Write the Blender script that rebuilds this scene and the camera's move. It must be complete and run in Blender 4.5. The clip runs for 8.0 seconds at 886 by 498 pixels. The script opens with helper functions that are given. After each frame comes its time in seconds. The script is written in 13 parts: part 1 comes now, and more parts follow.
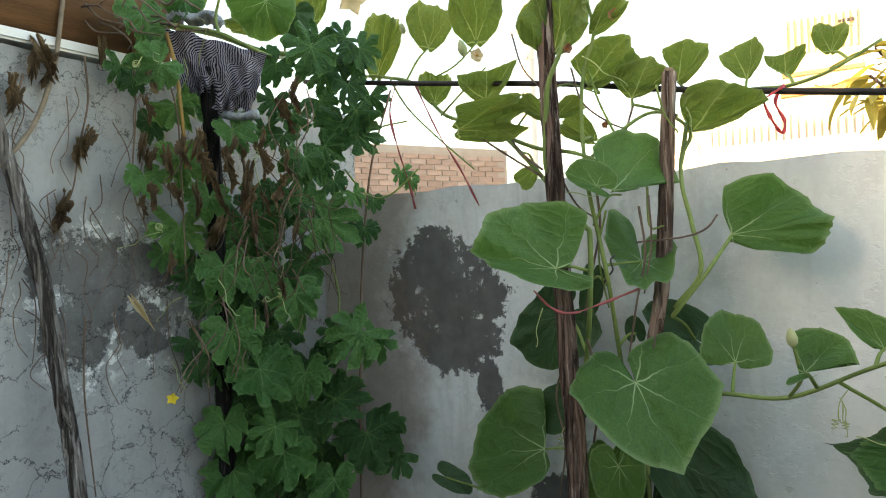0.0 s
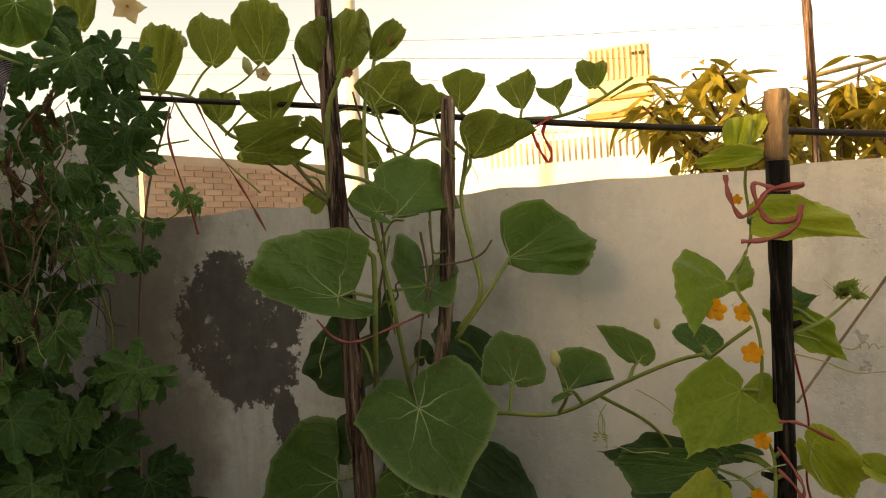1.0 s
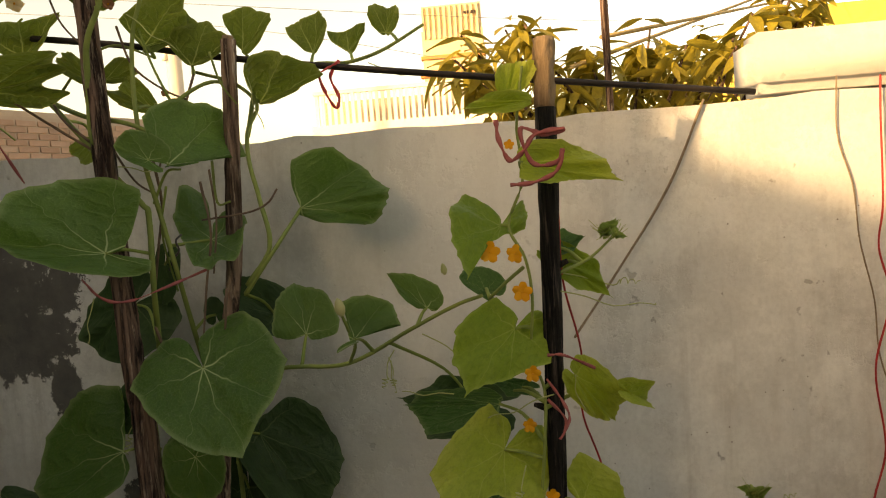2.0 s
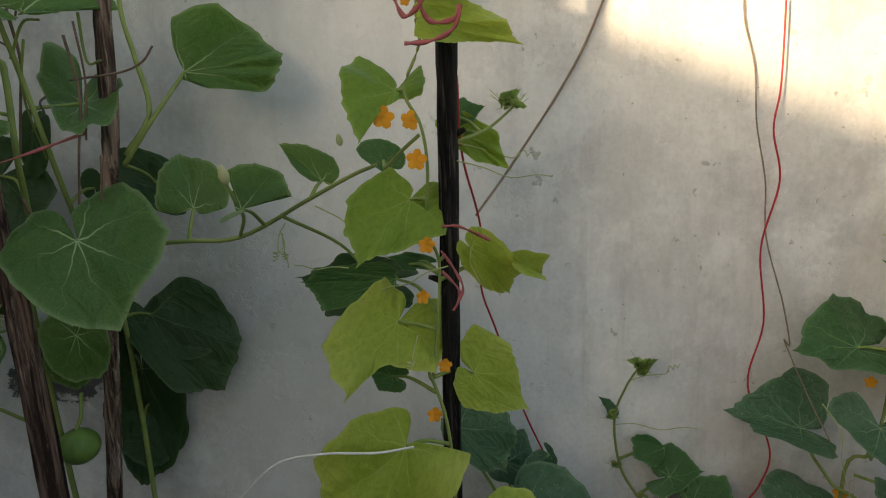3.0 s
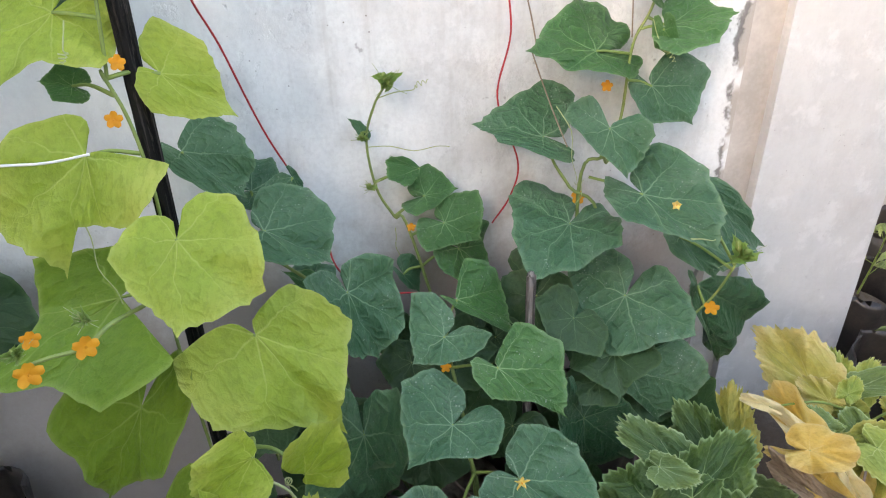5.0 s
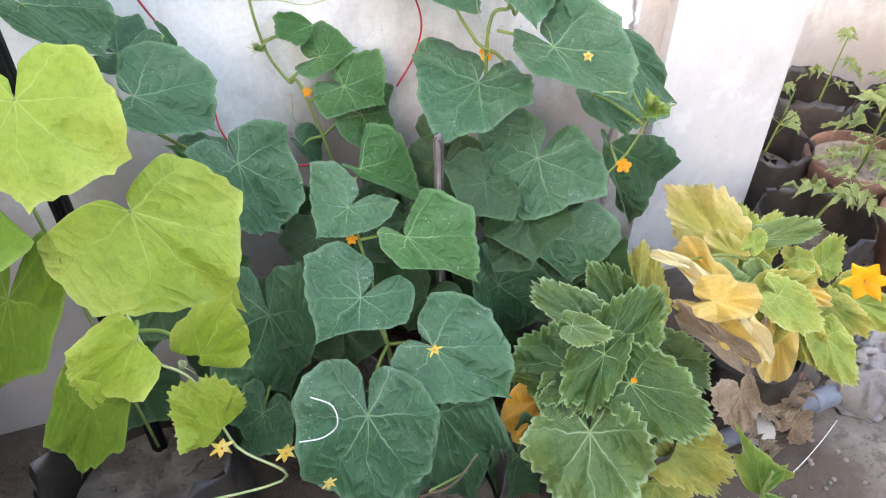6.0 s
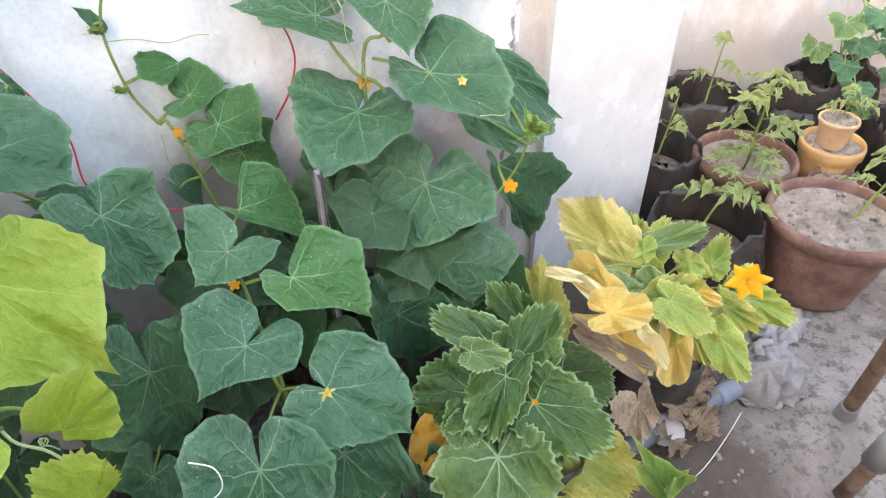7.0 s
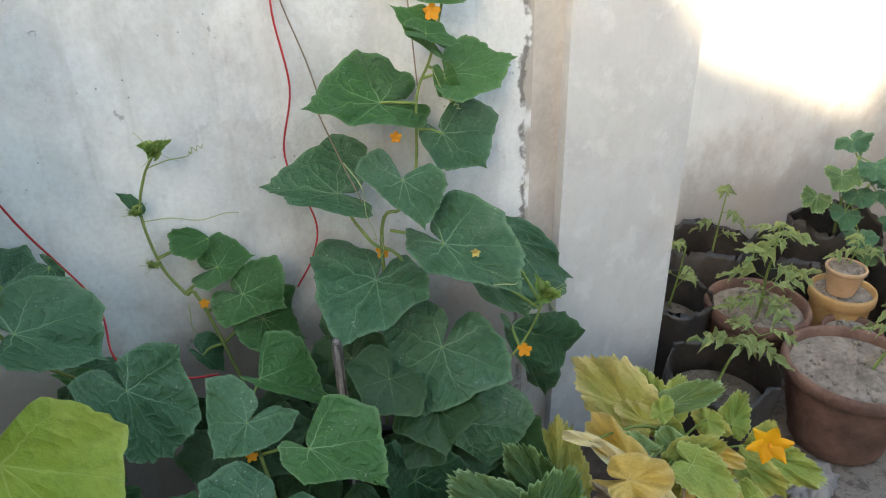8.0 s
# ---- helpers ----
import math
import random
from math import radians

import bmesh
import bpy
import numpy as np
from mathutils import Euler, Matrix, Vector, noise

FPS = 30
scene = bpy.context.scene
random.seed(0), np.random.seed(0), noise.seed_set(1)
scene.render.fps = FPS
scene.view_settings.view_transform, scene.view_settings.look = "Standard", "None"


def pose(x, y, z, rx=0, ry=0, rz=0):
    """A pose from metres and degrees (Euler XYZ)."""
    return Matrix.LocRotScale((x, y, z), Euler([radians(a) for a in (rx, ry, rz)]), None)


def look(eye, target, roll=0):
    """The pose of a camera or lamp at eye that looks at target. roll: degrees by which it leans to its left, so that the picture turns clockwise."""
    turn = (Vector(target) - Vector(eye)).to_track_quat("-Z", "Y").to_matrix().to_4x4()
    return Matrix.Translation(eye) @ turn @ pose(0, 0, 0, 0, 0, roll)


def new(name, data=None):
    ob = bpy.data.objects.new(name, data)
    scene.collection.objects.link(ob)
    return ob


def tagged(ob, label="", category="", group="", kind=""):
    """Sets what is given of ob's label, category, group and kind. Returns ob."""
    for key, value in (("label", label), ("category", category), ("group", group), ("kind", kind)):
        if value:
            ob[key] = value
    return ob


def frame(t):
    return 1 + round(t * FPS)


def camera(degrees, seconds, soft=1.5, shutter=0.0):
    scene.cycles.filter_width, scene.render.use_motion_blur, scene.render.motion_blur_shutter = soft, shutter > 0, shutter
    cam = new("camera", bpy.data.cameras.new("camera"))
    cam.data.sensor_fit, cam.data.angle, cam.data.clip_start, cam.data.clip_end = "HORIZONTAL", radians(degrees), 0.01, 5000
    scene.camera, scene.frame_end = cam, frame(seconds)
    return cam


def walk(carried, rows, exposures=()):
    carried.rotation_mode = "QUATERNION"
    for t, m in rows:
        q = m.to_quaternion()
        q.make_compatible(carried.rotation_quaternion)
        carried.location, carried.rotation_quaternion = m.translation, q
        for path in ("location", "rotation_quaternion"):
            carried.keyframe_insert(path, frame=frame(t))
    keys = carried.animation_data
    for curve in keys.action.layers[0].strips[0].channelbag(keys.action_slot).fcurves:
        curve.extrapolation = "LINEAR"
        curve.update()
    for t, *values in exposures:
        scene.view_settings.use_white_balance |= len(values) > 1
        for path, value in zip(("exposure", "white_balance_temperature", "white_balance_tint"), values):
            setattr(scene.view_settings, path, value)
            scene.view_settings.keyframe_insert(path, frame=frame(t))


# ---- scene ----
# the walk
cam = camera(66.0, 8.0, soft=1.1)
PATH = [
    (0, (0.391, 0.104, 1.46), (-0.814, 1.992, 1.446), -2.2),
    (0.5, (0.416, 0.134, 1.471), (-0.569, 2.146, 1.496), -2.5),
    (1, (0.448, 0.159, 1.476), (-0.262, 2.284, 1.482), -3.3),
    (1.5, (0.489, 0.183, 1.467), (0.069, 2.381, 1.407), -3.9),
    (1.7, (0.502, 0.188, 1.462), (0.175, 2.401, 1.37), -4.2),
    (2.8, (0.544, 0.216, 1.426), (0.521, 2.415, 0.998), -3.1),
    (3, (0.552, 0.222, 1.41), (0.562, 2.406, 0.916), -2.8),
    (3.5, (0.597, 0.228, 1.38), (0.69, 2.368, 0.72), -2.2),
    (4, (0.65, 0.23, 1.345), (0.783, 2.299, 0.5), -2.3),
    (4.5, (0.697, 0.23, 1.303), (0.912, 2.213, 0.284), -2.6),
    (5, (0.748, 0.215, 1.267), (1.128, 2.11, 0.136), -2.1),
    (5.2, (0.76, 0.213, 1.251), (1.164, 2.074, 0.073), -2.4),
    (6.3, (0.801, 0.245, 1.195), (1.408, 1.824, -0.273), -0.7),
    (6.5, (0.819, 0.245, 1.2), (1.462, 1.824, -0.253), -1.6),
    (7, (0.856, 0.248, 1.211), (1.625, 1.814, -0.193), -0.5),
    (7.5, (0.86, 0.252, 1.244), (1.662, 1.943, 0.013), -1.4),
    (8, (0.858, 0.252, 1.273), (1.693, 2.048, 0.23), -1.8),
]
EXPOSURES = [
    (0.0, 1.8, 8700, 10), (0.3, 1.25, 8900, 10), (0.6, 0.85, 11000, 12), (1.0, 0.75, 17500, 22), (1.7, 0.6, 17500, 22),
    (2.8, 0.75, 9800, 13), (3.0, 0.85, 9000, 13), (3.5, 1.34, 7600, 12), (4.0, 1.79, 7700, 16), (4.5, 2.25, 7800, 18), (5.2, 2.7, 7900, 20), (6.5, 3.3, 7700, 22), (7.0, 3.15, 7700, 20), (7.5, 2.6, 7600, 15), (8.0, 2.0, 7600, 10),
]
walk(cam, [(t, look(eye, target, roll)) for t, eye, target, roll in PATH], EXPOSURES)

# ---- daylight: low sun over the left-hand wall, clear sky ----
SUN_WAY = Vector((0.62, 0.72, -0.23)).normalized()
world = bpy.data.worlds.new("sky")
scene.world = world
world.use_nodes = True
wn = world.node_tree.nodes
sky = wn.new("ShaderNodeTexSky")
sky.sky_type = "NISHITA"
sky.sun_disc = False
sky.sun_elevation = math.asin(-SUN_WAY.z)
sky.sun_rotation = math.atan2(-SUN_WAY.x, -SUN_WAY.y)
sky.altitude, sky.air_density, sky.dust_density, sky.ozone_density = 100, 1.0, 1.6, 1.0
wn["Background"].inputs["Strength"].default_value = 0.30
world.node_tree.links.new(sky.outputs["Color"], wn["Background"].inputs["Color"])
sun_data = bpy.data.lights.new("sun", "SUN")
sun_data.energy, sun_data.angle, sun_data.color = 4.0, radians(2.0), (1.0, 0.86, 0.66)
sun = new("sun", sun_data)
sun.matrix_basis = Matrix.Translation((-6, -7, 4)) @ SUN_WAY.to_track_quat("-Z", "Y").to_matrix().to_4x4()


# ---- small tools ----
def attach(ob, parent):
    """Parent ob while it keeps its place in the world."""
    ob.parent = parent
    ob.matrix_parent_inverse = parent.matrix_basis.inverted()
    return ob


def to_mesh(name, bm, smooth=True):
    me = bpy.data.meshes.new(name)
    bmesh.ops.recalc_face_normals(bm, faces=bm.faces[:])
    bm.to_mesh(me)
    bm.free()
    if smooth:
        me.polygons.foreach_set("use_smooth", [True] * len(me.polygons))
    return me


def part(name, bm, material, parent=None, label="", smooth=True):
    ob = new(name, to_mesh(name, bm, smooth))
    ob.data.materials.append(material)
    if parent is not None:
        attach(ob, parent)
    if label:
        ob["label"] = label
    return ob


def base(name, x, y, z, label, category, group="", kind=""):
    """The Empty at a thing's foot."""
    ob = new(name)
    ob.empty_display_size = 0.05
    ob.matrix_basis = Matrix.Translation((x, y, z))
    return tagged(ob, label, category, group, kind)


def smooth_line(points, steps=6):
    """A Catmull-Rom line through the points."""
    p = [Vector(q) for q in points]
    if len(p) < 3:
        return p
    p = [2 * p[0] - p[1]] + p + [2 * p[-1] - p[-2]]
    out = []
    for i in range(1, len(p) - 2):
        a, b, c, d = p[i - 1], p[i], p[i + 1], p[i + 2]
        for k in range(steps):
            t = k / steps
            out.append(0.5 * (2 * b + (c - a) * t + (2 * a - 5 * b + 4 * c - d) * t * t + (3 * b - a - 3 * c + d) * t ** 3))
    out.append(p[-2])
    return out


def tube_bm(points, r0, r1=None, sides=7, steps=6, rough=0.0, rng=None, bm=None, grooves=0.0):
    """A round tube along a smooth line, tapering from r0 to r1; rough: unevenness."""
    line = smooth_line(points, steps)
    r1 = r0 if r1 is None else r1
    bm = bm or bmesh.new()
    rng = rng or random.Random(7)
    up = Vector((0.31, 0.17, 0.93))
    rings = []
    n = len(line)
    ridge = [1 + grooves * rng.uniform(-1, 1) for _ in range(sides)]
    for i, q in enumerate(line):
        t = (line[min(i + 1, n - 1)] - line[max(i - 1, 0)]).normalized()
        u = t.cross(up)
        if u.length < 0.05:
            u = t.cross(Vector((1, 0, 0)))
        u.normalize()
        v = t.cross(u)
        r = r0 + (r1 - r0) * i / max(1, n - 1)
        ring = []
        for k in range(sides):
            a = 2 * math.pi * k / sides
            rr = r * (1 + rough * rng.uniform(-1, 1)) * ridge[(k + i // 9) % sides]
            ring.append(bm.verts.new(q + rr * (math.cos(a) * u + math.sin(a) * v)))
        rings.append(ring)
    for a, b in zip(rings, rings[1:]):
        for k in range(sides):
            bm.faces.new((a[k], a[(k + 1) % sides], b[(k + 1) % sides], b[k]))
    bm.faces.new(rings[0][::-1])
    bm.faces.new(rings[-1])
    return bm


def box_bm(x0, x1, y0, y1, z0, z1, bevel=0.0, bm=None):
    b = bmesh.new()
    bmesh.ops.create_cube(b, size=1, matrix=Matrix.Translation(((x0 + x1) / 2, (y0 + y1) / 2, (z0 + z1) / 2)) @ Matrix.Diagonal((x1 - x0, y1 - y0, z1 - z0, 1)))
    if bevel:
        bmesh.ops.bevel(b, geom=b.edges[:], offset=bevel, segments=2, affect="EDGES")
    if bm is None:
        return b
    me = bpy.data.meshes.new("tmp")
    b.to_mesh(me)
    b.free()
    bm.from_mesh(me)
    bpy.data.meshes.remove(me)
    return bm


def lathe_bm(profile, sides=32, m=Matrix.Identity(4), wobble=0.0, rng=None):
    """A turned body: profile of (radius, height), from the bottom outside to the inside."""
    bm = bmesh.new()
    rng = rng or random.Random(3)
    rings = []
    for r, z in profile:
        rings.append([bm.verts.new(m @ Vector((r * math.cos(2 * math.pi * k / sides) * (1 + wobble * rng.uniform(-1, 1)), r * math.sin(2 * math.pi * k / sides) * (1 + wobble * rng.uniform(-1, 1)), z))) for k in range(sides)])
    for a, b in zip(rings, rings[1:]):
        for k in range(sides):
            bm.faces.new((a[k], a[(k + 1) % sides], b[(k + 1) % sides], b[k]))
    bm.faces.new(rings[0][::-1])
    bm.faces.new(rings[-1])
    return bm


# ---- materials ----
class Nodes:
    """A short hand for node trees."""

    def __init__(self, name):
        self.mat = bpy.data.materials.new(name)
        self.mat.use_nodes = True
        self.t = self.mat.node_tree
        self.bsdf = self.t.nodes["Principled BSDF"]
        self.out = self.t.nodes["Material Output"]

    def put(self, socket, value):
        if hasattr(value, "links"):
            self.t.links.new(value, socket)
        elif isinstance(value, (tuple, list)) and len(value) == 3 and socket.type == "RGBA":
            socket.default_value = (*value, 1)
        else:
            socket.default_value = value

    def math(self, op, a, b=0.0, c=0.0, clamp=False):
        n = self.t.nodes.new("ShaderNodeMath")
        n.operation, n.use_clamp = op, clamp
        for s, v in zip(n.inputs, (a, b, c)):
            self.put(s, v)
        return n.outputs[0]

    def mix(self, f, a, b):
        n = self.t.nodes.new("ShaderNodeMix")
        n.data_type = "RGBA"
        self.put(n.inputs["Factor"], f)
        self.put(n.inputs[6], a)
        self.put(n.inputs[7], b)
        return n.outputs[2]

    def ramp(self, v, lo, hi, a=0.0, b=1.0):
        n = self.t.nodes.new("ShaderNodeMapRange")
        n.interpolation_type = "SMOOTHSTEP"
        for s, x in zip(n.inputs, (v, lo, hi, a, b)):
            self.put(s, x)
        return n.outputs[0]

    def coords(self, which="Object"):
        return self.t.nodes.new("ShaderNodeTexCoord").outputs[which]

    def scaled(self, v, s):
        n = self.t.nodes.new("ShaderNodeMapping")
        self.put(n.inputs["Vector"], v)
        n.inputs["Scale"].default_value = s
        return n.outputs[0]

    def noise(self, v, scale, detail=4, rough=0.55, distort=0.0):
        n = self.t.nodes.new("ShaderNodeTexNoise")
        self.put(n.inputs["Vector"], v)
        n.inputs["Scale"].default_value, n.inputs["Detail"].default_value = scale, detail
        n.inputs["Roughness"].default_value, n.inputs["Distortion"].default_value = rough, distort
        return n.outputs["Fac"]

    def voronoi(self, v, scale, feature="F1", out="Distance"):
        n = self.t.nodes.new("ShaderNodeTexVoronoi")
        n.feature = feature
        self.put(n.inputs["Vector"], v)
        n.inputs["Scale"].default_value = scale
        return n.outputs[out]

    def random(self):
        return self.t.nodes.new("ShaderNodeObjectInfo").outputs["Random"]

    def bump(self, h, strength=0.3, dist=0.01):
        n = self.t.nodes.new("ShaderNodeBump")
        n.inputs["Strength"].default_value, n.inputs["Distance"].default_value = strength, dist
        self.put(n.inputs["Height"], h)
        return n.outputs[0]

    def split(self, v):
        n = self.t.nodes.new("ShaderNodeSeparateXYZ")
        self.put(n.inputs[0], v)
        return n.outputs

    def done(self, color, rough=0.6, normal=None, metal=0.0, spec=0.4, translucent=0.0, glow=None):
        b = self.bsdf.inputs
        self.put(b["Base Color"], color)
        self.put(b["Roughness"], rough)
        b["Metallic"].default_value = metal
        b["Specular IOR Level"].default_value = spec
        if normal is not None:
            self.put(b["Normal"], normal)
        if translucent:
            tr = self.t.nodes.new("ShaderNodeBsdfTranslucent")
            self.put(tr.inputs["Color"], glow if glow is not None else color)
            if normal is not None:
                self.put(tr.inputs["Normal"], normal)
            mx = self.t.nodes.new("ShaderNodeMixShader")
            mx.inputs[0].default_value = translucent
            self.t.links.new(self.bsdf.outputs[0], mx.inputs[1])
            self.t.links.new(tr.outputs[0], mx.inputs[2])
            self.t.links.new(mx.outputs[0], self.out.inputs["Surface"])
        return self.mat


def leaf_material(name, lamina, second, vein, young=None, spread=0.5, powder=0.0, translucent=0.3, vein_width=0.016, vein_show=0.6, glow=None, rough=0.46, crinkle=0.6, side_show=0.36, rim=0.32, fade=0.3, angles=(0, 42, -42, 88, -88, 136, -136)):
    """Veined leaf skin; the UV map holds the leaf's own x and y, with the petiole at the origin."""
    n = Nodes(name)
    xy = n.split(n.coords("UV"))
    sway = n.math("MULTIPLY", n.math("SUBTRACT", n.noise(n.coords("UV"), 2.3, 2), 0.5), 0.36)
    sway2 = n.math("MULTIPLY", n.math("SUBTRACT", n.noise(n.scaled(n.coords("UV"), (1.0, -1.0, 1.0)), 2.7, 2), 0.5), 0.36)
    x0, y0 = n.math("SUBTRACT", xy[0], 5.0), n.math("SUBTRACT", xy[1], 5.0)
    far = n.ramp(n.math("SQRT", n.math("ADD", n.math("MULTIPLY", x0, x0), n.math("MULTIPLY", y0, y0))), 0.0, 0.6)
    x, y = n.math("MULTIPLY_ADD", sway, far, x0), n.math("MULTIPLY_ADD", sway2, far, y0)
    rad = n.math("SQRT", n.math("ADD", n.math("MULTIPLY", x, x), n.math("MULTIPLY", y, y)))
    near = None
    for a in angles:
        s, c = math.sin(radians(a)), math.cos(radians(a))
        off = n.math("ABSOLUTE", n.math("SUBTRACT", n.math("MULTIPLY", x, c), n.math("MULTIPLY", y, s)))
        along = n.math("ADD", n.math("MULTIPLY", x, s), n.math("MULTIPLY", y, c))
        d = n.math("ADD", off, n.math("MULTIPLY", n.math("LESS_THAN", along, 0.0), 9.0))
        near = d if near is None else n.math("MINIMUM", near, d)
    obj = n.coords("Object")
    wob = n.noise(n.coords("UV"), 4.0, 2)
    width = n.math("MULTIPLY_ADD", rad, -0.6 * vein_width, vein_width)
    main = n.ramp(near, 0.0, width, 1.0, 0.0)
    arc = n.math("MULTIPLY_ADD", near, -0.85, rad)
    arc = n.math("MULTIPLY_ADD", wob, 0.10, arc)
    saw = n.math("ABSOLUTE", n.math("SUBTRACT", n.math("FRACT", n.math("MULTIPLY", arc, 6.5)), 0.5))
    side = n.math("MULTIPLY", n.ramp(saw, 0.0, 0.060, 1.0, 0.0), side_show)
    pleat = n.ramp(saw, 0.0, 0.45)
    veins = n.math("MAXIMUM", main, side)
    net = n.voronoi(n.coords("UV"), 22.0, "DISTANCE_TO_EDGE")
    cell = n.ramp(net, 0.0, 0.12, 0.0, 1.0)
    blotch = n.noise(obj, 14.0, 5, 0.6)
    rnd = n.random()
    tone = n.math("ADD", n.math("MULTIPLY", n.math("SUBTRACT", blotch, 0.5), 1.3), n.math("MULTIPLY", rnd, spread), clamp=True)
    col = n.mix(tone, lamina, second)
    col = n.mix(n.ramp(n.noise(n.coords("UV"), 42.0, 3, 0.65), 0.42, 0.68, 0.0, 0.30), col, second)
    if young is not None:
        edge = n.ramp(n.math("MULTIPLY_ADD", blotch, 0.9, rad), 0.85, 1.7)
        col = n.mix(edge, col, young)
    quilt = n.voronoi(n.coords("UV"), 9.0, "SMOOTH_F1")
    col = n.mix(n.math("MULTIPLY", n.ramp(quilt, 0.15, 0.75), 0.30), col, lamina)
    cloud = n.ramp(n.noise(n.coords("UV"), 1.6, 3, 0.6), 0.40, 0.68)
    col = n.mix(n.math("MULTIPLY", cloud, 0.40), col, second)
    col = n.mix(n.math("MULTIPLY", n.ramp(n.noise(n.coords("UV"), 11.0, 5, 0.7), 0.46, 0.62), 0.30), col, tuple(0.55 * v for v in lamina))
    col = n.mix(n.ramp(net, 0.0, 0.05, 0.16 * vein_show, 0.0), col, vein)
    col = n.mix(n.math("MULTIPLY", veins, n.ramp(rad, 0.05, 1.0 if fade else 0.62, vein_show, fade * vein_show)), col, vein)
    sized = n.t.nodes.new("ShaderNodeUVMap")
    sized.uv_map = "Size"
    col = n.mix(n.ramp(n.split(sized.outputs[0])[1], 0.91, 1.0, 0.0, rim), col, vein)
    if powder:
        dots = n.ramp(n.math("ADD", n.voronoi(obj, 170.0), n.math("MULTIPLY", n.noise(obj, 60.0, 3), 0.5)), 0.30, 0.46, 1.0, 0.0)
        film = n.ramp(n.noise(obj, 9.0, 6, 0.7), 0.45, 0.78)
        col = n.mix(n.math("MULTIPLY", film, powder), col, (0.42, 0.48, 0.40))
        col = n.mix(n.math("MULTIPLY", n.math("MULTIPLY", dots, n.ramp(n.noise(obj, 18.0, 2), 0.46, 0.60)), 0.42), col, (0.46, 0.53, 0.43))
    gutter = n.math("MAXIMUM", n.ramp(near, 0.0, 0.09, 1.0, 0.0), n.math("MULTIPLY", n.ramp(saw, 0.0, 0.24, 1.0, 0.0), 0.7))
    h = n.math("MULTIPLY_ADD", gutter, -0.85, n.math("MULTIPLY", cell, 0.16))
    h = n.math("MULTIPLY_ADD", veins, 0.30, h)
    h = n.math("ADD", h, n.math("MULTIPLY", n.noise(n.coords("UV"), 7.0, 4), 0.55))
    h = n.math("ADD", h, n.math("MULTIPLY", pleat, 0.22))
    h = n.math("ADD", h, n.math("MULTIPLY", n.ramp(quilt, 0.0, 0.8, 1.0, 0.0), 0.75))
    relief = n.bump(h, crinkle, 0.006)
    n.put(relief.node.inputs["Distance"], n.math("MULTIPLY", n.split(sized.outputs[0])[0], 0.07))
    return n.done(col, n.math("MULTIPLY_ADD", blotch, 0.25, rough - 0.12), relief, spec=0.34, translucent=translucent, glow=n.mix(0.5, col, second) if glow is None else n.mix(n.math("MULTIPLY", veins, 0.7), n.mix(0.7, col, glow), vein))


def plain_material(name, a, b, scale=8.0, rough=0.6, bump=0.25, dist=0.004, metal=0.0, fine=90.0, spread=0.3, stretch=None, spec=0.35, translucent=0.0):
    """Two tones at two scales, with fine relief."""
    n = Nodes(name)
    v = n.coords("Object")
    if stretch:
        v = n.scaled(v, stretch)
    big, small = n.noise(v, scale, 5, 0.6), n.noise(v, fine, 4, 0.65)
    f = n.math("ADD", n.math("MULTIPLY_ADD", n.math("SUBTRACT", big, 0.5), 2.0, 0.5), n.math("MULTIPLY", n.math("SUBTRACT", n.random(), 0.5), spread))
    f = n.math("ADD", f, n.math("MULTIPLY", n.math("SUBTRACT", small, 0.5), 0.9), clamp=True)
    h = n.math("ADD", n.math("MULTIPLY", small, 0.6), big)
    return n.done(n.mix(f, a, b), n.math("MULTIPLY_ADD", small, 0.2, rough - 0.1), n.bump(h, bump, dist), metal=metal, spec=spec, translucent=translucent)


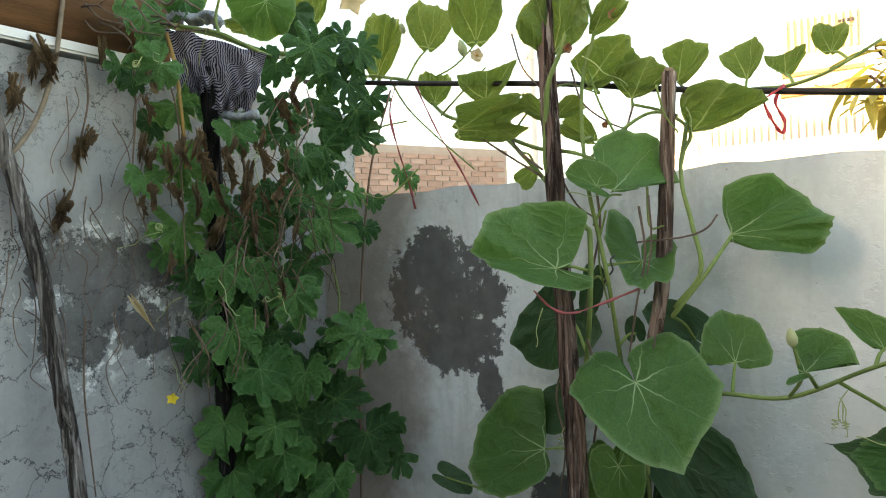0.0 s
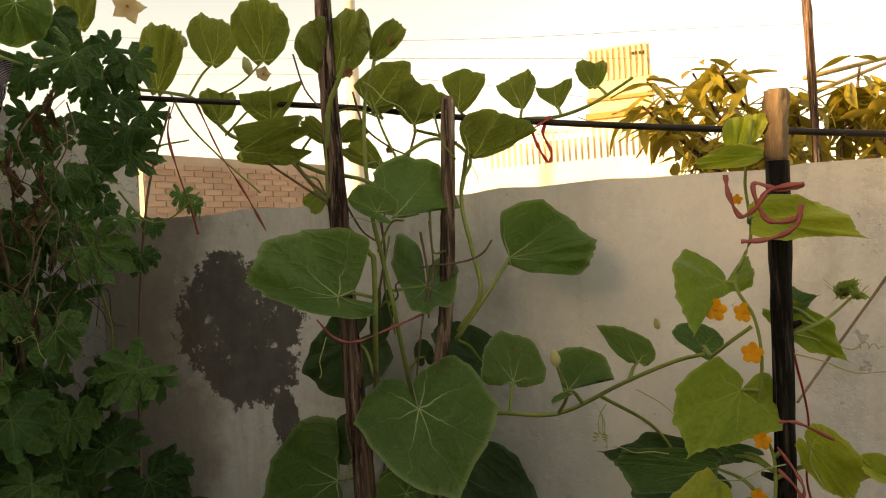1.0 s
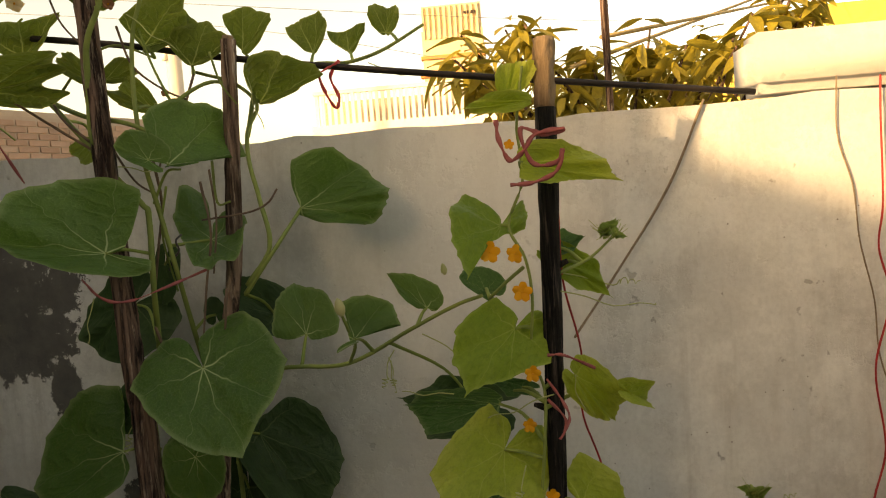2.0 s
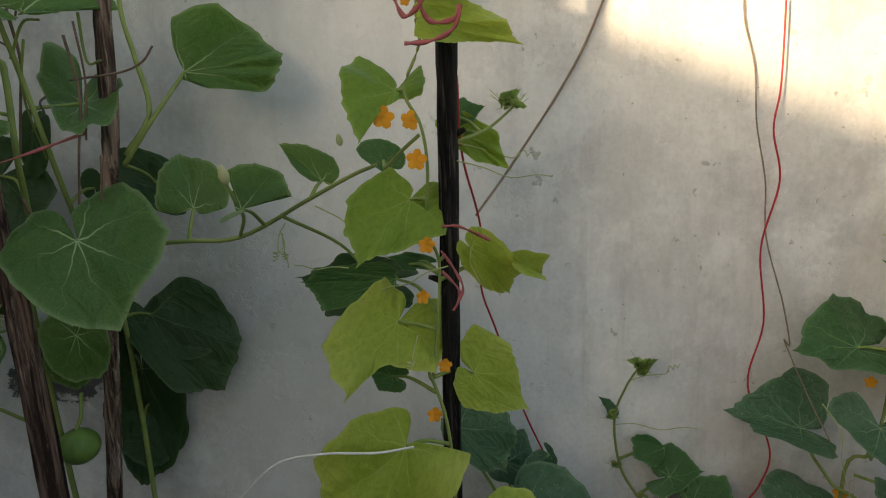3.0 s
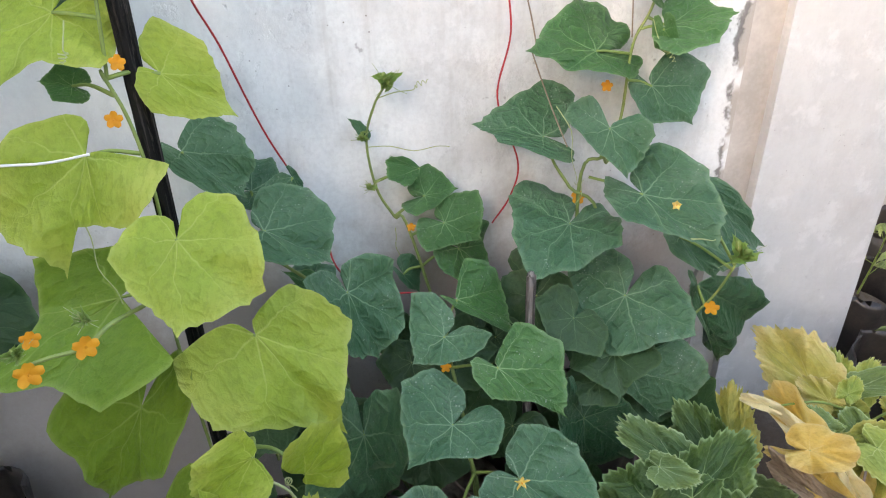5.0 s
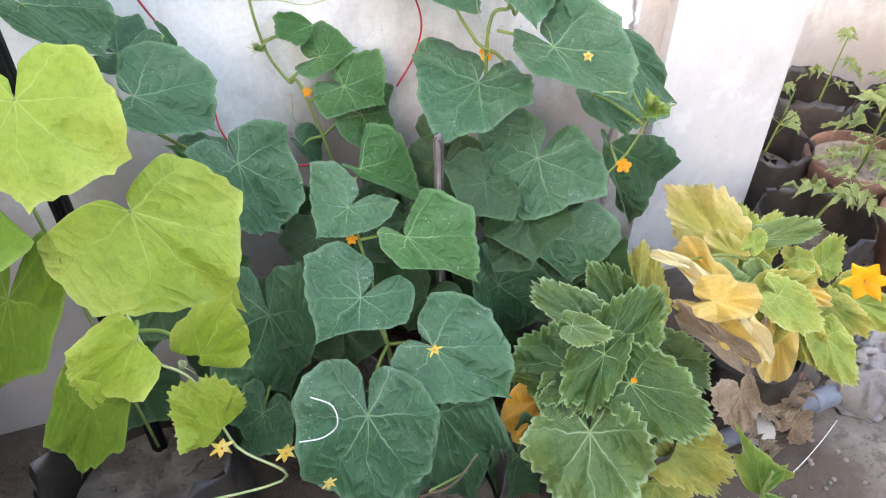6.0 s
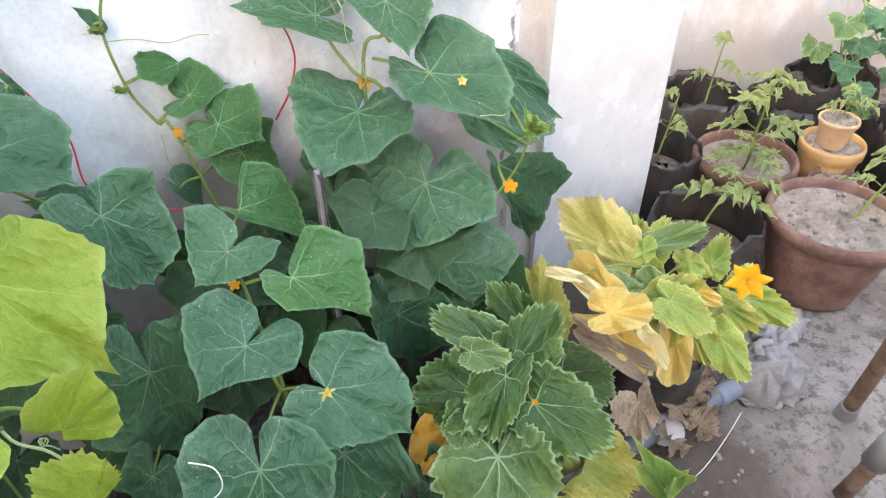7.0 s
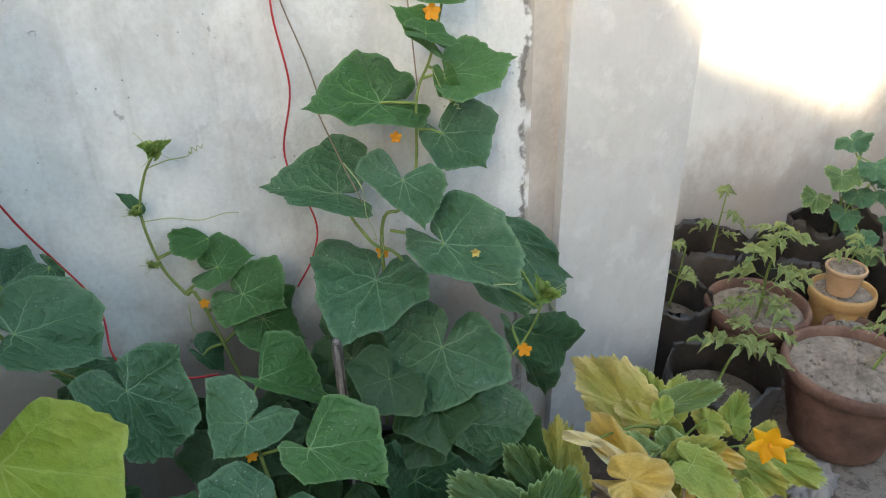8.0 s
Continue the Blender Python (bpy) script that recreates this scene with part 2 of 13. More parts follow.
def wall_material(name, streak=0.5, cracks=0.25, cracked=0.50):
    """Grey cement plaster with worn limewash, stains, hairline cracks and darker repairs."""
    n = Nodes(name)
    p = n.coords("Object")
    c = n.split(p)
    big, mid, fine = n.noise(p, 2.2, 6, 0.62), n.noise(p, 9.0, 6, 0.65), n.noise(p, 120.0, 4, 0.7)
    drip = n.noise(n.scaled(p, (9.0, 9.0, 0.9)), 2.4, 5, 0.65)
    col = n.mix(n.ramp(big, 0.35, 0.68), (0.585, 0.59, 0.58), (0.775, 0.785, 0.77))
    col = n.mix(n.math("MULTIPLY", n.ramp(mid, 0.46, 0.64), 0.55), col, (0.80, 0.81, 0.795))
    col = n.mix(n.math("MULTIPLY", n.ramp(drip, 0.50, 0.78), streak), col, (0.36, 0.325, 0.285))
    col = n.mix(n.math("MULTIPLY", n.ramp(n.noise(p, 4.5, 4, 0.6, 0.6), 0.60, 0.76), 0.40), col, (0.50, 0.38, 0.27))
    col = n.mix(n.math("MULTIPLY", n.ramp(n.noise(p, 3.4, 7, 0.68), 0.54, 0.66), 0.42), col, (0.38, 0.375, 0.37))
    col = n.mix(n.ramp(fine, 0.40, 0.66, 0.0, 0.16), col, (0.34, 0.33, 0.32))
    col = n.mix(n.ramp(n.noise(p, 48.0, 5, 0.7), 0.52, 0.68, 0.0, 0.16), col, (0.86, 0.855, 0.845))
    chips = n.ramp(n.noise(p, 30.0, 3, 0.6), 0.69, 0.74)
    col = n.mix(n.math("MULTIPLY", chips, 0.5), col, (0.22, 0.21, 0.195))
    flake = n.ramp(n.math("ADD", n.noise(p, 6.0, 8, 0.72), n.math("MULTIPLY", n.noise(p, 1.7, 2), 0.35)), 0.70, 0.735)
    col = n.mix(n.math("MULTIPLY", flake, 0.16), col, (0.34, 0.33, 0.315))
    wash = n.ramp(n.math("ADD", n.noise(n.scaled(p, (1.0, 1.0, 0.45)), 13.0, 7, 0.7), n.math("MULTIPLY", n.noise(p, 2.6, 2), 0.3)), 0.60, 0.78)
    col = n.mix(n.math("MULTIPLY", wash, 0.26), col, (0.86, 0.855, 0.84))
    speck = n.math("MULTIPLY", n.ramp(n.voronoi(p, 46.0), 0.035, 0.085, 1.0, 0.0), n.ramp(n.noise(p, 5.5, 2), 0.52, 0.60))
    col = n.mix(n.math("MULTIPLY", speck, 0.75), col, (0.12, 0.095, 0.075))
    bent = n.t.nodes.new("ShaderNodeVectorMath")
    bent.operation = "ADD"
    nz = n.t.nodes.new("ShaderNodeTexNoise")
    nz.inputs["Scale"].default_value, nz.inputs["Detail"].default_value, nz.inputs["Roughness"].default_value = 9.0, 6.0, 0.72
    n.t.links.new(p, nz.inputs["Vector"])
    sc = n.t.nodes.new("ShaderNodeVectorMath")
    sc.operation = "SCALE"
    sc.inputs["Scale"].default_value = 0.12
    n.t.links.new(nz.outputs["Color"], sc.inputs[0])
    n.t.links.new(p, bent.inputs[0])
    n.t.links.new(sc.outputs[0], bent.inputs[1])
    crack = n.math("MULTIPLY", n.ramp(n.voronoi(bent.outputs[0], 11.0, "DISTANCE_TO_EDGE"), 0.0, 0.012 if cracked > 0.4 else 0.017, 1.0, 0.0), n.ramp(n.noise(p, 3.1, 3), cracked, cracked + 0.12))
    col = n.mix(n.math("MULTIPLY", crack, cracks), col, (0.13, 0.12, 0.11))
    h = n.math("ADD", n.math("MULTIPLY", fine, 0.35), n.math("ADD", mid, n.math("ADD", n.math("MULTIPLY", chips, -1.2), n.math("MULTIPLY", flake, -0.8))))
    h = n.math("ADD", h, n.math("MULTIPLY", crack, -2.0 * cracks))
    fine_crack = n.math("MULTIPLY", n.ramp(n.voronoi(bent.outputs[0], 24.0, "DISTANCE_TO_EDGE"), 0.0, 0.020, 1.0, 0.0), n.ramp(n.noise(p, 6.3, 4, 0.6), 0.46, 0.52))
    n.crack = n.math("MAXIMUM", crack, n.math("MULTIPLY", fine_crack, 0.8))
    return n, p, c, col, h, mid, fine


def repaired(n, c, axis, patches, col, h, mid, tone=(0.085, 0.08, 0.075), holes=0.60):
    """Lay darker cement repairs with ragged, eroded edges and flecks of lime over a plaster."""
    p = n.coords("Object")
    ragged = n.noise(p, 38.0, 8, 0.78)
    fray = n.math("ADD", n.math("MULTIPLY", n.math("SUBTRACT", ragged, 0.5), 1.3), n.math("MULTIPLY", n.math("SUBTRACT", n.noise(p, 6.5, 4, 0.6), 0.5), 1.7))
    hole = n.ramp(n.noise(p, 22.0, 7, 0.74), holes, holes + 0.03, 1.0, 0.0)
    near = None
    for u, z, hw, hh in patches:
        du = n.math("DIVIDE", n.math("SUBTRACT", c[axis], u), hw)
        dz = n.math("DIVIDE", n.math("SUBTRACT", c[2], z), hh)
        d = n.math("SQRT", n.math("ADD", n.math("MULTIPLY", du, du), n.math("MULTIPLY", dz, dz)))
        near = d if near is None else n.math("MINIMUM", near, d)
    edge = n.math("ADD", near, fray)
    m = n.math("MULTIPLY", n.ramp(edge, 0.97, 1.02, 1.0, 0.0), n.math("MAXIMUM", hole, n.ramp(edge, 0.45, 0.75, 1.0, 0.0)))
    fringe = n.math("MULTIPLY", n.ramp(near, 1.15, 1.75, 1.0, 0.0), n.ramp(n.noise(p, 30.0, 7, 0.75), 0.53, 0.57))
    col = n.mix(n.math("MULTIPLY", fringe, 0.75), col, (0.85, 0.85, 0.84))
    dark = n.mix(n.ramp(n.noise(p, 26.0, 5), 0.3, 0.75), tone, tuple(1.5 * v for v in tone))
    dark = n.mix(n.math("MULTIPLY", n.ramp(n.noise(n.scaled(p, (1.0, 1.0, 0.5)), 9.0, 5, 0.65), 0.48, 0.66), 0.6), dark, tuple(1.9 * v for v in tone))
    col = n.mix(n.math("MULTIPLY", m, 0.94), col, dark)
    return col, n.math("ADD", h, n.math("MULTIPLY", m, 0.9))


def bark_material(name, dark, mid, pale):
    """Weathered wood with long fissures and torn fibres along the grain."""
    n = Nodes(name)
    p = n.coords("Object")
    a = n.noise(n.scaled(p, (75.0, 75.0, 4.0)), 1.0, 5, 0.7, 0.5)
    b = n.noise(n.scaled(p, (170.0, 170.0, 11.0)), 1.0, 4, 0.7, 0.3)
    big = n.noise(p, 7.0, 4, 0.6)
    col = n.mix(n.ramp(a, 0.40, 0.58), dark, mid)
    col = n.mix(n.math("MULTIPLY", n.ramp(b, 0.52, 0.66), n.ramp(big, 0.38, 0.60, 0.35, 0.95)), col, pale)
    h = n.math("ADD", n.math("MULTIPLY", n.ramp(a, 0.36, 0.56), 1.2), n.math("MULTIPLY", b, 0.6))
    return n.done(col, 0.9, n.bump(h, 1.0, 0.006), spec=0.2)

# plaster of the garden walls
_n, _p, _c, _col, _h, _mid, _fine = wall_material("plaster_main", streak=0.38, cracks=0.12)
# paler between about x 0.1 and 0.7, with wavering edges
_wave = _n.math("ADD", _c[0], _n.math("MULTIPLY", _n.math("SUBTRACT", _n.noise(_p, 3.0, 6, 0.7), 0.5), 0.5))
_paler = _n.math("MULTIPLY", _n.ramp(_wave, 0.08, 0.26), _n.ramp(_wave, 0.50, 0.75, 1.0, 0.0))
_col = _n.mix(_n.math("MULTIPLY", _paler, 0.48), _col, (0.79, 0.795, 0.785))
_col, _h = repaired(_n, _c, 0, [(-0.41, 1.355, 0.135, 0.120), (-0.37, 1.245, 0.110, 0.080), (-0.30, 1.165, 0.035, 0.060), (-0.22, 1.12, 0.05, 0.035), (0.02, 0.935, 0.055, 0.024), (-0.12, 0.955, 0.07, 0.045)], _col, _h, _mid)
# browner towards the left end, with a ragged edge
_left_brown = _n.ramp(_n.math("ADD", _c[0], _n.math("MULTIPLY", _n.math("SUBTRACT", _n.noise(_p, 5.0, 6, 0.7), 0.5), 0.5)), -0.56, -0.42, 1.0, 0.0)
_col = _n.mix(_n.math("MULTIPLY", _left_brown, 0.62), _col, (0.30, 0.205, 0.155))
# browner towards the bottom, with a ragged upper edge
_low_brown = _n.ramp(_n.math("ADD", _c[2], _n.math("MULTIPLY", _n.math("SUBTRACT", _n.noise(_p, 4.0, 6, 0.7), 0.5), 0.6)), 0.52, 0.74, 1.0, 0.0)
_col = _n.mix(_n.math("MULTIPLY", _low_brown, 0.68), _col, (0.30, 0.225, 0.175))
_edge = _n.math("ADD", _c[0], _n.math("MULTIPLY", _n.math("SUBTRACT", _n.noise(_p, 11.0, 6, 0.7), 0.5), 0.075))
_peel = _n.math("MULTIPLY", _n.ramp(_edge, 1.546, 1.554), _n.ramp(_n.noise(_p, 6.0, 4), 0.36, 0.44))
_col = _n.mix(_n.math("MULTIPLY", _peel, 0.75), _col, (0.33, 0.27, 0.22))
_line = _n.math("MULTIPLY", _n.math("SUBTRACT", _n.ramp(_edge, 1.536, 1.544), _n.ramp(_edge, 1.549, 1.556)), _n.ramp(_n.noise(_p, 22.0, 3), 0.42, 0.55))
_col = _n.mix(_n.math("MULTIPLY", _line, 0.8), _col, (0.10, 0.085, 0.07))
_h = _n.math("ADD", _h, _n.math("MULTIPLY", _peel, -1.0))
plaster = _n.done(_col, 0.88, _n.bump(_h, 0.35, 0.004), spec=0.2)
_n, _p, _c, _col, _h, _mid, _fine = wall_material("plaster_left", cracks=0.5, cracked=0.37)
_col = _n.mix(0.66, _col, (0.17, 0.165, 0.168))
_col, _h = repaired(_n, _c, 1, [(0.80, 1.43, 0.13, 0.070), (0.74, 1.34, 0.06, 0.075), (0.86, 1.33, 0.07, 0.05)], _col, _h, _mid, (0.085, 0.082, 0.080), 0.56)
_col = _n.mix(_n.math("MULTIPLY", _n.crack, 0.85), _col, (0.025, 0.023, 0.021))
plaster_left = _n.done(_col, 0.9, _n.bump(_h, 0.4, 0.004), spec=0.2)
_n, _p, _c, _col, _h, _mid, _fine = wall_material("plaster_plain", streak=0.3)
_stain = _n.ramp(_n.math("ADD", _c[2], _n.math("MULTIPLY", _n.math("SUBTRACT", _n.noise(_p, 4.0, 6, 0.7), 0.5), 0.7)), 0.30, 0.62, 1.0, 0.0)
plaster_plain = _n.done(_n.mix(_n.math("MULTIPLY", _stain, 0.55), _n.mix(0.55, _col, (0.74, 0.72, 0.68)), (0.27, 0.20, 0.15)), 0.9, _n.bump(_h, 0.3, 0.004), spec=0.2)
_n, _p, _c, _col, _h, _mid, _fine = wall_material("limewash_pillar", streak=0.15)
pillar_wash = _n.done(_n.mix(_n.math("MULTIPLY", _n.ramp(_n.noise(_p, 14.0, 7, 0.7), 0.52, 0.64), 0.32), _n.mix(0.66, _col, (0.48, 0.475, 0.465)), (0.74, 0.735, 0.72)), 0.85, _n.bump(_h, 0.25, 0.003), spec=0.25)
# even grey of the unseen yard walls, sets how much they bounce
yard_plaster = plain_material("yard_plaster", (0.37, 0.36, 0.35), (0.52, 0.51, 0.50), 3, 0.92, 0.3, 0.004, fine=40)
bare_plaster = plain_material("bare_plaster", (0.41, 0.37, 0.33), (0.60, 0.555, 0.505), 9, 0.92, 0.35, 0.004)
soil_mat = plain_material("soil", (0.10, 0.075, 0.055), (0.21, 0.17, 0.13), 18, 0.97, 0.9, 0.012, fine=70)
dust_soil = plain_material("dry_soil", (0.17, 0.135, 0.105), (0.38, 0.32, 0.265), 30, 0.97, 0.9, 0.010, fine=110)
terracotta = plain_material("terracotta", (0.12, 0.062, 0.045), (0.28, 0.155, 0.112), 14, 0.85, 0.9, 0.005, fine=70)
black_plastic = plain_material("black_plastic", (0.010, 0.009, 0.009), (0.075, 0.060, 0.050), 9, 0.42, 0.3, 0.006, spec=0.5)
grey_plastic = plain_material("grey_plastic", (0.21, 0.188, 0.175), (0.39, 0.358, 0.34), 12, 0.55, 0.5, 0.005, spec=0.4, translucent=0.1)
wire_grey = plain_material("wire_grey", (0.22, 0.22, 0.23), (0.30, 0.30, 0.31), 12, 0.6, 0.1, 0.001)
# darker tan that puts shade between the terrace slats
terrace_gap_shade = plain_material("terrace_gap_shade", (0.42, 0.34, 0.25), (0.52, 0.43, 0.32), 3, 0.9, 0.1, 0.004)
rust = plain_material("rust", (0.10, 0.055, 0.035), (0.28, 0.17, 0.11), 30, 0.85, 0.6, 0.002)
rubber_grey = plain_material("rubber_grey", (0.20, 0.185, 0.17), (0.28, 0.26, 0.24), 25, 0.75, 0.3, 0.002)
bark = bark_material("weathered_wood", (0.034, 0.018, 0.014), (0.20, 0.125, 0.100), (0.48, 0.375, 0.32))
bark_pale = bark_material("weathered_wood_pale", (0.07, 0.040, 0.030), (0.29, 0.195, 0.155), (0.56, 0.45, 0.38))
grey_wood = bark_material("grey_split_wood", (0.045, 0.036, 0.032), (0.19, 0.165, 0.15), (0.44, 0.40, 0.37))
dark_wood = bark_material("charred_pole", (0.003, 0.0025, 0.0025), (0.016, 0.014, 0.013), (0.075, 0.065, 0.060))
pale_wood = plain_material("pale_split_wood", (0.16, 0.105, 0.065), (0.36, 0.26, 0.17), 6, 0.85, 0.8, 0.004, fine=50, stretch=(10, 10, 0.8))
bar_metal = plain_material("dark_iron_bar", (0.02, 0.017, 0.016), (0.06, 0.045, 0.04), 20, 0.55, 0.4, 0.001, metal=0.5)
red_wire = plain_material("red_wire", (0.42, 0.022, 0.025), (0.52, 0.035, 0.04), 14, 0.4, 0.1, 0.001)
pink_cloth = plain_material("faded_red_strip", (0.26, 0.045, 0.050), (0.40, 0.125, 0.125), 30, 0.85, 0.5, 0.001)
jute = plain_material("jute_string", (0.17, 0.125, 0.09), (0.30, 0.235, 0.17), 60, 0.95, 0.6, 0.001)
white_string = plain_material("white_string", (0.58, 0.57, 0.53), (0.70, 0.69, 0.65), 40, 0.8, 0.3, 0.001)
brick_mat = plain_material("red_brick", (0.34, 0.225, 0.185), (0.46, 0.33, 0.28), 6, 0.95, 0.5, 0.004, spread=0.9)
mortar = plain_material("mortar", (0.36, 0.29, 0.25), (0.44, 0.37, 0.32), 6, 0.95, 0.4, 0.004)
white_paint = plain_material("white_paint", (0.70, 0.69, 0.66), (0.82, 0.81, 0.79), 1.2, 0.8, 0.1, 0.004, fine=12)
cream_paint = plain_material("cream_paint", (0.62, 0.50, 0.34), (0.72, 0.60, 0.43), 0.9, 0.85, 0.1, 0.004, fine=12)
yellow_paint = plain_material("yellow_paint", (0.60, 0.43, 0.12), (0.70, 0.52, 0.18), 1.2, 0.85, 0.1, 0.004, fine=12)
orange_paint = plain_material("orange_band_paint", (0.48, 0.20, 0.08), (0.56, 0.27, 0.12), 1.5, 0.85, 0.1, 0.004)
concrete_pole = plain_material("concrete_pole", (0.50, 0.49, 0.47), (0.62, 0.61, 0.58), 2, 0.85, 0.2, 0.004)


# ground: dusty trodden cement and earth
_n = Nodes("dusty_ground")
_p = _n.coords("Object")
_big, _mid, _fine = _n.noise(_p, 1.6, 5, 0.6), _n.noise(_p, 11.0, 6, 0.7), _n.noise(_p, 95.0, 4, 0.7)
_col = _n.mix(_n.ramp(_big, 0.35, 0.65), (0.20, 0.16, 0.13), (0.325, 0.28, 0.24))
_col = _n.mix(_n.math("MULTIPLY", _n.ramp(_mid, 0.48, 0.68), 0.55), _col, (0.40, 0.355, 0.315))
_col = _n.mix(_n.math("MULTIPLY", _n.ramp(_n.noise(_p, 24.0, 6, 0.75), 0.48, 0.62), 0.75), _col, (0.115, 0.088, 0.068))
_earth = _n.ramp(_n.math("ADD", _n.split(_p)[0], _n.math("MULTIPLY", _n.math("SUBTRACT", _n.noise(_p, 6.0, 6, 0.7), 0.5), 0.7)), 1.70, 1.92, 1.0, 0.0)
_col = _n.mix(_n.math("MULTIPLY", _earth, 0.85), _col, (0.095, 0.068, 0.050))
_crumb = _n.ramp(_n.voronoi(_p, 75.0), 0.10, 0.25, 1.0, 0.0)
_crumb = _n.math("MULTIPLY", _crumb, _n.ramp(_n.noise(_p, 9.0, 4), 0.50, 0.62))
_col = _n.mix(_n.math("MULTIPLY", _crumb, 0.35), _col, (0.12, 0.095, 0.075))
ground_mat = _n.done(_col, 0.95, _n.bump(_n.math("ADD", _n.math("ADD", _mid, _n.math("MULTIPLY", _fine, 0.8)), _crumb), 0.9, 0.012), spec=0.15)


# ---- the setting ----
def wall_bm(x0, x1, y0, y1, z0, z1, step=0.06, rough=0.003, chip=0.006, seed=1):
    """A plastered wall as a closed box of small faces, a little uneven, with a worn top edge."""
    rng = random.Random(seed)
    nx, ny, nz = (max(1, int(abs(b - a) / step)) for a, b in ((x0, x1), (y0, y1), (z0, z1)))
    bm = box_bm(x0, x1, y0, y1, z0, z1)
    for axis, n in ((0, nx), (1, ny), (2, nz)):
        lo, hi = (x0, y0, z0)[axis], (x1, y1, z1)[axis]
        for k in range(1, n):
            co = Vector((0, 0, 0))
            co[axis] = lo + (hi - lo) * k / n
            no = Vector((0, 0, 0))
            no[axis] = 1
            bmesh.ops.bisect_plane(bm, geom=bm.verts[:] + bm.edges[:] + bm.faces[:], plane_co=co, plane_no=no)
    for v in bm.verts:
        d = noise.noise_vector(v.co * 3.0 + Vector((seed, 0, 0))) * rough
        v.co += d
        if v.co.z > z1 - 0.01:
            v.co.z += rng.uniform(-chip, chip * 0.4)
    return bm


bm = bmesh.new()
bmesh.ops.create_grid(bm, x_segments=60, y_segments=60, size=300)
for v in bm.verts:
    v.co.x, v.co.y = (math.copysign(abs(q / 300) ** 3 * 300, q) for q in (v.co.x, v.co.y))
ground = tagged(part("ground", bm, ground_mat), "dusty grey-brown trodden cement and earth ground", "ground", kind="structure")

wall_main = tagged(part("wall_main", wall_bm(-0.74, 1.562, 1.344, 1.464, -0.02, 1.582, seed=4), plaster, smooth=False), "grey cement-plastered garden wall with worn limewash and dark repairs", "wall", kind="structure")
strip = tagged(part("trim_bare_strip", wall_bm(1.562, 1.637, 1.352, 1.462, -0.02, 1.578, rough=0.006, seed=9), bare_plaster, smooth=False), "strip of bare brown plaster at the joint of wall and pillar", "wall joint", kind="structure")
pillar = tagged(part("wall_pillar", wall_bm(1.637, 1.965, 1.330, 1.470, -0.02, 1.60, rough=0.004, seed=12), pillar_wash, smooth=False), "limewashed plaster pillar at the end of the garden wall", "pillar", kind="structure")
wall_far = tagged(part("wall_far", wall_bm(1.45, 3.7, 1.78, 1.90, -0.02, 1.62, step=0.12, seed=15), plaster_plain, smooth=False), "pale limewashed wall behind the potted plants", "wall", kind="structure")
# unseen wall, added to bounce sun back from the right
wall_east = tagged(part("wall_east", box_bm(3.7, 3.82, -3.0, 1.90, -0.02, 1.62, 0.006), yard_plaster, smooth=False), "unseen plain wall added to bounce light from the right", "wall", kind="structure")
wall_left = tagged(part("wall_left", wall_bm(-0.86, -0.74, 0.56, 1.47, -0.02, 1.80, seed=21), plaster_left, smooth=False), "grey cement-plastered side wall with hairline cracks and a dark repair", "wall", kind="structure")
# three unseen blocks, added and sized so their shadows bound the sun patches
wall_store = tagged(part("wall_store", box_bm(-2.2, -0.744, -0.455, 0.56, -0.02, 2.5, 0.006), yard_plaster, smooth=False), "unseen plain block added to shade the garden wall", "wall", kind="structure")
wall_side = tagged(part("wall_side", box_bm(-0.86, -0.74, -1.80, -0.455, -0.02, 2.09, 0.006), yard_plaster, smooth=False), "unseen plain wall added to cast the slanting shadow edge", "wall", kind="structure")
wall_low = tagged(part("wall_low", box_bm(-0.86, -0.74, -3.0, -1.80, -0.02, 2.03, 0.006), yard_plaster, smooth=False), "unseen lower plain wall added to bound the sun patch on the far wall", "wall", kind="structure")
# unseen back wall, added this tall to keep low sky light out
wall_house = tagged(part("wall_house", box_bm(-0.86, 3.82, -3.12, -3.0, -0.02, 4.6, 0.006), yard_plaster, smooth=False), "unseen tall plain wall added to hold back low sky light", "wall", kind="structure")
capping = tagged(part("trim_capping", box_bm(-0.88, -0.728, 0.562, 1.0, 1.803, 1.823, 0.004), white_paint, smooth=False), "white painted capping board on the side wall", "capping", kind="structure")


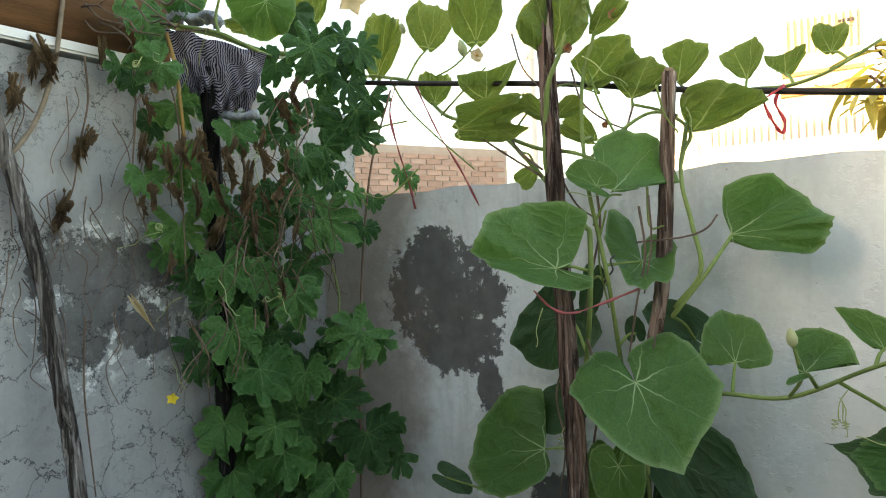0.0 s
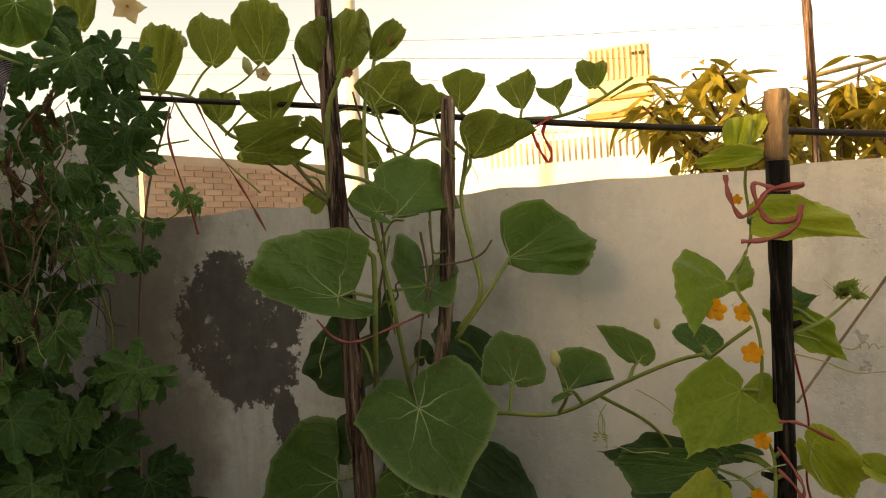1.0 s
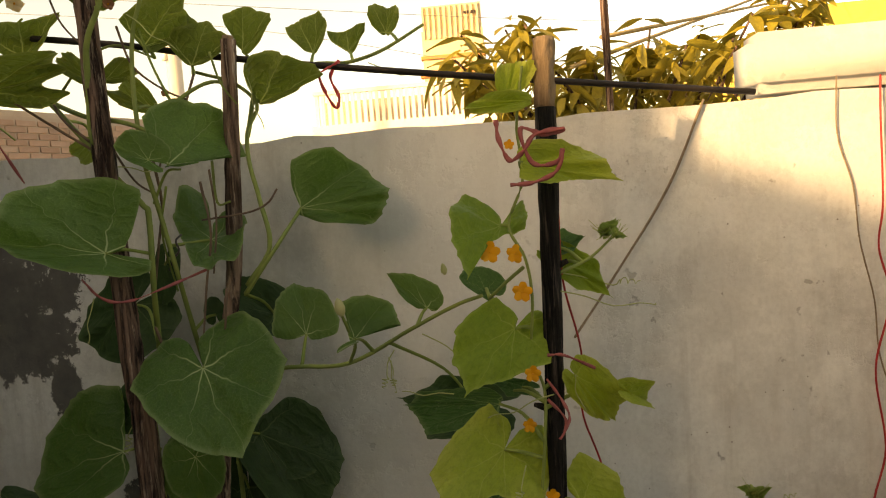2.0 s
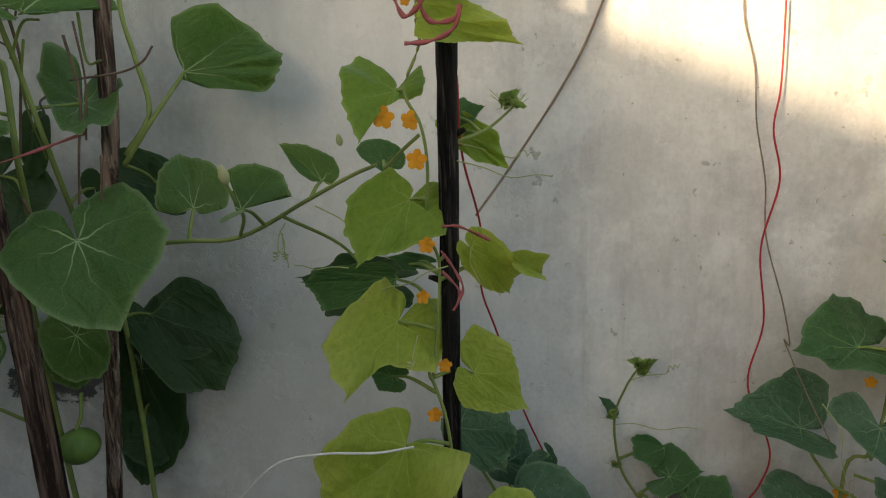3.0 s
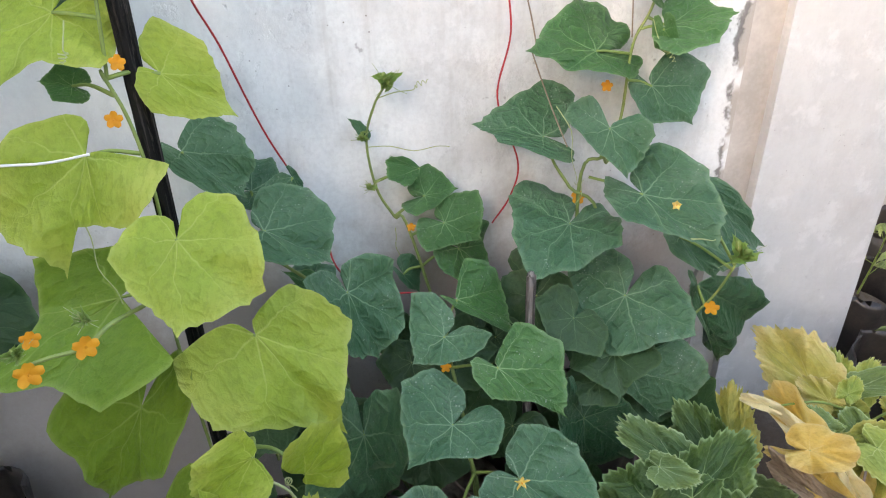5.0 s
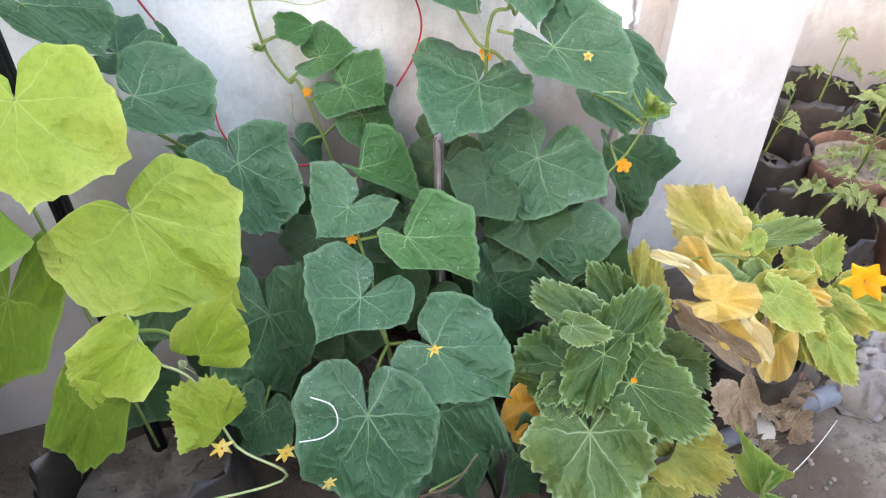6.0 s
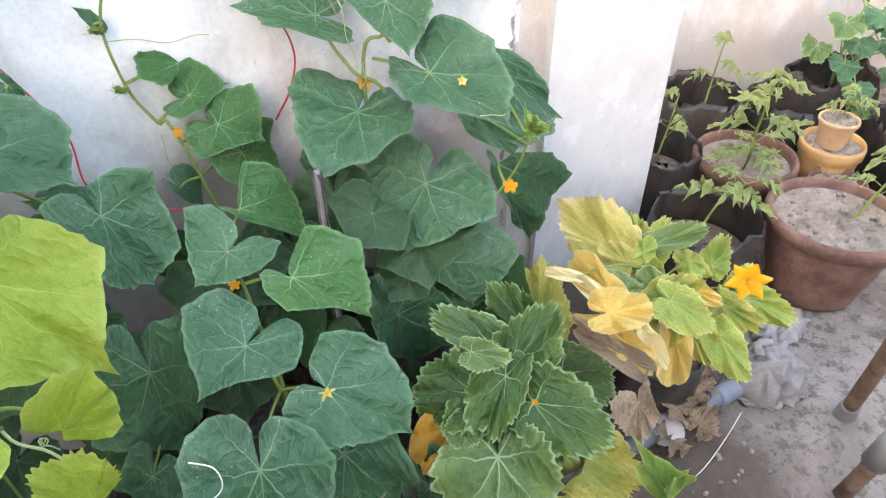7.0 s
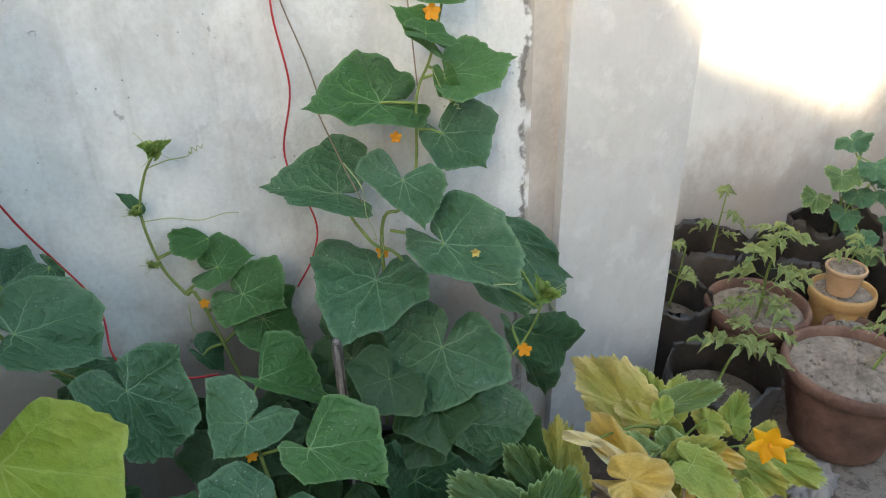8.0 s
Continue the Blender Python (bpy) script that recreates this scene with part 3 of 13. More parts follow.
# ---- leaves and vines ----
OUTLINES = {
    "round": [(0, 1), (0.38, 0.95), (0.74, 0.74), (0.95, 0.42), (1.0, 0.08), (0.96, -0.18), (0.84, -0.37), (0.60, -0.48), (0.35, -0.50), (0.15, -0.40), (0.04, -0.16), (0.0, 0.0)],
    "five": [(0, 1.09), (0.025, 0.97), (0.30, 0.78), (0.65, 0.60), (1.03, 0.44), (1.05, 0.38), (0.98, 0.10), (0.95, -0.16), (0.82, -0.39), (0.58, -0.52), (0.34, -0.55), (0.14, -0.46), (0.04, -0.20), (0.0, 0.0)],
    "blunt": [(0, 0.95), (0.22, 1.0), (0.52, 0.95), (0.80, 0.78), (0.97, 0.48), (1.0, 0.12), (0.90, -0.20), (0.66, -0.40), (0.38, -0.40), (0.16, -0.26), (0.05, -0.10), (0.0, 0.0)],
    "arrow": [(0, 1.06), (0.04, 0.92), (0.28, 0.68), (0.60, 0.48), (0.98, 0.32), (1.0, 0.24), (0.86, 0.0), (0.60, -0.20), (0.30, -0.24), (0.08, -0.12), (0.0, 0.0)],
    "fan": [(0, 0.98), (0.16, 0.94), (0.40, 0.93), (0.66, 0.95), (0.92, 0.78), (1.02, 0.52), (0.78, 0.20), (0.45, 0.02), (0.18, -0.10), (0.03, -0.06), (0.0, 0.0)],
    "lobed": [(0, 1), (0.09, 0.90), (0.20, 0.86), (0.22, 0.76), (0.31, 0.70), (0.28, 0.55), (0.45, 0.68), (0.50, 0.79), (0.58, 0.72), (0.70, 0.72), (0.72, 0.60), (0.80, 0.52), (0.68, 0.30), (0.82, 0.32), (0.92, 0.38), (0.96, 0.22), (1.06, 0.12), (0.96, 0.0), (0.94, -0.14), (0.72, -0.16), (0.84, -0.28), (0.78, -0.42), (0.62, -0.44), (0.54, -0.56), (0.36, -0.50), (0.20, -0.46), (0.06, -0.18), (0.0, 0.0)],
    "cut": [(0, 1.04), (0.08, 0.92), (0.19, 0.90), (0.20, 0.77), (0.31, 0.70), (0.24, 0.56), (0.18, 0.38), (0.36, 0.56), (0.40, 0.72), (0.50, 0.72), (0.60, 0.82), (0.66, 0.66), (0.78, 0.60), (0.66, 0.46), (0.60, 0.32), (0.40, 0.18), (0.66, 0.24), (0.78, 0.38), (0.88, 0.26), (1.04, 0.20), (0.94, 0.06), (0.90, -0.08), (0.70, -0.08), (0.44, -0.06), (0.66, -0.22), (0.82, -0.34), (0.68, -0.42), (0.62, -0.56), (0.44, -0.46), (0.28, -0.42), (0.05, -0.12), (0.0, 0.0)],
    "serrate": [(0, 1), (1, 0.35), (0.75, -0.3), (0, 0)],
}


def lobed_line(pointed, bulge, at, sy, bx, by):
    """One side of a leaf from tip to petiole: a shoulder at (1, sy), a basal lobe at (bx, by), and how far and where the edge above the shoulder swells."""
    tip, shoulder, lobe = Vector((0, 1, 0)), Vector((1, sy, 0)), Vector((bx, by, 0))
    e = shoulder - tip
    f = lobe - shoulder
    pts = [tip, tip + e * at + Vector((-e.y, e.x, 0)) * bulge, shoulder, shoulder.lerp(lobe, 0.5) + Vector((-f.y, f.x, 0)) * 0.14, lobe]
    if by < 0:
        pts += [Vector((0.40 * bx, 0.97 * by, 0)), Vector((0.10 * bx, 0.70 * by, 0)), Vector((0.025, 0.25 * by, 0))]
    else:
        pts += [lobe * 0.5 + Vector((0, -0.06, 0))]
    pts.append(Vector((0, 0, 0)))
    if pointed:
        pts[0:1] = [Vector((0, 1.05, 0)), tip.lerp(pts[1], 0.14) + Vector((0, -0.03, 0))]
    out, ease = [], 0.17 if pointed else 0.26
    for i in range(len(pts) - 1):
        p, q = pts[i], pts[i + 1]
        u = ease * (q - pts[max(0, i - 1)])
        v = ease * (pts[min(len(pts) - 1, i + 2)] - p)
        for k in range(6):
            t = k / 6
            out.append(p * (2 * t ** 3 - 3 * t * t + 1) + u * (t ** 3 - 2 * t * t + t) + q * (3 * t * t - 2 * t ** 3) + v * (t ** 3 - t * t))
    return out + [pts[-1]]


def half_outline(kind, n, teeth, depth, rng, lobes=None):
    """n + 1 points down one side of a leaf, evenly spaced, with small teeth."""
    pts = [Vector((*p, 0)) for p in OUTLINES[kind]]
    if lobes:
        line = lobed_line(kind in ("five", "arrow"), *lobes)
    else:
        line = smooth_line(pts, 4) if kind in ("round", "blunt") else [p for a, b in zip(pts, pts[1:]) for p in (a, a.lerp(b, 0.5))] + [pts[-1]]
    length = [0.0]
    for a, b in zip(line, line[1:]):
        length.append(length[-1] + (b - a).length)
    out = []
    for i in range(n + 1):
        s = length[-1] * i / n
        k = max(j for j in range(len(length)) if length[j] <= s + 1e-9)
        k = min(k, len(line) - 2)
        f = (s - length[k]) / max(1e-6, length[k + 1] - length[k])
        p = line[k].lerp(line[k + 1], f)
        if 0 < i < n - 1:
            p = p * (1 + depth * (((i * teeth / n) % 1.0) - 0.5) + depth * 0.6 * rng.uniform(-1, 1))
        out.append(p)
    if kind in ("five", "arrow") and not lobes:
        for q in pts[1:8]:
            k = min(range(1, n), key=lambda j: (out[j] - q).length)
            out[k] = q.copy()
    if lobes:
        q = Vector((1, lobes[2], 0))
        out[min(range(1, n), key=lambda j: (out[j] - q).length)] = q * 1.02
    return out


def leaf_bm(kind, L, wl, wr, rng, cup=0.10, fold=0.10, wave=0.06, droop=0.12, curl=0.0, twist=0.0, n=22, rings=6, roll=0.06, left=None, right=None):
    """A veined blade: petiole at the origin, tip along y, upper side along z."""
    bm = bmesh.new()
    uv = bm.loops.layers.uv.new("UVMap")
    uv_size = bm.loops.layers.uv.new("Size")
    teeth, depth = {"round": (9, 0.02), "five": (11, 0.03), "blunt": (9, 0.02), "arrow": (11, 0.03), "fan": (7, 0.022), "lobed": (18, 0.04), "cut": (18, 0.04), "serrate": (17, 0.085)}[kind]
    half_l, half_r = half_outline(kind, n, teeth, depth, rng, left), half_outline(kind, n, teeth, depth, rng, right)
    rim = [Vector((-p.x, p.y, 0)) for p in half_l[::-1]] + half_r[1:]
    size = (L + (wl + wr) / 2) / 2
    ph = [rng.uniform(0, 6.3) for _ in range(4)]
    kx = rng.uniform(3.2, 4.8)
    seat = Vector((rng.uniform(0, 50), rng.uniform(0, 50), 0))
    for i, p in enumerate(rim):
        a = math.atan2(p.x, p.y)
        rim[i] = p * (1 + 0.02 * math.sin(2 * a + ph[0]) + 0.012 * math.sin(5 * a + ph[1]) + 0.007 * math.sin(11 * a + ph[2]))
    flat = {}

    def bend(q, f):
        r2 = q.x * q.x + q.y * q.y
        a = math.atan2(q.x, q.y)
        z = cup * r2 * 0.6 + fold * abs(q.x) * (0.7 + 0.3 * q.y)
        z += wave * r2 * (math.sin(kx * a + ph[0]) + 0.6 * math.sin(2.3 * kx * a + ph[1]))
        z -= droop * max(0.0, q.y) ** 2 + 0.5 * droop * max(0.0, -q.y) ** 2
        z -= curl * max(0.0, abs(q.x) - 0.35) ** 2 * 1.6
        z += twist * q.x * q.y
        rib = 0.5 + 0.5 * math.cos(a * 360 / 44)
        z -= roll * max(0.0, f - 0.55) ** 2 * 2.2 * (0.75 + 0.5 * math.sin(3 * a + ph[3]))
        z -= 0.052 * rib ** 2 * math.sqrt(r2) * (1 - 0.5 * r2)
        z += 0.040 * noise.noise(q * 3.2 + seat) + 0.020 * noise.noise(q * 8.0 + seat)
        return Vector((q.x * (wl if q.x < 0 else wr), q.y * L, z * size))

    c = bm.verts.new((0, 0, 0))
    flat[c] = Vector((0, 0, 0))
    ring = {c: 0.0}
    rows = []
    for k in range(1, rings + 1):
        row = []
        for p in rim:
            q = p * (k / rings)
            v = bm.verts.new(bend(q, k / rings))
            flat[v] = q
            ring[v] = k / rings
            row.append(v)
        rows.append(row)
    m = len(rim)
    for i in range(1, m - 2):
        bm.faces.new((c, rows[0][i], rows[0][i + 1]))
    for a, b in zip(rows, rows[1:]):
        for i in range(m - 1):
            if i == 0 or i == m - 2:
                continue
            bm.faces.new((a[i], b[i], b[i + 1], a[i + 1]))
    for f in bm.faces:
        for lo in f.loops:
            q = flat[lo.vert]
            lo[uv].uv = (5 + q.x, 5 + q.y)
            lo[uv_size].uv = (size, ring[lo.vert])
    return bm


def frame_at(origin, tip, normal):
    y = (Vector(tip) - Vector(origin)).normalized()
    z = Vector(normal)
    z = (z - y * z.dot(y)).normalized()
    x = y.cross(z)
    m = Matrix((x, y, z)).transposed().to_4x4()
    m.translation = origin
    return m


LEAF_RNG = random.Random(11)


def leaf(vine, kind, material, origin, tip, normal, wl, wr, stem=None, petiole=0.0025, label="", **shape):
    """One leaf of a vine with its petiole, which comes from the point stem."""
    L = (Vector(tip) - Vector(origin)).length
    for key, usual in (("cup", 0.10), ("fold", 0.10), ("wave", 0.06), ("droop", 0.12)):
        shape[key] = shape.get(key, usual) * LEAF_RNG.uniform(0.6, 1.6)
    shape["twist"] = LEAF_RNG.uniform(-0.10, 0.10)
    n = {"cut": 60, "lobed": 60, "serrate": 64}.get(kind, 38)
    bm = leaf_bm(kind, L, wl, wr, LEAF_RNG, n=n, rings=9 if L > 0.045 else 6, **shape)
    me = bpy.data.meshes.new("leaf")
    bm.normal_update()
    bm.to_mesh(me)
    bm.free()
    me.polygons.foreach_set("use_smooth", [True] * len(me.polygons))
    me.materials.append(material)
    ob = new("leaf", me)
    ob.matrix_basis = frame_at(origin, tip, normal)
    attach(ob, vine)
    if label:
        ob["label"] = label
    if stem is not None:
        a, b = Vector(stem), Vector(origin)
        d = (b - a).length
        mid = a.lerp(b, 0.55) + Vector((0, 0, 0.10 * d)) - Vector(normal).normalized() * 0.12 * d
        part("petiole", tube_bm([a, mid, b], petiole * 1.15, petiole * 0.8, 6, 5), stem_brown if material in (leaf_dead, leaf_dry) else petiole_green, ob)
    return ob


def stem_part(vine, points, r0, r1, material=None, name="stem", rough=0.06, label=""):
    return part(name, tube_bm(points, r0, r1, 7, 6, rough), material or stem_green, vine, label)


def tendril(vine, start, way, length, turns=3, radius=0.006, thick=0.0007, seed=0, material=None):
    """A thin wandering tendril; every third one ends in a coil."""
    rng = random.Random(seed)
    a, d = Vector(start), Vector(way).normalized()
    u = d.cross(Vector((0.2, 0.3, 0.9))).normalized()
    v = d.cross(u)
    bow = rng.uniform(-0.16, 0.16)
    pts = [a, a + d * length * 0.3 + u * length * bow, a + d * length * 0.6 + u * length * bow * 0.6 + v * length * 0.06]
    if seed % 3:
        hook = rng.choice((-1, 1)) * rng.uniform(0.05, 0.14)
        pts += [a + d * length * 0.85 + u * length * hook * 0.4, a + d * length + u * length * hook, a + d * length * 0.97 + u * length * hook * 1.8]
    else:
        for i in range(turns * 7):
            t = i / (turns * 7)
            ang = t * turns * 2 * math.pi
            r = radius * (1 - 0.6 * t)
            pts.append(a + d * length * (0.65 + 0.25 * t) + u * (r * math.cos(ang) + length * bow * 0.5) + v * r * math.sin(ang))
    return part("tendril", tube_bm(pts, thick, thick * 0.6, 4, 3, rng=rng), material or tendril_green, vine)


leaf_pumpkin = leaf_material("leaf_pumpkin", (0.044, 0.128, 0.026), (0.088, 0.196, 0.042), (0.44, 0.56, 0.28), translucent=0.38, vein_width=0.016, vein_show=1.0, side_show=0.10, fade=0.0, glow=(0.16, 0.30, 0.05), crinkle=0.30)
# dark green for old pumpkin leaves and for shade painted into bush leaves
leaf_shade = leaf_material("leaf_old_shaded", (0.024, 0.066, 0.022), (0.042, 0.098, 0.030), (0.12, 0.20, 0.09), translucent=0.25, vein_width=0.016, crinkle=0.28, side_show=0.15)
leaf_yellow = leaf_material("leaf_cucumber_pale", (0.215, 0.325, 0.026), (0.345, 0.435, 0.060), (0.50, 0.56, 0.16), young=(0.43, 0.47, 0.09), spread=0.7, translucent=0.35, vein_width=0.018, vein_show=0.42, side_show=0.28, crinkle=0.28)
leaf_lime = leaf_material("leaf_cucumber_lime", (0.120, 0.235, 0.018), (0.215, 0.33, 0.036), (0.40, 0.50, 0.15), spread=0.7, translucent=0.35, vein_width=0.018, vein_show=0.42, side_show=0.28, crinkle=0.28)
leaf_dark = leaf_material("leaf_cucumber_dark", (0.020, 0.084, 0.034), (0.054, 0.142, 0.060), (0.20, 0.32, 0.18), powder=0.13, spread=1.0, translucent=0.12, vein_width=0.017, vein_show=0.70, side_show=0.42, crinkle=0.45)
leaf_fresh = leaf_material("leaf_cucumber_fresh", (0.022, 0.098, 0.020), (0.052, 0.156, 0.036), (0.25, 0.40, 0.18), spread=0.9, powder=0.10, vein_width=0.016, vein_show=0.70, side_show=0.42, translucent=0.20, crinkle=0.45)
leaf_squash = leaf_material("leaf_squash", (0.013, 0.058, 0.011), (0.052, 0.112, 0.022), (0.28, 0.42, 0.18), young=(0.11, 0.17, 0.03), spread=0.8, translucent=0.20, vein_width=0.016, vein_show=0.85, side_show=0.20, rim=0.75, crinkle=0.42)
leaf_squash_mid = leaf_material("leaf_squash_mid", (0.036, 0.095, 0.024), (0.085, 0.152, 0.046), (0.40, 0.52, 0.26), young=(0.14, 0.22, 0.06), spread=0.8, translucent=0.20, vein_width=0.016, vein_show=0.85, side_show=0.20, rim=0.7, crinkle=0.42)
leaf_squash_lime = leaf_material("leaf_squash_lime", (0.15, 0.25, 0.040), (0.32, 0.40, 0.085), (0.55, 0.60, 0.26), young=(0.50, 0.46, 0.10), spread=0.8, translucent=0.30, vein_show=0.6, side_show=0.3, rim=0.6, crinkle=0.38)
leaf_amber = leaf_material("leaf_amber", (0.52, 0.235, 0.020), (0.62, 0.32, 0.045), (0.62, 0.40, 0.12), translucent=0.3, crinkle=0.25, vein_show=0.4, side_show=0.2)
leaf_cream = leaf_material("leaf_cream", (0.66, 0.53, 0.25), (0.74, 0.65, 0.40), (0.74, 0.66, 0.42), translucent=0.3, crinkle=0.22, vein_show=0.3, side_show=0.15)
leaf_squash_light = leaf_material("leaf_squash_light", (0.070, 0.135, 0.036), (0.14, 0.205, 0.060), (0.42, 0.54, 0.30), young=(0.20, 0.28, 0.07), spread=0.8, translucent=0.2, vein_width=0.022, vein_show=0.6, side_show=0.20, rim=0.6, crinkle=0.42)
leaf_squash_yellow = leaf_material("leaf_squash_yellow", (0.120, 0.200, 0.032), (0.36, 0.36, 0.070), (0.52, 0.54, 0.20), young=(0.62, 0.46, 0.10), spread=0.8, translucent=0.28, vein_show=0.6, side_show=0.2, crinkle=0.38, rim=0.5)
leaf_squash_pale = leaf_material("leaf_squash_pale", (0.32, 0.32, 0.060), (0.56, 0.45, 0.12), (0.62, 0.58, 0.30), young=(0.64, 0.50, 0.24), spread=0.7, translucent=0.28, vein_show=0.5, side_show=0.15, crinkle=0.35, rim=0.4)
leaf_squash_edge = leaf_material("leaf_young_edge", (0.085, 0.20, 0.035), (0.17, 0.30, 0.055), (0.40, 0.48, 0.16), young=(0.46, 0.47, 0.10), translucent=0.3, rim=0.7, crinkle=0.4)
leaf_gold = leaf_material("leaf_gold", (0.58, 0.36, 0.055), (0.66, 0.49, 0.16), (0.68, 0.56, 0.30), young=(0.60, 0.44, 0.16), translucent=0.3, crinkle=0.22, vein_show=0.35, side_show=0.15)
leaf_bitter_light = leaf_material("leaf_bitter_gourd_light", (0.062, 0.180, 0.036), (0.125, 0.275, 0.062), (0.30, 0.44, 0.17), spread=0.9, translucent=0.35, vein_width=0.022)
leaf_bitter_mid = leaf_material("leaf_bitter_gourd_mid", (0.030, 0.118, 0.026), (0.080, 0.205, 0.050), (0.22, 0.38, 0.14), spread=0.9, translucent=0.32, vein_width=0.020, crinkle=0.5)
leaf_bitter = leaf_material("leaf_bitter_gourd", (0.013, 0.060, 0.014), (0.046, 0.138, 0.034), (0.18, 0.33, 0.10), spread=1.0, translucent=0.30, vein_width=0.022)
leaf_dry = leaf_material("leaf_dry", (0.28, 0.19, 0.115), (0.46, 0.34, 0.23), (0.46, 0.35, 0.23), translucent=0.12, rough=0.85, crinkle=1.0, spread=0.8)
leaf_tomato = leaf_material("leaf_tomato", (0.165, 0.245, 0.085), (0.36, 0.42, 0.17), (0.34, 0.40, 0.2), young=(0.44, 0.42, 0.13), spread=1.0, translucent=0.3, angles=(0,))
leaf_mango = leaf_material("leaf_mango", (0.19, 0.165, 0.030), (0.46, 0.37, 0.075), (0.40, 0.33, 0.10), spread=0.9, translucent=0.3, angles=(0,))
leaf_tip = leaf_material("leaf_tip", (0.19, 0.33, 0.07), (0.30, 0.43, 0.12), (0.34, 0.44, 0.18), translucent=0.35)
leaf_pumpkin_top = leaf_material("leaf_pumpkin_top", (0.060, 0.120, 0.024), (0.135, 0.20, 0.042), (0.42, 0.48, 0.18), young=(0.16, 0.21, 0.05), spread=0.8, translucent=0.45, vein_width=0.024, vein_show=0.9, glow=(0.22, 0.28, 0.04))
bud_tip = plain_material("bud_tip", (0.20, 0.29, 0.07), (0.32, 0.40, 0.14), 60, 0.65, 0.3, 0.001, translucent=0.2)
leaf_dead = leaf_material("leaf_dead", (0.065, 0.038, 0.018), (0.24, 0.15, 0.072), (0.26, 0.18, 0.10), spread=0.8, translucent=0.12, rough=0.8, crinkle=1.0)
petiole_green = plain_material("petiole", (0.16, 0.24, 0.055), (0.25, 0.33, 0.09), 30, 0.6, 0.3, 0.001, translucent=0.15)
stem_green = plain_material("stem", (0.13, 0.19, 0.05), (0.22, 0.28, 0.08), 25, 0.6, 0.35, 0.001)
stem_brown = plain_material("dry_stem", (0.10, 0.060, 0.045), (0.22, 0.15, 0.11), 30, 0.85, 0.5, 0.001)
stem_pale = plain_material("stem_pale", (0.30, 0.36, 0.15), (0.44, 0.48, 0.24), 25, 0.6, 0.35, 0.001)
stem_dark = plain_material("dry_stem_dark", (0.050, 0.030, 0.020), (0.14, 0.085, 0.055), 30, 0.85, 0.5, 0.001)
tendril_green = plain_material("tendril", (0.30, 0.36, 0.14), (0.42, 0.46, 0.22), 30, 0.6, 0.1, 0.001)
petal_orange = plain_material("petal_orange", (0.72, 0.27, 0.015), (0.80, 0.38, 0.03), 40, 0.6, 0.4, 0.001, translucent=0.3)
petal_yellow = plain_material("petal_yellow", (0.78, 0.55, 0.03), (0.82, 0.64, 0.06), 40, 0.6, 0.3, 0.001, translucent=0.3)
petal_golden = plain_material("petal_golden", (0.74, 0.46, 0.05), (0.82, 0.66, 0.24), 60, 0.6, 0.4, 0.001, translucent=0.3)
petal_pale = plain_material("petal_withered", (0.55, 0.42, 0.22), (0.68, 0.55, 0.36), 40, 0.7, 0.5, 0.001, translucent=0.3)
petal_brown = plain_material("petal_dead", (0.30, 0.12, 0.06), (0.45, 0.24, 0.14), 40, 0.8, 0.5, 0.001, translucent=0.2)


def flower(vine, centre, facing, size, material, petals=5, open_=0.8, name="flower", label="", pointed=True, slim=1.0):
    """A corolla of separate petals round a short tube, with a small green calyx."""
    m = frame_at(centre, Vector(centre) + Vector((0.13, 0.21, 0.97)), facing)
    holder = part(name, lathe_bm([(0.10 * size, -0.42 * size), (0.15 * size, -0.2 * size), (0.12 * size, -0.06 * size), (0.06 * size, -0.03 * size)], 8, m), petiole_green, vine, label)
    holder.data.materials[0] = petiole_green
    for k in range(petals):
        a = 2 * math.pi * k / petals + 0.3
        b = bmesh.new()
        rows = []
        for i in range(6):
            t = i / 5
            w = slim * size * 0.36 * (math.sin(math.pi * (0.26 + 0.74 * t ** 0.95)) ** 1.1 if pointed else 1.1 * math.sin(math.pi * (0.16 + 0.66 * t)))
            if i == 5:
                w = size * (0.012 if pointed else 0.15)
            r = size * (0.03 + 0.99 * t * open_)
            z = size * (0.02 + 0.55 * t * (1.15 - open_) + 0.10 * t * t * (1 if k % 2 else -1) * 0.6)
            rows.append([b.verts.new(m @ (Matrix.Rotation(a, 4, "Z") @ Vector((r, s * w, z - 0.10 * size * abs(s) * t + 0.06 * size * math.sin(5 * t + k) * s)))) for s in (-1, -0.5, 0, 0.5, 1)])
        for p, q in zip(rows, rows[1:]):
            for j in range(4):
                b.faces.new((p[j], p[j + 1], q[j + 1], q[j]))
        part("petal", b, material, holder)
    part("stamen", lathe_bm([(0.05 * size, 0.05 * size), (0.07 * size, 0.20 * size), (0.03 * size, 0.30 * size)], 6, m), petal_orange, holder)
    return holder


def bud(vine, centre, way, size, material, name="bud", label=""):
    m = frame_at(centre, Vector(centre) + Vector((0.9, 0.3, 0.2)), way)
    b = lathe_bm([(0.10 * size, 0), (0.26 * size, 0.2 * size), (0.30 * size, 0.5 * size), (0.2 * size, 0.85 * size), (0.05 * size, 1.05 * size)], 10, m, 0.06)
    return part(name, b, material, vine, label)


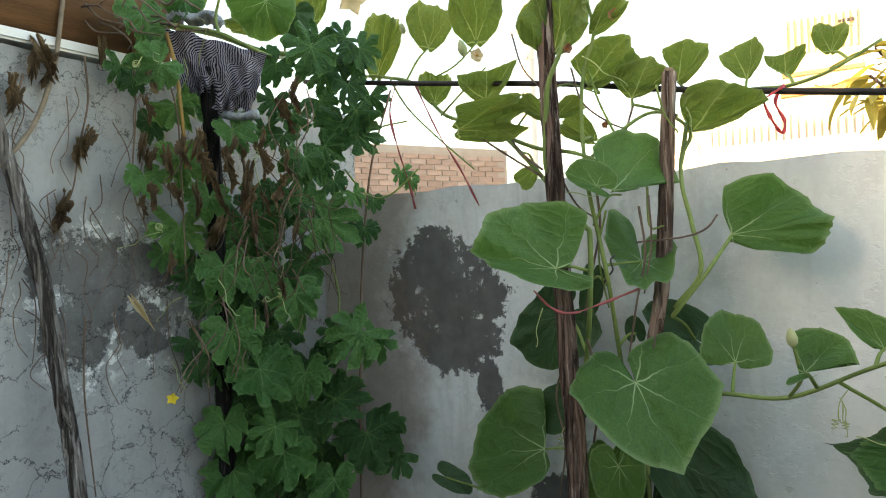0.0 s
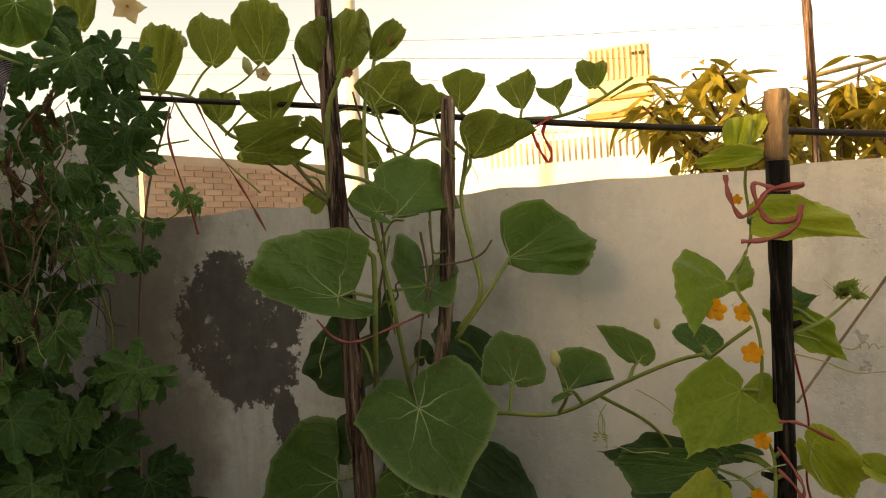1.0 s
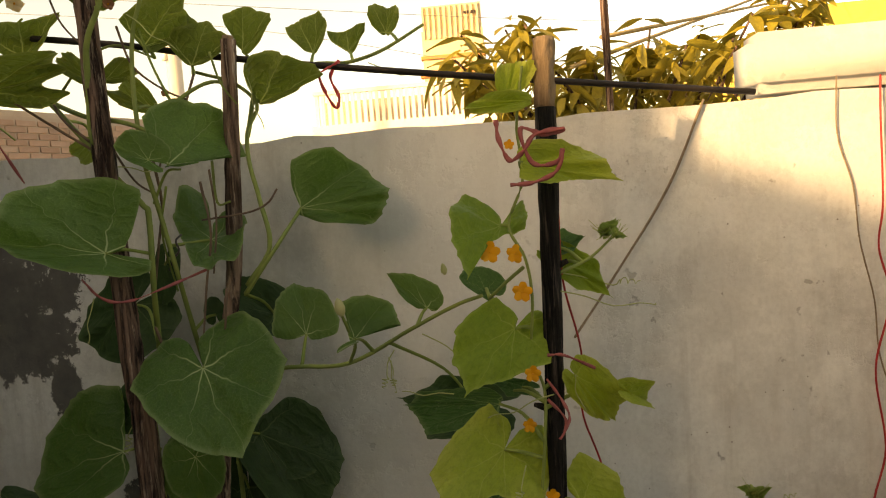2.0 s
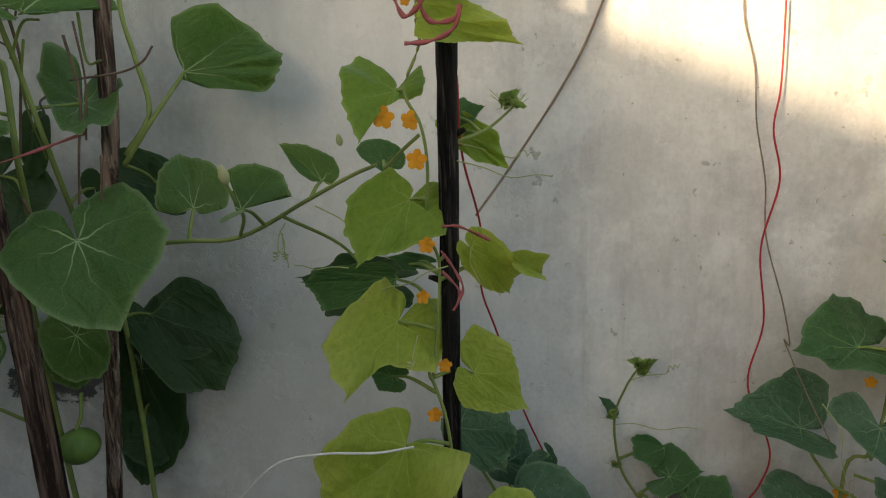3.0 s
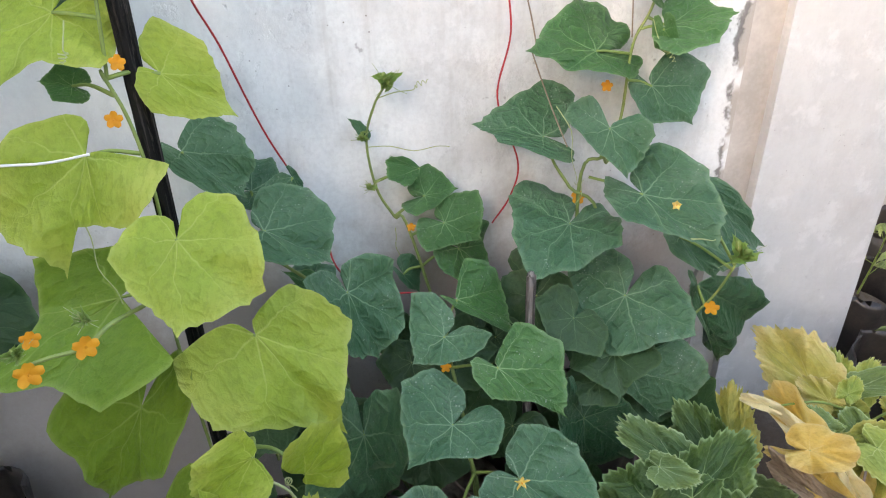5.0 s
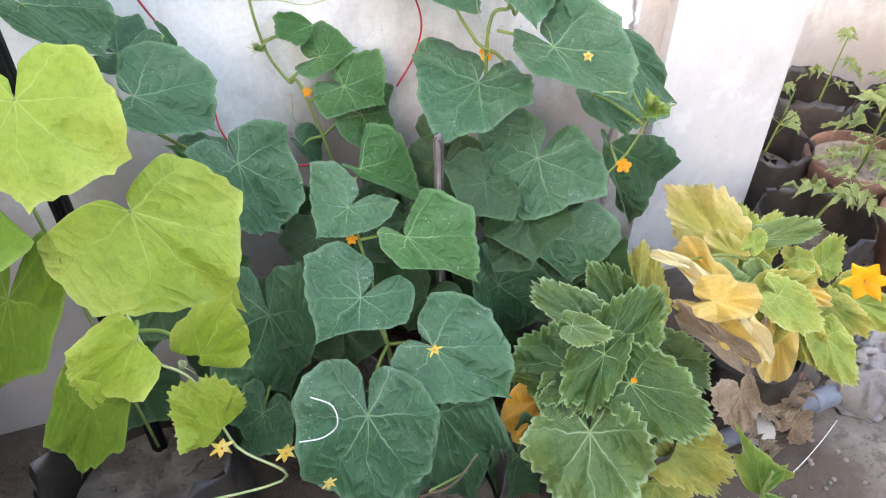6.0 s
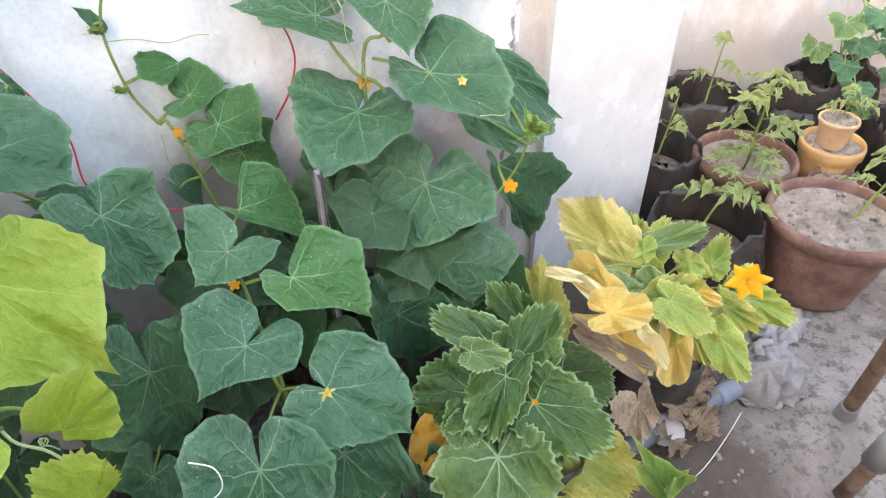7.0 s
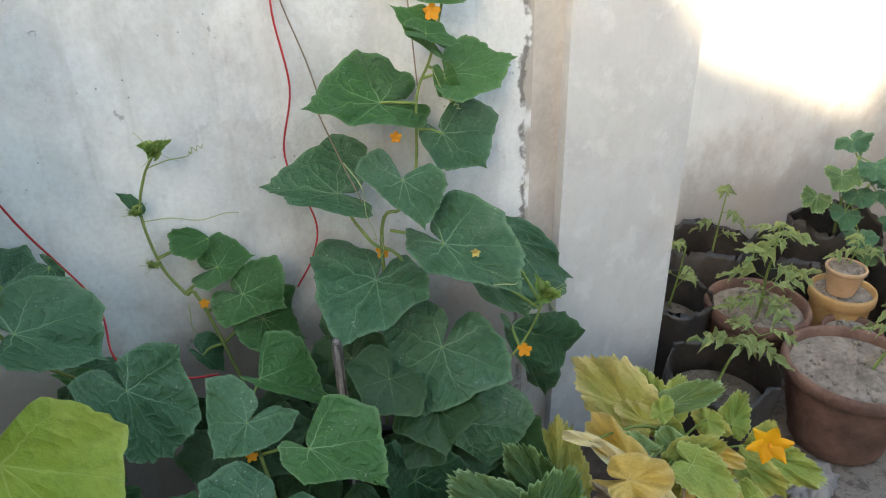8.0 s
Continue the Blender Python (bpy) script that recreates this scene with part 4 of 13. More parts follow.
def tuft(vine, centre, size, seed):
    """A knot of tiny young leaves and buds at a shoot's end."""
    rng = random.Random(seed)
    c = Vector(centre)
    for k in range(5):
        d = Vector((rng.uniform(-0.8, 0.8), rng.uniform(-0.8, 0.2), rng.uniform(-0.1, 1))).normalized()
        o = c + d * size * 0.15
        leaf(vine, "five", leaf_tip, o, o + d * size * rng.uniform(0.5, 0.95), (rng.uniform(-0.7, 0.7), -1, 0.5), 0.22 * size, 0.24 * size, fold=0.7, wave=0.2)
    for k in range(5):
        d = Vector((rng.uniform(-0.7, 0.7), rng.uniform(-1, 0.2), rng.uniform(0, 1))).normalized()
        bud(vine, c + d * size * 0.15, d, size * rng.uniform(0.3, 0.5), bud_tip)
    for k in range(7):
        d = Vector((rng.uniform(-1, 1), rng.uniform(-1, 0.2), rng.uniform(-0.4, 1))).normalized()
        part("tendril", tube_bm([c, c + d * size * 0.5, c + d * size * rng.uniform(0.8, 1.3) + Vector((0, 0, 0.12 * size))], 0.0006, 0.0004, 4, 3), tendril_green, vine)

# pumpkin vine on two rough stakes
pumpkin_vine = base("pumpkin_vine", 0.03, 1.16, 0.0, "green pumpkin vine with large round leaves tied to rough stakes", "pumpkin vine")
stem_part(pumpkin_vine, [(-0.719, 0.900, 1.892), (-0.639, 0.895, 1.866), (-0.563, 0.900, 1.842), (-0.534, 0.930, 1.824), (-0.567, 1.020, 1.829), (-0.645, 1.150, 1.864)], 0.0042, 0.0036)
stem_part(pumpkin_vine, [(-0.559, 0.900, 1.839), (-0.566, 0.900, 1.870), (-0.552, 0.900, 1.906)], 0.0030, 0.0024)
leaf(pumpkin_vine, "round", leaf_pumpkin, (-0.579, 1.030, 1.937), (-0.629, 1.030, 1.882), (0.749, -0.614, -0.251), 0.061, 0.066, stem=(-0.609, 1.050, 1.917), petiole=0.0022, fold=0.15, wave=0.12)
leaf(pumpkin_vine, "round", leaf_pumpkin, (-0.675, 0.920, 1.949), (-0.703, 0.920, 1.904), (0.749, -0.614, -0.251), 0.043, 0.040, stem=(-0.705, 0.940, 1.929), petiole=0.0022, fold=0.15, wave=0.12)
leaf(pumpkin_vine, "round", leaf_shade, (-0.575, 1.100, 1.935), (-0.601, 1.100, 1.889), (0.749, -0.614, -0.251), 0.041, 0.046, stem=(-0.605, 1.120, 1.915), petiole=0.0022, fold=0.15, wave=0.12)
stem_part(pumpkin_vine, [(0.020, 1.170, 0.000), (-0.055, 1.200, 1.056), (-0.026, 1.180, 1.227), (0.010, 1.120, 1.360), (0.014, 1.120, 1.461), (0.006, 1.120, 1.481), (-0.034, 1.120, 1.528), (-0.100, 1.150, 1.595), (-0.194, 1.200, 1.670), (-0.314, 1.240, 1.712), (-0.399, 1.260, 1.790), (-0.477, 1.280, 1.820), (-0.570, 1.300, 1.843)], 0.0046, 0.0035)
stem_part(pumpkin_vine, [(-0.032, 1.120, 1.526), (-0.049, 1.110, 1.573), (-0.048, 1.110, 1.645), (-0.038, 1.100, 1.704), (-0.017, 1.100, 1.749), (-0.007, 1.100, 1.778)], 0.0060, 0.0030)
stem_part(pumpkin_vine, [(0.080, 1.190, 0.000), (0.054, 1.250, 1.031), (0.031, 1.220, 1.198), (0.033, 1.150, 1.373), (0.021, 1.140, 1.463), (0.010, 1.130, 1.543), (0.000, 1.140, 1.643), (0.002, 1.150, 1.725), (0.021, 1.150, 1.784), (0.013, 1.150, 1.835)], 0.0042, 0.0028)
stem_part(pumpkin_vine, [(0.124, 1.180, 1.349), (0.164, 1.180, 1.405), (0.152, 1.190, 1.474), (0.137, 1.200, 1.536), (0.132, 1.220, 1.583), (0.143, 1.240, 1.624), (0.105, 1.250, 1.662), (0.058, 1.220, 1.678)], 0.0040, 0.0026)
stem_part(pumpkin_vine, [(0.120, 1.180, 1.336), (0.168, 1.180, 1.397), (0.198, 1.220, 1.450)], 0.0038, 0.0030)
stem_part(pumpkin_vine, [(0.131, 1.220, 1.574), (0.147, 1.260, 1.667), (0.218, 1.300, 1.690), (0.279, 1.300, 1.688), (0.337, 1.300, 1.702), (0.404, 1.320, 1.741)], 0.0040, 0.0025)
stem_part(pumpkin_vine, [(0.053, 1.160, 1.213), (0.187, 1.140, 1.231), (0.282, 1.130, 1.235), (0.374, 1.130, 1.279), (0.441, 1.100, 1.313), (0.479, 1.060, 1.330)], 0.0036, 0.0024)
stem_part(pumpkin_vine, [(-0.183, 1.200, 1.658), (-0.084, 1.150, 1.615), (-0.003, 1.120, 1.595), (0.054, 1.120, 1.565)], 0.0040, 0.0030)
stem_part(pumpkin_vine, [(0.003, 1.140, 1.580), (0.056, 1.150, 1.624), (0.096, 1.180, 1.653), (0.134, 1.200, 1.647)], 0.0035, 0.0025)
stem_part(pumpkin_vine, [(-0.570, 1.300, 1.843), (-0.611, 1.200, 1.873), (-0.679, 1.120, 1.878), (-0.788, 1.080, 1.926), (-0.884, 1.040, 1.952), (-1.026, 1.000, 1.994)], 0.0060, 0.0050)
stem_part(pumpkin_vine, [(-0.470, 1.270, 1.815), (-0.415, 1.250, 1.745), (-0.329, 1.220, 1.673), (-0.233, 1.200, 1.597)], 0.0022, 0.0016, stem_green)
stem_part(pumpkin_vine, [(-0.392, 1.260, 1.789), (-0.309, 1.260, 1.809), (-0.261, 1.280, 1.855)], 0.0022, 0.0016, petiole_green)
stem_part(pumpkin_vine, [(-0.327, 1.240, 1.714), (-0.249, 1.220, 1.759), (-0.212, 1.220, 1.785)], 0.0022, 0.0016, petiole_green)
stem_part(pumpkin_vine, [(-0.145, 1.180, 1.647), (-0.090, 1.170, 1.696), (-0.038, 1.170, 1.717), (0.016, 1.180, 1.696)], 0.0022, 0.0016, stem_green)
stem_part(pumpkin_vine, [(-0.062, 1.120, 1.575), (-0.110, 1.140, 1.610), (-0.130, 1.150, 1.637)], 0.0022, 0.0016, stem_brown)
stem_part(pumpkin_vine, [(0.051, 1.150, 1.620), (0.022, 1.160, 1.679), (0.006, 1.160, 1.735)], 0.0022, 0.0016, petiole_green)
stem_part(pumpkin_vine, [(0.064, 1.200, 1.670), (0.053, 1.170, 1.604), (0.054, 1.120, 1.539)], 0.0022, 0.0016, stem_brown)
stem_part(pumpkin_vine, [(-0.545, 1.200, 1.625), (-0.471, 1.180, 1.566), (-0.407, 1.170, 1.561), (-0.345, 1.180, 1.606)], 0.0022, 0.0016, petiole_green)
stem_part(pumpkin_vine, [(-0.558, 1.200, 1.668), (-0.482, 1.220, 1.703), (-0.409, 1.240, 1.714)], 0.0022, 0.0016, petiole_green)
stem_part(pumpkin_vine, [(-0.569, 1.150, 1.485), (-0.530, 1.150, 1.369), (-0.549, 1.150, 1.277), (-0.585, 1.150, 1.182)], 0.0022, 0.0016, stem_green)
stem_part(pumpkin_vine, [(0.013, 1.140, 1.481), (0.041, 1.130, 1.523), (0.063, 1.130, 1.526)], 0.0022, 0.0016, petiole_green)
stem_part(pumpkin_vine, [(0.088, 1.180, 1.539), (0.090, 1.180, 1.477), (0.114, 1.170, 1.476)], 0.0022, 0.0016, stem_green)
leaf(pumpkin_vine, "round", leaf_pumpkin, (0.088, 1.084, 1.250), (0.178, 0.971, 1.168), (-0.027, -0.601, 0.799), 0.099, 0.092, stem=(0.103, 1.152, 1.220), cup=0.04, wave=0.03, droop=0.05, left=(0.04, 0.46, 0.41, 0.77, -0.48), right=(0.17, 0.54, -0.12, 0.42, -0.50))
leaf(pumpkin_vine, "round", leaf_pumpkin, (-0.015, 1.053, 1.418), (-0.114, 0.966, 1.449), (0.682, -0.698, 0.219), 0.032, 0.087, stem=(0.012, 1.120, 1.410), cup=0.16, droop=0.02, left=(0.33, 0.72, -0.13, 0.12, -0.42), right=(0.15, 0.57, 0.47, 1.00, -0.23))
leaf(pumpkin_vine, "round", leaf_pumpkin, (0.074, 1.184, 1.422), (0.099, 1.120, 1.379), (0.059, -0.541, 0.839), 0.057, 0.051, stem=(0.027, 1.145, 1.418), cup=0.2, left=(0.23, 0.43, 0.05, 0.64, -0.71), right=(0.16, 0.29, -0.60, 0.44, -1.55))
leaf(pumpkin_vine, "round", leaf_pumpkin, (0.060, 1.100, 1.531), (0.137, 1.200, 1.545), (0.716, -0.601, 0.354), 0.091, 0.008, stem=(0.054, 1.120, 1.539), cup=0.12, left=(0.31, 0.63, 0.40, 0.78, -0.10), right=(-0.44, 0.25, 0.28, 0.58, 0.02))
leaf(pumpkin_vine, "round", leaf_pumpkin, (0.038, 1.090, 1.539), (-0.013, 1.100, 1.565), (0.008, -0.930, 0.368), 0.015, 0.034, stem=(0.054, 1.120, 1.539), fold=0.3)
leaf(pumpkin_vine, "blunt", leaf_pumpkin, (0.201, 1.230, 1.459), (0.334, 1.257, 1.478), (0.160, -0.957, 0.241), 0.071, 0.049, stem=(0.198, 1.220, 1.450), cup=0.1, roll=0.2, wave=0.09, left=(0.11, 0.66, 0.51, 1.10, 0.02), right=(0.13, 0.75, 0.65, 0.25, 0.01))
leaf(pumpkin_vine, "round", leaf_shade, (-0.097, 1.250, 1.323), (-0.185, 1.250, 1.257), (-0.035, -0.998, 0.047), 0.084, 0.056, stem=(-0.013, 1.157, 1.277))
leaf(pumpkin_vine, "round", leaf_pumpkin, (-0.112, 1.200, 1.095), (-0.271, 1.200, 1.056), (-0.115, -0.876, 0.468), 0.076, 0.114, stem=(-0.048, 1.195, 1.098), left=(0.15, 0.70, 0.53, 0.69, 0.01), right=(0.19, 0.59, 0.42, 0.94, -0.02))
leaf(pumpkin_vine, "round", leaf_pumpkin, (0.209, 1.175, 1.271), (0.188, 1.200, 1.350), (0.173, -0.925, 0.339), 0.043, 0.052, stem=(0.210, 1.137, 1.232), left=(0.14, 0.59, 0.32, 1.01, 0.09), right=(0.20, 0.63, 0.08, 0.81, -0.15))
leaf(pumpkin_vine, "round", leaf_pumpkin, (0.309, 1.060, 1.283), (0.368, 1.080, 1.295), (0.211, -0.879, 0.428), 0.051, 0.008, stem=(0.317, 1.130, 1.251), left=(0.22, 0.56, 0.52, 1.01, -0.03), right=(-0.78, 0.25, -0.08, 3.07, -0.43))
leaf(pumpkin_vine, "round", leaf_pumpkin, (0.394, 1.163, 1.302), (0.338, 1.170, 1.356), (0.174, -0.937, 0.302), 0.014, 0.033, stem=(0.383, 1.126, 1.283), left=(0.09, 0.75, 0.34, 0.43, 0.06), right=(0.12, 0.57, 0.12, 0.57, -0.18))
leaf(pumpkin_vine, "five", leaf_shade, (0.445, 1.240, 1.138), (0.320, 1.300, 1.134), (-0.379, -0.756, 0.534), 0.065, 0.035, stem=(0.340, 1.130, 1.262))
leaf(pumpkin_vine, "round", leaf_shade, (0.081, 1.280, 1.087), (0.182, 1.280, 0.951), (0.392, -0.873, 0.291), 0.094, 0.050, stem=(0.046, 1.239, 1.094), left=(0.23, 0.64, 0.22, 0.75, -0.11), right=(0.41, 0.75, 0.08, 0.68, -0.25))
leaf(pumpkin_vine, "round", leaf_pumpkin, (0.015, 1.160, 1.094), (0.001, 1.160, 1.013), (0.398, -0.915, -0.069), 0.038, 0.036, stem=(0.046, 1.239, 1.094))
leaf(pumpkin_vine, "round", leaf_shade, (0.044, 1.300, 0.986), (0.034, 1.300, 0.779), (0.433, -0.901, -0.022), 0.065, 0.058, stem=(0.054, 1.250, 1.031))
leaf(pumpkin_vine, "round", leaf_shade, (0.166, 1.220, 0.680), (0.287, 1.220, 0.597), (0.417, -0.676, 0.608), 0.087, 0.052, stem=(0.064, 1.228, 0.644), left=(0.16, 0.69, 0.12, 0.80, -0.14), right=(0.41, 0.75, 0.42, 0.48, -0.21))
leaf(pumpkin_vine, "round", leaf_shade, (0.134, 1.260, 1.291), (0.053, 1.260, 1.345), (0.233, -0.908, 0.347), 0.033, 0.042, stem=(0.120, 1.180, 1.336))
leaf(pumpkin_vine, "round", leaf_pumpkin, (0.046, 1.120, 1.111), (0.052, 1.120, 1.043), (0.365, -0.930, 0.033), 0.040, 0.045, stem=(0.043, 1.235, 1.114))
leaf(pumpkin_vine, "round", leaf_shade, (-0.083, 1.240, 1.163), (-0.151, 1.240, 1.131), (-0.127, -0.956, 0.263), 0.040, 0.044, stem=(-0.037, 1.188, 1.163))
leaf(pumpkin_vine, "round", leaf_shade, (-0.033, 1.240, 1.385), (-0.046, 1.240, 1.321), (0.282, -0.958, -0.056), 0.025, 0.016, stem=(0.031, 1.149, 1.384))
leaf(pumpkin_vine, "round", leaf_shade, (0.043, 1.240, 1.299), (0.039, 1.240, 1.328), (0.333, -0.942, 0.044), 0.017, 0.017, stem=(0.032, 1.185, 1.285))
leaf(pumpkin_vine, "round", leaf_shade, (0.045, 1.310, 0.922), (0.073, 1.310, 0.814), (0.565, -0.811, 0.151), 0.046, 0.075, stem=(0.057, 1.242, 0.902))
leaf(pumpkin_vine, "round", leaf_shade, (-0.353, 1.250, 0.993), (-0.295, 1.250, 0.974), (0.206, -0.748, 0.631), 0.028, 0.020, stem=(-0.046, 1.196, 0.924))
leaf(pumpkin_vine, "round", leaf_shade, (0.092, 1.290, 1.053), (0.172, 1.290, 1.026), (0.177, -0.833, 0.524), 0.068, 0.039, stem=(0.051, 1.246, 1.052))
stem_part(pumpkin_vine, [(0.021, 1.135, 1.542), (0.022, 1.145, 1.480), (0.005, 1.155, 1.418), (-0.017, 1.165, 1.334)], 0.0022, 0.0018, stem_brown)
stem_part(pumpkin_vine, [(0.036, 1.135, 1.504), (0.018, 1.145, 1.436), (0.028, 1.155, 1.350)], 0.0018, 0.0014, petiole_green)
stem_part(pumpkin_vine, [(0.087, 1.135, 1.507), (0.091, 1.145, 1.434), (0.072, 1.155, 1.355), (0.053, 1.165, 1.265)], 0.0020, 0.0016, stem_brown)
stem_part(pumpkin_vine, [(0.102, 1.135, 1.523), (0.101, 1.145, 1.451), (0.085, 1.155, 1.373)], 0.0016, 0.0013, stem_brown)
stem_part(pumpkin_vine, [(-0.044, 1.135, 1.575), (-0.016, 1.145, 1.517), (0.010, 1.155, 1.494)], 0.0018, 0.0014, stem_brown)
stem_part(pumpkin_vine, [(-0.002, 1.135, 1.302), (0.012, 1.145, 1.220), (-0.007, 1.155, 1.116), (-0.004, 1.165, 1.040)], 0.0022, 0.0018, stem_brown)
stem_part(pumpkin_vine, [(0.111, 1.135, 1.353), (0.091, 1.145, 1.236), (0.077, 1.155, 1.127)], 0.0018, 0.0014, stem_brown)
stem_part(pumpkin_vine, [(-0.041, 1.135, 1.264), (-0.063, 1.145, 1.205), (-0.055, 1.155, 1.119), (-0.073, 1.165, 1.029)], 0.0018, 0.0014, stem_brown)
stem_part(pumpkin_vine, [(0.065, 1.135, 1.617), (0.037, 1.145, 1.568), (0.018, 1.155, 1.530)], 0.0016, 0.0013, stem_brown)
stem_part(pumpkin_vine, [(-0.013, 1.135, 1.734), (-0.000, 1.145, 1.679), (0.037, 1.155, 1.644), (0.065, 1.165, 1.629)], 0.0018, 0.0014, stem_brown)
stem_part(pumpkin_vine, [(-0.115, 1.135, 1.808), (-0.102, 1.145, 1.751), (-0.072, 1.155, 1.710)], 0.0016, 0.0013, stem_brown)
stem_part(pumpkin_vine, [(0.119, 1.135, 1.686), (0.127, 1.145, 1.644), (0.144, 1.155, 1.614)], 0.0018, 0.0014, stem_green)
leaf(pumpkin_vine, "fan", leaf_pumpkin_top, (0.144, 1.250, 1.628), (0.259, 1.175, 1.646), (-0.480, -0.815, -0.325), 0.061, 0.009, stem=(0.141, 1.245, 1.632), cup=0.16, fold=0.34, wave=0.16, roll=0.15, left=(0.19, 0.55, 0.52, 0.92, 0.07), right=(0.32, 0.75, 0.35, 0.66, 0.11))
leaf(pumpkin_vine, "fan", leaf_pumpkin_top, (0.216, 1.330, 1.714), (0.230, 1.330, 1.781), (0.148, -0.989, -0.031), 0.049, 0.019, stem=(0.218, 1.300, 1.690), cup=0.16, fold=0.34, wave=0.16, roll=0.15, left=(-0.01, 0.57, 0.50, 0.61, 0.17), right=(0.08, 0.75, 0.66, 0.49, 0.17))
leaf(pumpkin_vine, "fan", leaf_pumpkin_top, (0.271, 1.350, 1.716), (0.303, 1.350, 1.762), (0.107, -0.991, -0.074), 0.043, 0.011, stem=(0.287, 1.300, 1.690), cup=0.16, fold=0.34, wave=0.16, roll=0.15, left=(-0.09, 0.56, 0.16, 0.42, -0.03), right=(0.24, 0.75, 0.23, 0.69, 0.00))
leaf(pumpkin_vine, "fan", leaf_pumpkin_top, (0.336, 1.360, 1.743), (0.343, 1.360, 1.789), (0.080, -0.997, -0.013), 0.032, 0.021, stem=(0.362, 1.308, 1.716), cup=0.16, fold=0.34, wave=0.16, roll=0.15)
leaf(pumpkin_vine, "fan", leaf_pumpkin_top, (0.124, 1.250, 1.710), (0.174, 1.250, 1.763), (0.204, -0.960, -0.192), 0.049, 0.014, stem=(0.147, 1.260, 1.667), cup=0.16, fold=0.34, wave=0.16, roll=0.15, left=(0.15, 0.54, 0.34, 0.55, 0.18), right=(0.24, 0.75, 0.43, 0.78, 0.06))
leaf(pumpkin_vine, "fan", leaf_pumpkin_top, (0.063, 1.200, 1.684), (0.128, 1.200, 1.715), (0.136, -0.948, -0.286), 0.055, 0.008, stem=(0.064, 1.200, 1.670), cup=0.16, fold=0.34, wave=0.16, roll=0.15, left=(0.22, 0.55, 0.21, 0.77, -0.12), right=(0.08, 0.64, 0.43, 0.51, 0.14))
leaf(pumpkin_vine, "fan", leaf_pumpkin_top, (-0.010, 1.200, 1.718), (0.083, 1.200, 1.743), (0.082, -0.948, -0.306), 0.061, 0.014, stem=(0.016, 1.180, 1.696), cup=0.16, fold=0.34, wave=0.16, roll=0.15, left=(0.21, 0.60, 0.52, 0.74, -0.07), right=(0.07, 0.56, 0.31, 0.74, 0.06))
leaf(pumpkin_vine, "fan", leaf_pumpkin_top, (-0.039, 1.130, 1.758), (-0.015, 1.130, 1.867), (0.392, -0.916, -0.086), 0.064, 0.045, stem=(-0.017, 1.100, 1.749), cup=0.16, fold=0.34, wave=0.16, roll=0.15, left=(0.18, 0.69, 0.27, 0.59, 0.08), right=(0.25, 0.75, 0.50, 0.55, 0.14))
leaf(pumpkin_vine, "fan", leaf_pumpkin_top, (0.021, 1.150, 1.786), (0.072, 1.150, 1.833), (0.286, -0.905, -0.314), 0.024, 0.017, stem=(0.021, 1.150, 1.784), cup=0.16, fold=0.34, wave=0.16, roll=0.15)
leaf(pumpkin_vine, "fan", leaf_pumpkin_top, (-0.275, 1.300, 1.862), (-0.245, 1.250, 1.964), (0.420, -0.761, -0.495), 0.053, 0.052, stem=(-0.261, 1.280, 1.855), cup=0.16, fold=0.34, wave=0.16, roll=0.15)
leaf(pumpkin_vine, "fan", leaf_pumpkin_top, (-0.390, 1.300, 1.872), (-0.362, 1.300, 1.957), (0.559, -0.809, -0.184), 0.057, 0.038, stem=(-0.428, 1.268, 1.801), cup=0.16, fold=0.34, wave=0.16, roll=0.15)
leaf(pumpkin_vine, "fan", leaf_pumpkin_top, (-0.526, 1.300, 1.836), (-0.488, 1.300, 1.964), (0.611, -0.772, -0.177), 0.049, 0.035, stem=(-0.524, 1.290, 1.832), cup=0.16, fold=0.34, wave=0.16, roll=0.15)
leaf(pumpkin_vine, "fan", leaf_pumpkin_top, (-0.204, 1.200, 1.720), (-0.138, 1.200, 1.783), (0.329, -0.879, -0.345), 0.066, 0.012, stem=(-0.209, 1.205, 1.675), cup=0.16, fold=0.34, wave=0.16, roll=0.15, left=(-0.03, 0.44, 0.04, 0.55, -0.13), right=(0.14, 0.75, 0.48, 1.00, 0.12))
leaf(pumpkin_vine, "fan", leaf_pumpkin_top, (-0.346, 1.250, 1.744), (-0.336, 1.250, 1.803), (0.552, -0.829, -0.088), 0.038, 0.029, stem=(-0.346, 1.248, 1.741), cup=0.16, fold=0.34, wave=0.16, roll=0.15)
leaf(pumpkin_vine, "fan", leaf_pumpkin_top, (-0.233, 1.150, 1.664), (-0.081, 1.100, 1.668), (-0.293, -0.916, -0.274), 0.040, 0.040, stem=(-0.209, 1.205, 1.675), cup=0.16, fold=0.34, wave=0.16, roll=0.15)
leaf(pumpkin_vine, "fan", leaf_pumpkin_top, (-0.064, 1.150, 1.660), (-0.109, 1.150, 1.704), (0.113, -0.987, 0.117), 0.016, 0.016, stem=(-0.047, 1.109, 1.653), cup=0.16, fold=0.34, wave=0.16, roll=0.15)
leaf(pumpkin_vine, "fan", leaf_pumpkin_top, (-0.046, 1.150, 1.664), (0.002, 1.150, 1.677), (0.077, -0.958, -0.277), 0.023, 0.012, stem=(-0.046, 1.108, 1.660), cup=0.16, fold=0.34, wave=0.16, roll=0.15)
leaf(pumpkin_vine, "fan", leaf_pumpkin_top, (-0.004, 1.200, 1.623), (-0.063, 1.200, 1.665), (0.053, -0.996, 0.073), 0.018, 0.030, stem=(0.003, 1.137, 1.618), cup=0.16, fold=0.34, wave=0.16, roll=0.15)
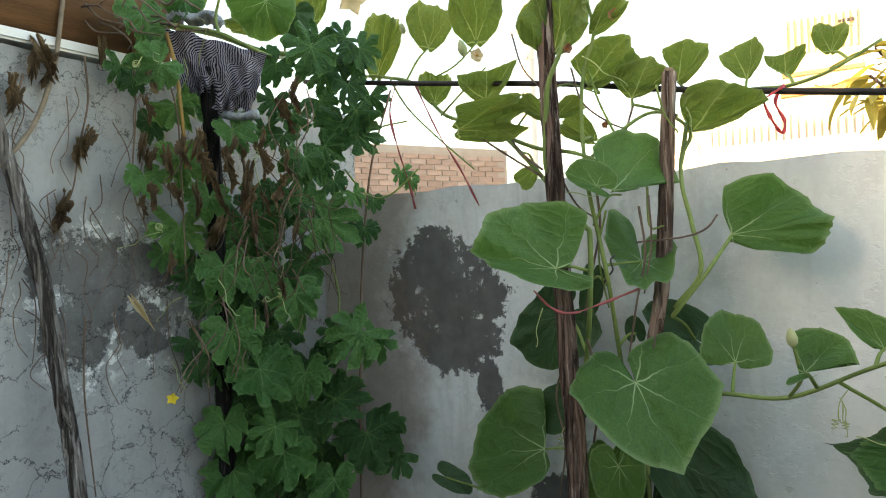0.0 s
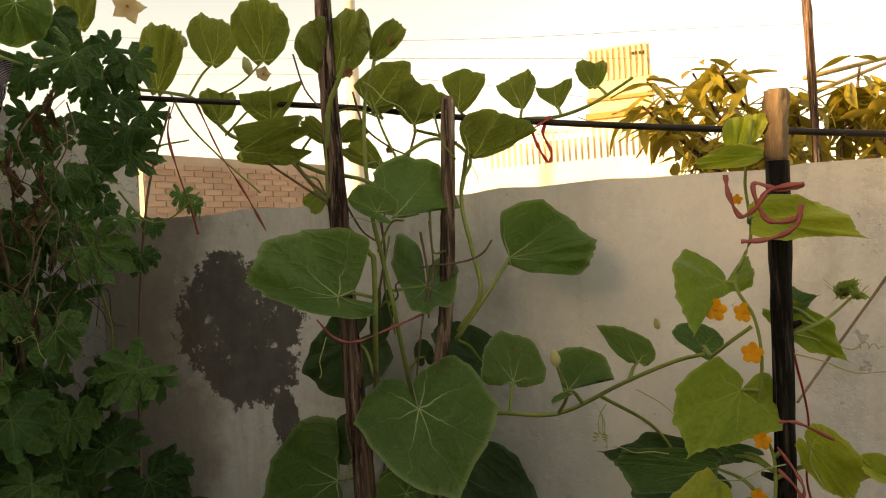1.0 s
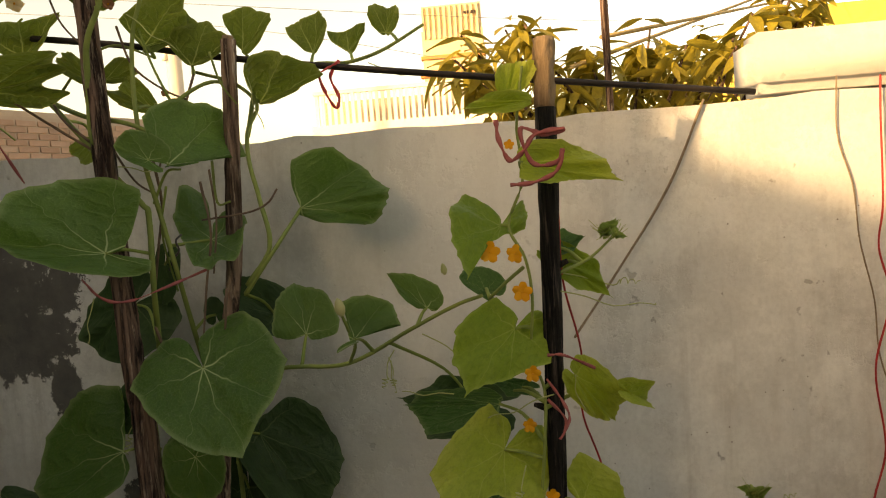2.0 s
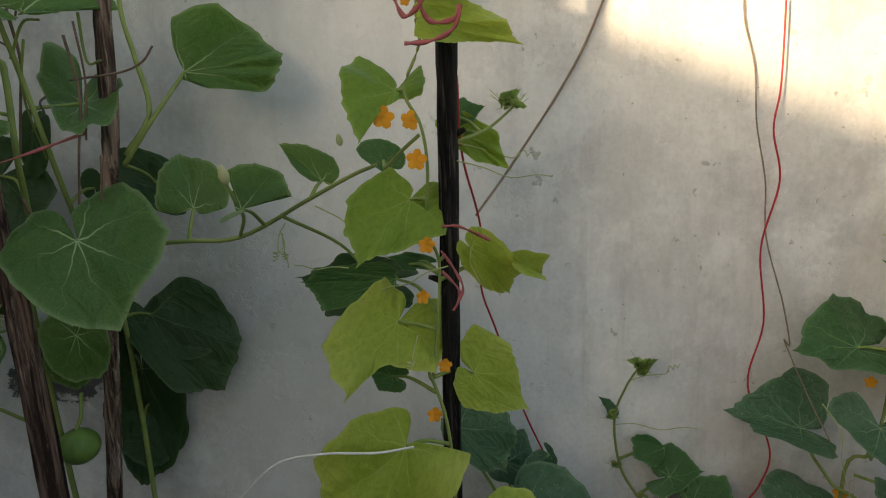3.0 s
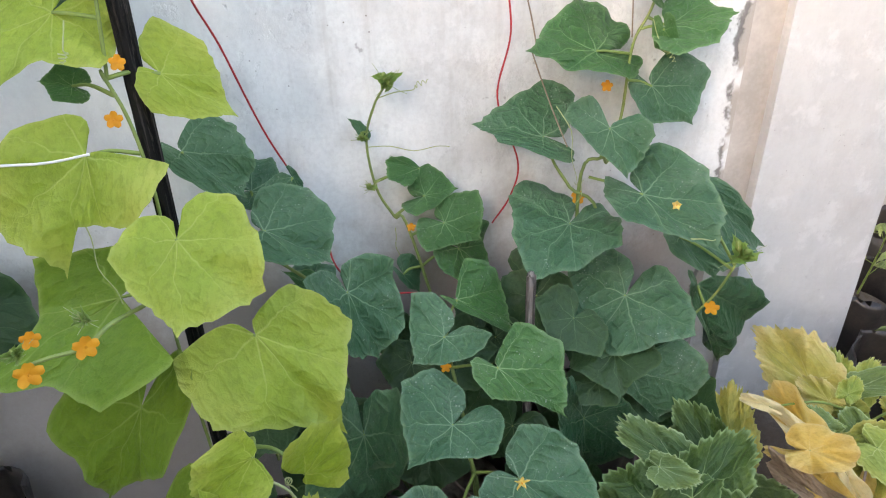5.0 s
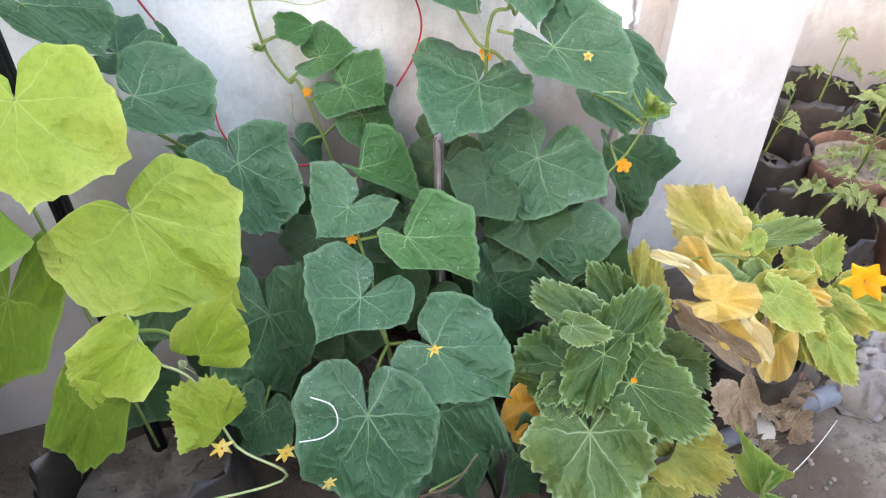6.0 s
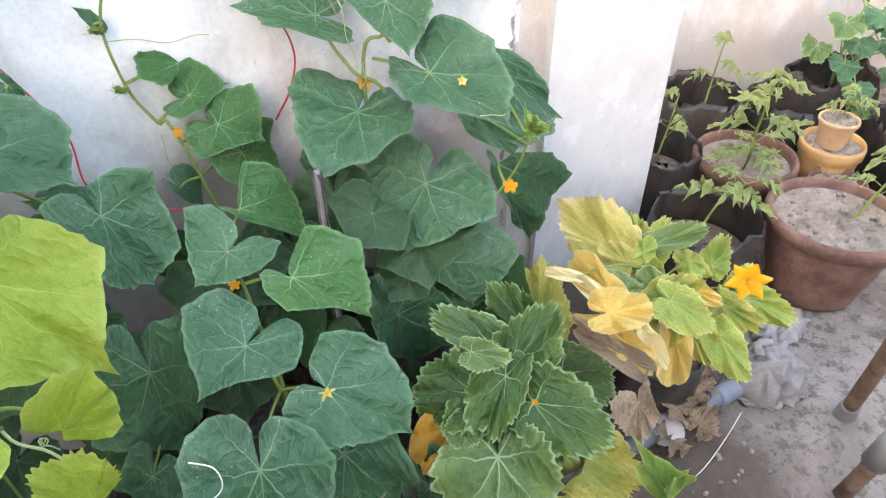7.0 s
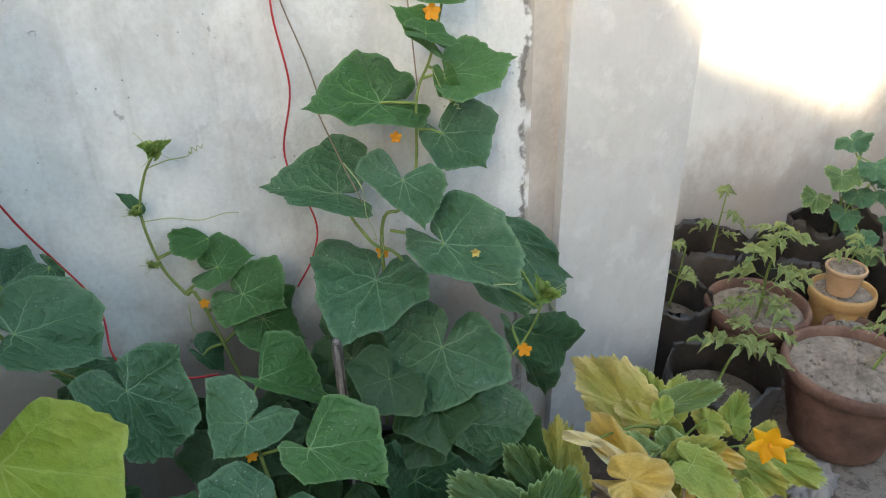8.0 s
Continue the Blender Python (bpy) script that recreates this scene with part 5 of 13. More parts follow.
leaf(pumpkin_vine, "fan", leaf_pumpkin_top, (-0.133, 1.250, 1.593), (-0.174, 1.250, 1.569), (0.162, -0.948, -0.272), 0.024, 0.016, stem=(-0.124, 1.162, 1.614), cup=0.16, fold=0.34, wave=0.16, roll=0.15)
leaf(pumpkin_vine, "fan", leaf_pumpkin_top, (-0.615, 1.200, 1.949), (-0.619, 1.200, 2.032), (0.667, -0.744, 0.030), 0.042, 0.035, stem=(-0.619, 1.190, 1.874), cup=0.16, fold=0.34, wave=0.16, roll=0.15)
leaf(pumpkin_vine, "fan", leaf_pumpkin_top, (-0.615, 1.100, 1.921), (-0.736, 1.080, 1.953), (0.109, -0.974, -0.197), 0.032, 0.044, stem=(-0.654, 1.150, 1.876), cup=0.16, fold=0.34, wave=0.16, roll=0.15)

# pale cucumber on the dark pole
pale_cucumber = base("cucumber_vine", 0.55, 1.03, 0.0, "pale yellow-green cucumber vine climbing a dark pole", "cucumber vine", "cucumber vines")
stem_part(pale_cucumber, [(0.560, 0.980, 0.280), (0.540, 1.000, 0.727), (0.556, 1.020, 0.883), (0.550, 1.030, 0.998), (0.531, 1.040, 1.063), (0.535, 1.040, 1.057), (0.546, 1.040, 1.143), (0.550, 1.050, 1.208), (0.537, 1.060, 1.247), (0.542, 1.040, 1.327), (0.536, 1.040, 1.377), (0.519, 1.050, 1.418), (0.540, 1.060, 1.473), (0.537, 1.060, 1.536), (0.542, 1.050, 1.577), (0.548, 1.050, 1.611)], 0.0024, 0.0018)
stem_part(pale_cucumber, [(0.488, 1.080, 1.323), (0.512, 1.060, 1.346), (0.534, 1.050, 1.364)], 0.0023, 0.0024)
stem_part(pale_cucumber, [(0.579, 1.060, 1.353), (0.620, 1.090, 1.366), (0.653, 1.110, 1.389)], 0.0023, 0.0016)
stem_part(pale_cucumber, [(0.500, 0.860, 0.300), (0.738, 0.800, 0.363), (0.694, 0.820, 0.437), (0.669, 0.840, 0.555), (0.631, 0.860, 0.588), (0.614, 0.900, 0.631)], 0.0020, 0.0018, stem_pale)
leaf(pale_cucumber, "five", leaf_yellow, (0.539, 1.020, 1.493), (0.657, 1.047, 1.464), (0.257, -0.954, 0.157), 0.033, 0.025, stem=(0.539, 1.060, 1.489), cup=0.05, wave=0.10, left=(0.21, 0.75, 0.33, 0.72, 0.00), right=(-0.12, 0.35, 0.25, 0.80, -0.01))
leaf(pale_cucumber, "five", leaf_yellow, (0.555, 1.040, 1.567), (0.470, 1.000, 1.560), (0.402, -0.891, 0.211), 0.012, 0.012, stem=(0.541, 1.052, 1.567), left=(0.22, 0.74, 0.36, 0.60, 0.09), right=(0.17, 0.75, 0.34, 0.81, 0.04))
leaf(pale_cucumber, "five", leaf_yellow, (0.529, 1.060, 1.574), (0.542, 1.060, 1.621), (-0.011, -1.000, 0.003), 0.022, 0.026, stem=(0.542, 1.051, 1.572), left=(0.19, 0.75, 0.51, 0.53, 0.07), right=(0.14, 0.71, 0.82, 0.46, 0.21))
leaf(pale_cucumber, "five", leaf_lime, (0.509, 1.060, 1.418), (0.472, 0.983, 1.372), (0.330, -0.596, 0.732), 0.027, 0.057, stem=(0.519, 1.050, 1.418), cup=0.04, left=(-0.28, 0.25, -0.14, 0.26, -0.66), right=(0.09, 0.37, 0.45, 1.04, -0.24))
leaf(pale_cucumber, "five", leaf_lime, (0.518, 1.056, 1.286), (0.457, 1.000, 1.223), (0.246, -0.830, 0.500), 0.061, 0.059, stem=(0.540, 1.050, 1.287), cup=0.02, fold=0.04, left=(-0.01, 0.48, 0.08, 0.33, -0.41), right=(0.07, 0.46, 0.53, 0.74, -0.19))
leaf(pale_cucumber, "five", leaf_yellow, (0.589, 1.050, 1.223), (0.646, 1.090, 1.146), (0.457, -0.881, -0.120), 0.036, 0.022, stem=(0.550, 1.050, 1.208), cup=0.03, left=(0.34, 0.75, 0.29, 0.56, -0.17), right=(0.25, 0.72, 0.07, 0.36, -0.19))
leaf(pale_cucumber, "five", leaf_yellow, (0.659, 1.080, 1.189), (0.697, 1.130, 1.161), (0.828, -0.531, 0.180), 0.017, 0.017, stem=(0.549, 1.046, 1.184), fold=0.3)
leaf(pale_cucumber, "five", leaf_yellow, (0.494, 1.058, 1.128), (0.437, 0.965, 1.073), (0.304, -0.616, 0.727), 0.073, 0.063, stem=(0.543, 1.040, 1.122), cup=0.02, fold=0.04, curl=0.1, left=(-0.23, 0.36, 0.31, 0.56, -0.48), right=(0.11, 0.43, 0.59, 0.79, -0.39))
leaf(pale_cucumber, "five", leaf_yellow, (0.589, 1.060, 1.052), (0.666, 1.073, 0.989), (0.399, -0.864, 0.309), 0.058, 0.044, stem=(0.535, 1.040, 1.057), cup=0.03, fold=0.03, left=(0.06, 0.61, 0.26, 0.90, -0.35), right=(0.08, 0.59, 0.09, 0.27, -0.24))
leaf(pale_cucumber, "five", leaf_yellow, (0.497, 1.010, 0.979), (0.452, 0.950, 0.861), (0.109, -0.902, 0.417), 0.061, 0.105, stem=(0.551, 1.028, 0.969), cup=0.0, curl=0.1, droop=0.15, left=(-0.31, 0.25, 0.52, 1.38, -0.08), right=(0.12, 0.54, 0.33, 0.23, -0.32))
leaf(pale_cucumber, "five", leaf_yellow, (0.583, 0.952, 0.888), (0.574, 0.880, 0.812), (0.123, -0.728, 0.675), 0.096, 0.069, stem=(0.556, 1.020, 0.883), cup=0.03, fold=0.03, left=(0.07, 0.47, 0.56, 0.65, -0.56), right=(0.10, 0.64, 0.23, 0.54, -0.30))
leaf(pale_cucumber, "five", leaf_yellow, (0.644, 0.975, 0.722), (0.746, 0.900, 0.590), (0.140, -0.811, 0.569), 0.107, 0.118, stem=(0.543, 0.998, 0.671), cup=0.02, fold=0.02, left=(-0.05, 0.44, 0.40, 0.67, -0.13), right=(-0.01, 0.51, 0.30, 0.79, -0.24))
leaf(pale_cucumber, "arrow", leaf_lime, (0.489, 1.000, 0.793), (0.324, 0.900, 0.752), (0.235, -0.674, 0.700), 0.104, 0.086, stem=(0.546, 1.008, 0.785), cup=0.03, left=(-0.13, 0.50, 0.48, 1.05, -0.01), right=(-0.20, 0.46, 0.27, 0.65, -0.17))
leaf(pale_cucumber, "five", leaf_lime, (0.480, 0.970, 0.636), (0.383, 0.970, 0.458), (-0.215, -0.969, 0.118), 0.061, 0.099, stem=(0.545, 0.995, 0.615))
leaf(pale_cucumber, "five", leaf_yellow, (0.637, 0.800, 0.680), (0.556, 0.800, 0.616), (-0.350, -0.825, 0.443), 0.051, 0.037, stem=(0.618, 0.890, 0.620), left=(-0.00, 0.52, 0.32, 0.67, -0.04), right=(0.04, 0.53, 0.52, 0.87, -0.14))
leaf(pale_cucumber, "five", leaf_yellow, (0.687, 0.830, 0.606), (0.740, 0.830, 0.679), (0.253, -0.950, -0.184), 0.061, 0.067, stem=(0.621, 0.885, 0.615), left=(0.02, 0.54, 0.71, 0.76, 0.20), right=(0.05, 0.54, -0.01, 0.59, -0.23))
leaf(pale_cucumber, "serrate", leaf_yellow, (0.686, 0.800, 0.505), (0.648, 0.800, 0.591), (0.146, -0.987, 0.065), 0.043, 0.058, stem=(0.682, 0.830, 0.496), left=(0.02, 0.51, 0.25, 0.59, -0.09), right=(0.06, 0.52, 0.57, 0.76, 0.10))
leaf(pale_cucumber, "five", leaf_lime, (0.516, 0.950, 0.443), (0.450, 0.950, 0.288), (-0.156, -0.985, 0.066), 0.048, 0.050, stem=(0.553, 0.988, 0.447))
leaf(pale_cucumber, "five", leaf_lime, (0.591, 1.120, 1.357), (0.650, 1.120, 1.310), (0.135, -0.977, 0.166), 0.027, 0.020, stem=(0.605, 1.079, 1.361))
leaf(pale_cucumber, "five", leaf_fresh, (0.585, 1.120, 1.380), (0.618, 1.120, 1.392), (-0.116, -0.941, 0.318), 0.022, 0.013, stem=(0.610, 1.083, 1.362))
leaf(pale_cucumber, "round", leaf_fresh, (0.481, 1.180, 1.317), (0.444, 1.180, 1.343), (0.178, -0.949, 0.259), 0.011, 0.033, stem=(0.488, 1.080, 1.323))
leaf(pale_cucumber, "five", leaf_fresh, (0.479, 1.100, 1.036), (0.443, 1.100, 1.046), (0.147, -0.849, 0.508), 0.024, 0.023, stem=(0.538, 1.036, 1.038), fold=0.3)
leaf(pale_cucumber, "five", leaf_fresh, (0.523, 1.120, 1.191), (0.480, 1.120, 1.200), (0.087, -0.912, 0.401), 0.011, 0.011, stem=(0.549, 1.048, 1.192))
leaf(pale_cucumber, "five", leaf_fresh, (0.511, 1.100, 1.193), (0.492, 1.100, 1.197), (0.087, -0.921, 0.379), 0.009, 0.009, stem=(0.549, 1.048, 1.192))
leaf(pale_cucumber, "five", leaf_fresh, (0.490, 1.130, 1.166), (0.348, 1.200, 1.150), (-0.437, -0.786, 0.438), 0.046, 0.020, stem=(0.546, 1.040, 1.143), left=(0.03, 0.59, 0.71, 0.49, 0.10), right=(0.19, 0.75, 0.54, 1.03, 0.07))
leaf(pale_cucumber, "five", leaf_yellow, (0.578, 0.790, 0.624), (0.574, 0.790, 0.654), (0.515, -0.855, 0.060), 0.008, 0.014, stem=(0.627, 0.870, 0.599))

# dark cucumber vines in grow bags along the wall
dark_cucumber = base("cucumber_vine", 1.2, 1.16, 0.0, "dark green cucumber vine with dusty angular leaves against the wall", "cucumber vine", "cucumber vines")
stem_part(dark_cucumber, [(1.190, 1.200, 0.220), (1.239, 1.220, 0.658), (1.181, 1.230, 0.751), (1.160, 1.250, 0.787)], 0.0034, 0.0027)
stem_part(dark_cucumber, [(1.220, 1.200, 0.220), (1.198, 1.230, 0.732), (1.230, 1.220, 0.804), (1.258, 1.250, 0.783), (1.286, 1.270, 0.861), (1.293, 1.270, 0.977), (1.324, 1.270, 1.047), (1.364, 1.280, 1.197), (1.357, 1.280, 1.281)], 0.0034, 0.0020)
stem_part(dark_cucumber, [(1.356, 1.080, 0.536), (1.394, 1.070, 0.592), (1.413, 1.060, 0.653)], 0.0024, 0.0020)
leaf(dark_cucumber, "five", leaf_dark, (1.139, 1.260, 0.838), (1.027, 1.280, 0.873), (0.119, -0.650, 0.751), 0.043, 0.107, stem=(1.160, 1.250, 0.787), cup=0.06, fold=0.10, wave=0.06, left=(0.27, 0.63, -0.11, 0.78, -0.49), right=(0.02, 0.51, 0.10, 0.90, -0.42))
leaf(dark_cucumber, "five", leaf_fresh, (1.226, 1.264, 0.975), (1.089, 1.200, 1.001), (0.405, -0.580, 0.707), 0.064, 0.095, stem=(1.292, 1.270, 0.963), cup=0.06, fold=0.10, wave=0.06, left=(0.03, 0.47, -0.10, 0.42, -0.67), right=(0.06, 0.57, 0.00, 0.65, -0.66))
leaf(dark_cucumber, "five", leaf_dark, (1.337, 1.270, 0.904), (1.402, 1.240, 0.842), (-0.008, -0.903, 0.429), 0.094, 0.059, stem=(1.289, 1.270, 0.919), cup=0.06, fold=0.10, wave=0.06, left=(0.03, 0.46, 0.72, 0.71, -0.20), right=(0.01, 0.50, 0.27, 0.16, -0.48))
leaf(dark_cucumber, "five", leaf_dark, (1.231, 1.197, 0.865), (1.240, 1.140, 0.802), (-0.280, -0.731, 0.622), 0.062, 0.066, stem=(1.230, 1.220, 0.804), cup=0.06, fold=0.10, wave=0.06, left=(0.06, 0.55, 0.45, 0.84, -0.11), right=(0.02, 0.50, -0.47, 0.47, -0.76))
leaf(dark_cucumber, "five", leaf_fresh, (1.351, 1.270, 1.004), (1.497, 1.295, 1.016), (0.034, -0.586, 0.810), 0.055, 0.062, stem=(1.313, 1.270, 1.021), cup=0.06, fold=0.10, wave=0.06, left=(0.09, 0.65, 0.47, 0.83, 0.13), right=(0.17, 0.64, -0.08, 0.42, -0.26))
leaf(dark_cucumber, "five", leaf_fresh, (1.336, 1.250, 1.003), (1.351, 1.250, 0.955), (-0.183, -0.981, -0.060), 0.020, 0.020, stem=(1.305, 1.270, 1.003), cup=0.06, fold=0.10, wave=0.06)
leaf(dark_cucumber, "five", leaf_fresh, (1.310, 1.260, 1.070), (1.251, 1.260, 1.124), (0.294, -0.899, 0.325), 0.024, 0.031, stem=(1.329, 1.271, 1.066), cup=0.06, fold=0.10, wave=0.06)
leaf(dark_cucumber, "five", leaf_fresh, (1.300, 1.240, 1.078), (1.366, 1.240, 1.057), (0.213, -0.725, 0.655), 0.023, 0.017, stem=(1.329, 1.271, 1.066), cup=0.06, fold=0.10, wave=0.06)
leaf(dark_cucumber, "five", leaf_fresh, (1.336, 1.270, 1.133), (1.411, 1.270, 1.125), (0.082, -0.687, 0.722), 0.030, 0.027, stem=(1.344, 1.275, 1.122), cup=0.06, fold=0.10, wave=0.06)
leaf(dark_cucumber, "five", leaf_dark, (1.275, 1.143, 0.764), (1.345, 1.020, 0.724), (-0.330, -0.456, 0.826), 0.098, 0.063, stem=(1.214, 1.225, 0.768), cup=0.06, fold=0.10, wave=0.06, left=(0.11, 0.48, 0.34, 0.83, -0.35), right=(0.00, 0.47, 0.13, 0.18, -0.49))
leaf(dark_cucumber, "five", leaf_dark, (1.172, 1.198, 0.696), (1.068, 1.100, 0.664), (-0.017, -0.294, 0.956), 0.102, 0.117, stem=(1.201, 1.226, 0.668), cup=0.06, fold=0.10, wave=0.06, left=(0.01, 0.52, 0.10, 0.25, -0.56), right=(0.05, 0.48, 0.08, 0.78, -0.46))
leaf(dark_cucumber, "five", leaf_dark, (1.257, 1.128, 0.575), (1.163, 1.060, 0.501), (-0.304, -0.477, 0.825), 0.129, 0.110, stem=(1.227, 1.215, 0.549), cup=0.06, fold=0.10, wave=0.06, left=(0.03, 0.49, 0.09, 0.37, -0.59), right=(0.04, 0.48, 0.04, 0.64, -0.52))
leaf(dark_cucumber, "five", leaf_dark, (1.401, 1.130, 0.570), (1.522, 1.180, 0.329), (0.309, -0.950, -0.042), 0.140, 0.032, stem=(1.380, 1.074, 0.571), cup=0.06, fold=0.10, wave=0.06, left=(0.03, 0.57, 0.74, 0.52, 0.17), right=(0.16, 0.66, 0.18, 0.29, -0.19))
leaf(dark_cucumber, "five", leaf_dark, (1.433, 1.200, 0.712), (1.594, 1.200, 0.586), (0.357, -0.815, 0.456), 0.044, 0.106, stem=(1.413, 1.060, 0.653), cup=0.06, fold=0.10, wave=0.06, left=(0.21, 0.71, 0.05, 0.12, -0.29), right=(0.05, 0.52, 0.40, 0.85, -0.08))
leaf(dark_cucumber, "five", leaf_dark, (1.360, 1.150, 0.667), (1.435, 1.120, 0.587), (0.139, -0.877, 0.459), 0.054, 0.029, stem=(1.411, 1.061, 0.645), cup=0.06, fold=0.10, wave=0.06, left=(0.13, 0.64, 0.76, 1.01, 0.35), right=(0.22, 0.75, -0.00, 0.47, -0.29))
leaf(dark_cucumber, "five", leaf_dark, (1.264, 1.098, 0.429), (1.305, 1.030, 0.355), (-0.065, -0.752, 0.656), 0.115, 0.088, stem=(1.214, 1.210, 0.439), cup=0.06, fold=0.10, wave=0.06, left=(0.08, 0.63, 0.80, 0.98, 0.02), right=(-0.09, 0.54, -0.55, 0.51, -0.59))
leaf(dark_cucumber, "five", leaf_dark, (1.162, 1.050, 0.377), (1.186, 1.050, 0.233), (0.113, -0.993, 0.019), 0.101, 0.051, stem=(1.202, 1.205, 0.330), cup=0.06, fold=0.10, wave=0.06, left=(0.23, 0.50, 0.27, 0.14, -0.51), right=(0.23, 0.69, -0.14, 0.62, -0.81))

middle_cucumber = base("cucumber_vine", 0.88, 1.10, 0.0, "low bushy green cucumber vine in a black grow bag", "cucumber vine", "cucumber vines")
stem_part(middle_cucumber, [(1.000, 1.200, 0.220), (0.906, 1.280, 0.662), (0.879, 1.300, 0.701), (0.853, 1.320, 0.752), (0.843, 1.320, 0.841), (0.860, 1.310, 0.905), (0.883, 1.310, 0.941)], 0.0031, 0.0019)
stem_part(middle_cucumber, [(0.800, 1.080, 0.220), (0.730, 1.100, 0.537), (0.742, 1.150, 0.644), (0.664, 1.180, 0.722)], 0.0034, 0.0027)
stem_part(middle_cucumber, [(0.950, 0.980, 0.220), (0.933, 0.980, 0.431), (0.922, 1.040, 0.548), (0.915, 1.060, 0.579)], 0.0034, 0.0027)
stem_part(middle_cucumber, [(0.950, 0.950, 0.220), (0.926, 0.920, 0.445), (0.907, 0.950, 0.495)], 0.0034, 0.0027)
leaf(middle_cucumber, "five", leaf_fresh, (0.950, 1.120, 0.627), (1.047, 1.120, 0.563), (0.403, -0.682, 0.610), 0.079, 0.020, stem=(0.915, 1.060, 0.579), cup=0.06, fold=0.10, wave=0.06, left=(0.08, 0.49, 0.53, 0.89, -0.06), right=(0.52, 0.75, 0.23, 0.22, -0.27))
leaf(middle_cucumber, "five", leaf_dark, (0.914, 1.058, 0.604), (0.860, 1.030, 0.586), (-0.036, -0.490, 0.871), 0.053, 0.085, stem=(0.915, 1.060, 0.579), cup=0.06, fold=0.10, wave=0.06, left=(0.14, 0.46, -0.12, 0.95, -0.79), right=(0.05, 0.41, -0.11, 0.77, -0.67))
leaf(middle_cucumber, "five", leaf_fresh, (0.986, 1.000, 0.572), (1.083, 0.950, 0.497), (0.186, -0.690, 0.700), 0.091, 0.051, stem=(0.921, 1.042, 0.552), cup=0.06, fold=0.10, wave=0.06, left=(0.03, 0.53, 0.51, 0.84, -0.11), right=(-0.11, 0.40, 0.09, 0.32, -0.31))
leaf(middle_cucumber, "five", leaf_dark, (0.896, 0.930, 0.541), (0.824, 0.880, 0.532), (0.111, -0.328, 0.938), 0.073, 0.096, stem=(0.907, 0.950, 0.495), cup=0.06, fold=0.10, wave=0.06, left=(-0.03, 0.45, -0.07, 0.52, -0.82), right=(0.06, 0.51, 0.14, 0.73, -0.63))
leaf(middle_cucumber, "five", leaf_dark, (0.980, 0.870, 0.471), (1.081, 0.800, 0.401), (0.142, -0.590, 0.795), 0.094, 0.079, stem=(0.926, 0.920, 0.445), cup=0.06, fold=0.10, wave=0.06, left=(0.08, 0.52, 0.36, 0.70, -0.28), right=(0.03, 0.53, 0.19, 0.66, -0.31))
leaf(middle_cucumber, "five", leaf_dark, (0.866, 0.800, 0.451), (0.844, 0.720, 0.331), (-0.149, -0.810, 0.567), 0.094, 0.097, stem=(0.926, 0.920, 0.445), cup=0.06, fold=0.10, wave=0.06, left=(0.23, 0.62, -0.04, 0.37, -0.43), right=(0.28, 0.60, -0.22, 0.47, -0.53))
leaf(middle_cucumber, "five", leaf_dark, (0.988, 0.860, 0.328), (1.017, 0.800, 0.118), (0.034, -0.959, 0.280), 0.083, 0.098, stem=(0.938, 0.935, 0.332), cup=0.06, fold=0.10, wave=0.06)
leaf(middle_cucumber, "five", leaf_dark, (0.769, 0.990, 0.493), (0.773, 0.970, 0.320), (-0.006, -0.993, 0.115), 0.061, 0.100, stem=(0.739, 1.098, 0.497), cup=0.06, fold=0.10, wave=0.06, left=(0.11, 0.57, 0.27, 0.98, -0.45), right=(0.00, 0.52, 0.48, 0.28, -0.50))
leaf(middle_cucumber, "five", leaf_dark, (0.664, 1.150, 0.783), (0.764, 1.120, 0.736), (0.178, -0.612, 0.770), 0.095, 0.046, stem=(0.664, 1.180, 0.722), cup=0.06, fold=0.10, wave=0.06, left=(0.16, 0.54, 0.28, 0.60, -0.28), right=(0.16, 0.61, 0.09, 0.34, -0.08))
leaf(middle_cucumber, "five", leaf_dark, (0.774, 1.100, 0.685), (0.812, 1.060, 0.580), (0.314, -0.844, 0.435), 0.084, 0.052, stem=(0.742, 1.150, 0.644), cup=0.06, fold=0.10, wave=0.06, left=(0.23, 0.44, -0.10, 0.34, -0.37), right=(0.05, 0.58, 0.65, 1.01, -0.44))
leaf(middle_cucumber, "five", leaf_dark, (0.565, 1.200, 0.902), (0.645, 1.200, 0.822), (0.485, -0.727, 0.485), 0.080, 0.033, stem=(0.664, 1.180, 0.722), cup=0.06, fold=0.10, wave=0.06, left=(0.24, 0.54, 0.40, 0.64, -0.12), right=(0.27, 0.70, 0.05, 0.19, -0.27))
leaf(middle_cucumber, "five", leaf_dark, (0.644, 1.270, 0.796), (0.711, 1.270, 0.780), (0.183, -0.588, 0.788), 0.062, 0.036, stem=(0.664, 1.180, 0.722), cup=0.06, fold=0.10, wave=0.06)
leaf(middle_cucumber, "five", leaf_fresh, (0.964, 1.270, 0.691), (1.027, 1.240, 0.665), (-0.083, -0.746, 0.660), 0.074, 0.060, stem=(0.903, 1.282, 0.667), cup=0.06, fold=0.10, wave=0.06, left=(0.08, 0.59, 0.44, 0.38, -0.35), right=(-0.00, 0.54, -0.11, 0.37, -0.61))
leaf(middle_cucumber, "five", leaf_fresh, (0.936, 1.300, 0.735), (0.996, 1.300, 0.742), (-0.093, -0.593, 0.799), 0.059, 0.038, stem=(0.879, 1.300, 0.701), cup=0.06, fold=0.10, wave=0.06, left=(0.13, 0.47, 0.31, 0.45, -0.42), right=(0.06, 0.52, -0.39, 0.25, -0.77))
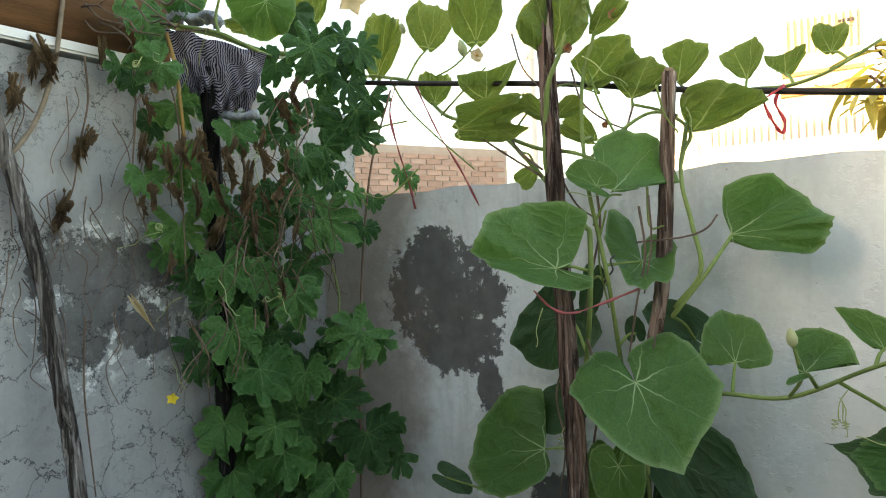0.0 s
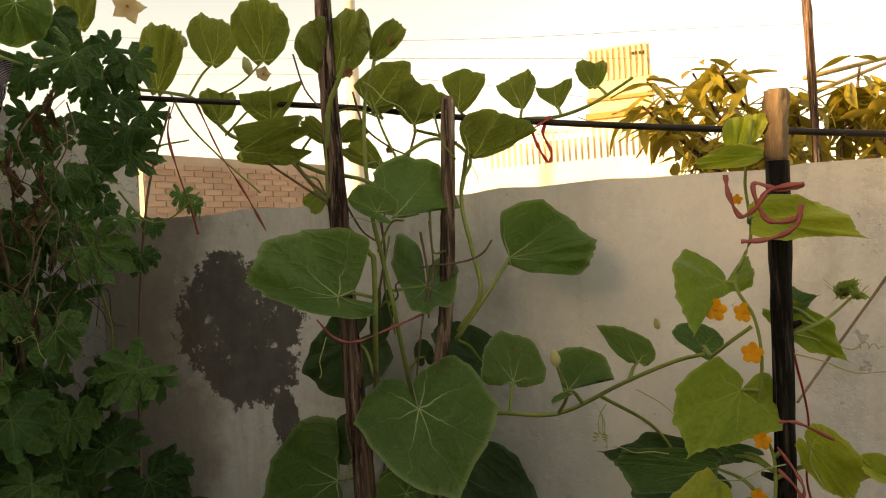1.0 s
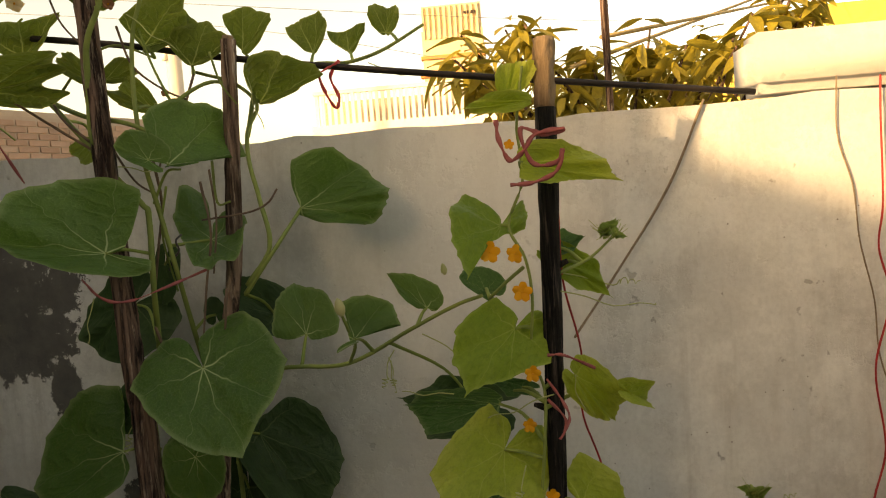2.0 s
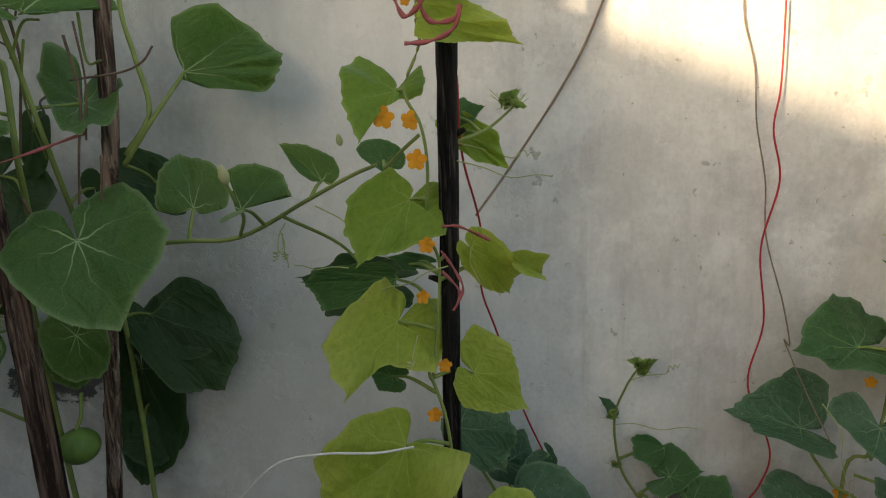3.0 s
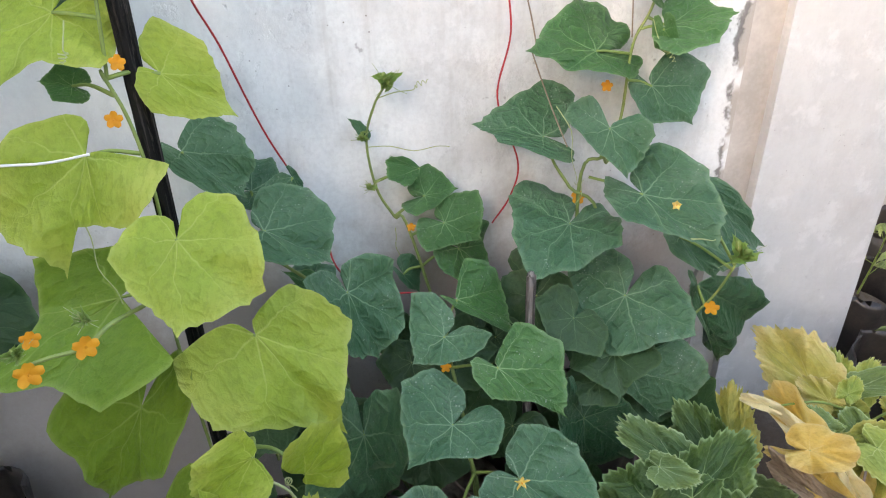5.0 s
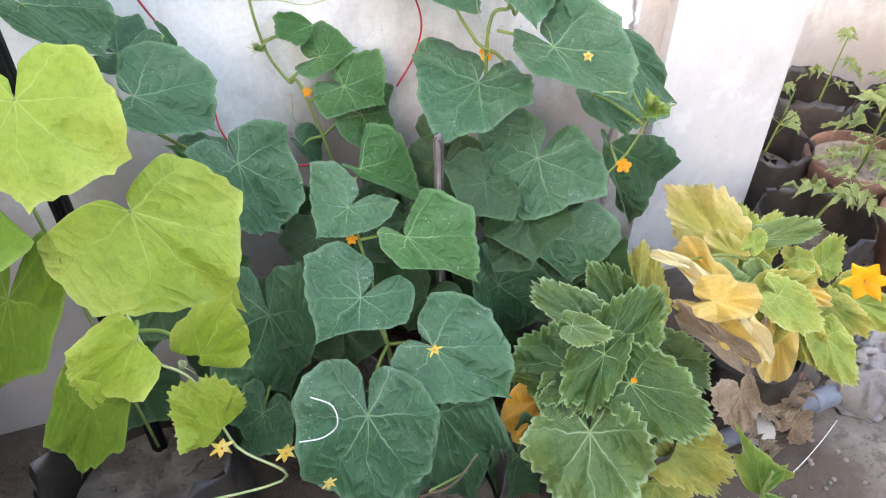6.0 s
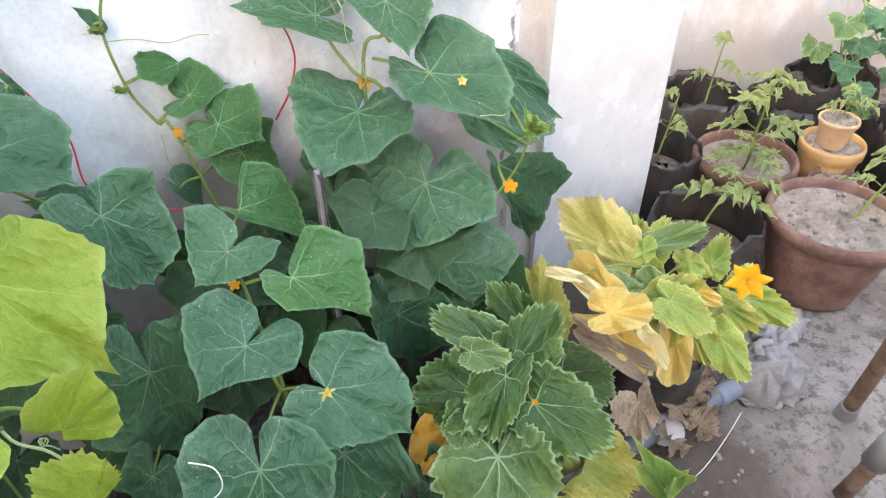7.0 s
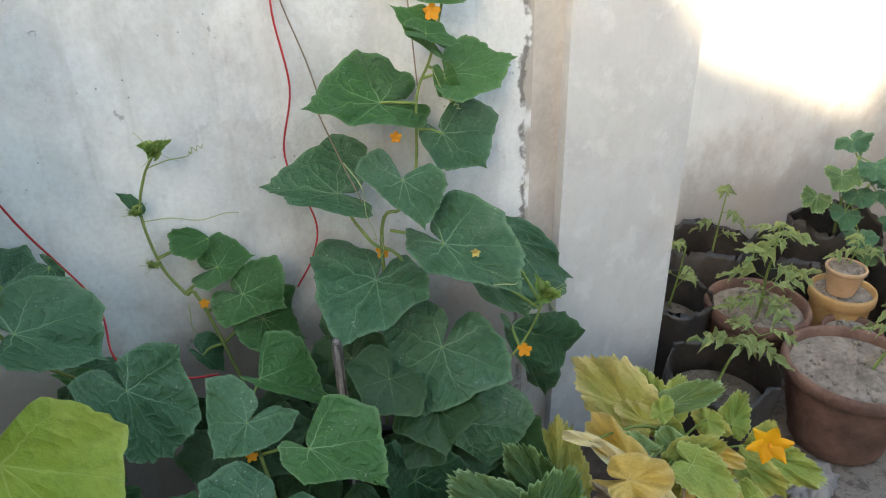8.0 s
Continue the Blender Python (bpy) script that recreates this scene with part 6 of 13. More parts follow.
leaf(middle_cucumber, "lobed", leaf_fresh, (0.932, 1.320, 0.779), (0.874, 1.320, 0.803), (0.298, -0.625, 0.721), 0.047, 0.015, stem=(0.851, 1.320, 0.763), cup=0.06, fold=0.10, wave=0.06, left=(0.21, 0.66, 0.45, 0.55, 0.10), right=(0.13, 0.74, 0.50, 0.56, 0.09))
leaf(middle_cucumber, "five", leaf_fresh, (0.989, 1.270, 0.634), (1.053, 1.270, 0.574), (0.484, -0.703, 0.521), 0.073, 0.066, stem=(0.918, 1.270, 0.607), cup=0.06, fold=0.10, wave=0.06)
leaf(middle_cucumber, "five", leaf_dark, (0.714, 1.220, 0.628), (0.772, 1.220, 0.585), (0.483, -0.604, 0.633), 0.049, 0.047, stem=(0.740, 1.144, 0.630), cup=0.06, fold=0.10, wave=0.06)
leaf(middle_cucumber, "five", leaf_dark, (0.882, 1.260, 0.602), (0.911, 1.260, 0.558), (0.520, -0.781, 0.345), 0.041, 0.014, stem=(0.918, 1.270, 0.607), cup=0.06, fold=0.10, wave=0.06)
leaf(middle_cucumber, "five", leaf_dark, (0.727, 0.930, 0.352), (0.687, 0.930, 0.257), (-0.599, -0.761, 0.249), 0.056, 0.046, stem=(0.774, 1.088, 0.339), cup=0.06, fold=0.10, wave=0.06)
leaf(middle_cucumber, "five", leaf_dark, (1.120, 0.840, 0.174), (1.159, 0.840, -0.023), (0.164, -0.986, 0.033), 0.059, 0.059, stem=(0.950, 0.950, 0.220), cup=0.06, fold=0.10, wave=0.06)
leaf(middle_cucumber, "five", leaf_dark, (0.714, 1.240, 0.825), (0.731, 1.240, 0.789), (0.483, -0.845, 0.228), 0.010, 0.064, stem=(0.664, 1.180, 0.722), cup=0.06, fold=0.10, wave=0.06)
# low leaves deep in the bush carry shade in their darker green
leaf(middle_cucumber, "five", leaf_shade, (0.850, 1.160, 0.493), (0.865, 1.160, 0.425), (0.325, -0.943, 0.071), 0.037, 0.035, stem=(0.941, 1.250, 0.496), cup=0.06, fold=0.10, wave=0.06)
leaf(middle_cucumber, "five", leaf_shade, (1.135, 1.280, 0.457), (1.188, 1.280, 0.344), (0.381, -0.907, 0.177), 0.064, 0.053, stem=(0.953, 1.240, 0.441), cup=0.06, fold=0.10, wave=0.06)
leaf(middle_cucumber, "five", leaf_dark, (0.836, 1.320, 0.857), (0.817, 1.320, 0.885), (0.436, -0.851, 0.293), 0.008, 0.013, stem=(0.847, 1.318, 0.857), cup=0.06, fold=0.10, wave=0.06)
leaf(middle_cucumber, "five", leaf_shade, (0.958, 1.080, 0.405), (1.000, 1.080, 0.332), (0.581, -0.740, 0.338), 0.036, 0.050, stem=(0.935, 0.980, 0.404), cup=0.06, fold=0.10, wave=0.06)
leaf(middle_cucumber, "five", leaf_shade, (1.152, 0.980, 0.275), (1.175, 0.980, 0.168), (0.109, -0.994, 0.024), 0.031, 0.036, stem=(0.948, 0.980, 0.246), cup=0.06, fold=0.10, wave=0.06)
leaf(middle_cucumber, "five", leaf_fresh, (0.728, 1.200, 0.636), (0.679, 1.200, 0.679), (0.512, -0.634, 0.580), 0.018, 0.024, stem=(0.742, 1.150, 0.644), cup=0.06, fold=0.10, wave=0.06)

young_cucumber = base("cucumber_seedling", 1.66, 0.66, 0.0, "young cucumber shoot with yellow-edged leaves at the path", "cucumber vine", "cucumber vines")
stem_part(young_cucumber, [(1.420, 0.580, 0.020), (1.460, 0.600, 0.135), (1.415, 0.610, 0.252), (1.412, 0.610, 0.315)], 0.0040, 0.0025)
leaf(young_cucumber, "five", leaf_squash_edge, (1.432, 0.620, 0.241), (1.331, 0.620, 0.430), (-0.065, -0.997, -0.035), 0.027, 0.045, stem=(1.421, 0.609, 0.237), left=(-0.05, 0.58, 0.59, 0.85, 0.11), right=(-0.10, 0.43, 0.24, 0.53, -0.02))
leaf(young_cucumber, "five", leaf_squash_edge, (1.422, 0.610, 0.244), (1.578, 0.610, 0.011), (0.075, -0.996, 0.050), 0.030, 0.041, stem=(1.426, 0.607, 0.222), left=(0.16, 0.75, 0.37, 0.67, 0.12), right=(0.08, 0.61, 0.22, 0.39, 0.01))
leaf(young_cucumber, "five", leaf_squash_edge, (1.421, 0.610, 0.287), (1.437, 0.610, 0.321), (-0.852, -0.325, 0.410), 0.015, 0.009, stem=(1.414, 0.610, 0.283))

# squash plants
green_squash = base("squash_plant", 1.30, 0.86, 0.0, "bushy green squash plant with jagged leaves", "squash plant", "squash plants")
stem_part(green_squash, [(1.300, 0.860, 0.180), (1.300, 0.850, 0.222), (1.287, 0.860, 0.337)], 0.0120, 0.0090)
leaf(green_squash, "serrate", leaf_squash_yellow, (1.399, 0.957, 0.295), (1.468, 1.066, 0.385), (-0.372, -0.436, 0.819), 0.067, 0.058, stem=(1.289, 0.900, 0.265), petiole=0.0022, cup=0.14, fold=0.14, wave=0.13, roll=0.22, left=(0.11, 0.56, 0.38, 0.64, -0.28), right=(0.10, 0.48, 0.27, 0.62, -0.24))
leaf(green_squash, "serrate", leaf_squash, (1.361, 0.931, 0.333), (1.345, 1.050, 0.384), (-0.609, -0.378, 0.697), 0.046, 0.051, stem=(1.289, 0.900, 0.303), petiole=0.0022, cup=0.14, fold=0.14, wave=0.13, roll=0.22, left=(0.08, 0.37, 0.46, 0.85, -0.29), right=(0.12, 0.57, 0.38, 0.65, -0.28))
leaf(green_squash, "serrate", leaf_squash, (1.286, 0.872, 0.345), (1.390, 0.916, 0.431), (-0.439, -0.465, 0.768), 0.052, 0.058, stem=(1.289, 0.900, 0.315), petiole=0.0022, cup=0.14, fold=0.14, wave=0.13, roll=0.22, left=(0.10, 0.45, 0.30, 0.76, -0.25), right=(0.14, 0.35, 0.42, 0.62, -0.32))
leaf(green_squash, "serrate", leaf_squash_mid, (1.275, 0.913, 0.370), (1.200, 0.997, 0.413), (-0.187, -0.576, 0.796), 0.035, 0.044, stem=(1.289, 0.900, 0.337), petiole=0.0022, cup=0.14, fold=0.14, wave=0.13, roll=0.22, left=(0.19, 0.54, 0.32, 0.65, -0.33), right=(0.16, 0.41, 0.33, 0.79, -0.35))
leaf(green_squash, "serrate", leaf_squash_light, (1.210, 0.875, 0.429), (1.261, 0.837, 0.421), (-0.277, -0.541, 0.794), 0.024, 0.029, stem=(1.289, 0.900, 0.337), petiole=0.0022, cup=0.14, fold=0.14, wave=0.13, roll=0.22, left=(0.19, 0.36, 0.30, 0.80, -0.29), right=(0.07, 0.38, 0.30, 0.74, -0.24))
leaf(green_squash, "serrate", leaf_squash, (1.213, 0.860, 0.345), (1.129, 0.921, 0.330), (-0.460, -0.439, 0.772), 0.062, 0.076, stem=(1.289, 0.900, 0.315), petiole=0.0022, cup=0.14, fold=0.14, wave=0.13, roll=0.22, left=(0.16, 0.46, 0.46, 0.85, -0.23), right=(0.16, 0.47, 0.27, 0.81, -0.34))
leaf(green_squash, "serrate", leaf_squash, (1.222, 0.852, 0.337), (1.145, 0.825, 0.294), (-0.317, -0.446, 0.837), 0.040, 0.042, stem=(1.289, 0.900, 0.307), petiole=0.0022, cup=0.14, fold=0.14, wave=0.13, roll=0.22, left=(0.19, 0.49, 0.48, 0.84, -0.40), right=(0.11, 0.57, 0.44, 0.84, -0.38))
leaf(green_squash, "serrate", leaf_squash, (1.260, 0.848, 0.374), (1.182, 0.792, 0.318), (-0.299, -0.433, 0.850), 0.040, 0.052, stem=(1.289, 0.900, 0.337), petiole=0.0022, cup=0.14, fold=0.14, wave=0.13, roll=0.22, left=(0.14, 0.52, 0.49, 0.66, -0.41), right=(0.18, 0.50, 0.30, 0.81, -0.36))
leaf(green_squash, "serrate", leaf_squash, (1.293, 0.857, 0.367), (1.248, 0.840, 0.327), (-0.534, -0.378, 0.756), 0.026, 0.024, stem=(1.289, 0.900, 0.337), petiole=0.0022, cup=0.14, fold=0.14, wave=0.13, roll=0.22, left=(0.07, 0.45, 0.44, 0.72, -0.23), right=(0.07, 0.39, 0.29, 0.75, -0.38))
leaf(green_squash, "serrate", leaf_squash_mid, (1.402, 0.888, 0.266), (1.478, 0.807, 0.248), (-0.340, -0.497, 0.799), 0.059, 0.052, stem=(1.289, 0.900, 0.236), petiole=0.0022, cup=0.14, fold=0.14, wave=0.13, roll=0.22, left=(0.14, 0.56, 0.45, 0.83, -0.39), right=(0.11, 0.59, 0.35, 0.69, -0.32))
leaf(green_squash, "serrate", leaf_squash, (1.287, 0.804, 0.341), (1.345, 0.689, 0.330), (-0.437, -0.302, 0.847), 0.069, 0.060, stem=(1.289, 0.900, 0.311), petiole=0.0022, cup=0.14, fold=0.14, wave=0.13, roll=0.22, left=(0.15, 0.37, 0.49, 0.74, -0.37), right=(0.15, 0.59, 0.34, 0.62, -0.38))
leaf(green_squash, "serrate", leaf_squash_light, (1.204, 0.770, 0.295), (1.159, 0.659, 0.234), (-0.462, -0.276, 0.843), 0.100, 0.104, stem=(1.289, 0.900, 0.265), petiole=0.0022, cup=0.14, fold=0.14, wave=0.13, roll=0.22, left=(0.10, 0.56, 0.30, 0.62, -0.33), right=(0.08, 0.43, 0.31, 0.66, -0.29))
leaf(green_squash, "serrate", leaf_squash_yellow, (1.346, 0.778, 0.202), (1.434, 0.673, 0.158), (-0.221, -0.533, 0.817), 0.069, 0.058, stem=(1.289, 0.900, 0.190), petiole=0.0022, cup=0.14, fold=0.14, wave=0.13, roll=0.22, left=(0.15, 0.43, 0.48, 0.75, -0.41), right=(0.16, 0.40, 0.26, 0.62, -0.25))
leaf(green_squash, "serrate", leaf_squash_yellow, (1.326, 0.725, 0.156), (1.318, 0.664, 0.123), (-0.293, -0.424, 0.857), 0.056, 0.056, stem=(1.289, 0.900, 0.190), petiole=0.0022, cup=0.14, fold=0.14, wave=0.13, roll=0.22, left=(0.14, 0.53, 0.27, 0.78, -0.28), right=(0.19, 0.36, 0.39, 0.74, -0.25))
leaf(green_squash, "blunt", leaf_amber, (1.182, 0.868, 0.279), (1.102, 0.844, 0.238), (-0.314, -0.413, 0.855), 0.042, 0.046, stem=(1.289, 0.900, 0.249), petiole=0.0022, cup=0.14, fold=0.30, wave=0.13, roll=0.22)
leaf(green_squash, "serrate", leaf_squash, (1.263, 0.827, 0.335), (1.278, 0.787, 0.309), (-0.194, -0.585, 0.787), 0.026, 0.026, stem=(1.289, 0.900, 0.305), petiole=0.0022, cup=0.14, fold=0.14, wave=0.13, roll=0.22, left=(0.13, 0.57, 0.26, 0.84, -0.36), right=(0.12, 0.42, 0.45, 0.74, -0.27))
leaf(green_squash, "serrate", leaf_squash, (1.278, 0.836, 0.339), (1.335, 0.823, 0.365), (-0.451, -0.298, 0.841), 0.027, 0.029, stem=(1.289, 0.900, 0.309), petiole=0.0022, cup=0.14, fold=0.14, wave=0.13, roll=0.22, left=(0.17, 0.52, 0.31, 0.68, -0.33), right=(0.07, 0.59, 0.35, 0.84, -0.38))
leaf(green_squash, "serrate", leaf_squash, (1.306, 0.881, 0.335), (1.278, 0.931, 0.354), (-0.282, -0.479, 0.831), 0.032, 0.032, stem=(1.289, 0.900, 0.305), petiole=0.0022, cup=0.14, fold=0.14, wave=0.13, roll=0.22, left=(0.15, 0.46, 0.25, 0.72, -0.34), right=(0.19, 0.59, 0.49, 0.85, -0.39))
leaf(green_squash, "serrate", leaf_squash, (1.332, 0.818, 0.259), (1.316, 0.752, 0.225), (-0.562, -0.269, 0.782), 0.043, 0.037, stem=(1.289, 0.900, 0.229), petiole=0.0022, cup=0.14, fold=0.14, wave=0.13, roll=0.22, left=(0.06, 0.38, 0.39, 0.67, -0.30), right=(0.11, 0.42, 0.49, 0.66, -0.24))
leaf(green_squash, "serrate", leaf_squash_mid, (1.184, 0.833, 0.318), (1.153, 0.811, 0.297), (-0.262, -0.446, 0.856), 0.030, 0.030, stem=(1.289, 0.900, 0.288), petiole=0.0022, cup=0.14, fold=0.14, wave=0.13, roll=0.22, left=(0.08, 0.54, 0.47, 0.67, -0.33), right=(0.15, 0.47, 0.44, 0.77, -0.36))

yellow_squash = base("squash_plant", 1.72, 0.93, 0.0, "ailing squash plant with yellowing leaves and an open flower", "squash plant", "squash plants")
stem_part(yellow_squash, [(1.700, 0.950, 0.120), (1.676, 0.920, 0.276), (1.666, 0.920, 0.354)], 0.0110, 0.0080)
leaf(yellow_squash, "serrate", leaf_squash_pale, (1.574, 0.992, 0.411), (1.525, 1.120, 0.469), (-0.544, -0.511, 0.665), 0.059, 0.065, stem=(1.666, 0.940, 0.354), petiole=0.0022, cup=0.16, fold=0.14, wave=0.15, roll=0.25, left=(0.08, 0.57, 0.25, 0.74, -0.24), right=(0.07, 0.49, 0.40, 0.63, -0.34))
leaf(yellow_squash, "blunt", leaf_gold, (1.492, 0.892, 0.416), (1.461, 0.971, 0.459), (-0.427, -0.553, 0.716), 0.037, 0.028, stem=(1.666, 0.940, 0.354), petiole=0.0022, cup=0.16, fold=0.30, wave=0.22, roll=0.25)
leaf(yellow_squash, "blunt", leaf_cream, (1.478, 0.848, 0.417), (1.431, 0.928, 0.454), (-0.456, -0.583, 0.672), 0.016, 0.018, stem=(1.666, 0.940, 0.354), petiole=0.0022, cup=0.16, fold=0.30, wave=0.22, roll=0.25)
leaf(yellow_squash, "blunt", leaf_cream, (1.419, 0.914, 0.469), (1.388, 0.951, 0.466), (-0.615, -0.470, 0.633), 0.009, 0.012, stem=(1.666, 0.940, 0.354), petiole=0.0022, cup=0.16, fold=0.30, wave=0.22, roll=0.25)
leaf(yellow_squash, "round", leaf_gold, (1.439, 0.835, 0.446), (1.494, 0.798, 0.456), (-0.433, -0.416, 0.800), 0.038, 0.035, stem=(1.666, 0.940, 0.354), petiole=0.0022, cup=0.16, fold=0.30, wave=0.22, roll=0.25)
leaf(yellow_squash, "blunt", leaf_gold, (1.464, 0.836, 0.402), (1.407, 0.889, 0.401), (-0.423, -0.444, 0.790), 0.012, 0.014, stem=(1.666, 0.940, 0.354), petiole=0.0022, cup=0.16, fold=0.30, wave=0.22, roll=0.25)
leaf(yellow_squash, "blunt", leaf_dry, (1.446, 0.777, 0.387), (1.404, 0.873, 0.403), (-0.485, -0.340, 0.806), 0.025, 0.021, stem=(1.666, 0.940, 0.354), petiole=0.0022, cup=0.16, fold=0.45, wave=0.30, roll=0.25)
leaf(yellow_squash, "blunt", leaf_gold, (1.460, 0.813, 0.398), (1.472, 0.745, 0.381), (-0.640, -0.293, 0.710), 0.021, 0.029, stem=(1.666, 0.940, 0.354), petiole=0.0022, cup=0.16, fold=0.30, wave=0.22, roll=0.25)
leaf(yellow_squash, "blunt", leaf_cream, (1.499, 0.809, 0.401), (1.503, 0.749, 0.368), (-0.426, -0.459, 0.780), 0.013, 0.016, stem=(1.666, 0.940, 0.354), petiole=0.0022, cup=0.16, fold=0.30, wave=0.22, roll=0.25)
leaf(yellow_squash, "blunt", leaf_gold, (1.586, 0.816, 0.334), (1.556, 0.766, 0.276), (-0.618, -0.406, 0.673), 0.032, 0.032, stem=(1.666, 0.940, 0.304), petiole=0.0022, cup=0.16, fold=0.30, wave=0.22, roll=0.25)
leaf(yellow_squash, "serrate", leaf_squash_lime, (1.638, 0.992, 0.398), (1.639, 1.059, 0.446), (-0.660, -0.432, 0.615), 0.032, 0.032, stem=(1.666, 0.940, 0.354), petiole=0.0022, cup=0.16, fold=0.14, wave=0.15, roll=0.25, left=(0.10, 0.55, 0.30, 0.82, -0.24), right=(0.07, 0.44, 0.37, 0.63, -0.34))
leaf(yellow_squash, "serrate", leaf_squash_lime, (1.661, 0.972, 0.397), (1.699, 0.991, 0.448), (-0.450, -0.679, 0.580), 0.029, 0.032, stem=(1.666, 0.940, 0.354), petiole=0.0022, cup=0.16, fold=0.14, wave=0.15, roll=0.25, left=(0.14, 0.38, 0.39, 0.83, -0.38), right=(0.06, 0.37, 0.38, 0.62, -0.40))
leaf(yellow_squash, "serrate", leaf_squash_light, (1.643, 0.967, 0.414), (1.736, 0.925, 0.452), (-0.498, -0.435, 0.750), 0.031, 0.024, stem=(1.666, 0.940, 0.354), petiole=0.0022, cup=0.16, fold=0.14, wave=0.15, roll=0.25, left=(0.12, 0.45, 0.41, 0.64, -0.30), right=(0.08, 0.50, 0.49, 0.63, -0.31))
leaf(yellow_squash, "serrate", leaf_squash_yellow, (1.616, 0.938, 0.394), (1.578, 0.990, 0.406), (-0.550, -0.555, 0.624), 0.026, 0.026, stem=(1.666, 0.940, 0.354), petiole=0.0022, cup=0.16, fold=0.14, wave=0.15, roll=0.25, left=(0.10, 0.60, 0.50, 0.65, -0.28), right=(0.19, 0.41, 0.40, 0.63, -0.35))
leaf(yellow_squash, "serrate", leaf_squash_light, (1.525, 0.896, 0.413), (1.497, 0.936, 0.425), (-0.439, -0.520, 0.733), 0.024, 0.024, stem=(1.666, 0.940, 0.354), petiole=0.0022, cup=0.16, fold=0.14, wave=0.15, roll=0.25, left=(0.17, 0.37, 0.34, 0.82, -0.30), right=(0.12, 0.45, 0.50, 0.75, -0.42))
leaf(yellow_squash, "blunt", leaf_squash_light, (1.597, 0.874, 0.379), (1.583, 0.929, 0.415), (-0.459, -0.571, 0.681), 0.023, 0.028, stem=(1.666, 0.940, 0.349), petiole=0.0022, cup=0.16, fold=0.14, wave=0.15, roll=0.25)
leaf(yellow_squash, "serrate", leaf_squash_yellow, (1.594, 0.868, 0.383), (1.655, 0.845, 0.424), (-0.603, -0.439, 0.666), 0.037, 0.023, stem=(1.666, 0.940, 0.353), petiole=0.0022, cup=0.16, fold=0.14, wave=0.15, roll=0.25, left=(0.12, 0.43, 0.27, 0.76, -0.40), right=(0.17, 0.36, 0.45, 0.81, -0.32))
leaf(yellow_squash, "serrate", leaf_squash_yellow, (1.734, 0.929, 0.346), (1.720, 0.977, 0.376), (-0.544, -0.546, 0.637), 0.026, 0.026, stem=(1.666, 0.940, 0.316), petiole=0.0022, cup=0.16, fold=0.14, wave=0.15, roll=0.25, left=(0.16, 0.46, 0.31, 0.84, -0.34), right=(0.11, 0.56, 0.34, 0.77, -0.39))
leaf(yellow_squash, "serrate", leaf_squash_lime, (1.780, 0.931, 0.339), (1.817, 0.957, 0.394), (-0.514, -0.589, 0.624), 0.031, 0.031, stem=(1.666, 0.940, 0.309), petiole=0.0022, cup=0.16, fold=0.14, wave=0.15, roll=0.25, left=(0.07, 0.59, 0.29, 0.84, -0.22), right=(0.14, 0.35, 0.27, 0.67, -0.34))
leaf(yellow_squash, "serrate", leaf_squash_lime, (1.585, 0.846, 0.402), (1.620, 0.769, 0.381), (-0.453, -0.418, 0.787), 0.036, 0.043, stem=(1.666, 0.940, 0.354), petiole=0.0022, cup=0.16, fold=0.14, wave=0.15, roll=0.25, left=(0.11, 0.39, 0.39, 0.65, -0.40), right=(0.14, 0.52, 0.27, 0.72, -0.28))
leaf(yellow_squash, "blunt", leaf_squash_yellow, (1.599, 0.839, 0.363), (1.553, 0.825, 0.322), (-0.471, -0.529, 0.706), 0.032, 0.032, stem=(1.666, 0.940, 0.333), petiole=0.0022, cup=0.16, fold=0.14, wave=0.15, roll=0.25)
leaf(yellow_squash, "serrate", leaf_squash_yellow, (1.633, 0.835, 0.339), (1.645, 0.758, 0.278), (-0.466, -0.593, 0.657), 0.033, 0.031, stem=(1.666, 0.940, 0.309), petiole=0.0022, cup=0.16, fold=0.14, wave=0.15, roll=0.25, left=(0.16, 0.54, 0.47, 0.73, -0.40), right=(0.07, 0.48, 0.29, 0.76, -0.40))
leaf(yellow_squash, "serrate", leaf_squash_lime, (1.664, 0.790, 0.328), (1.677, 0.713, 0.280), (-0.523, -0.515, 0.679), 0.036, 0.036, stem=(1.666, 0.940, 0.298), petiole=0.0022, cup=0.16, fold=0.14, wave=0.15, roll=0.25, left=(0.06, 0.39, 0.36, 0.75, -0.34), right=(0.08, 0.47, 0.49, 0.74, -0.23))
leaf(yellow_squash, "serrate", leaf_squash_yellow, (1.738, 0.857, 0.320), (1.752, 0.772, 0.313), (-0.618, -0.166, 0.768), 0.033, 0.033, stem=(1.666, 0.940, 0.290), petiole=0.0022, cup=0.16, fold=0.14, wave=0.15, roll=0.25, left=(0.18, 0.49, 0.38, 0.74, -0.24), right=(0.07, 0.51, 0.39, 0.69, -0.28))
leaf(yellow_squash, "serrate", leaf_squash_lime, (1.830, 0.876, 0.284), (1.888, 0.790, 0.269), (-0.599, -0.517, 0.612), 0.035, 0.035, stem=(1.666, 0.940, 0.254), petiole=0.0022, cup=0.16, fold=0.14, wave=0.15, roll=0.25, left=(0.16, 0.46, 0.37, 0.77, -0.41), right=(0.14, 0.44, 0.47, 0.67, -0.26))
leaf(yellow_squash, "blunt", leaf_gold, (1.673, 0.887, 0.360), (1.711, 0.837, 0.351), (-0.477, -0.497, 0.725), 0.017, 0.019, stem=(1.666, 0.940, 0.330), petiole=0.0022, cup=0.16, fold=0.30, wave=0.22, roll=0.25)
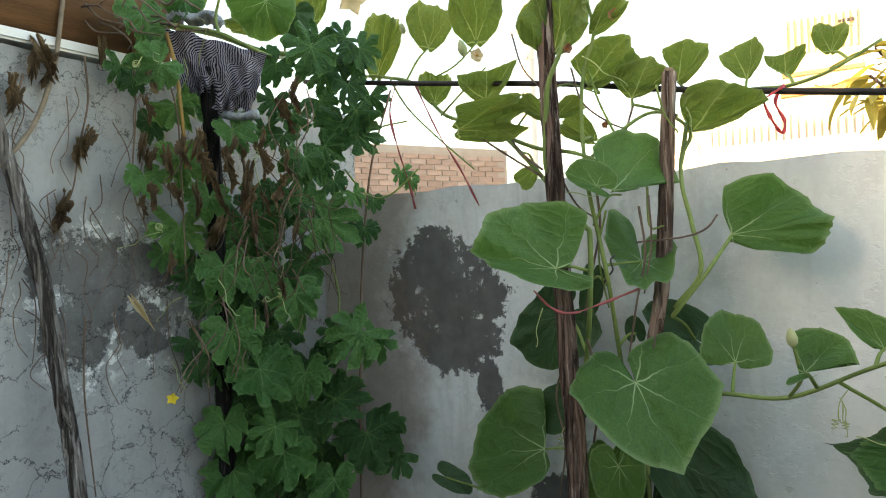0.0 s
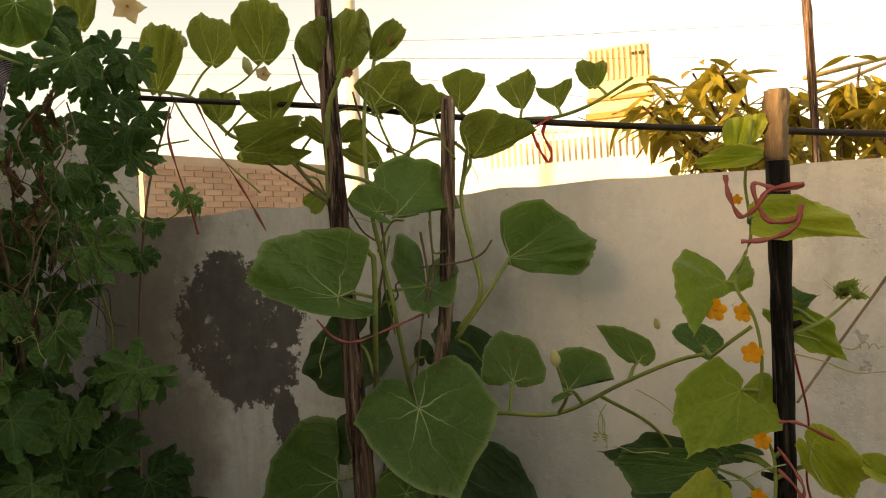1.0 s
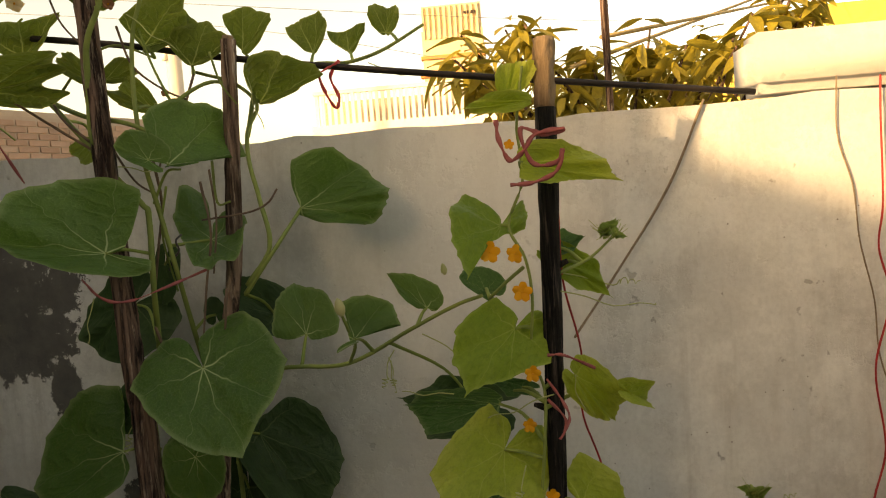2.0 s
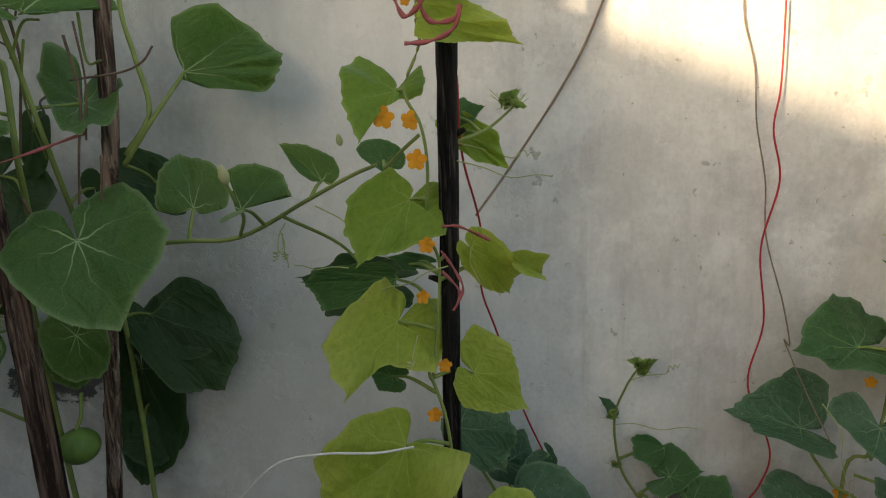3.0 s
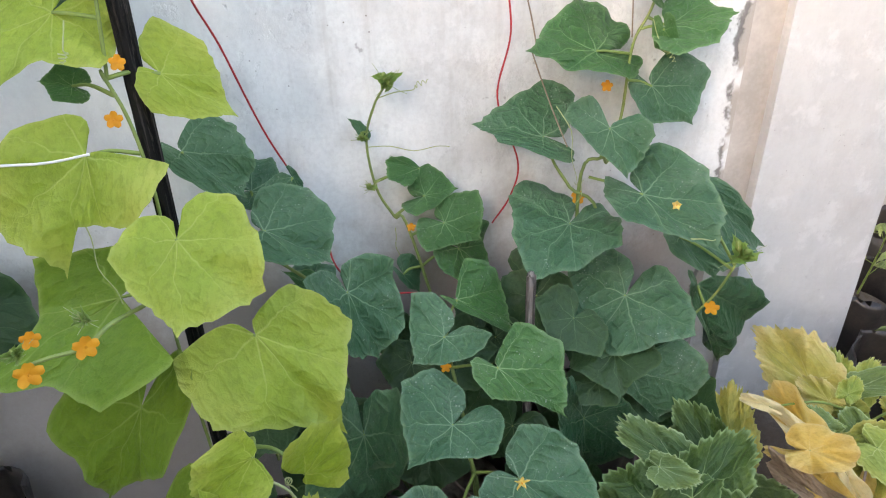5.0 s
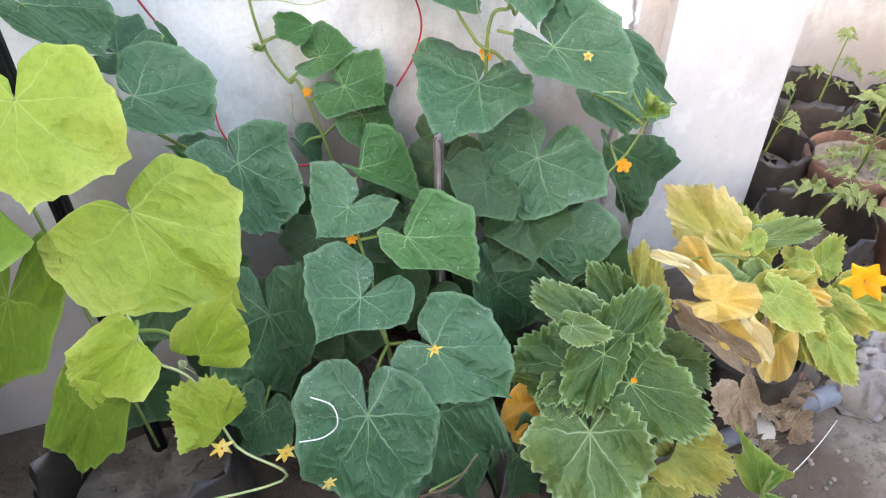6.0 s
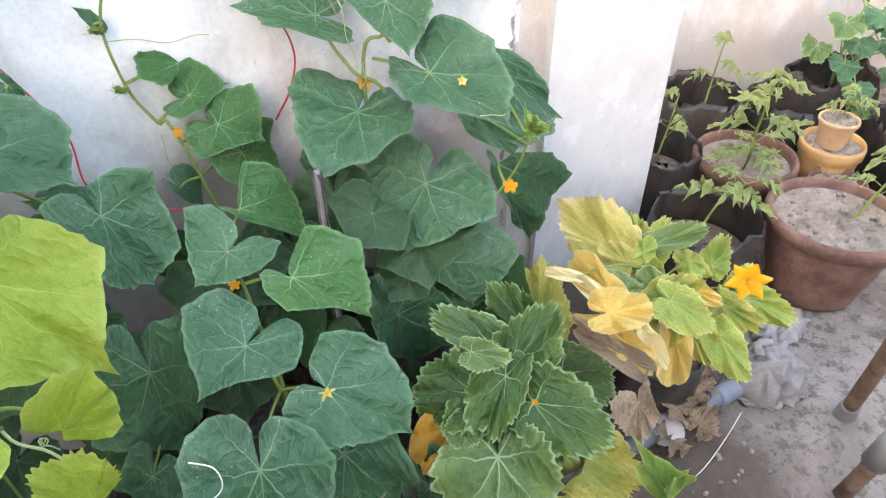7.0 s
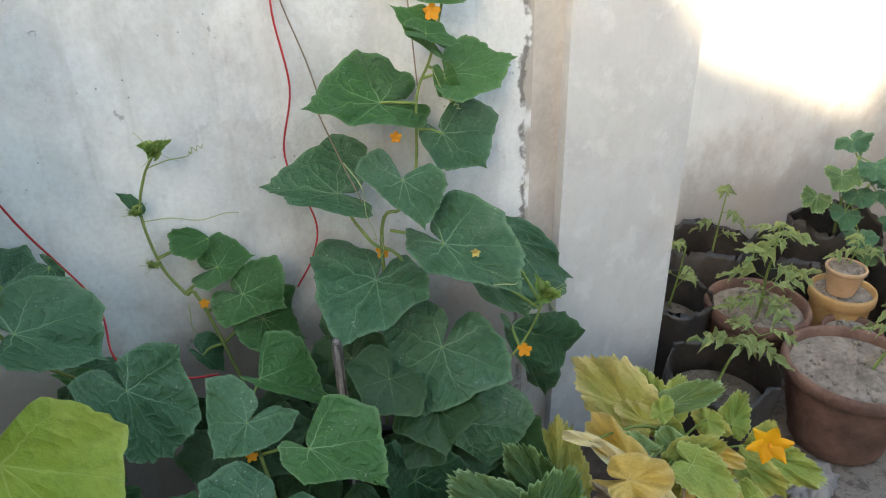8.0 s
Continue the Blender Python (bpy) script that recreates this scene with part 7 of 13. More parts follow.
leaf(yellow_squash, "serrate", leaf_squash_lime, (1.604, 0.946, 0.426), (1.629, 0.953, 0.454), (-0.455, -0.685, 0.569), 0.019, 0.019, stem=(1.666, 0.940, 0.354), petiole=0.0022, cup=0.16, fold=0.14, wave=0.15, roll=0.25, left=(0.14, 0.50, 0.42, 0.71, -0.41), right=(0.09, 0.50, 0.30, 0.63, -0.35))
leaf(yellow_squash, "serrate", leaf_squash_lime, (1.709, 0.932, 0.380), (1.724, 0.899, 0.372), (-0.581, -0.430, 0.691), 0.020, 0.022, stem=(1.666, 0.940, 0.350), petiole=0.0022, cup=0.16, fold=0.14, wave=0.15, roll=0.25, left=(0.06, 0.54, 0.33, 0.80, -0.42), right=(0.19, 0.50, 0.49, 0.85, -0.25))
leaf(yellow_squash, "serrate", leaf_dry, (1.403, 0.704, 0.392), (1.381, 0.655, 0.360), (-0.605, -0.221, 0.765), 0.029, 0.035, stem=(1.666, 0.940, 0.354), petiole=0.0022, cup=0.16, fold=0.45, wave=0.30, roll=0.25, left=(0.09, 0.54, 0.30, 0.67, -0.40), right=(0.08, 0.58, 0.49, 0.71, -0.27))
leaf(yellow_squash, "blunt", leaf_gold, (1.680, 0.826, 0.281), (1.653, 0.807, 0.252), (-0.560, -0.358, 0.747), 0.020, 0.017, stem=(1.666, 0.940, 0.251), petiole=0.0022, cup=0.16, fold=0.30, wave=0.22, roll=0.25)
leaf(yellow_squash, "blunt", leaf_gold, (1.522, 0.852, 0.380), (1.475, 0.850, 0.346), (-0.529, -0.374, 0.762), 0.020, 0.022, stem=(1.666, 0.940, 0.350), petiole=0.0022, cup=0.16, fold=0.30, wave=0.22, roll=0.25)
leaf(yellow_squash, "serrate", leaf_squash_yellow, (1.595, 0.897, 0.380), (1.607, 0.837, 0.358), (-0.653, -0.366, 0.663), 0.030, 0.026, stem=(1.666, 0.940, 0.350), petiole=0.0022, cup=0.16, fold=0.14, wave=0.15, roll=0.25, left=(0.13, 0.40, 0.36, 0.84, -0.42), right=(0.07, 0.55, 0.26, 0.68, -0.25))
leaf(yellow_squash, "serrate", leaf_gold, (1.691, 0.875, 0.320), (1.660, 0.854, 0.278), (-0.570, -0.482, 0.665), 0.027, 0.027, stem=(1.666, 0.940, 0.290), petiole=0.0022, cup=0.16, fold=0.30, wave=0.22, roll=0.25, left=(0.07, 0.42, 0.33, 0.80, -0.22), right=(0.17, 0.58, 0.48, 0.82, -0.24))
leaf(yellow_squash, "serrate", leaf_squash_yellow, (1.824, 0.902, 0.291), (1.868, 0.905, 0.332), (-0.505, -0.631, 0.589), 0.024, 0.027, stem=(1.666, 0.940, 0.261), petiole=0.0022, cup=0.16, fold=0.14, wave=0.15, roll=0.25, left=(0.10, 0.41, 0.40, 0.73, -0.35), right=(0.18, 0.45, 0.30, 0.68, -0.33))
leaf(yellow_squash, "serrate", leaf_squash_yellow, (1.766, 0.843, 0.274), (1.720, 0.828, 0.231), (-0.544, -0.408, 0.734), 0.026, 0.026, stem=(1.666, 0.940, 0.244), petiole=0.0022, cup=0.16, fold=0.14, wave=0.15, roll=0.25, left=(0.12, 0.40, 0.35, 0.69, -0.39), right=(0.14, 0.40, 0.43, 0.77, -0.39))
leaf(yellow_squash, "serrate", leaf_squash_pale, (1.580, 0.957, 0.406), (1.552, 1.010, 0.429), (-0.498, -0.556, 0.665), 0.026, 0.026, stem=(1.666, 0.940, 0.354), petiole=0.0022, cup=0.16, fold=0.14, wave=0.15, roll=0.25, left=(0.12, 0.50, 0.44, 0.82, -0.27), right=(0.09, 0.49, 0.33, 0.62, -0.31))


# ---- stakes, pole, bar ----
def stake(points, r0, r1, name, label, category, material, seed=1, sides=11, cap=None, group=""):
    """A rough pole: a tapering trunk with a cut top."""
    foot = base(name, *points[0], label, category, group)
    part("shaft", tube_bm(points, r0, r1, 18, 14, 0.07, random.Random(seed), grooves=0.16), material, foot)
    if material in (bark, bark_pale, grey_wood) and len(points) > 4:
        rng = random.Random(seed + 40)
        line = smooth_line(points, 14)
        for k in range(7):
            a, turn = rng.uniform(0, 6.28), rng.uniform(-0.02, 0.02)
            i0 = rng.randrange(0, len(line) // 2)
            i1 = min(len(line) - 1, i0 + rng.randrange(len(line) // 4, len(line) // 2 + 2))
            pts = []
            for i in range(i0, i1 + 1, 3):
                r = (r0 + (r1 - r0) * i / len(line)) * rng.uniform(0.86, 1.04)
                b = a + turn * (i - i0) * 3 + rng.uniform(-0.12, 0.12)
                pts.append(line[i] + Vector((math.cos(b) * r, math.sin(b) * r, 0)))
            if len(pts) > 2:
                part("bark_strip", tube_bm(pts, rng.uniform(0.0028, 0.0045), 0.0015, 6, 3, 0.3, rng), material, foot)
    top, below = Vector(points[-1]), Vector(points[-2])
    d = (top - below).normalized()
    part("cut_end", tube_bm([top - d * 0.004, top + d * 0.006], r1 * 0.9, r1 * 0.7, sides, 1, 0.2, random.Random(seed + 1)), cap or pale_wood, foot)
    return foot


stake([(-0.005, 1.09, -0.02), (-0.010, 1.095, 0.6), (-0.012, 1.098, 1.12), (-0.022, 1.10, 1.30), (-0.048, 1.124, 1.74), (-0.052, 1.128, 1.92)], 0.0165, 0.0125, "garden_stake", "thick crooked bark-covered wooden stake behind the pumpkin vine", "stake", bark, 3, group="pumpkin stakes")
stake([(-0.040, 1.20, -0.02), (-0.008, 1.20, 0.6), (0.018, 1.20, 0.82), (0.070, 1.195, 1.20), (0.105, 1.19, 1.40), (0.124, 1.195, 1.715)], 0.0120, 0.0105, "garden_stake", "straight weathered wooden stake with a cut top beside the pumpkin vine", "stake", bark_pale, 5, group="pumpkin stakes")
dark_pole = base("garden_pole", 0.535, 1.06, 0.0, "blackened wooden pole with a pale split top", "pole")
part("shaft", tube_bm([(0.532, 1.062, -0.02), (0.545, 1.065, 0.5), (0.556, 1.066, 0.97), (0.566, 1.06, 1.27), (0.574, 1.06, 1.56)], 0.0128, 0.0122, 14, 10, 0.04, random.Random(8), grooves=0.10), dark_wood, dark_pole)
part("split_top", tube_bm([(0.574, 1.06, 1.56), (0.575, 1.06, 1.60), (0.577, 1.06, 1.645)], 0.0115, 0.0125, 18, 6, 0.16, random.Random(9), grooves=0.25), pale_wood, dark_pole)
for k, (dx, dz, z) in enumerate([(0.017, 0.02, 1.36), (-0.016, 0.015, 1.18), (0.016, -0.012, 1.02)]):
    p = Vector((0.562 + dx * 0.6, 1.06, z))
    part("knot", tube_bm([p, p + Vector((dx, -0.004, dz * 0.4))], 0.006, 0.003, 6, 2), dark_wood, dark_pole)
bar = base("trellis_bar", -0.62, 1.19, 1.81, "thin dark iron bar resting across the stakes and the wall top", "bar")
part("rod", tube_bm([(-0.62, 1.17, 1.815), (-0.35, 1.19, 1.772), (-0.05, 1.205, 1.726), (0.12, 1.213, 1.692), (0.45, 1.24, 1.642), (0.93, 1.36, 1.592)], 0.0052, 0.0052, 8, 8), bar_metal, bar)
stake([(-0.580, 0.737, -0.020), (-0.627, 0.707, 0.537), (-0.655, 0.677, 1.094), (-0.680, 0.670, 1.267), (-0.700, 0.659, 1.426), (-0.715, 0.633, 1.574), (-0.728, 0.593, 1.758)], 0.0125, 0.0105, "leaning_pole", "weathered grey wooden pole leaning on the side wall", "pole", grey_wood, 14)
post = base("trellis_post", -0.70, 1.003, 0.0, "dark old post buried in the bitter gourd", "post")
part("shaft", tube_bm([(-0.700, 1.003, -0.02), (-0.690, 0.99, 0.9), (-0.632, 0.932, 1.80)], 0.018, 0.016, 9, 8, 0.1), dark_wood, post)
beam = base("wooden_plank", -0.76, 0.5, 1.85, "orange-brown rough wooden plank lying on the side wall", "plank")
plank_mat = plain_material("rusty_orange_plank", (0.060, 0.026, 0.011), (0.20, 0.092, 0.036), 5, 0.85, 0.6, 0.004, stretch=(6, 0.8, 6))
part("board", wall_bm(-0.90, -0.735, 0.48, 0.93, 1.826, 1.955, 0.05, 0.006, 0.004, 5), plank_mat, beam)

# block on the wall top
block = base("cement_block", 1.2, 1.40, 1.582, "weathered white cement slab lying on the wall top", "slab")
part("slab", box_bm(0.925, 1.52, 1.352, 1.455, 1.589, 1.688, 0.018), pillar_wash, block)


# ---- cloth on the post ----
def cloth():
    n = Nodes("striped_cloth")
    uv = n.split(n.coords("UV"))
    wob = n.noise(n.coords("UV"), 5.0, 3)
    a = n.math("FRACT", n.math("MULTIPLY", n.math("ADD", uv[0], n.math("MULTIPLY", wob, 0.10)), 40.0))
    b = n.math("FRACT", n.math("MULTIPLY", n.math("ADD", n.math("ADD", uv[0], uv[1]), n.math("MULTIPLY", wob, 0.10)), 30.0))
    sel = n.math("GREATER_THAN", n.noise(n.coords("UV"), 2.2, 0), 0.5)
    stripe = n.math("ADD", n.math("MULTIPLY", n.math("GREATER_THAN", a, 0.5), sel), n.math("MULTIPLY", n.math("GREATER_THAN", b, 0.5), n.math("SUBTRACT", 1.0, sel)))
    mat = n.done(n.mix(stripe, (0.040, 0.036, 0.050), (0.46, 0.43, 0.49)), 0.9, n.bump(n.noise(n.coords("UV"), 160, 2), 0.3, 0.001), spec=0.15)
    holder = base("cloth_rag", -0.587, 0.917, 1.70, "black and white striped rag draped over the post", "cloth")
    bm = bmesh.new()
    layer = bm.loops.layers.uv.new("UVMap")
    nu, nv = 64, 36
    top_a, top_b, low_a, low_b = Vector((-0.730, 0.915, 1.892)), Vector((-0.524, 0.975, 1.814)), Vector((-0.673, 0.905, 1.750)), Vector((-0.547, 0.965, 1.723))
    out = Vector((0.749, -0.614, -0.251))
    rows = []
    for j in range(nv + 1):
        v = j / nv
        row = []
        for i in range(nu + 1):
            u = i / nu
            q = top_a.lerp(top_b, u).lerp(low_a.lerp(low_b, u), v)
            sway = 0.10 * math.sin(5 * v + 3 * u)
            fold = 0.017 * math.sin(26 * (u + sway) + 2 * v) + 0.008 * math.sin(51 * u - 7 * v) + 0.020 * noise.noise(Vector((8 * u, 5 * v, 2)))
            hem = 0.034 * math.sin(math.pi * u ** 1.6) - 0.012 + 0.010 * math.sin(15 * u) + 0.005 * math.sin(37 * u)
            q += out * (fold * (0.35 + 0.65 * v) + 0.022 * math.sin(math.pi * v) * math.sin(math.pi * u))
            q.z += -hem * v + 0.008 * noise.noise(Vector((6 * u, 4 * v, 9)))
            row.append(bm.verts.new(q))
        rows.append(row)
    for j in range(nv):
        for i in range(nu):
            f = bm.faces.new((rows[j][i], rows[j][i + 1], rows[j + 1][i + 1], rows[j + 1][i]))
            for lo, (uu, vv) in zip(f.loops, ((i, j), (i + 1, j), (i + 1, j + 1), (i, j + 1))):
                lo[layer].uv = (uu / nu, 0.8 * vv / nv)
    bmesh.ops.solidify(bm, geom=bm.faces[:], thickness=0.0018)
    part("fabric", bm, mat, holder)
    twist = plain_material("rag_twist", (0.10, 0.11, 0.12), (0.34, 0.36, 0.38), 45, 0.9, 0.8, 0.003)
    part("knot", tube_bm([(-0.699, 0.900, 1.888), (-0.670, 0.905, 1.898), (-0.634, 0.910, 1.883), (-0.598, 0.915, 1.885), (-0.582, 0.925, 1.866)], 0.013, 0.010, 14, 6, 0.30, random.Random(4), grooves=0.4), twist, holder, "rumpled grey twist of cloth")
    part("hem", tube_bm([(-0.597, 0.935, 1.710), (-0.560, 0.940, 1.701), (-0.522, 0.945, 1.701)], 0.007, 0.008, 10, 6, 0.25, random.Random(6), grooves=0.3), twist, holder, "rolled grey hem")


cloth()


# ---- cords ----
def cord(name, points, r, material, label, category, piece="strand", steps=8):
    foot = base(name, *points[0], label, category)
    part(piece, tube_bm(points, r, r, 6, steps, 0.08), material, foot)
    return foot


def strip_bm(points, width, thick=0.0009, steps=8, seed=1):
    """A flat strip of cloth along a smooth line, twisting a little as it goes."""
    rng = random.Random(seed)
    line = smooth_line(points, steps)
    bm, rings, n = bmesh.new(), [], len(line)
    ph = rng.uniform(0, 6.3)
    for i, q in enumerate(line):
        t = (line[min(i + 1, n - 1)] - line[max(i - 1, 0)]).normalized()
        a = 0.55 * math.sin(0.35 * i + ph)
        u = t.cross(Vector((math.sin(a), -math.cos(a), 0.1))).normalized()
        v = t.cross(u)
        w = 0.5 * width * (1 + 0.28 * math.sin(0.9 * i + ph) + 0.15 * rng.uniform(-1, 1))
        rings.append([bm.verts.new(q + u * w * x + v * thick * y) for x, y in ((-1, 0), (-0.3, 1.2), (0.4, 0.4), (1, 0.6), (0.4, -0.6), (-0.3, -0.4))])
    for p, q in zip(rings, rings[1:]):
        for k in range(6):
            bm.faces.new((p[k], p[(k + 1) % 6], q[(k + 1) % 6], q[k]))
    bm.faces.new(rings[0][::-1])
    bm.faces.new(rings[-1])
    return bm


def ribbon(points, width, material, label):
    foot = base("ribbon", *points[0], label, "tie")
    part("strip", strip_bm(points, width, seed=len(points)), material, foot)
    return foot


# ---- bitter gourd, a hanging mass on the side wall ----
bitter = base("bitter_gourd_vine", -0.62, 1.02, 0.0, "dense bitter gourd vine with deeply cut leaves in the wall corner", "bitter gourd vine")
stem_part(bitter, [(-0.640, 1.080, 0.050), (-0.650, 1.080, 0.800), (-0.640, 1.060, 1.300), (-0.640, 1.020, 1.600), (-0.650, 1.000, 1.800)], 0.0045, 0.003, stem_brown)
stem_part(bitter, [(-0.540, 1.180, 0.050), (-0.530, 1.190, 0.800), (-0.510, 1.190, 1.300), (-0.480, 1.200, 1.600), (-0.440, 1.230, 1.780)], 0.0035, 0.002, stem_brown)
stem_part(bitter, [(-0.675, 0.880, 1.858), (-0.653, 0.875, 1.812), (-0.637, 0.870, 1.768), (-0.637, 0.875, 1.720), (-0.645, 0.885, 1.662), (-0.664, 0.900, 1.584)], 0.0040, 0.0030, plain_material("ochre_stem", (0.220, 0.120, 0.035), (0.380, 0.240, 0.080), 30, 0.8, 0.5, 0.001))
_r = random.Random(77)
for k in range(40):
    a = Vector((-0.69 + 0.20 * _r.random(), 0.90 + 0.30 * _r.random(), _r.uniform(1.44, 1.66)))
    way = Vector((_r.uniform(-0.05, 0.05), _r.uniform(-0.10, 0.10), _r.uniform(-0.16, -0.02)))
    turns = [a + way * (i / 4) + Vector((_r.uniform(-0.018, 0.018), _r.uniform(-0.018, 0.018), _r.uniform(-0.015, 0.015))) for i in range(5)]
    stem_part(bitter, turns, 0.0012, 0.0007, stem_dark, name="shoot")


bud_cream = plain_material("bud_cream", (0.36, 0.42, 0.18), (0.55, 0.55, 0.32), 30, 0.6, 0.3, 0.001, translucent=0.2)
petal_squash = plain_material("petal_squash", (0.80, 0.34, 0.01), (0.84, 0.46, 0.02), 30, 0.55, 0.4, 0.002, translucent=0.3)
fruit_skin = plain_material("young_fruit", (0.08, 0.17, 0.03), (0.14, 0.25, 0.06), 40, 0.45, 0.1, 0.001)


def fruit(vine, centre, r):
    """A small ribbed unripe fruit with a stub of stalk."""
    bm = bmesh.new()
    bmesh.ops.create_uvsphere(bm, u_segments=30, v_segments=14, radius=r)
    for v in bm.verts:
        a = math.atan2(v.co.y, v.co.x)
        k = 1 + 0.035 * math.cos(10 * a) * (1 - (v.co.z / r) ** 2)
        v.co = Vector((v.co.x * k, v.co.y * k, v.co.z * 0.9)) + Vector(centre)
    ob = part("fruit", bm, fruit_skin, vine, "small unripe green fruit")
    c = Vector(centre)
    part("stalk", tube_bm([c + Vector((0, 0, 0.85 * r)), c + Vector((0.005, 0.01, 1.5 * r)), c + Vector((0, 0.03, 2.4 * r))], 0.003, 0.003), petiole_green, ob)
    return ob


# filler leaves inside the cucumber bushes, shade put into their darker green
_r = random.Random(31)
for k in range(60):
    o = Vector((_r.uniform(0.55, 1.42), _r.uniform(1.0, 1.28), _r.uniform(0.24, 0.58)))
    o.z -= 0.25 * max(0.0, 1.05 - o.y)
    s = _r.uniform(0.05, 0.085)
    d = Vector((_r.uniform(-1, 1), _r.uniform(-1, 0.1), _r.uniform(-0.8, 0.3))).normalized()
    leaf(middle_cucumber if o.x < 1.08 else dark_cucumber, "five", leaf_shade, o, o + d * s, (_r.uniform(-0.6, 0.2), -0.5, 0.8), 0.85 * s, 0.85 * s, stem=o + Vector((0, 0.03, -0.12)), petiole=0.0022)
# bare lower stems between the bags and the leaves
for k in range(16):
    x0, y0 = _r.choice([(0.92, 1.13), (1.20, 1.19), (0.94, 0.85), (0.60, 1.0)])
    a = Vector((x0 + _r.uniform(-0.08, 0.08), y0 + _r.uniform(-0.06, 0.04), 0.16))
    b = a + Vector((_r.uniform(-0.16, 0.16), _r.uniform(-0.12, 0.08), _r.uniform(0.10, 0.17)))
    mid = a.lerp(b, 0.5) + Vector((_r.uniform(-0.04, 0.04), _r.uniform(-0.03, 0.03), 0.0))
    stem_part(middle_cucumber if x0 < 1.1 else dark_cucumber, [a, mid, b], 0.0030, 0.0018, stem_brown if k % 3 else stem_green)

# ---- leaves, flowers, tendrils and ties ----
leaf(bitter, "lobed", leaf_bitter_mid, (-0.663, 0.822, 1.877), (-0.648, 0.818, 1.818), (0.964, -0.089, 0.250), 0.046, 0.048, stem=(-0.664, 0.852, 1.885), petiole=0.0011, wave=0.16, fold=0.22, droop=0.34, cup=0.05)
leaf(bitter, "lobed", leaf_bitter_mid, (-0.605, 0.816, 1.778), (-0.630, 0.782, 1.744), (0.797, -0.603, 0.018), 0.041, 0.046, stem=(-0.624, 0.846, 1.757), petiole=0.0011, wave=0.16, fold=0.22, droop=0.34, cup=0.05)
leaf(bitter, "lobed", leaf_bitter_light, (-0.663, 0.885, 1.728), (-0.636, 0.886, 1.684), (0.472, -0.837, 0.278), 0.041, 0.047, stem=(-0.649, 0.915, 1.706), petiole=0.0011, wave=0.16, fold=0.22, droop=0.34, cup=0.05)
leaf(bitter, "cut", leaf_bitter_mid, (-0.651, 0.926, 1.743), (-0.611, 0.937, 1.713), (0.532, -0.712, 0.459), 0.042, 0.044, stem=(-0.663, 0.956, 1.750), petiole=0.0011, wave=0.16, fold=0.22, droop=0.34, cup=0.05)
leaf(bitter, "lobed", leaf_bitter, (-0.725, 0.872, 1.706), (-0.730, 0.867, 1.660), (0.551, -0.834, 0.026), 0.041, 0.039, stem=(-0.721, 0.902, 1.676), petiole=0.0011, wave=0.16, fold=0.22, droop=0.34, cup=0.05)
leaf(bitter, "lobed", leaf_bitter_mid, (-0.579, 0.937, 1.681), (-0.561, 0.954, 1.633), (0.914, -0.331, 0.233), 0.047, 0.040, stem=(-0.571, 0.967, 1.653), petiole=0.0011, wave=0.16, fold=0.22, droop=0.34, cup=0.05)
leaf(bitter, "lobed", leaf_bitter_light, (-0.662, 0.885, 1.633), (-0.649, 0.884, 1.570), (0.933, -0.294, 0.206), 0.055, 0.048, stem=(-0.681, 0.915, 1.611), petiole=0.0011, wave=0.16, fold=0.22, droop=0.34, cup=0.05)
leaf(bitter, "lobed", leaf_bitter, (-0.703, 0.874, 1.851), (-0.690, 0.870, 1.817), (0.921, -0.113, 0.373), 0.028, 0.031, stem=(-0.702, 0.904, 1.852), petiole=0.0011, wave=0.16, fold=0.22, droop=0.34, cup=0.05)
leaf(bitter, "cut", leaf_bitter_mid, (-0.691, 0.799, 1.789), (-0.694, 0.802, 1.744), (0.995, -0.068, -0.070), 0.040, 0.037, stem=(-0.674, 0.829, 1.773), petiole=0.0011, wave=0.16, fold=0.22, droop=0.34, cup=0.05)
leaf(bitter, "lobed", leaf_bitter, (-0.679, 0.814, 1.767), (-0.682, 0.812, 1.733), (0.692, -0.722, -0.008), 0.027, 0.026, stem=(-0.671, 0.844, 1.777), petiole=0.0011, wave=0.16, fold=0.22, droop=0.34, cup=0.05)
leaf(bitter, "lobed", leaf_bitter_mid, (-0.654, 0.905, 1.925), (-0.668, 0.886, 1.882), (0.558, -0.814, 0.160), 0.040, 0.034, stem=(-0.657, 0.935, 1.898), petiole=0.0011, wave=0.16, fold=0.22, droop=0.34, cup=0.05)
leaf(bitter, "cut", leaf_bitter, (-0.510, 1.105, 1.807), (-0.514, 1.102, 1.757), (0.903, -0.426, -0.051), 0.036, 0.038, stem=(-0.504, 1.135, 1.808), petiole=0.0011, wave=0.16, fold=0.22, droop=0.34, cup=0.05)
leaf(bitter, "cut", leaf_bitter, (-0.466, 1.128, 1.778), (-0.443, 1.118, 1.737), (0.523, -0.708, 0.474), 0.038, 0.036, stem=(-0.468, 1.158, 1.767), petiole=0.0011, wave=0.16, fold=0.22, droop=0.34, cup=0.05)
leaf(bitter, "cut", leaf_bitter, (-0.526, 1.116, 1.883), (-0.541, 1.110, 1.839), (0.578, -0.810, -0.094), 0.038, 0.037, stem=(-0.508, 1.146, 1.878), petiole=0.0011, wave=0.16, fold=0.22, droop=0.34, cup=0.05)
leaf(bitter, "cut", leaf_bitter, (-0.477, 1.163, 1.734), (-0.473, 1.154, 1.680), (0.887, -0.441, 0.138), 0.044, 0.041, stem=(-0.469, 1.193, 1.731), petiole=0.0011, wave=0.16, fold=0.22, droop=0.34, cup=0.05)
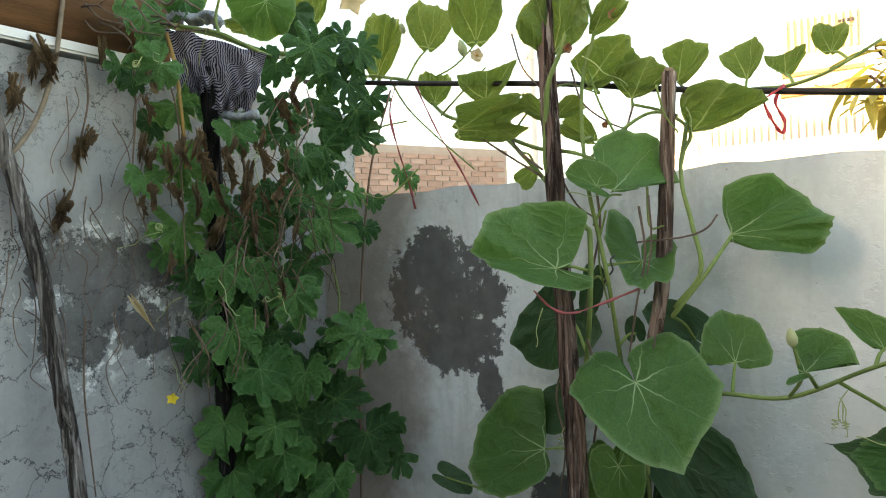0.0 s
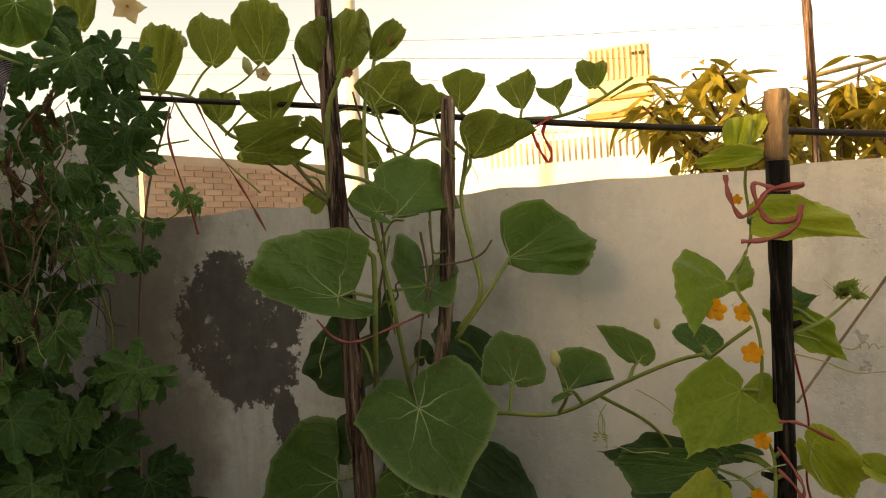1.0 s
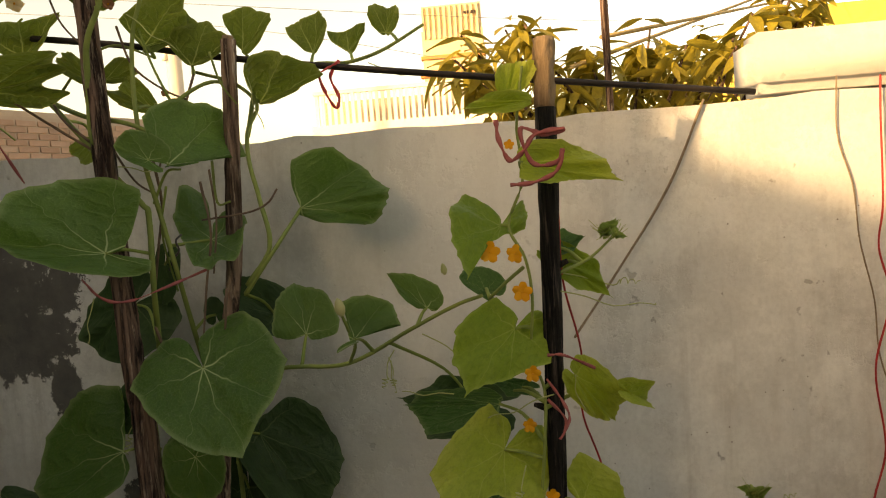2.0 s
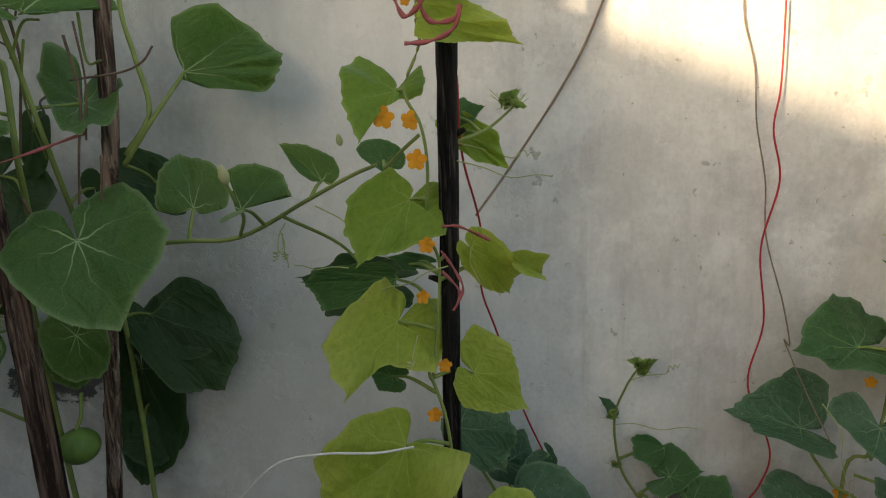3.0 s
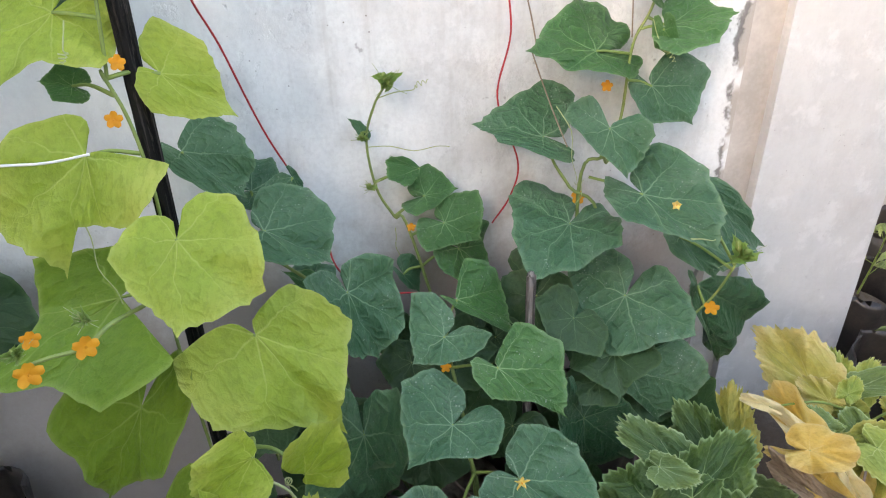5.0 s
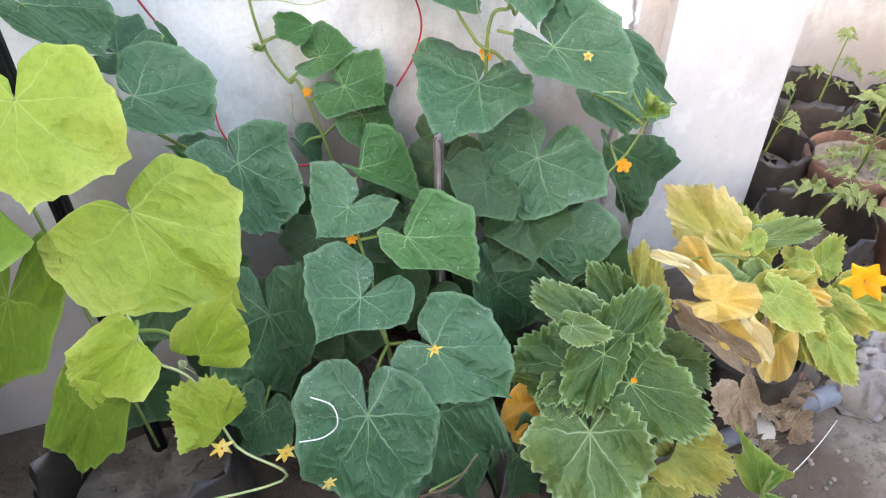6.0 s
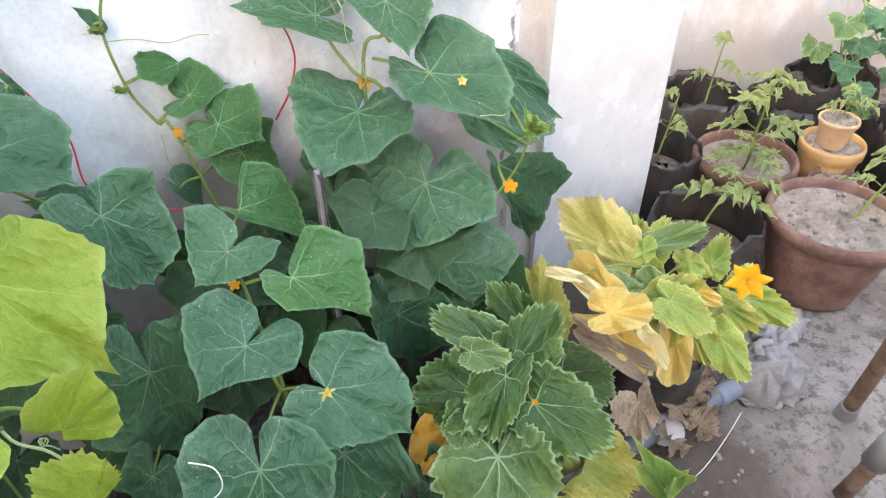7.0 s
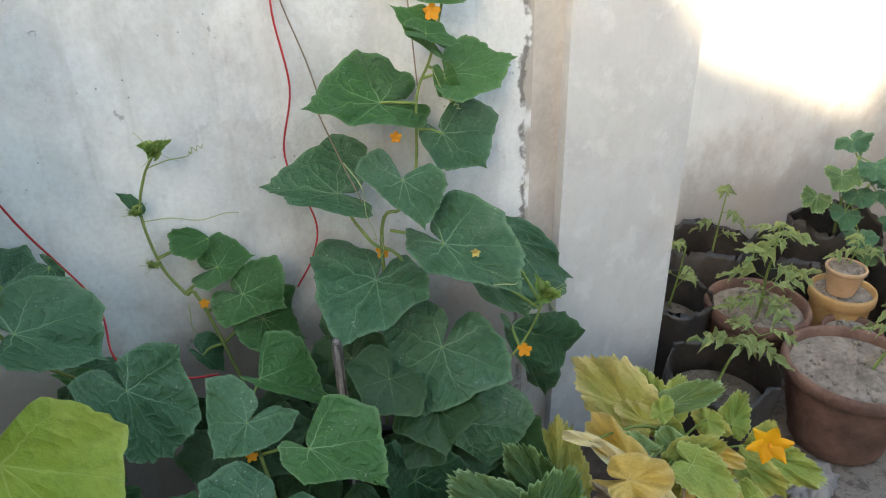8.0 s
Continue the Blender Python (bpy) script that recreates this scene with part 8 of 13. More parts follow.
leaf(bitter, "cut", leaf_bitter, (-0.531, 1.126, 1.666), (-0.493, 1.136, 1.637), (0.434, -0.863, 0.258), 0.038, 0.037, stem=(-0.539, 1.156, 1.674), petiole=0.0011, wave=0.16, fold=0.22, droop=0.34, cup=0.05)
leaf(bitter, "cut", leaf_bitter, (-0.497, 1.062, 1.842), (-0.504, 1.036, 1.777), (0.814, -0.566, 0.134), 0.055, 0.056, stem=(-0.485, 1.092, 1.826), petiole=0.0011, wave=0.16, fold=0.22, droop=0.34, cup=0.05)
leaf(bitter, "cut", leaf_bitter, (-0.515, 1.149, 1.841), (-0.509, 1.123, 1.776), (0.472, -0.800, 0.372), 0.053, 0.053, stem=(-0.496, 1.179, 1.849), petiole=0.0011, wave=0.16, fold=0.22, droop=0.34, cup=0.05)
leaf(bitter, "cut", leaf_bitter, (-0.448, 1.144, 1.849), (-0.415, 1.154, 1.807), (0.576, -0.769, 0.277), 0.042, 0.043, stem=(-0.462, 1.174, 1.851), petiole=0.0011, wave=0.16, fold=0.22, droop=0.34, cup=0.05)
leaf(bitter, "cut", leaf_bitter, (-0.475, 1.137, 1.872), (-0.497, 1.100, 1.850), (0.722, -0.620, 0.309), 0.037, 0.038, stem=(-0.494, 1.167, 1.849), petiole=0.0011, wave=0.16, fold=0.22, droop=0.34, cup=0.05)
leaf(bitter, "lobed", leaf_bitter, (-0.475, 1.171, 1.830), (-0.485, 1.163, 1.784), (0.166, -0.976, 0.140), 0.037, 0.037, stem=(-0.489, 1.201, 1.812), petiole=0.0011, wave=0.16, fold=0.22, droop=0.34, cup=0.05)
leaf(bitter, "lobed", leaf_bitter, (-0.566, 1.039, 1.818), (-0.587, 1.014, 1.775), (0.687, -0.720, 0.101), 0.038, 0.041, stem=(-0.577, 1.069, 1.824), petiole=0.0011, wave=0.16, fold=0.22, droop=0.34, cup=0.05)
leaf(bitter, "cut", leaf_bitter, (-0.590, 1.054, 1.755), (-0.588, 1.043, 1.709), (0.920, -0.370, 0.133), 0.039, 0.041, stem=(-0.606, 1.084, 1.747), petiole=0.0011, wave=0.16, fold=0.22, droop=0.34, cup=0.05)
leaf(bitter, "cut", leaf_bitter, (-0.580, 1.089, 1.731), (-0.569, 1.091, 1.680), (0.897, -0.405, 0.178), 0.040, 0.039, stem=(-0.586, 1.119, 1.706), petiole=0.0011, wave=0.16, fold=0.22, droop=0.34, cup=0.05)
leaf(bitter, "lobed", leaf_bitter, (-0.575, 1.164, 1.769), (-0.538, 1.169, 1.737), (0.472, -0.769, 0.432), 0.039, 0.043, stem=(-0.572, 1.194, 1.764), petiole=0.0011, wave=0.16, fold=0.22, droop=0.34, cup=0.05)
leaf(bitter, "lobed", leaf_bitter, (-0.512, 1.163, 1.715), (-0.512, 1.146, 1.650), (0.518, -0.829, 0.211), 0.061, 0.060, stem=(-0.493, 1.193, 1.700), petiole=0.0011, wave=0.16, fold=0.22, droop=0.34, cup=0.05)
leaf(bitter, "cut", leaf_bitter, (-0.481, 1.214, 1.772), (-0.479, 1.204, 1.718), (0.606, -0.778, 0.167), 0.045, 0.042, stem=(-0.481, 1.244, 1.754), petiole=0.0011, wave=0.16, fold=0.22, droop=0.34, cup=0.05)
leaf(bitter, "cut", leaf_bitter, (-0.481, 1.167, 1.687), (-0.432, 1.199, 1.678), (0.564, -0.815, 0.130), 0.043, 0.049, stem=(-0.501, 1.197, 1.678), petiole=0.0011, wave=0.16, fold=0.22, droop=0.34, cup=0.05)
leaf(bitter, "cut", leaf_bitter, (-0.585, 1.069, 1.687), (-0.576, 1.050, 1.649), (0.338, -0.809, 0.481), 0.036, 0.037, stem=(-0.586, 1.099, 1.682), petiole=0.0011, wave=0.16, fold=0.22, droop=0.34, cup=0.05)
leaf(bitter, "lobed", leaf_bitter, (-0.521, 1.057, 1.637), (-0.506, 1.069, 1.594), (0.862, -0.479, 0.164), 0.037, 0.036, stem=(-0.529, 1.087, 1.628), petiole=0.0011, wave=0.16, fold=0.22, droop=0.34, cup=0.05)
leaf(bitter, "cut", leaf_bitter, (-0.533, 1.125, 1.631), (-0.533, 1.113, 1.591), (0.417, -0.870, 0.262), 0.033, 0.031, stem=(-0.531, 1.155, 1.602), petiole=0.0011, wave=0.16, fold=0.22, droop=0.34, cup=0.05)
leaf(bitter, "cut", leaf_bitter, (-0.623, 1.058, 1.707), (-0.613, 1.049, 1.667), (0.828, -0.460, 0.321), 0.036, 0.032, stem=(-0.628, 1.088, 1.693), petiole=0.0011, wave=0.16, fold=0.22, droop=0.34, cup=0.05)
leaf(bitter, "lobed", leaf_bitter_mid, (-0.651, 0.808, 1.596), (-0.632, 0.808, 1.553), (0.900, -0.193, 0.390), 0.035, 0.038, stem=(-0.640, 0.838, 1.603), petiole=0.0011, wave=0.16, fold=0.22, droop=0.34, cup=0.05)
leaf(bitter, "lobed", leaf_bitter_mid, (-0.624, 0.918, 1.563), (-0.620, 0.904, 1.514), (0.757, -0.607, 0.242), 0.040, 0.045, stem=(-0.612, 0.948, 1.535), petiole=0.0011, wave=0.16, fold=0.22, droop=0.34, cup=0.05)
leaf(bitter, "cut", leaf_bitter_light, (-0.680, 0.894, 1.511), (-0.643, 0.874, 1.449), (0.766, -0.302, 0.567), 0.053, 0.057, stem=(-0.698, 0.924, 1.514), petiole=0.0011, wave=0.16, fold=0.22, droop=0.34, cup=0.05)
leaf(bitter, "cut", leaf_bitter_mid, (-0.702, 0.873, 1.464), (-0.697, 0.867, 1.428), (0.919, -0.349, 0.184), 0.030, 0.029, stem=(-0.716, 0.903, 1.459), petiole=0.0011, wave=0.16, fold=0.22, droop=0.34, cup=0.05)
leaf(bitter, "lobed", leaf_bitter, (-0.664, 1.031, 1.522), (-0.640, 1.036, 1.430), (0.640, -0.758, 0.123), 0.076, 0.080, stem=(-0.655, 1.061, 1.527), petiole=0.0011, wave=0.16, fold=0.22, droop=0.34, cup=0.05)
leaf(bitter, "lobed", leaf_bitter_mid, (-0.606, 0.929, 1.437), (-0.580, 0.918, 1.374), (0.767, -0.495, 0.409), 0.048, 0.052, stem=(-0.624, 0.959, 1.435), petiole=0.0011, wave=0.16, fold=0.22, droop=0.34, cup=0.05)
leaf(bitter, "lobed", leaf_bitter_mid, (-0.588, 0.983, 1.417), (-0.561, 0.999, 1.373), (0.791, -0.535, 0.297), 0.040, 0.041, stem=(-0.578, 1.013, 1.408), petiole=0.0011, wave=0.16, fold=0.22, droop=0.34, cup=0.05)
leaf(bitter, "cut", leaf_bitter, (-0.540, 1.071, 1.618), (-0.546, 1.046, 1.548), (0.862, -0.495, 0.111), 0.052, 0.053, stem=(-0.557, 1.101, 1.615), petiole=0.0011, wave=0.16, fold=0.22, droop=0.34, cup=0.05)
leaf(bitter, "lobed", leaf_bitter, (-0.514, 1.130, 1.596), (-0.507, 1.126, 1.558), (0.628, -0.748, 0.215), 0.028, 0.032, stem=(-0.505, 1.160, 1.568), petiole=0.0011, wave=0.16, fold=0.22, droop=0.34, cup=0.05)
leaf(bitter, "cut", leaf_bitter_mid, (-0.520, 1.102, 1.519), (-0.448, 1.126, 1.474), (0.389, -0.912, 0.134), 0.066, 0.063, stem=(-0.507, 1.132, 1.494), petiole=0.0011, wave=0.16, fold=0.22, droop=0.34, cup=0.05)
leaf(bitter, "cut", leaf_bitter, (-0.461, 1.153, 1.500), (-0.467, 1.136, 1.463), (0.461, -0.832, 0.309), 0.034, 0.036, stem=(-0.455, 1.183, 1.502), petiole=0.0011, wave=0.16, fold=0.22, droop=0.34, cup=0.05)
leaf(bitter, "lobed", leaf_bitter, (-0.493, 1.206, 1.500), (-0.473, 1.212, 1.477), (0.644, -0.647, 0.408), 0.023, 0.022, stem=(-0.509, 1.236, 1.472), petiole=0.0011, wave=0.16, fold=0.22, droop=0.34, cup=0.05)
leaf(bitter, "cut", leaf_bitter, (-0.567, 1.105, 1.438), (-0.615, 1.070, 1.377), (0.220, -0.911, 0.350), 0.059, 0.060, stem=(-0.570, 1.135, 1.426), petiole=0.0011, wave=0.16, fold=0.22, droop=0.34, cup=0.05)
leaf(bitter, "lobed", leaf_bitter_mid, (-0.528, 1.026, 1.379), (-0.505, 1.009, 1.314), (0.544, -0.742, 0.391), 0.050, 0.051, stem=(-0.538, 1.056, 1.360), petiole=0.0011, wave=0.16, fold=0.22, droop=0.34, cup=0.05)
leaf(bitter, "cut", leaf_bitter_mid, (-0.387, 1.183, 1.606), (-0.383, 1.176, 1.573), (0.871, -0.445, 0.208), 0.028, 0.024, stem=(-0.380, 1.213, 1.595), petiole=0.0011, wave=0.16, fold=0.22, droop=0.34, cup=0.05)
leaf(bitter, "lobed", leaf_bitter_mid, (-0.393, 1.225, 1.591), (-0.389, 1.215, 1.568), (0.327, -0.856, 0.400), 0.019, 0.018, stem=(-0.405, 1.255, 1.562), petiole=0.0011, wave=0.16, fold=0.22, droop=0.34, cup=0.05)
leaf(bitter, "cut", leaf_bitter_mid, (-0.460, 1.124, 1.566), (-0.443, 1.123, 1.540), (0.430, -0.849, 0.308), 0.024, 0.026, stem=(-0.451, 1.154, 1.542), petiole=0.0011, wave=0.16, fold=0.22, droop=0.34, cup=0.05)
leaf(bitter, "lobed", leaf_bitter, (-0.479, 1.210, 1.557), (-0.474, 1.203, 1.528), (0.711, -0.637, 0.299), 0.022, 0.020, stem=(-0.496, 1.240, 1.558), petiole=0.0011, wave=0.16, fold=0.22, droop=0.34, cup=0.05)
leaf(bitter, "cut", leaf_bitter, (-0.759, 0.891, 1.411), (-0.736, 0.903, 1.376), (0.694, -0.692, 0.198), 0.034, 0.035, stem=(-0.759, 0.921, 1.419), petiole=0.0011, wave=0.16, fold=0.22, droop=0.34, cup=0.05)
leaf(bitter, "lobed", leaf_bitter, (-0.640, 0.986, 1.347), (-0.634, 0.975, 1.294), (0.657, -0.718, 0.229), 0.040, 0.048, stem=(-0.648, 1.016, 1.319), petiole=0.0011, wave=0.16, fold=0.22, droop=0.34, cup=0.05)
leaf(bitter, "lobed", leaf_bitter, (-0.640, 0.915, 1.373), (-0.645, 0.896, 1.342), (0.791, -0.570, 0.223), 0.031, 0.032, stem=(-0.639, 0.945, 1.380), petiole=0.0011, wave=0.16, fold=0.22, droop=0.34, cup=0.05)
leaf(bitter, "lobed", leaf_bitter, (-0.689, 0.934, 1.451), (-0.684, 0.919, 1.413), (0.355, -0.857, 0.374), 0.034, 0.035, stem=(-0.694, 0.964, 1.446), petiole=0.0011, wave=0.16, fold=0.22, droop=0.34, cup=0.05)
leaf(bitter, "lobed", leaf_bitter, (-0.657, 0.899, 1.419), (-0.678, 0.878, 1.393), (0.561, -0.804, 0.198), 0.031, 0.030, stem=(-0.646, 0.929, 1.421), petiole=0.0011, wave=0.16, fold=0.22, droop=0.34, cup=0.05)
leaf(bitter, "lobed", leaf_bitter_mid, (-0.590, 0.926, 1.319), (-0.562, 0.922, 1.251), (0.521, -0.812, 0.262), 0.061, 0.054, stem=(-0.600, 0.956, 1.292), petiole=0.0011, wave=0.16, fold=0.22, droop=0.34, cup=0.05)
leaf(bitter, "cut", leaf_bitter, (-0.627, 1.032, 1.297), (-0.624, 1.008, 1.247), (0.340, -0.844, 0.415), 0.046, 0.047, stem=(-0.625, 1.062, 1.303), petiole=0.0011, wave=0.16, fold=0.22, droop=0.34, cup=0.05)
leaf(bitter, "cut", leaf_bitter, (-0.697, 0.920, 1.300), (-0.660, 0.924, 1.268), (0.599, -0.525, 0.605), 0.036, 0.040, stem=(-0.687, 0.950, 1.298), petiole=0.0011, wave=0.16, fold=0.22, droop=0.34, cup=0.05)
leaf(bitter, "lobed", leaf_bitter, (-0.675, 0.916, 1.254), (-0.663, 0.906, 1.217), (0.474, -0.796, 0.376), 0.031, 0.028, stem=(-0.692, 0.946, 1.254), petiole=0.0011, wave=0.16, fold=0.22, droop=0.34, cup=0.05)
leaf(bitter, "cut", leaf_bitter, (-0.667, 0.962, 1.249), (-0.651, 0.946, 1.203), (0.409, -0.812, 0.417), 0.038, 0.037, stem=(-0.662, 0.992, 1.228), petiole=0.0011, wave=0.16, fold=0.22, droop=0.34, cup=0.05)
leaf(bitter, "lobed", leaf_bitter_mid, (-0.584, 0.983, 1.242), (-0.532, 1.014, 1.190), (0.761, -0.295, 0.578), 0.067, 0.073, stem=(-0.597, 1.013, 1.241), petiole=0.0011, wave=0.16, fold=0.22, droop=0.34, cup=0.05)
leaf(bitter, "lobed", leaf_bitter_mid, (-0.562, 1.078, 1.220), (-0.548, 1.051, 1.154), (0.303, -0.858, 0.415), 0.057, 0.059, stem=(-0.565, 1.108, 1.208), petiole=0.0011, wave=0.16, fold=0.22, droop=0.34, cup=0.05)
leaf(bitter, "lobed", leaf_bitter, (-0.593, 1.133, 1.231), (-0.544, 1.125, 1.200), (0.244, -0.771, 0.588), 0.047, 0.046, stem=(-0.574, 1.163, 1.202), petiole=0.0011, wave=0.16, fold=0.22, droop=0.34, cup=0.05)
leaf(bitter, "lobed", leaf_bitter, (-0.674, 1.010, 1.182), (-0.664, 0.987, 1.131), (0.613, -0.674, 0.413), 0.048, 0.044, stem=(-0.672, 1.040, 1.166), petiole=0.0011, wave=0.16, fold=0.22, droop=0.34, cup=0.05)
leaf(bitter, "lobed", leaf_bitter, (-0.647, 1.045, 1.165), (-0.616, 1.035, 1.125), (0.728, -0.260, 0.634), 0.039, 0.036, stem=(-0.661, 1.075, 1.168), petiole=0.0011, wave=0.16, fold=0.22, droop=0.34, cup=0.05)
leaf(bitter, "lobed", leaf_bitter, (-0.518, 1.112, 1.164), (-0.447, 1.138, 1.173), (0.209, -0.786, 0.582), 0.058, 0.060, stem=(-0.506, 1.142, 1.147), petiole=0.0011, wave=0.16, fold=0.22, droop=0.34, cup=0.05)
leaf(bitter, "lobed", leaf_bitter_mid, (-0.648, 0.950, 1.142), (-0.625, 0.919, 1.081), (0.290, -0.807, 0.514), 0.051, 0.054, stem=(-0.653, 0.980, 1.124), petiole=0.0011, wave=0.16, fold=0.22, droop=0.34, cup=0.05)
leaf(bitter, "cut", leaf_bitter_mid, (-0.578, 1.010, 1.129), (-0.578, 0.962, 1.089), (0.549, -0.535, 0.642), 0.053, 0.052, stem=(-0.566, 1.040, 1.136), petiole=0.0011, wave=0.16, fold=0.22, droop=0.34, cup=0.05)
leaf(bitter, "lobed", leaf_bitter, (-0.647, 1.002, 1.156), (-0.613, 0.990, 1.112), (0.649, -0.445, 0.617), 0.044, 0.046, stem=(-0.664, 1.032, 1.130), petiole=0.0011, wave=0.16, fold=0.22, droop=0.34, cup=0.05)
leaf(bitter, "lobed", leaf_bitter, (-0.602, 1.096, 1.127), (-0.592, 1.037, 1.056), (0.763, -0.434, 0.479), 0.072, 0.071, stem=(-0.594, 1.126, 1.100), petiole=0.0011, wave=0.16, fold=0.22, droop=0.34, cup=0.05)
leaf(bitter, "lobed", leaf_bitter, (-0.604, 1.110, 1.097), (-0.555, 1.132, 1.052), (0.718, -0.307, 0.625), 0.052, 0.059, stem=(-0.603, 1.140, 1.103), petiole=0.0011, wave=0.16, fold=0.22, droop=0.34, cup=0.05)
leaf(bitter, "lobed", leaf_bitter_mid, (-0.579, 1.030, 1.078), (-0.591, 0.985, 1.011), (0.587, -0.717, 0.376), 0.070, 0.067, stem=(-0.573, 1.060, 1.084), petiole=0.0011, wave=0.16, fold=0.22, droop=0.34, cup=0.05)
leaf(bitter, "cut", leaf_bitter, (-0.615, 1.095, 1.053), (-0.566, 1.105, 1.018), (0.562, -0.494, 0.663), 0.047, 0.050, stem=(-0.627, 1.125, 1.035), petiole=0.0011, wave=0.16, fold=0.22, droop=0.34, cup=0.05)
leaf(bitter, "lobed", leaf_bitter_mid, (-0.670, 0.982, 1.043), (-0.610, 0.969, 0.993), (0.360, -0.698, 0.619), 0.064, 0.064, stem=(-0.687, 1.012, 1.035), petiole=0.0011, wave=0.16, fold=0.22, droop=0.34, cup=0.05)
leaf(bitter, "lobed", leaf_bitter, (-0.650, 1.043, 1.014), (-0.644, 0.980, 0.972), (0.531, -0.436, 0.726), 0.058, 0.056, stem=(-0.646, 1.073, 1.023), petiole=0.0011, wave=0.16, fold=0.22, droop=0.34, cup=0.05)
leaf(bitter, "lobed", leaf_bitter, (-0.507, 1.194, 1.079), (-0.448, 1.174, 1.011), (0.538, -0.566, 0.625), 0.080, 0.080, stem=(-0.503, 1.224, 1.075), petiole=0.0011, wave=0.16, fold=0.22, droop=0.34, cup=0.05)
leaf(bitter, "cut", leaf_bitter, (-0.456, 1.230, 1.031), (-0.466, 1.172, 1.008), (0.809, -0.337, 0.482), 0.049, 0.051, stem=(-0.439, 1.260, 1.010), petiole=0.0011, wave=0.16, fold=0.22, droop=0.34, cup=0.05)
leaf(bitter, "lobed", leaf_bitter_mid, (-0.520, 1.104, 1.010), (-0.506, 1.077, 0.954), (0.237, -0.853, 0.465), 0.049, 0.056, stem=(-0.534, 1.134, 1.005), petiole=0.0011, wave=0.16, fold=0.22, droop=0.34, cup=0.05)
leaf(bitter, "cut", leaf_bitter, (-0.657, 1.099, 0.978), (-0.605, 1.103, 0.936), (0.604, -0.333, 0.724), 0.046, 0.045, stem=(-0.638, 1.129, 0.952), petiole=0.0011, wave=0.16, fold=0.22, droop=0.34, cup=0.05)
leaf(bitter, "cut", leaf_bitter_mid, (-0.453, 1.121, 1.298), (-0.491, 1.067, 1.249), (0.467, -0.750, 0.469), 0.065, 0.063, stem=(-0.469, 1.151, 1.284), petiole=0.0011, wave=0.16, fold=0.22, droop=0.34, cup=0.05)
leaf(bitter, "cut", leaf_bitter_mid, (-0.434, 1.143, 1.285), (-0.430, 1.107, 1.239), (0.682, -0.547, 0.486), 0.045, 0.042, stem=(-0.451, 1.173, 1.285), petiole=0.0011, wave=0.16, fold=0.22, droop=0.34, cup=0.05)
leaf(bitter, "cut", leaf_bitter, (-0.502, 1.107, 1.299), (-0.501, 1.084, 1.258), (0.588, -0.691, 0.420), 0.036, 0.037, stem=(-0.507, 1.137, 1.280), petiole=0.0011, wave=0.16, fold=0.22, droop=0.34, cup=0.05)
leaf(bitter, "lobed", leaf_bitter, (-0.535, 1.204, 1.310), (-0.538, 1.186, 1.291), (0.390, -0.699, 0.600), 0.021, 0.019, stem=(-0.538, 1.234, 1.290), petiole=0.0011, wave=0.16, fold=0.22, droop=0.34, cup=0.05)
leaf(bitter, "lobed", leaf_bitter, (-0.548, 1.094, 0.993), (-0.550, 1.055, 0.940), (0.234, -0.783, 0.576), 0.045, 0.047, stem=(-0.553, 1.124, 1.000), petiole=0.0011, wave=0.16, fold=0.22, droop=0.34, cup=0.05)
leaf(bitter, "lobed", leaf_bitter, (-0.686, 1.006, 0.966), (-0.626, 1.030, 0.925), (0.571, -0.700, 0.429), 0.058, 0.059, stem=(-0.691, 1.036, 0.956), petiole=0.0011, wave=0.16, fold=0.22, droop=0.34, cup=0.05)
leaf(bitter, "lobed", leaf_bitter, (-0.644, 1.091, 0.950), (-0.610, 1.057, 0.892), (0.522, -0.577, 0.628), 0.064, 0.058, stem=(-0.626, 1.121, 0.948), petiole=0.0011, wave=0.16, fold=0.22, droop=0.34, cup=0.05)
leaf(bitter, "cut", leaf_bitter, (-0.756, 1.055, 1.214), (-0.711, 1.036, 1.159), (0.630, -0.414, 0.657), 0.060, 0.056, stem=(-0.775, 1.085, 1.184), petiole=0.0011, wave=0.16, fold=0.22, droop=0.34, cup=0.05)
leaf(bitter, "cut", leaf_bitter, (-0.827, 1.019, 1.577), (-0.808, 0.968, 1.523), (0.832, -0.225, 0.506), 0.058, 0.065, stem=(-0.817, 1.049, 1.583), petiole=0.0011, wave=0.16, fold=0.22, droop=0.34, cup=0.05)
leaf(bitter, "lobed", leaf_bitter, (-0.775, 1.008, 1.420), (-0.713, 1.052, 1.429), (0.502, -0.789, 0.354), 0.059, 0.059, stem=(-0.784, 1.038, 1.417), petiole=0.0011, wave=0.16, fold=0.22, droop=0.34, cup=0.05)
leaf(bitter, "cut", leaf_bitter, (-0.729, 1.091, 1.068), (-0.735, 1.051, 1.006), (0.313, -0.813, 0.491), 0.059, 0.060, stem=(-0.741, 1.121, 1.039), petiole=0.0011, wave=0.16, fold=0.22, droop=0.34, cup=0.05)
leaf(bitter, "lobed", leaf_bitter, (-0.719, 1.126, 1.036), (-0.672, 1.131, 0.988), (0.711, -0.196, 0.675), 0.060, 0.056, stem=(-0.722, 1.156, 1.017), petiole=0.0011, wave=0.16, fold=0.22, droop=0.34, cup=0.05)
leaf(bitter, "cut", leaf_bitter, (-0.690, 1.173, 1.152), (-0.660, 1.151, 1.100), (0.322, -0.791, 0.520), 0.049, 0.046, stem=(-0.707, 1.203, 1.126), petiole=0.0011, wave=0.16, fold=0.22, droop=0.34, cup=0.05)
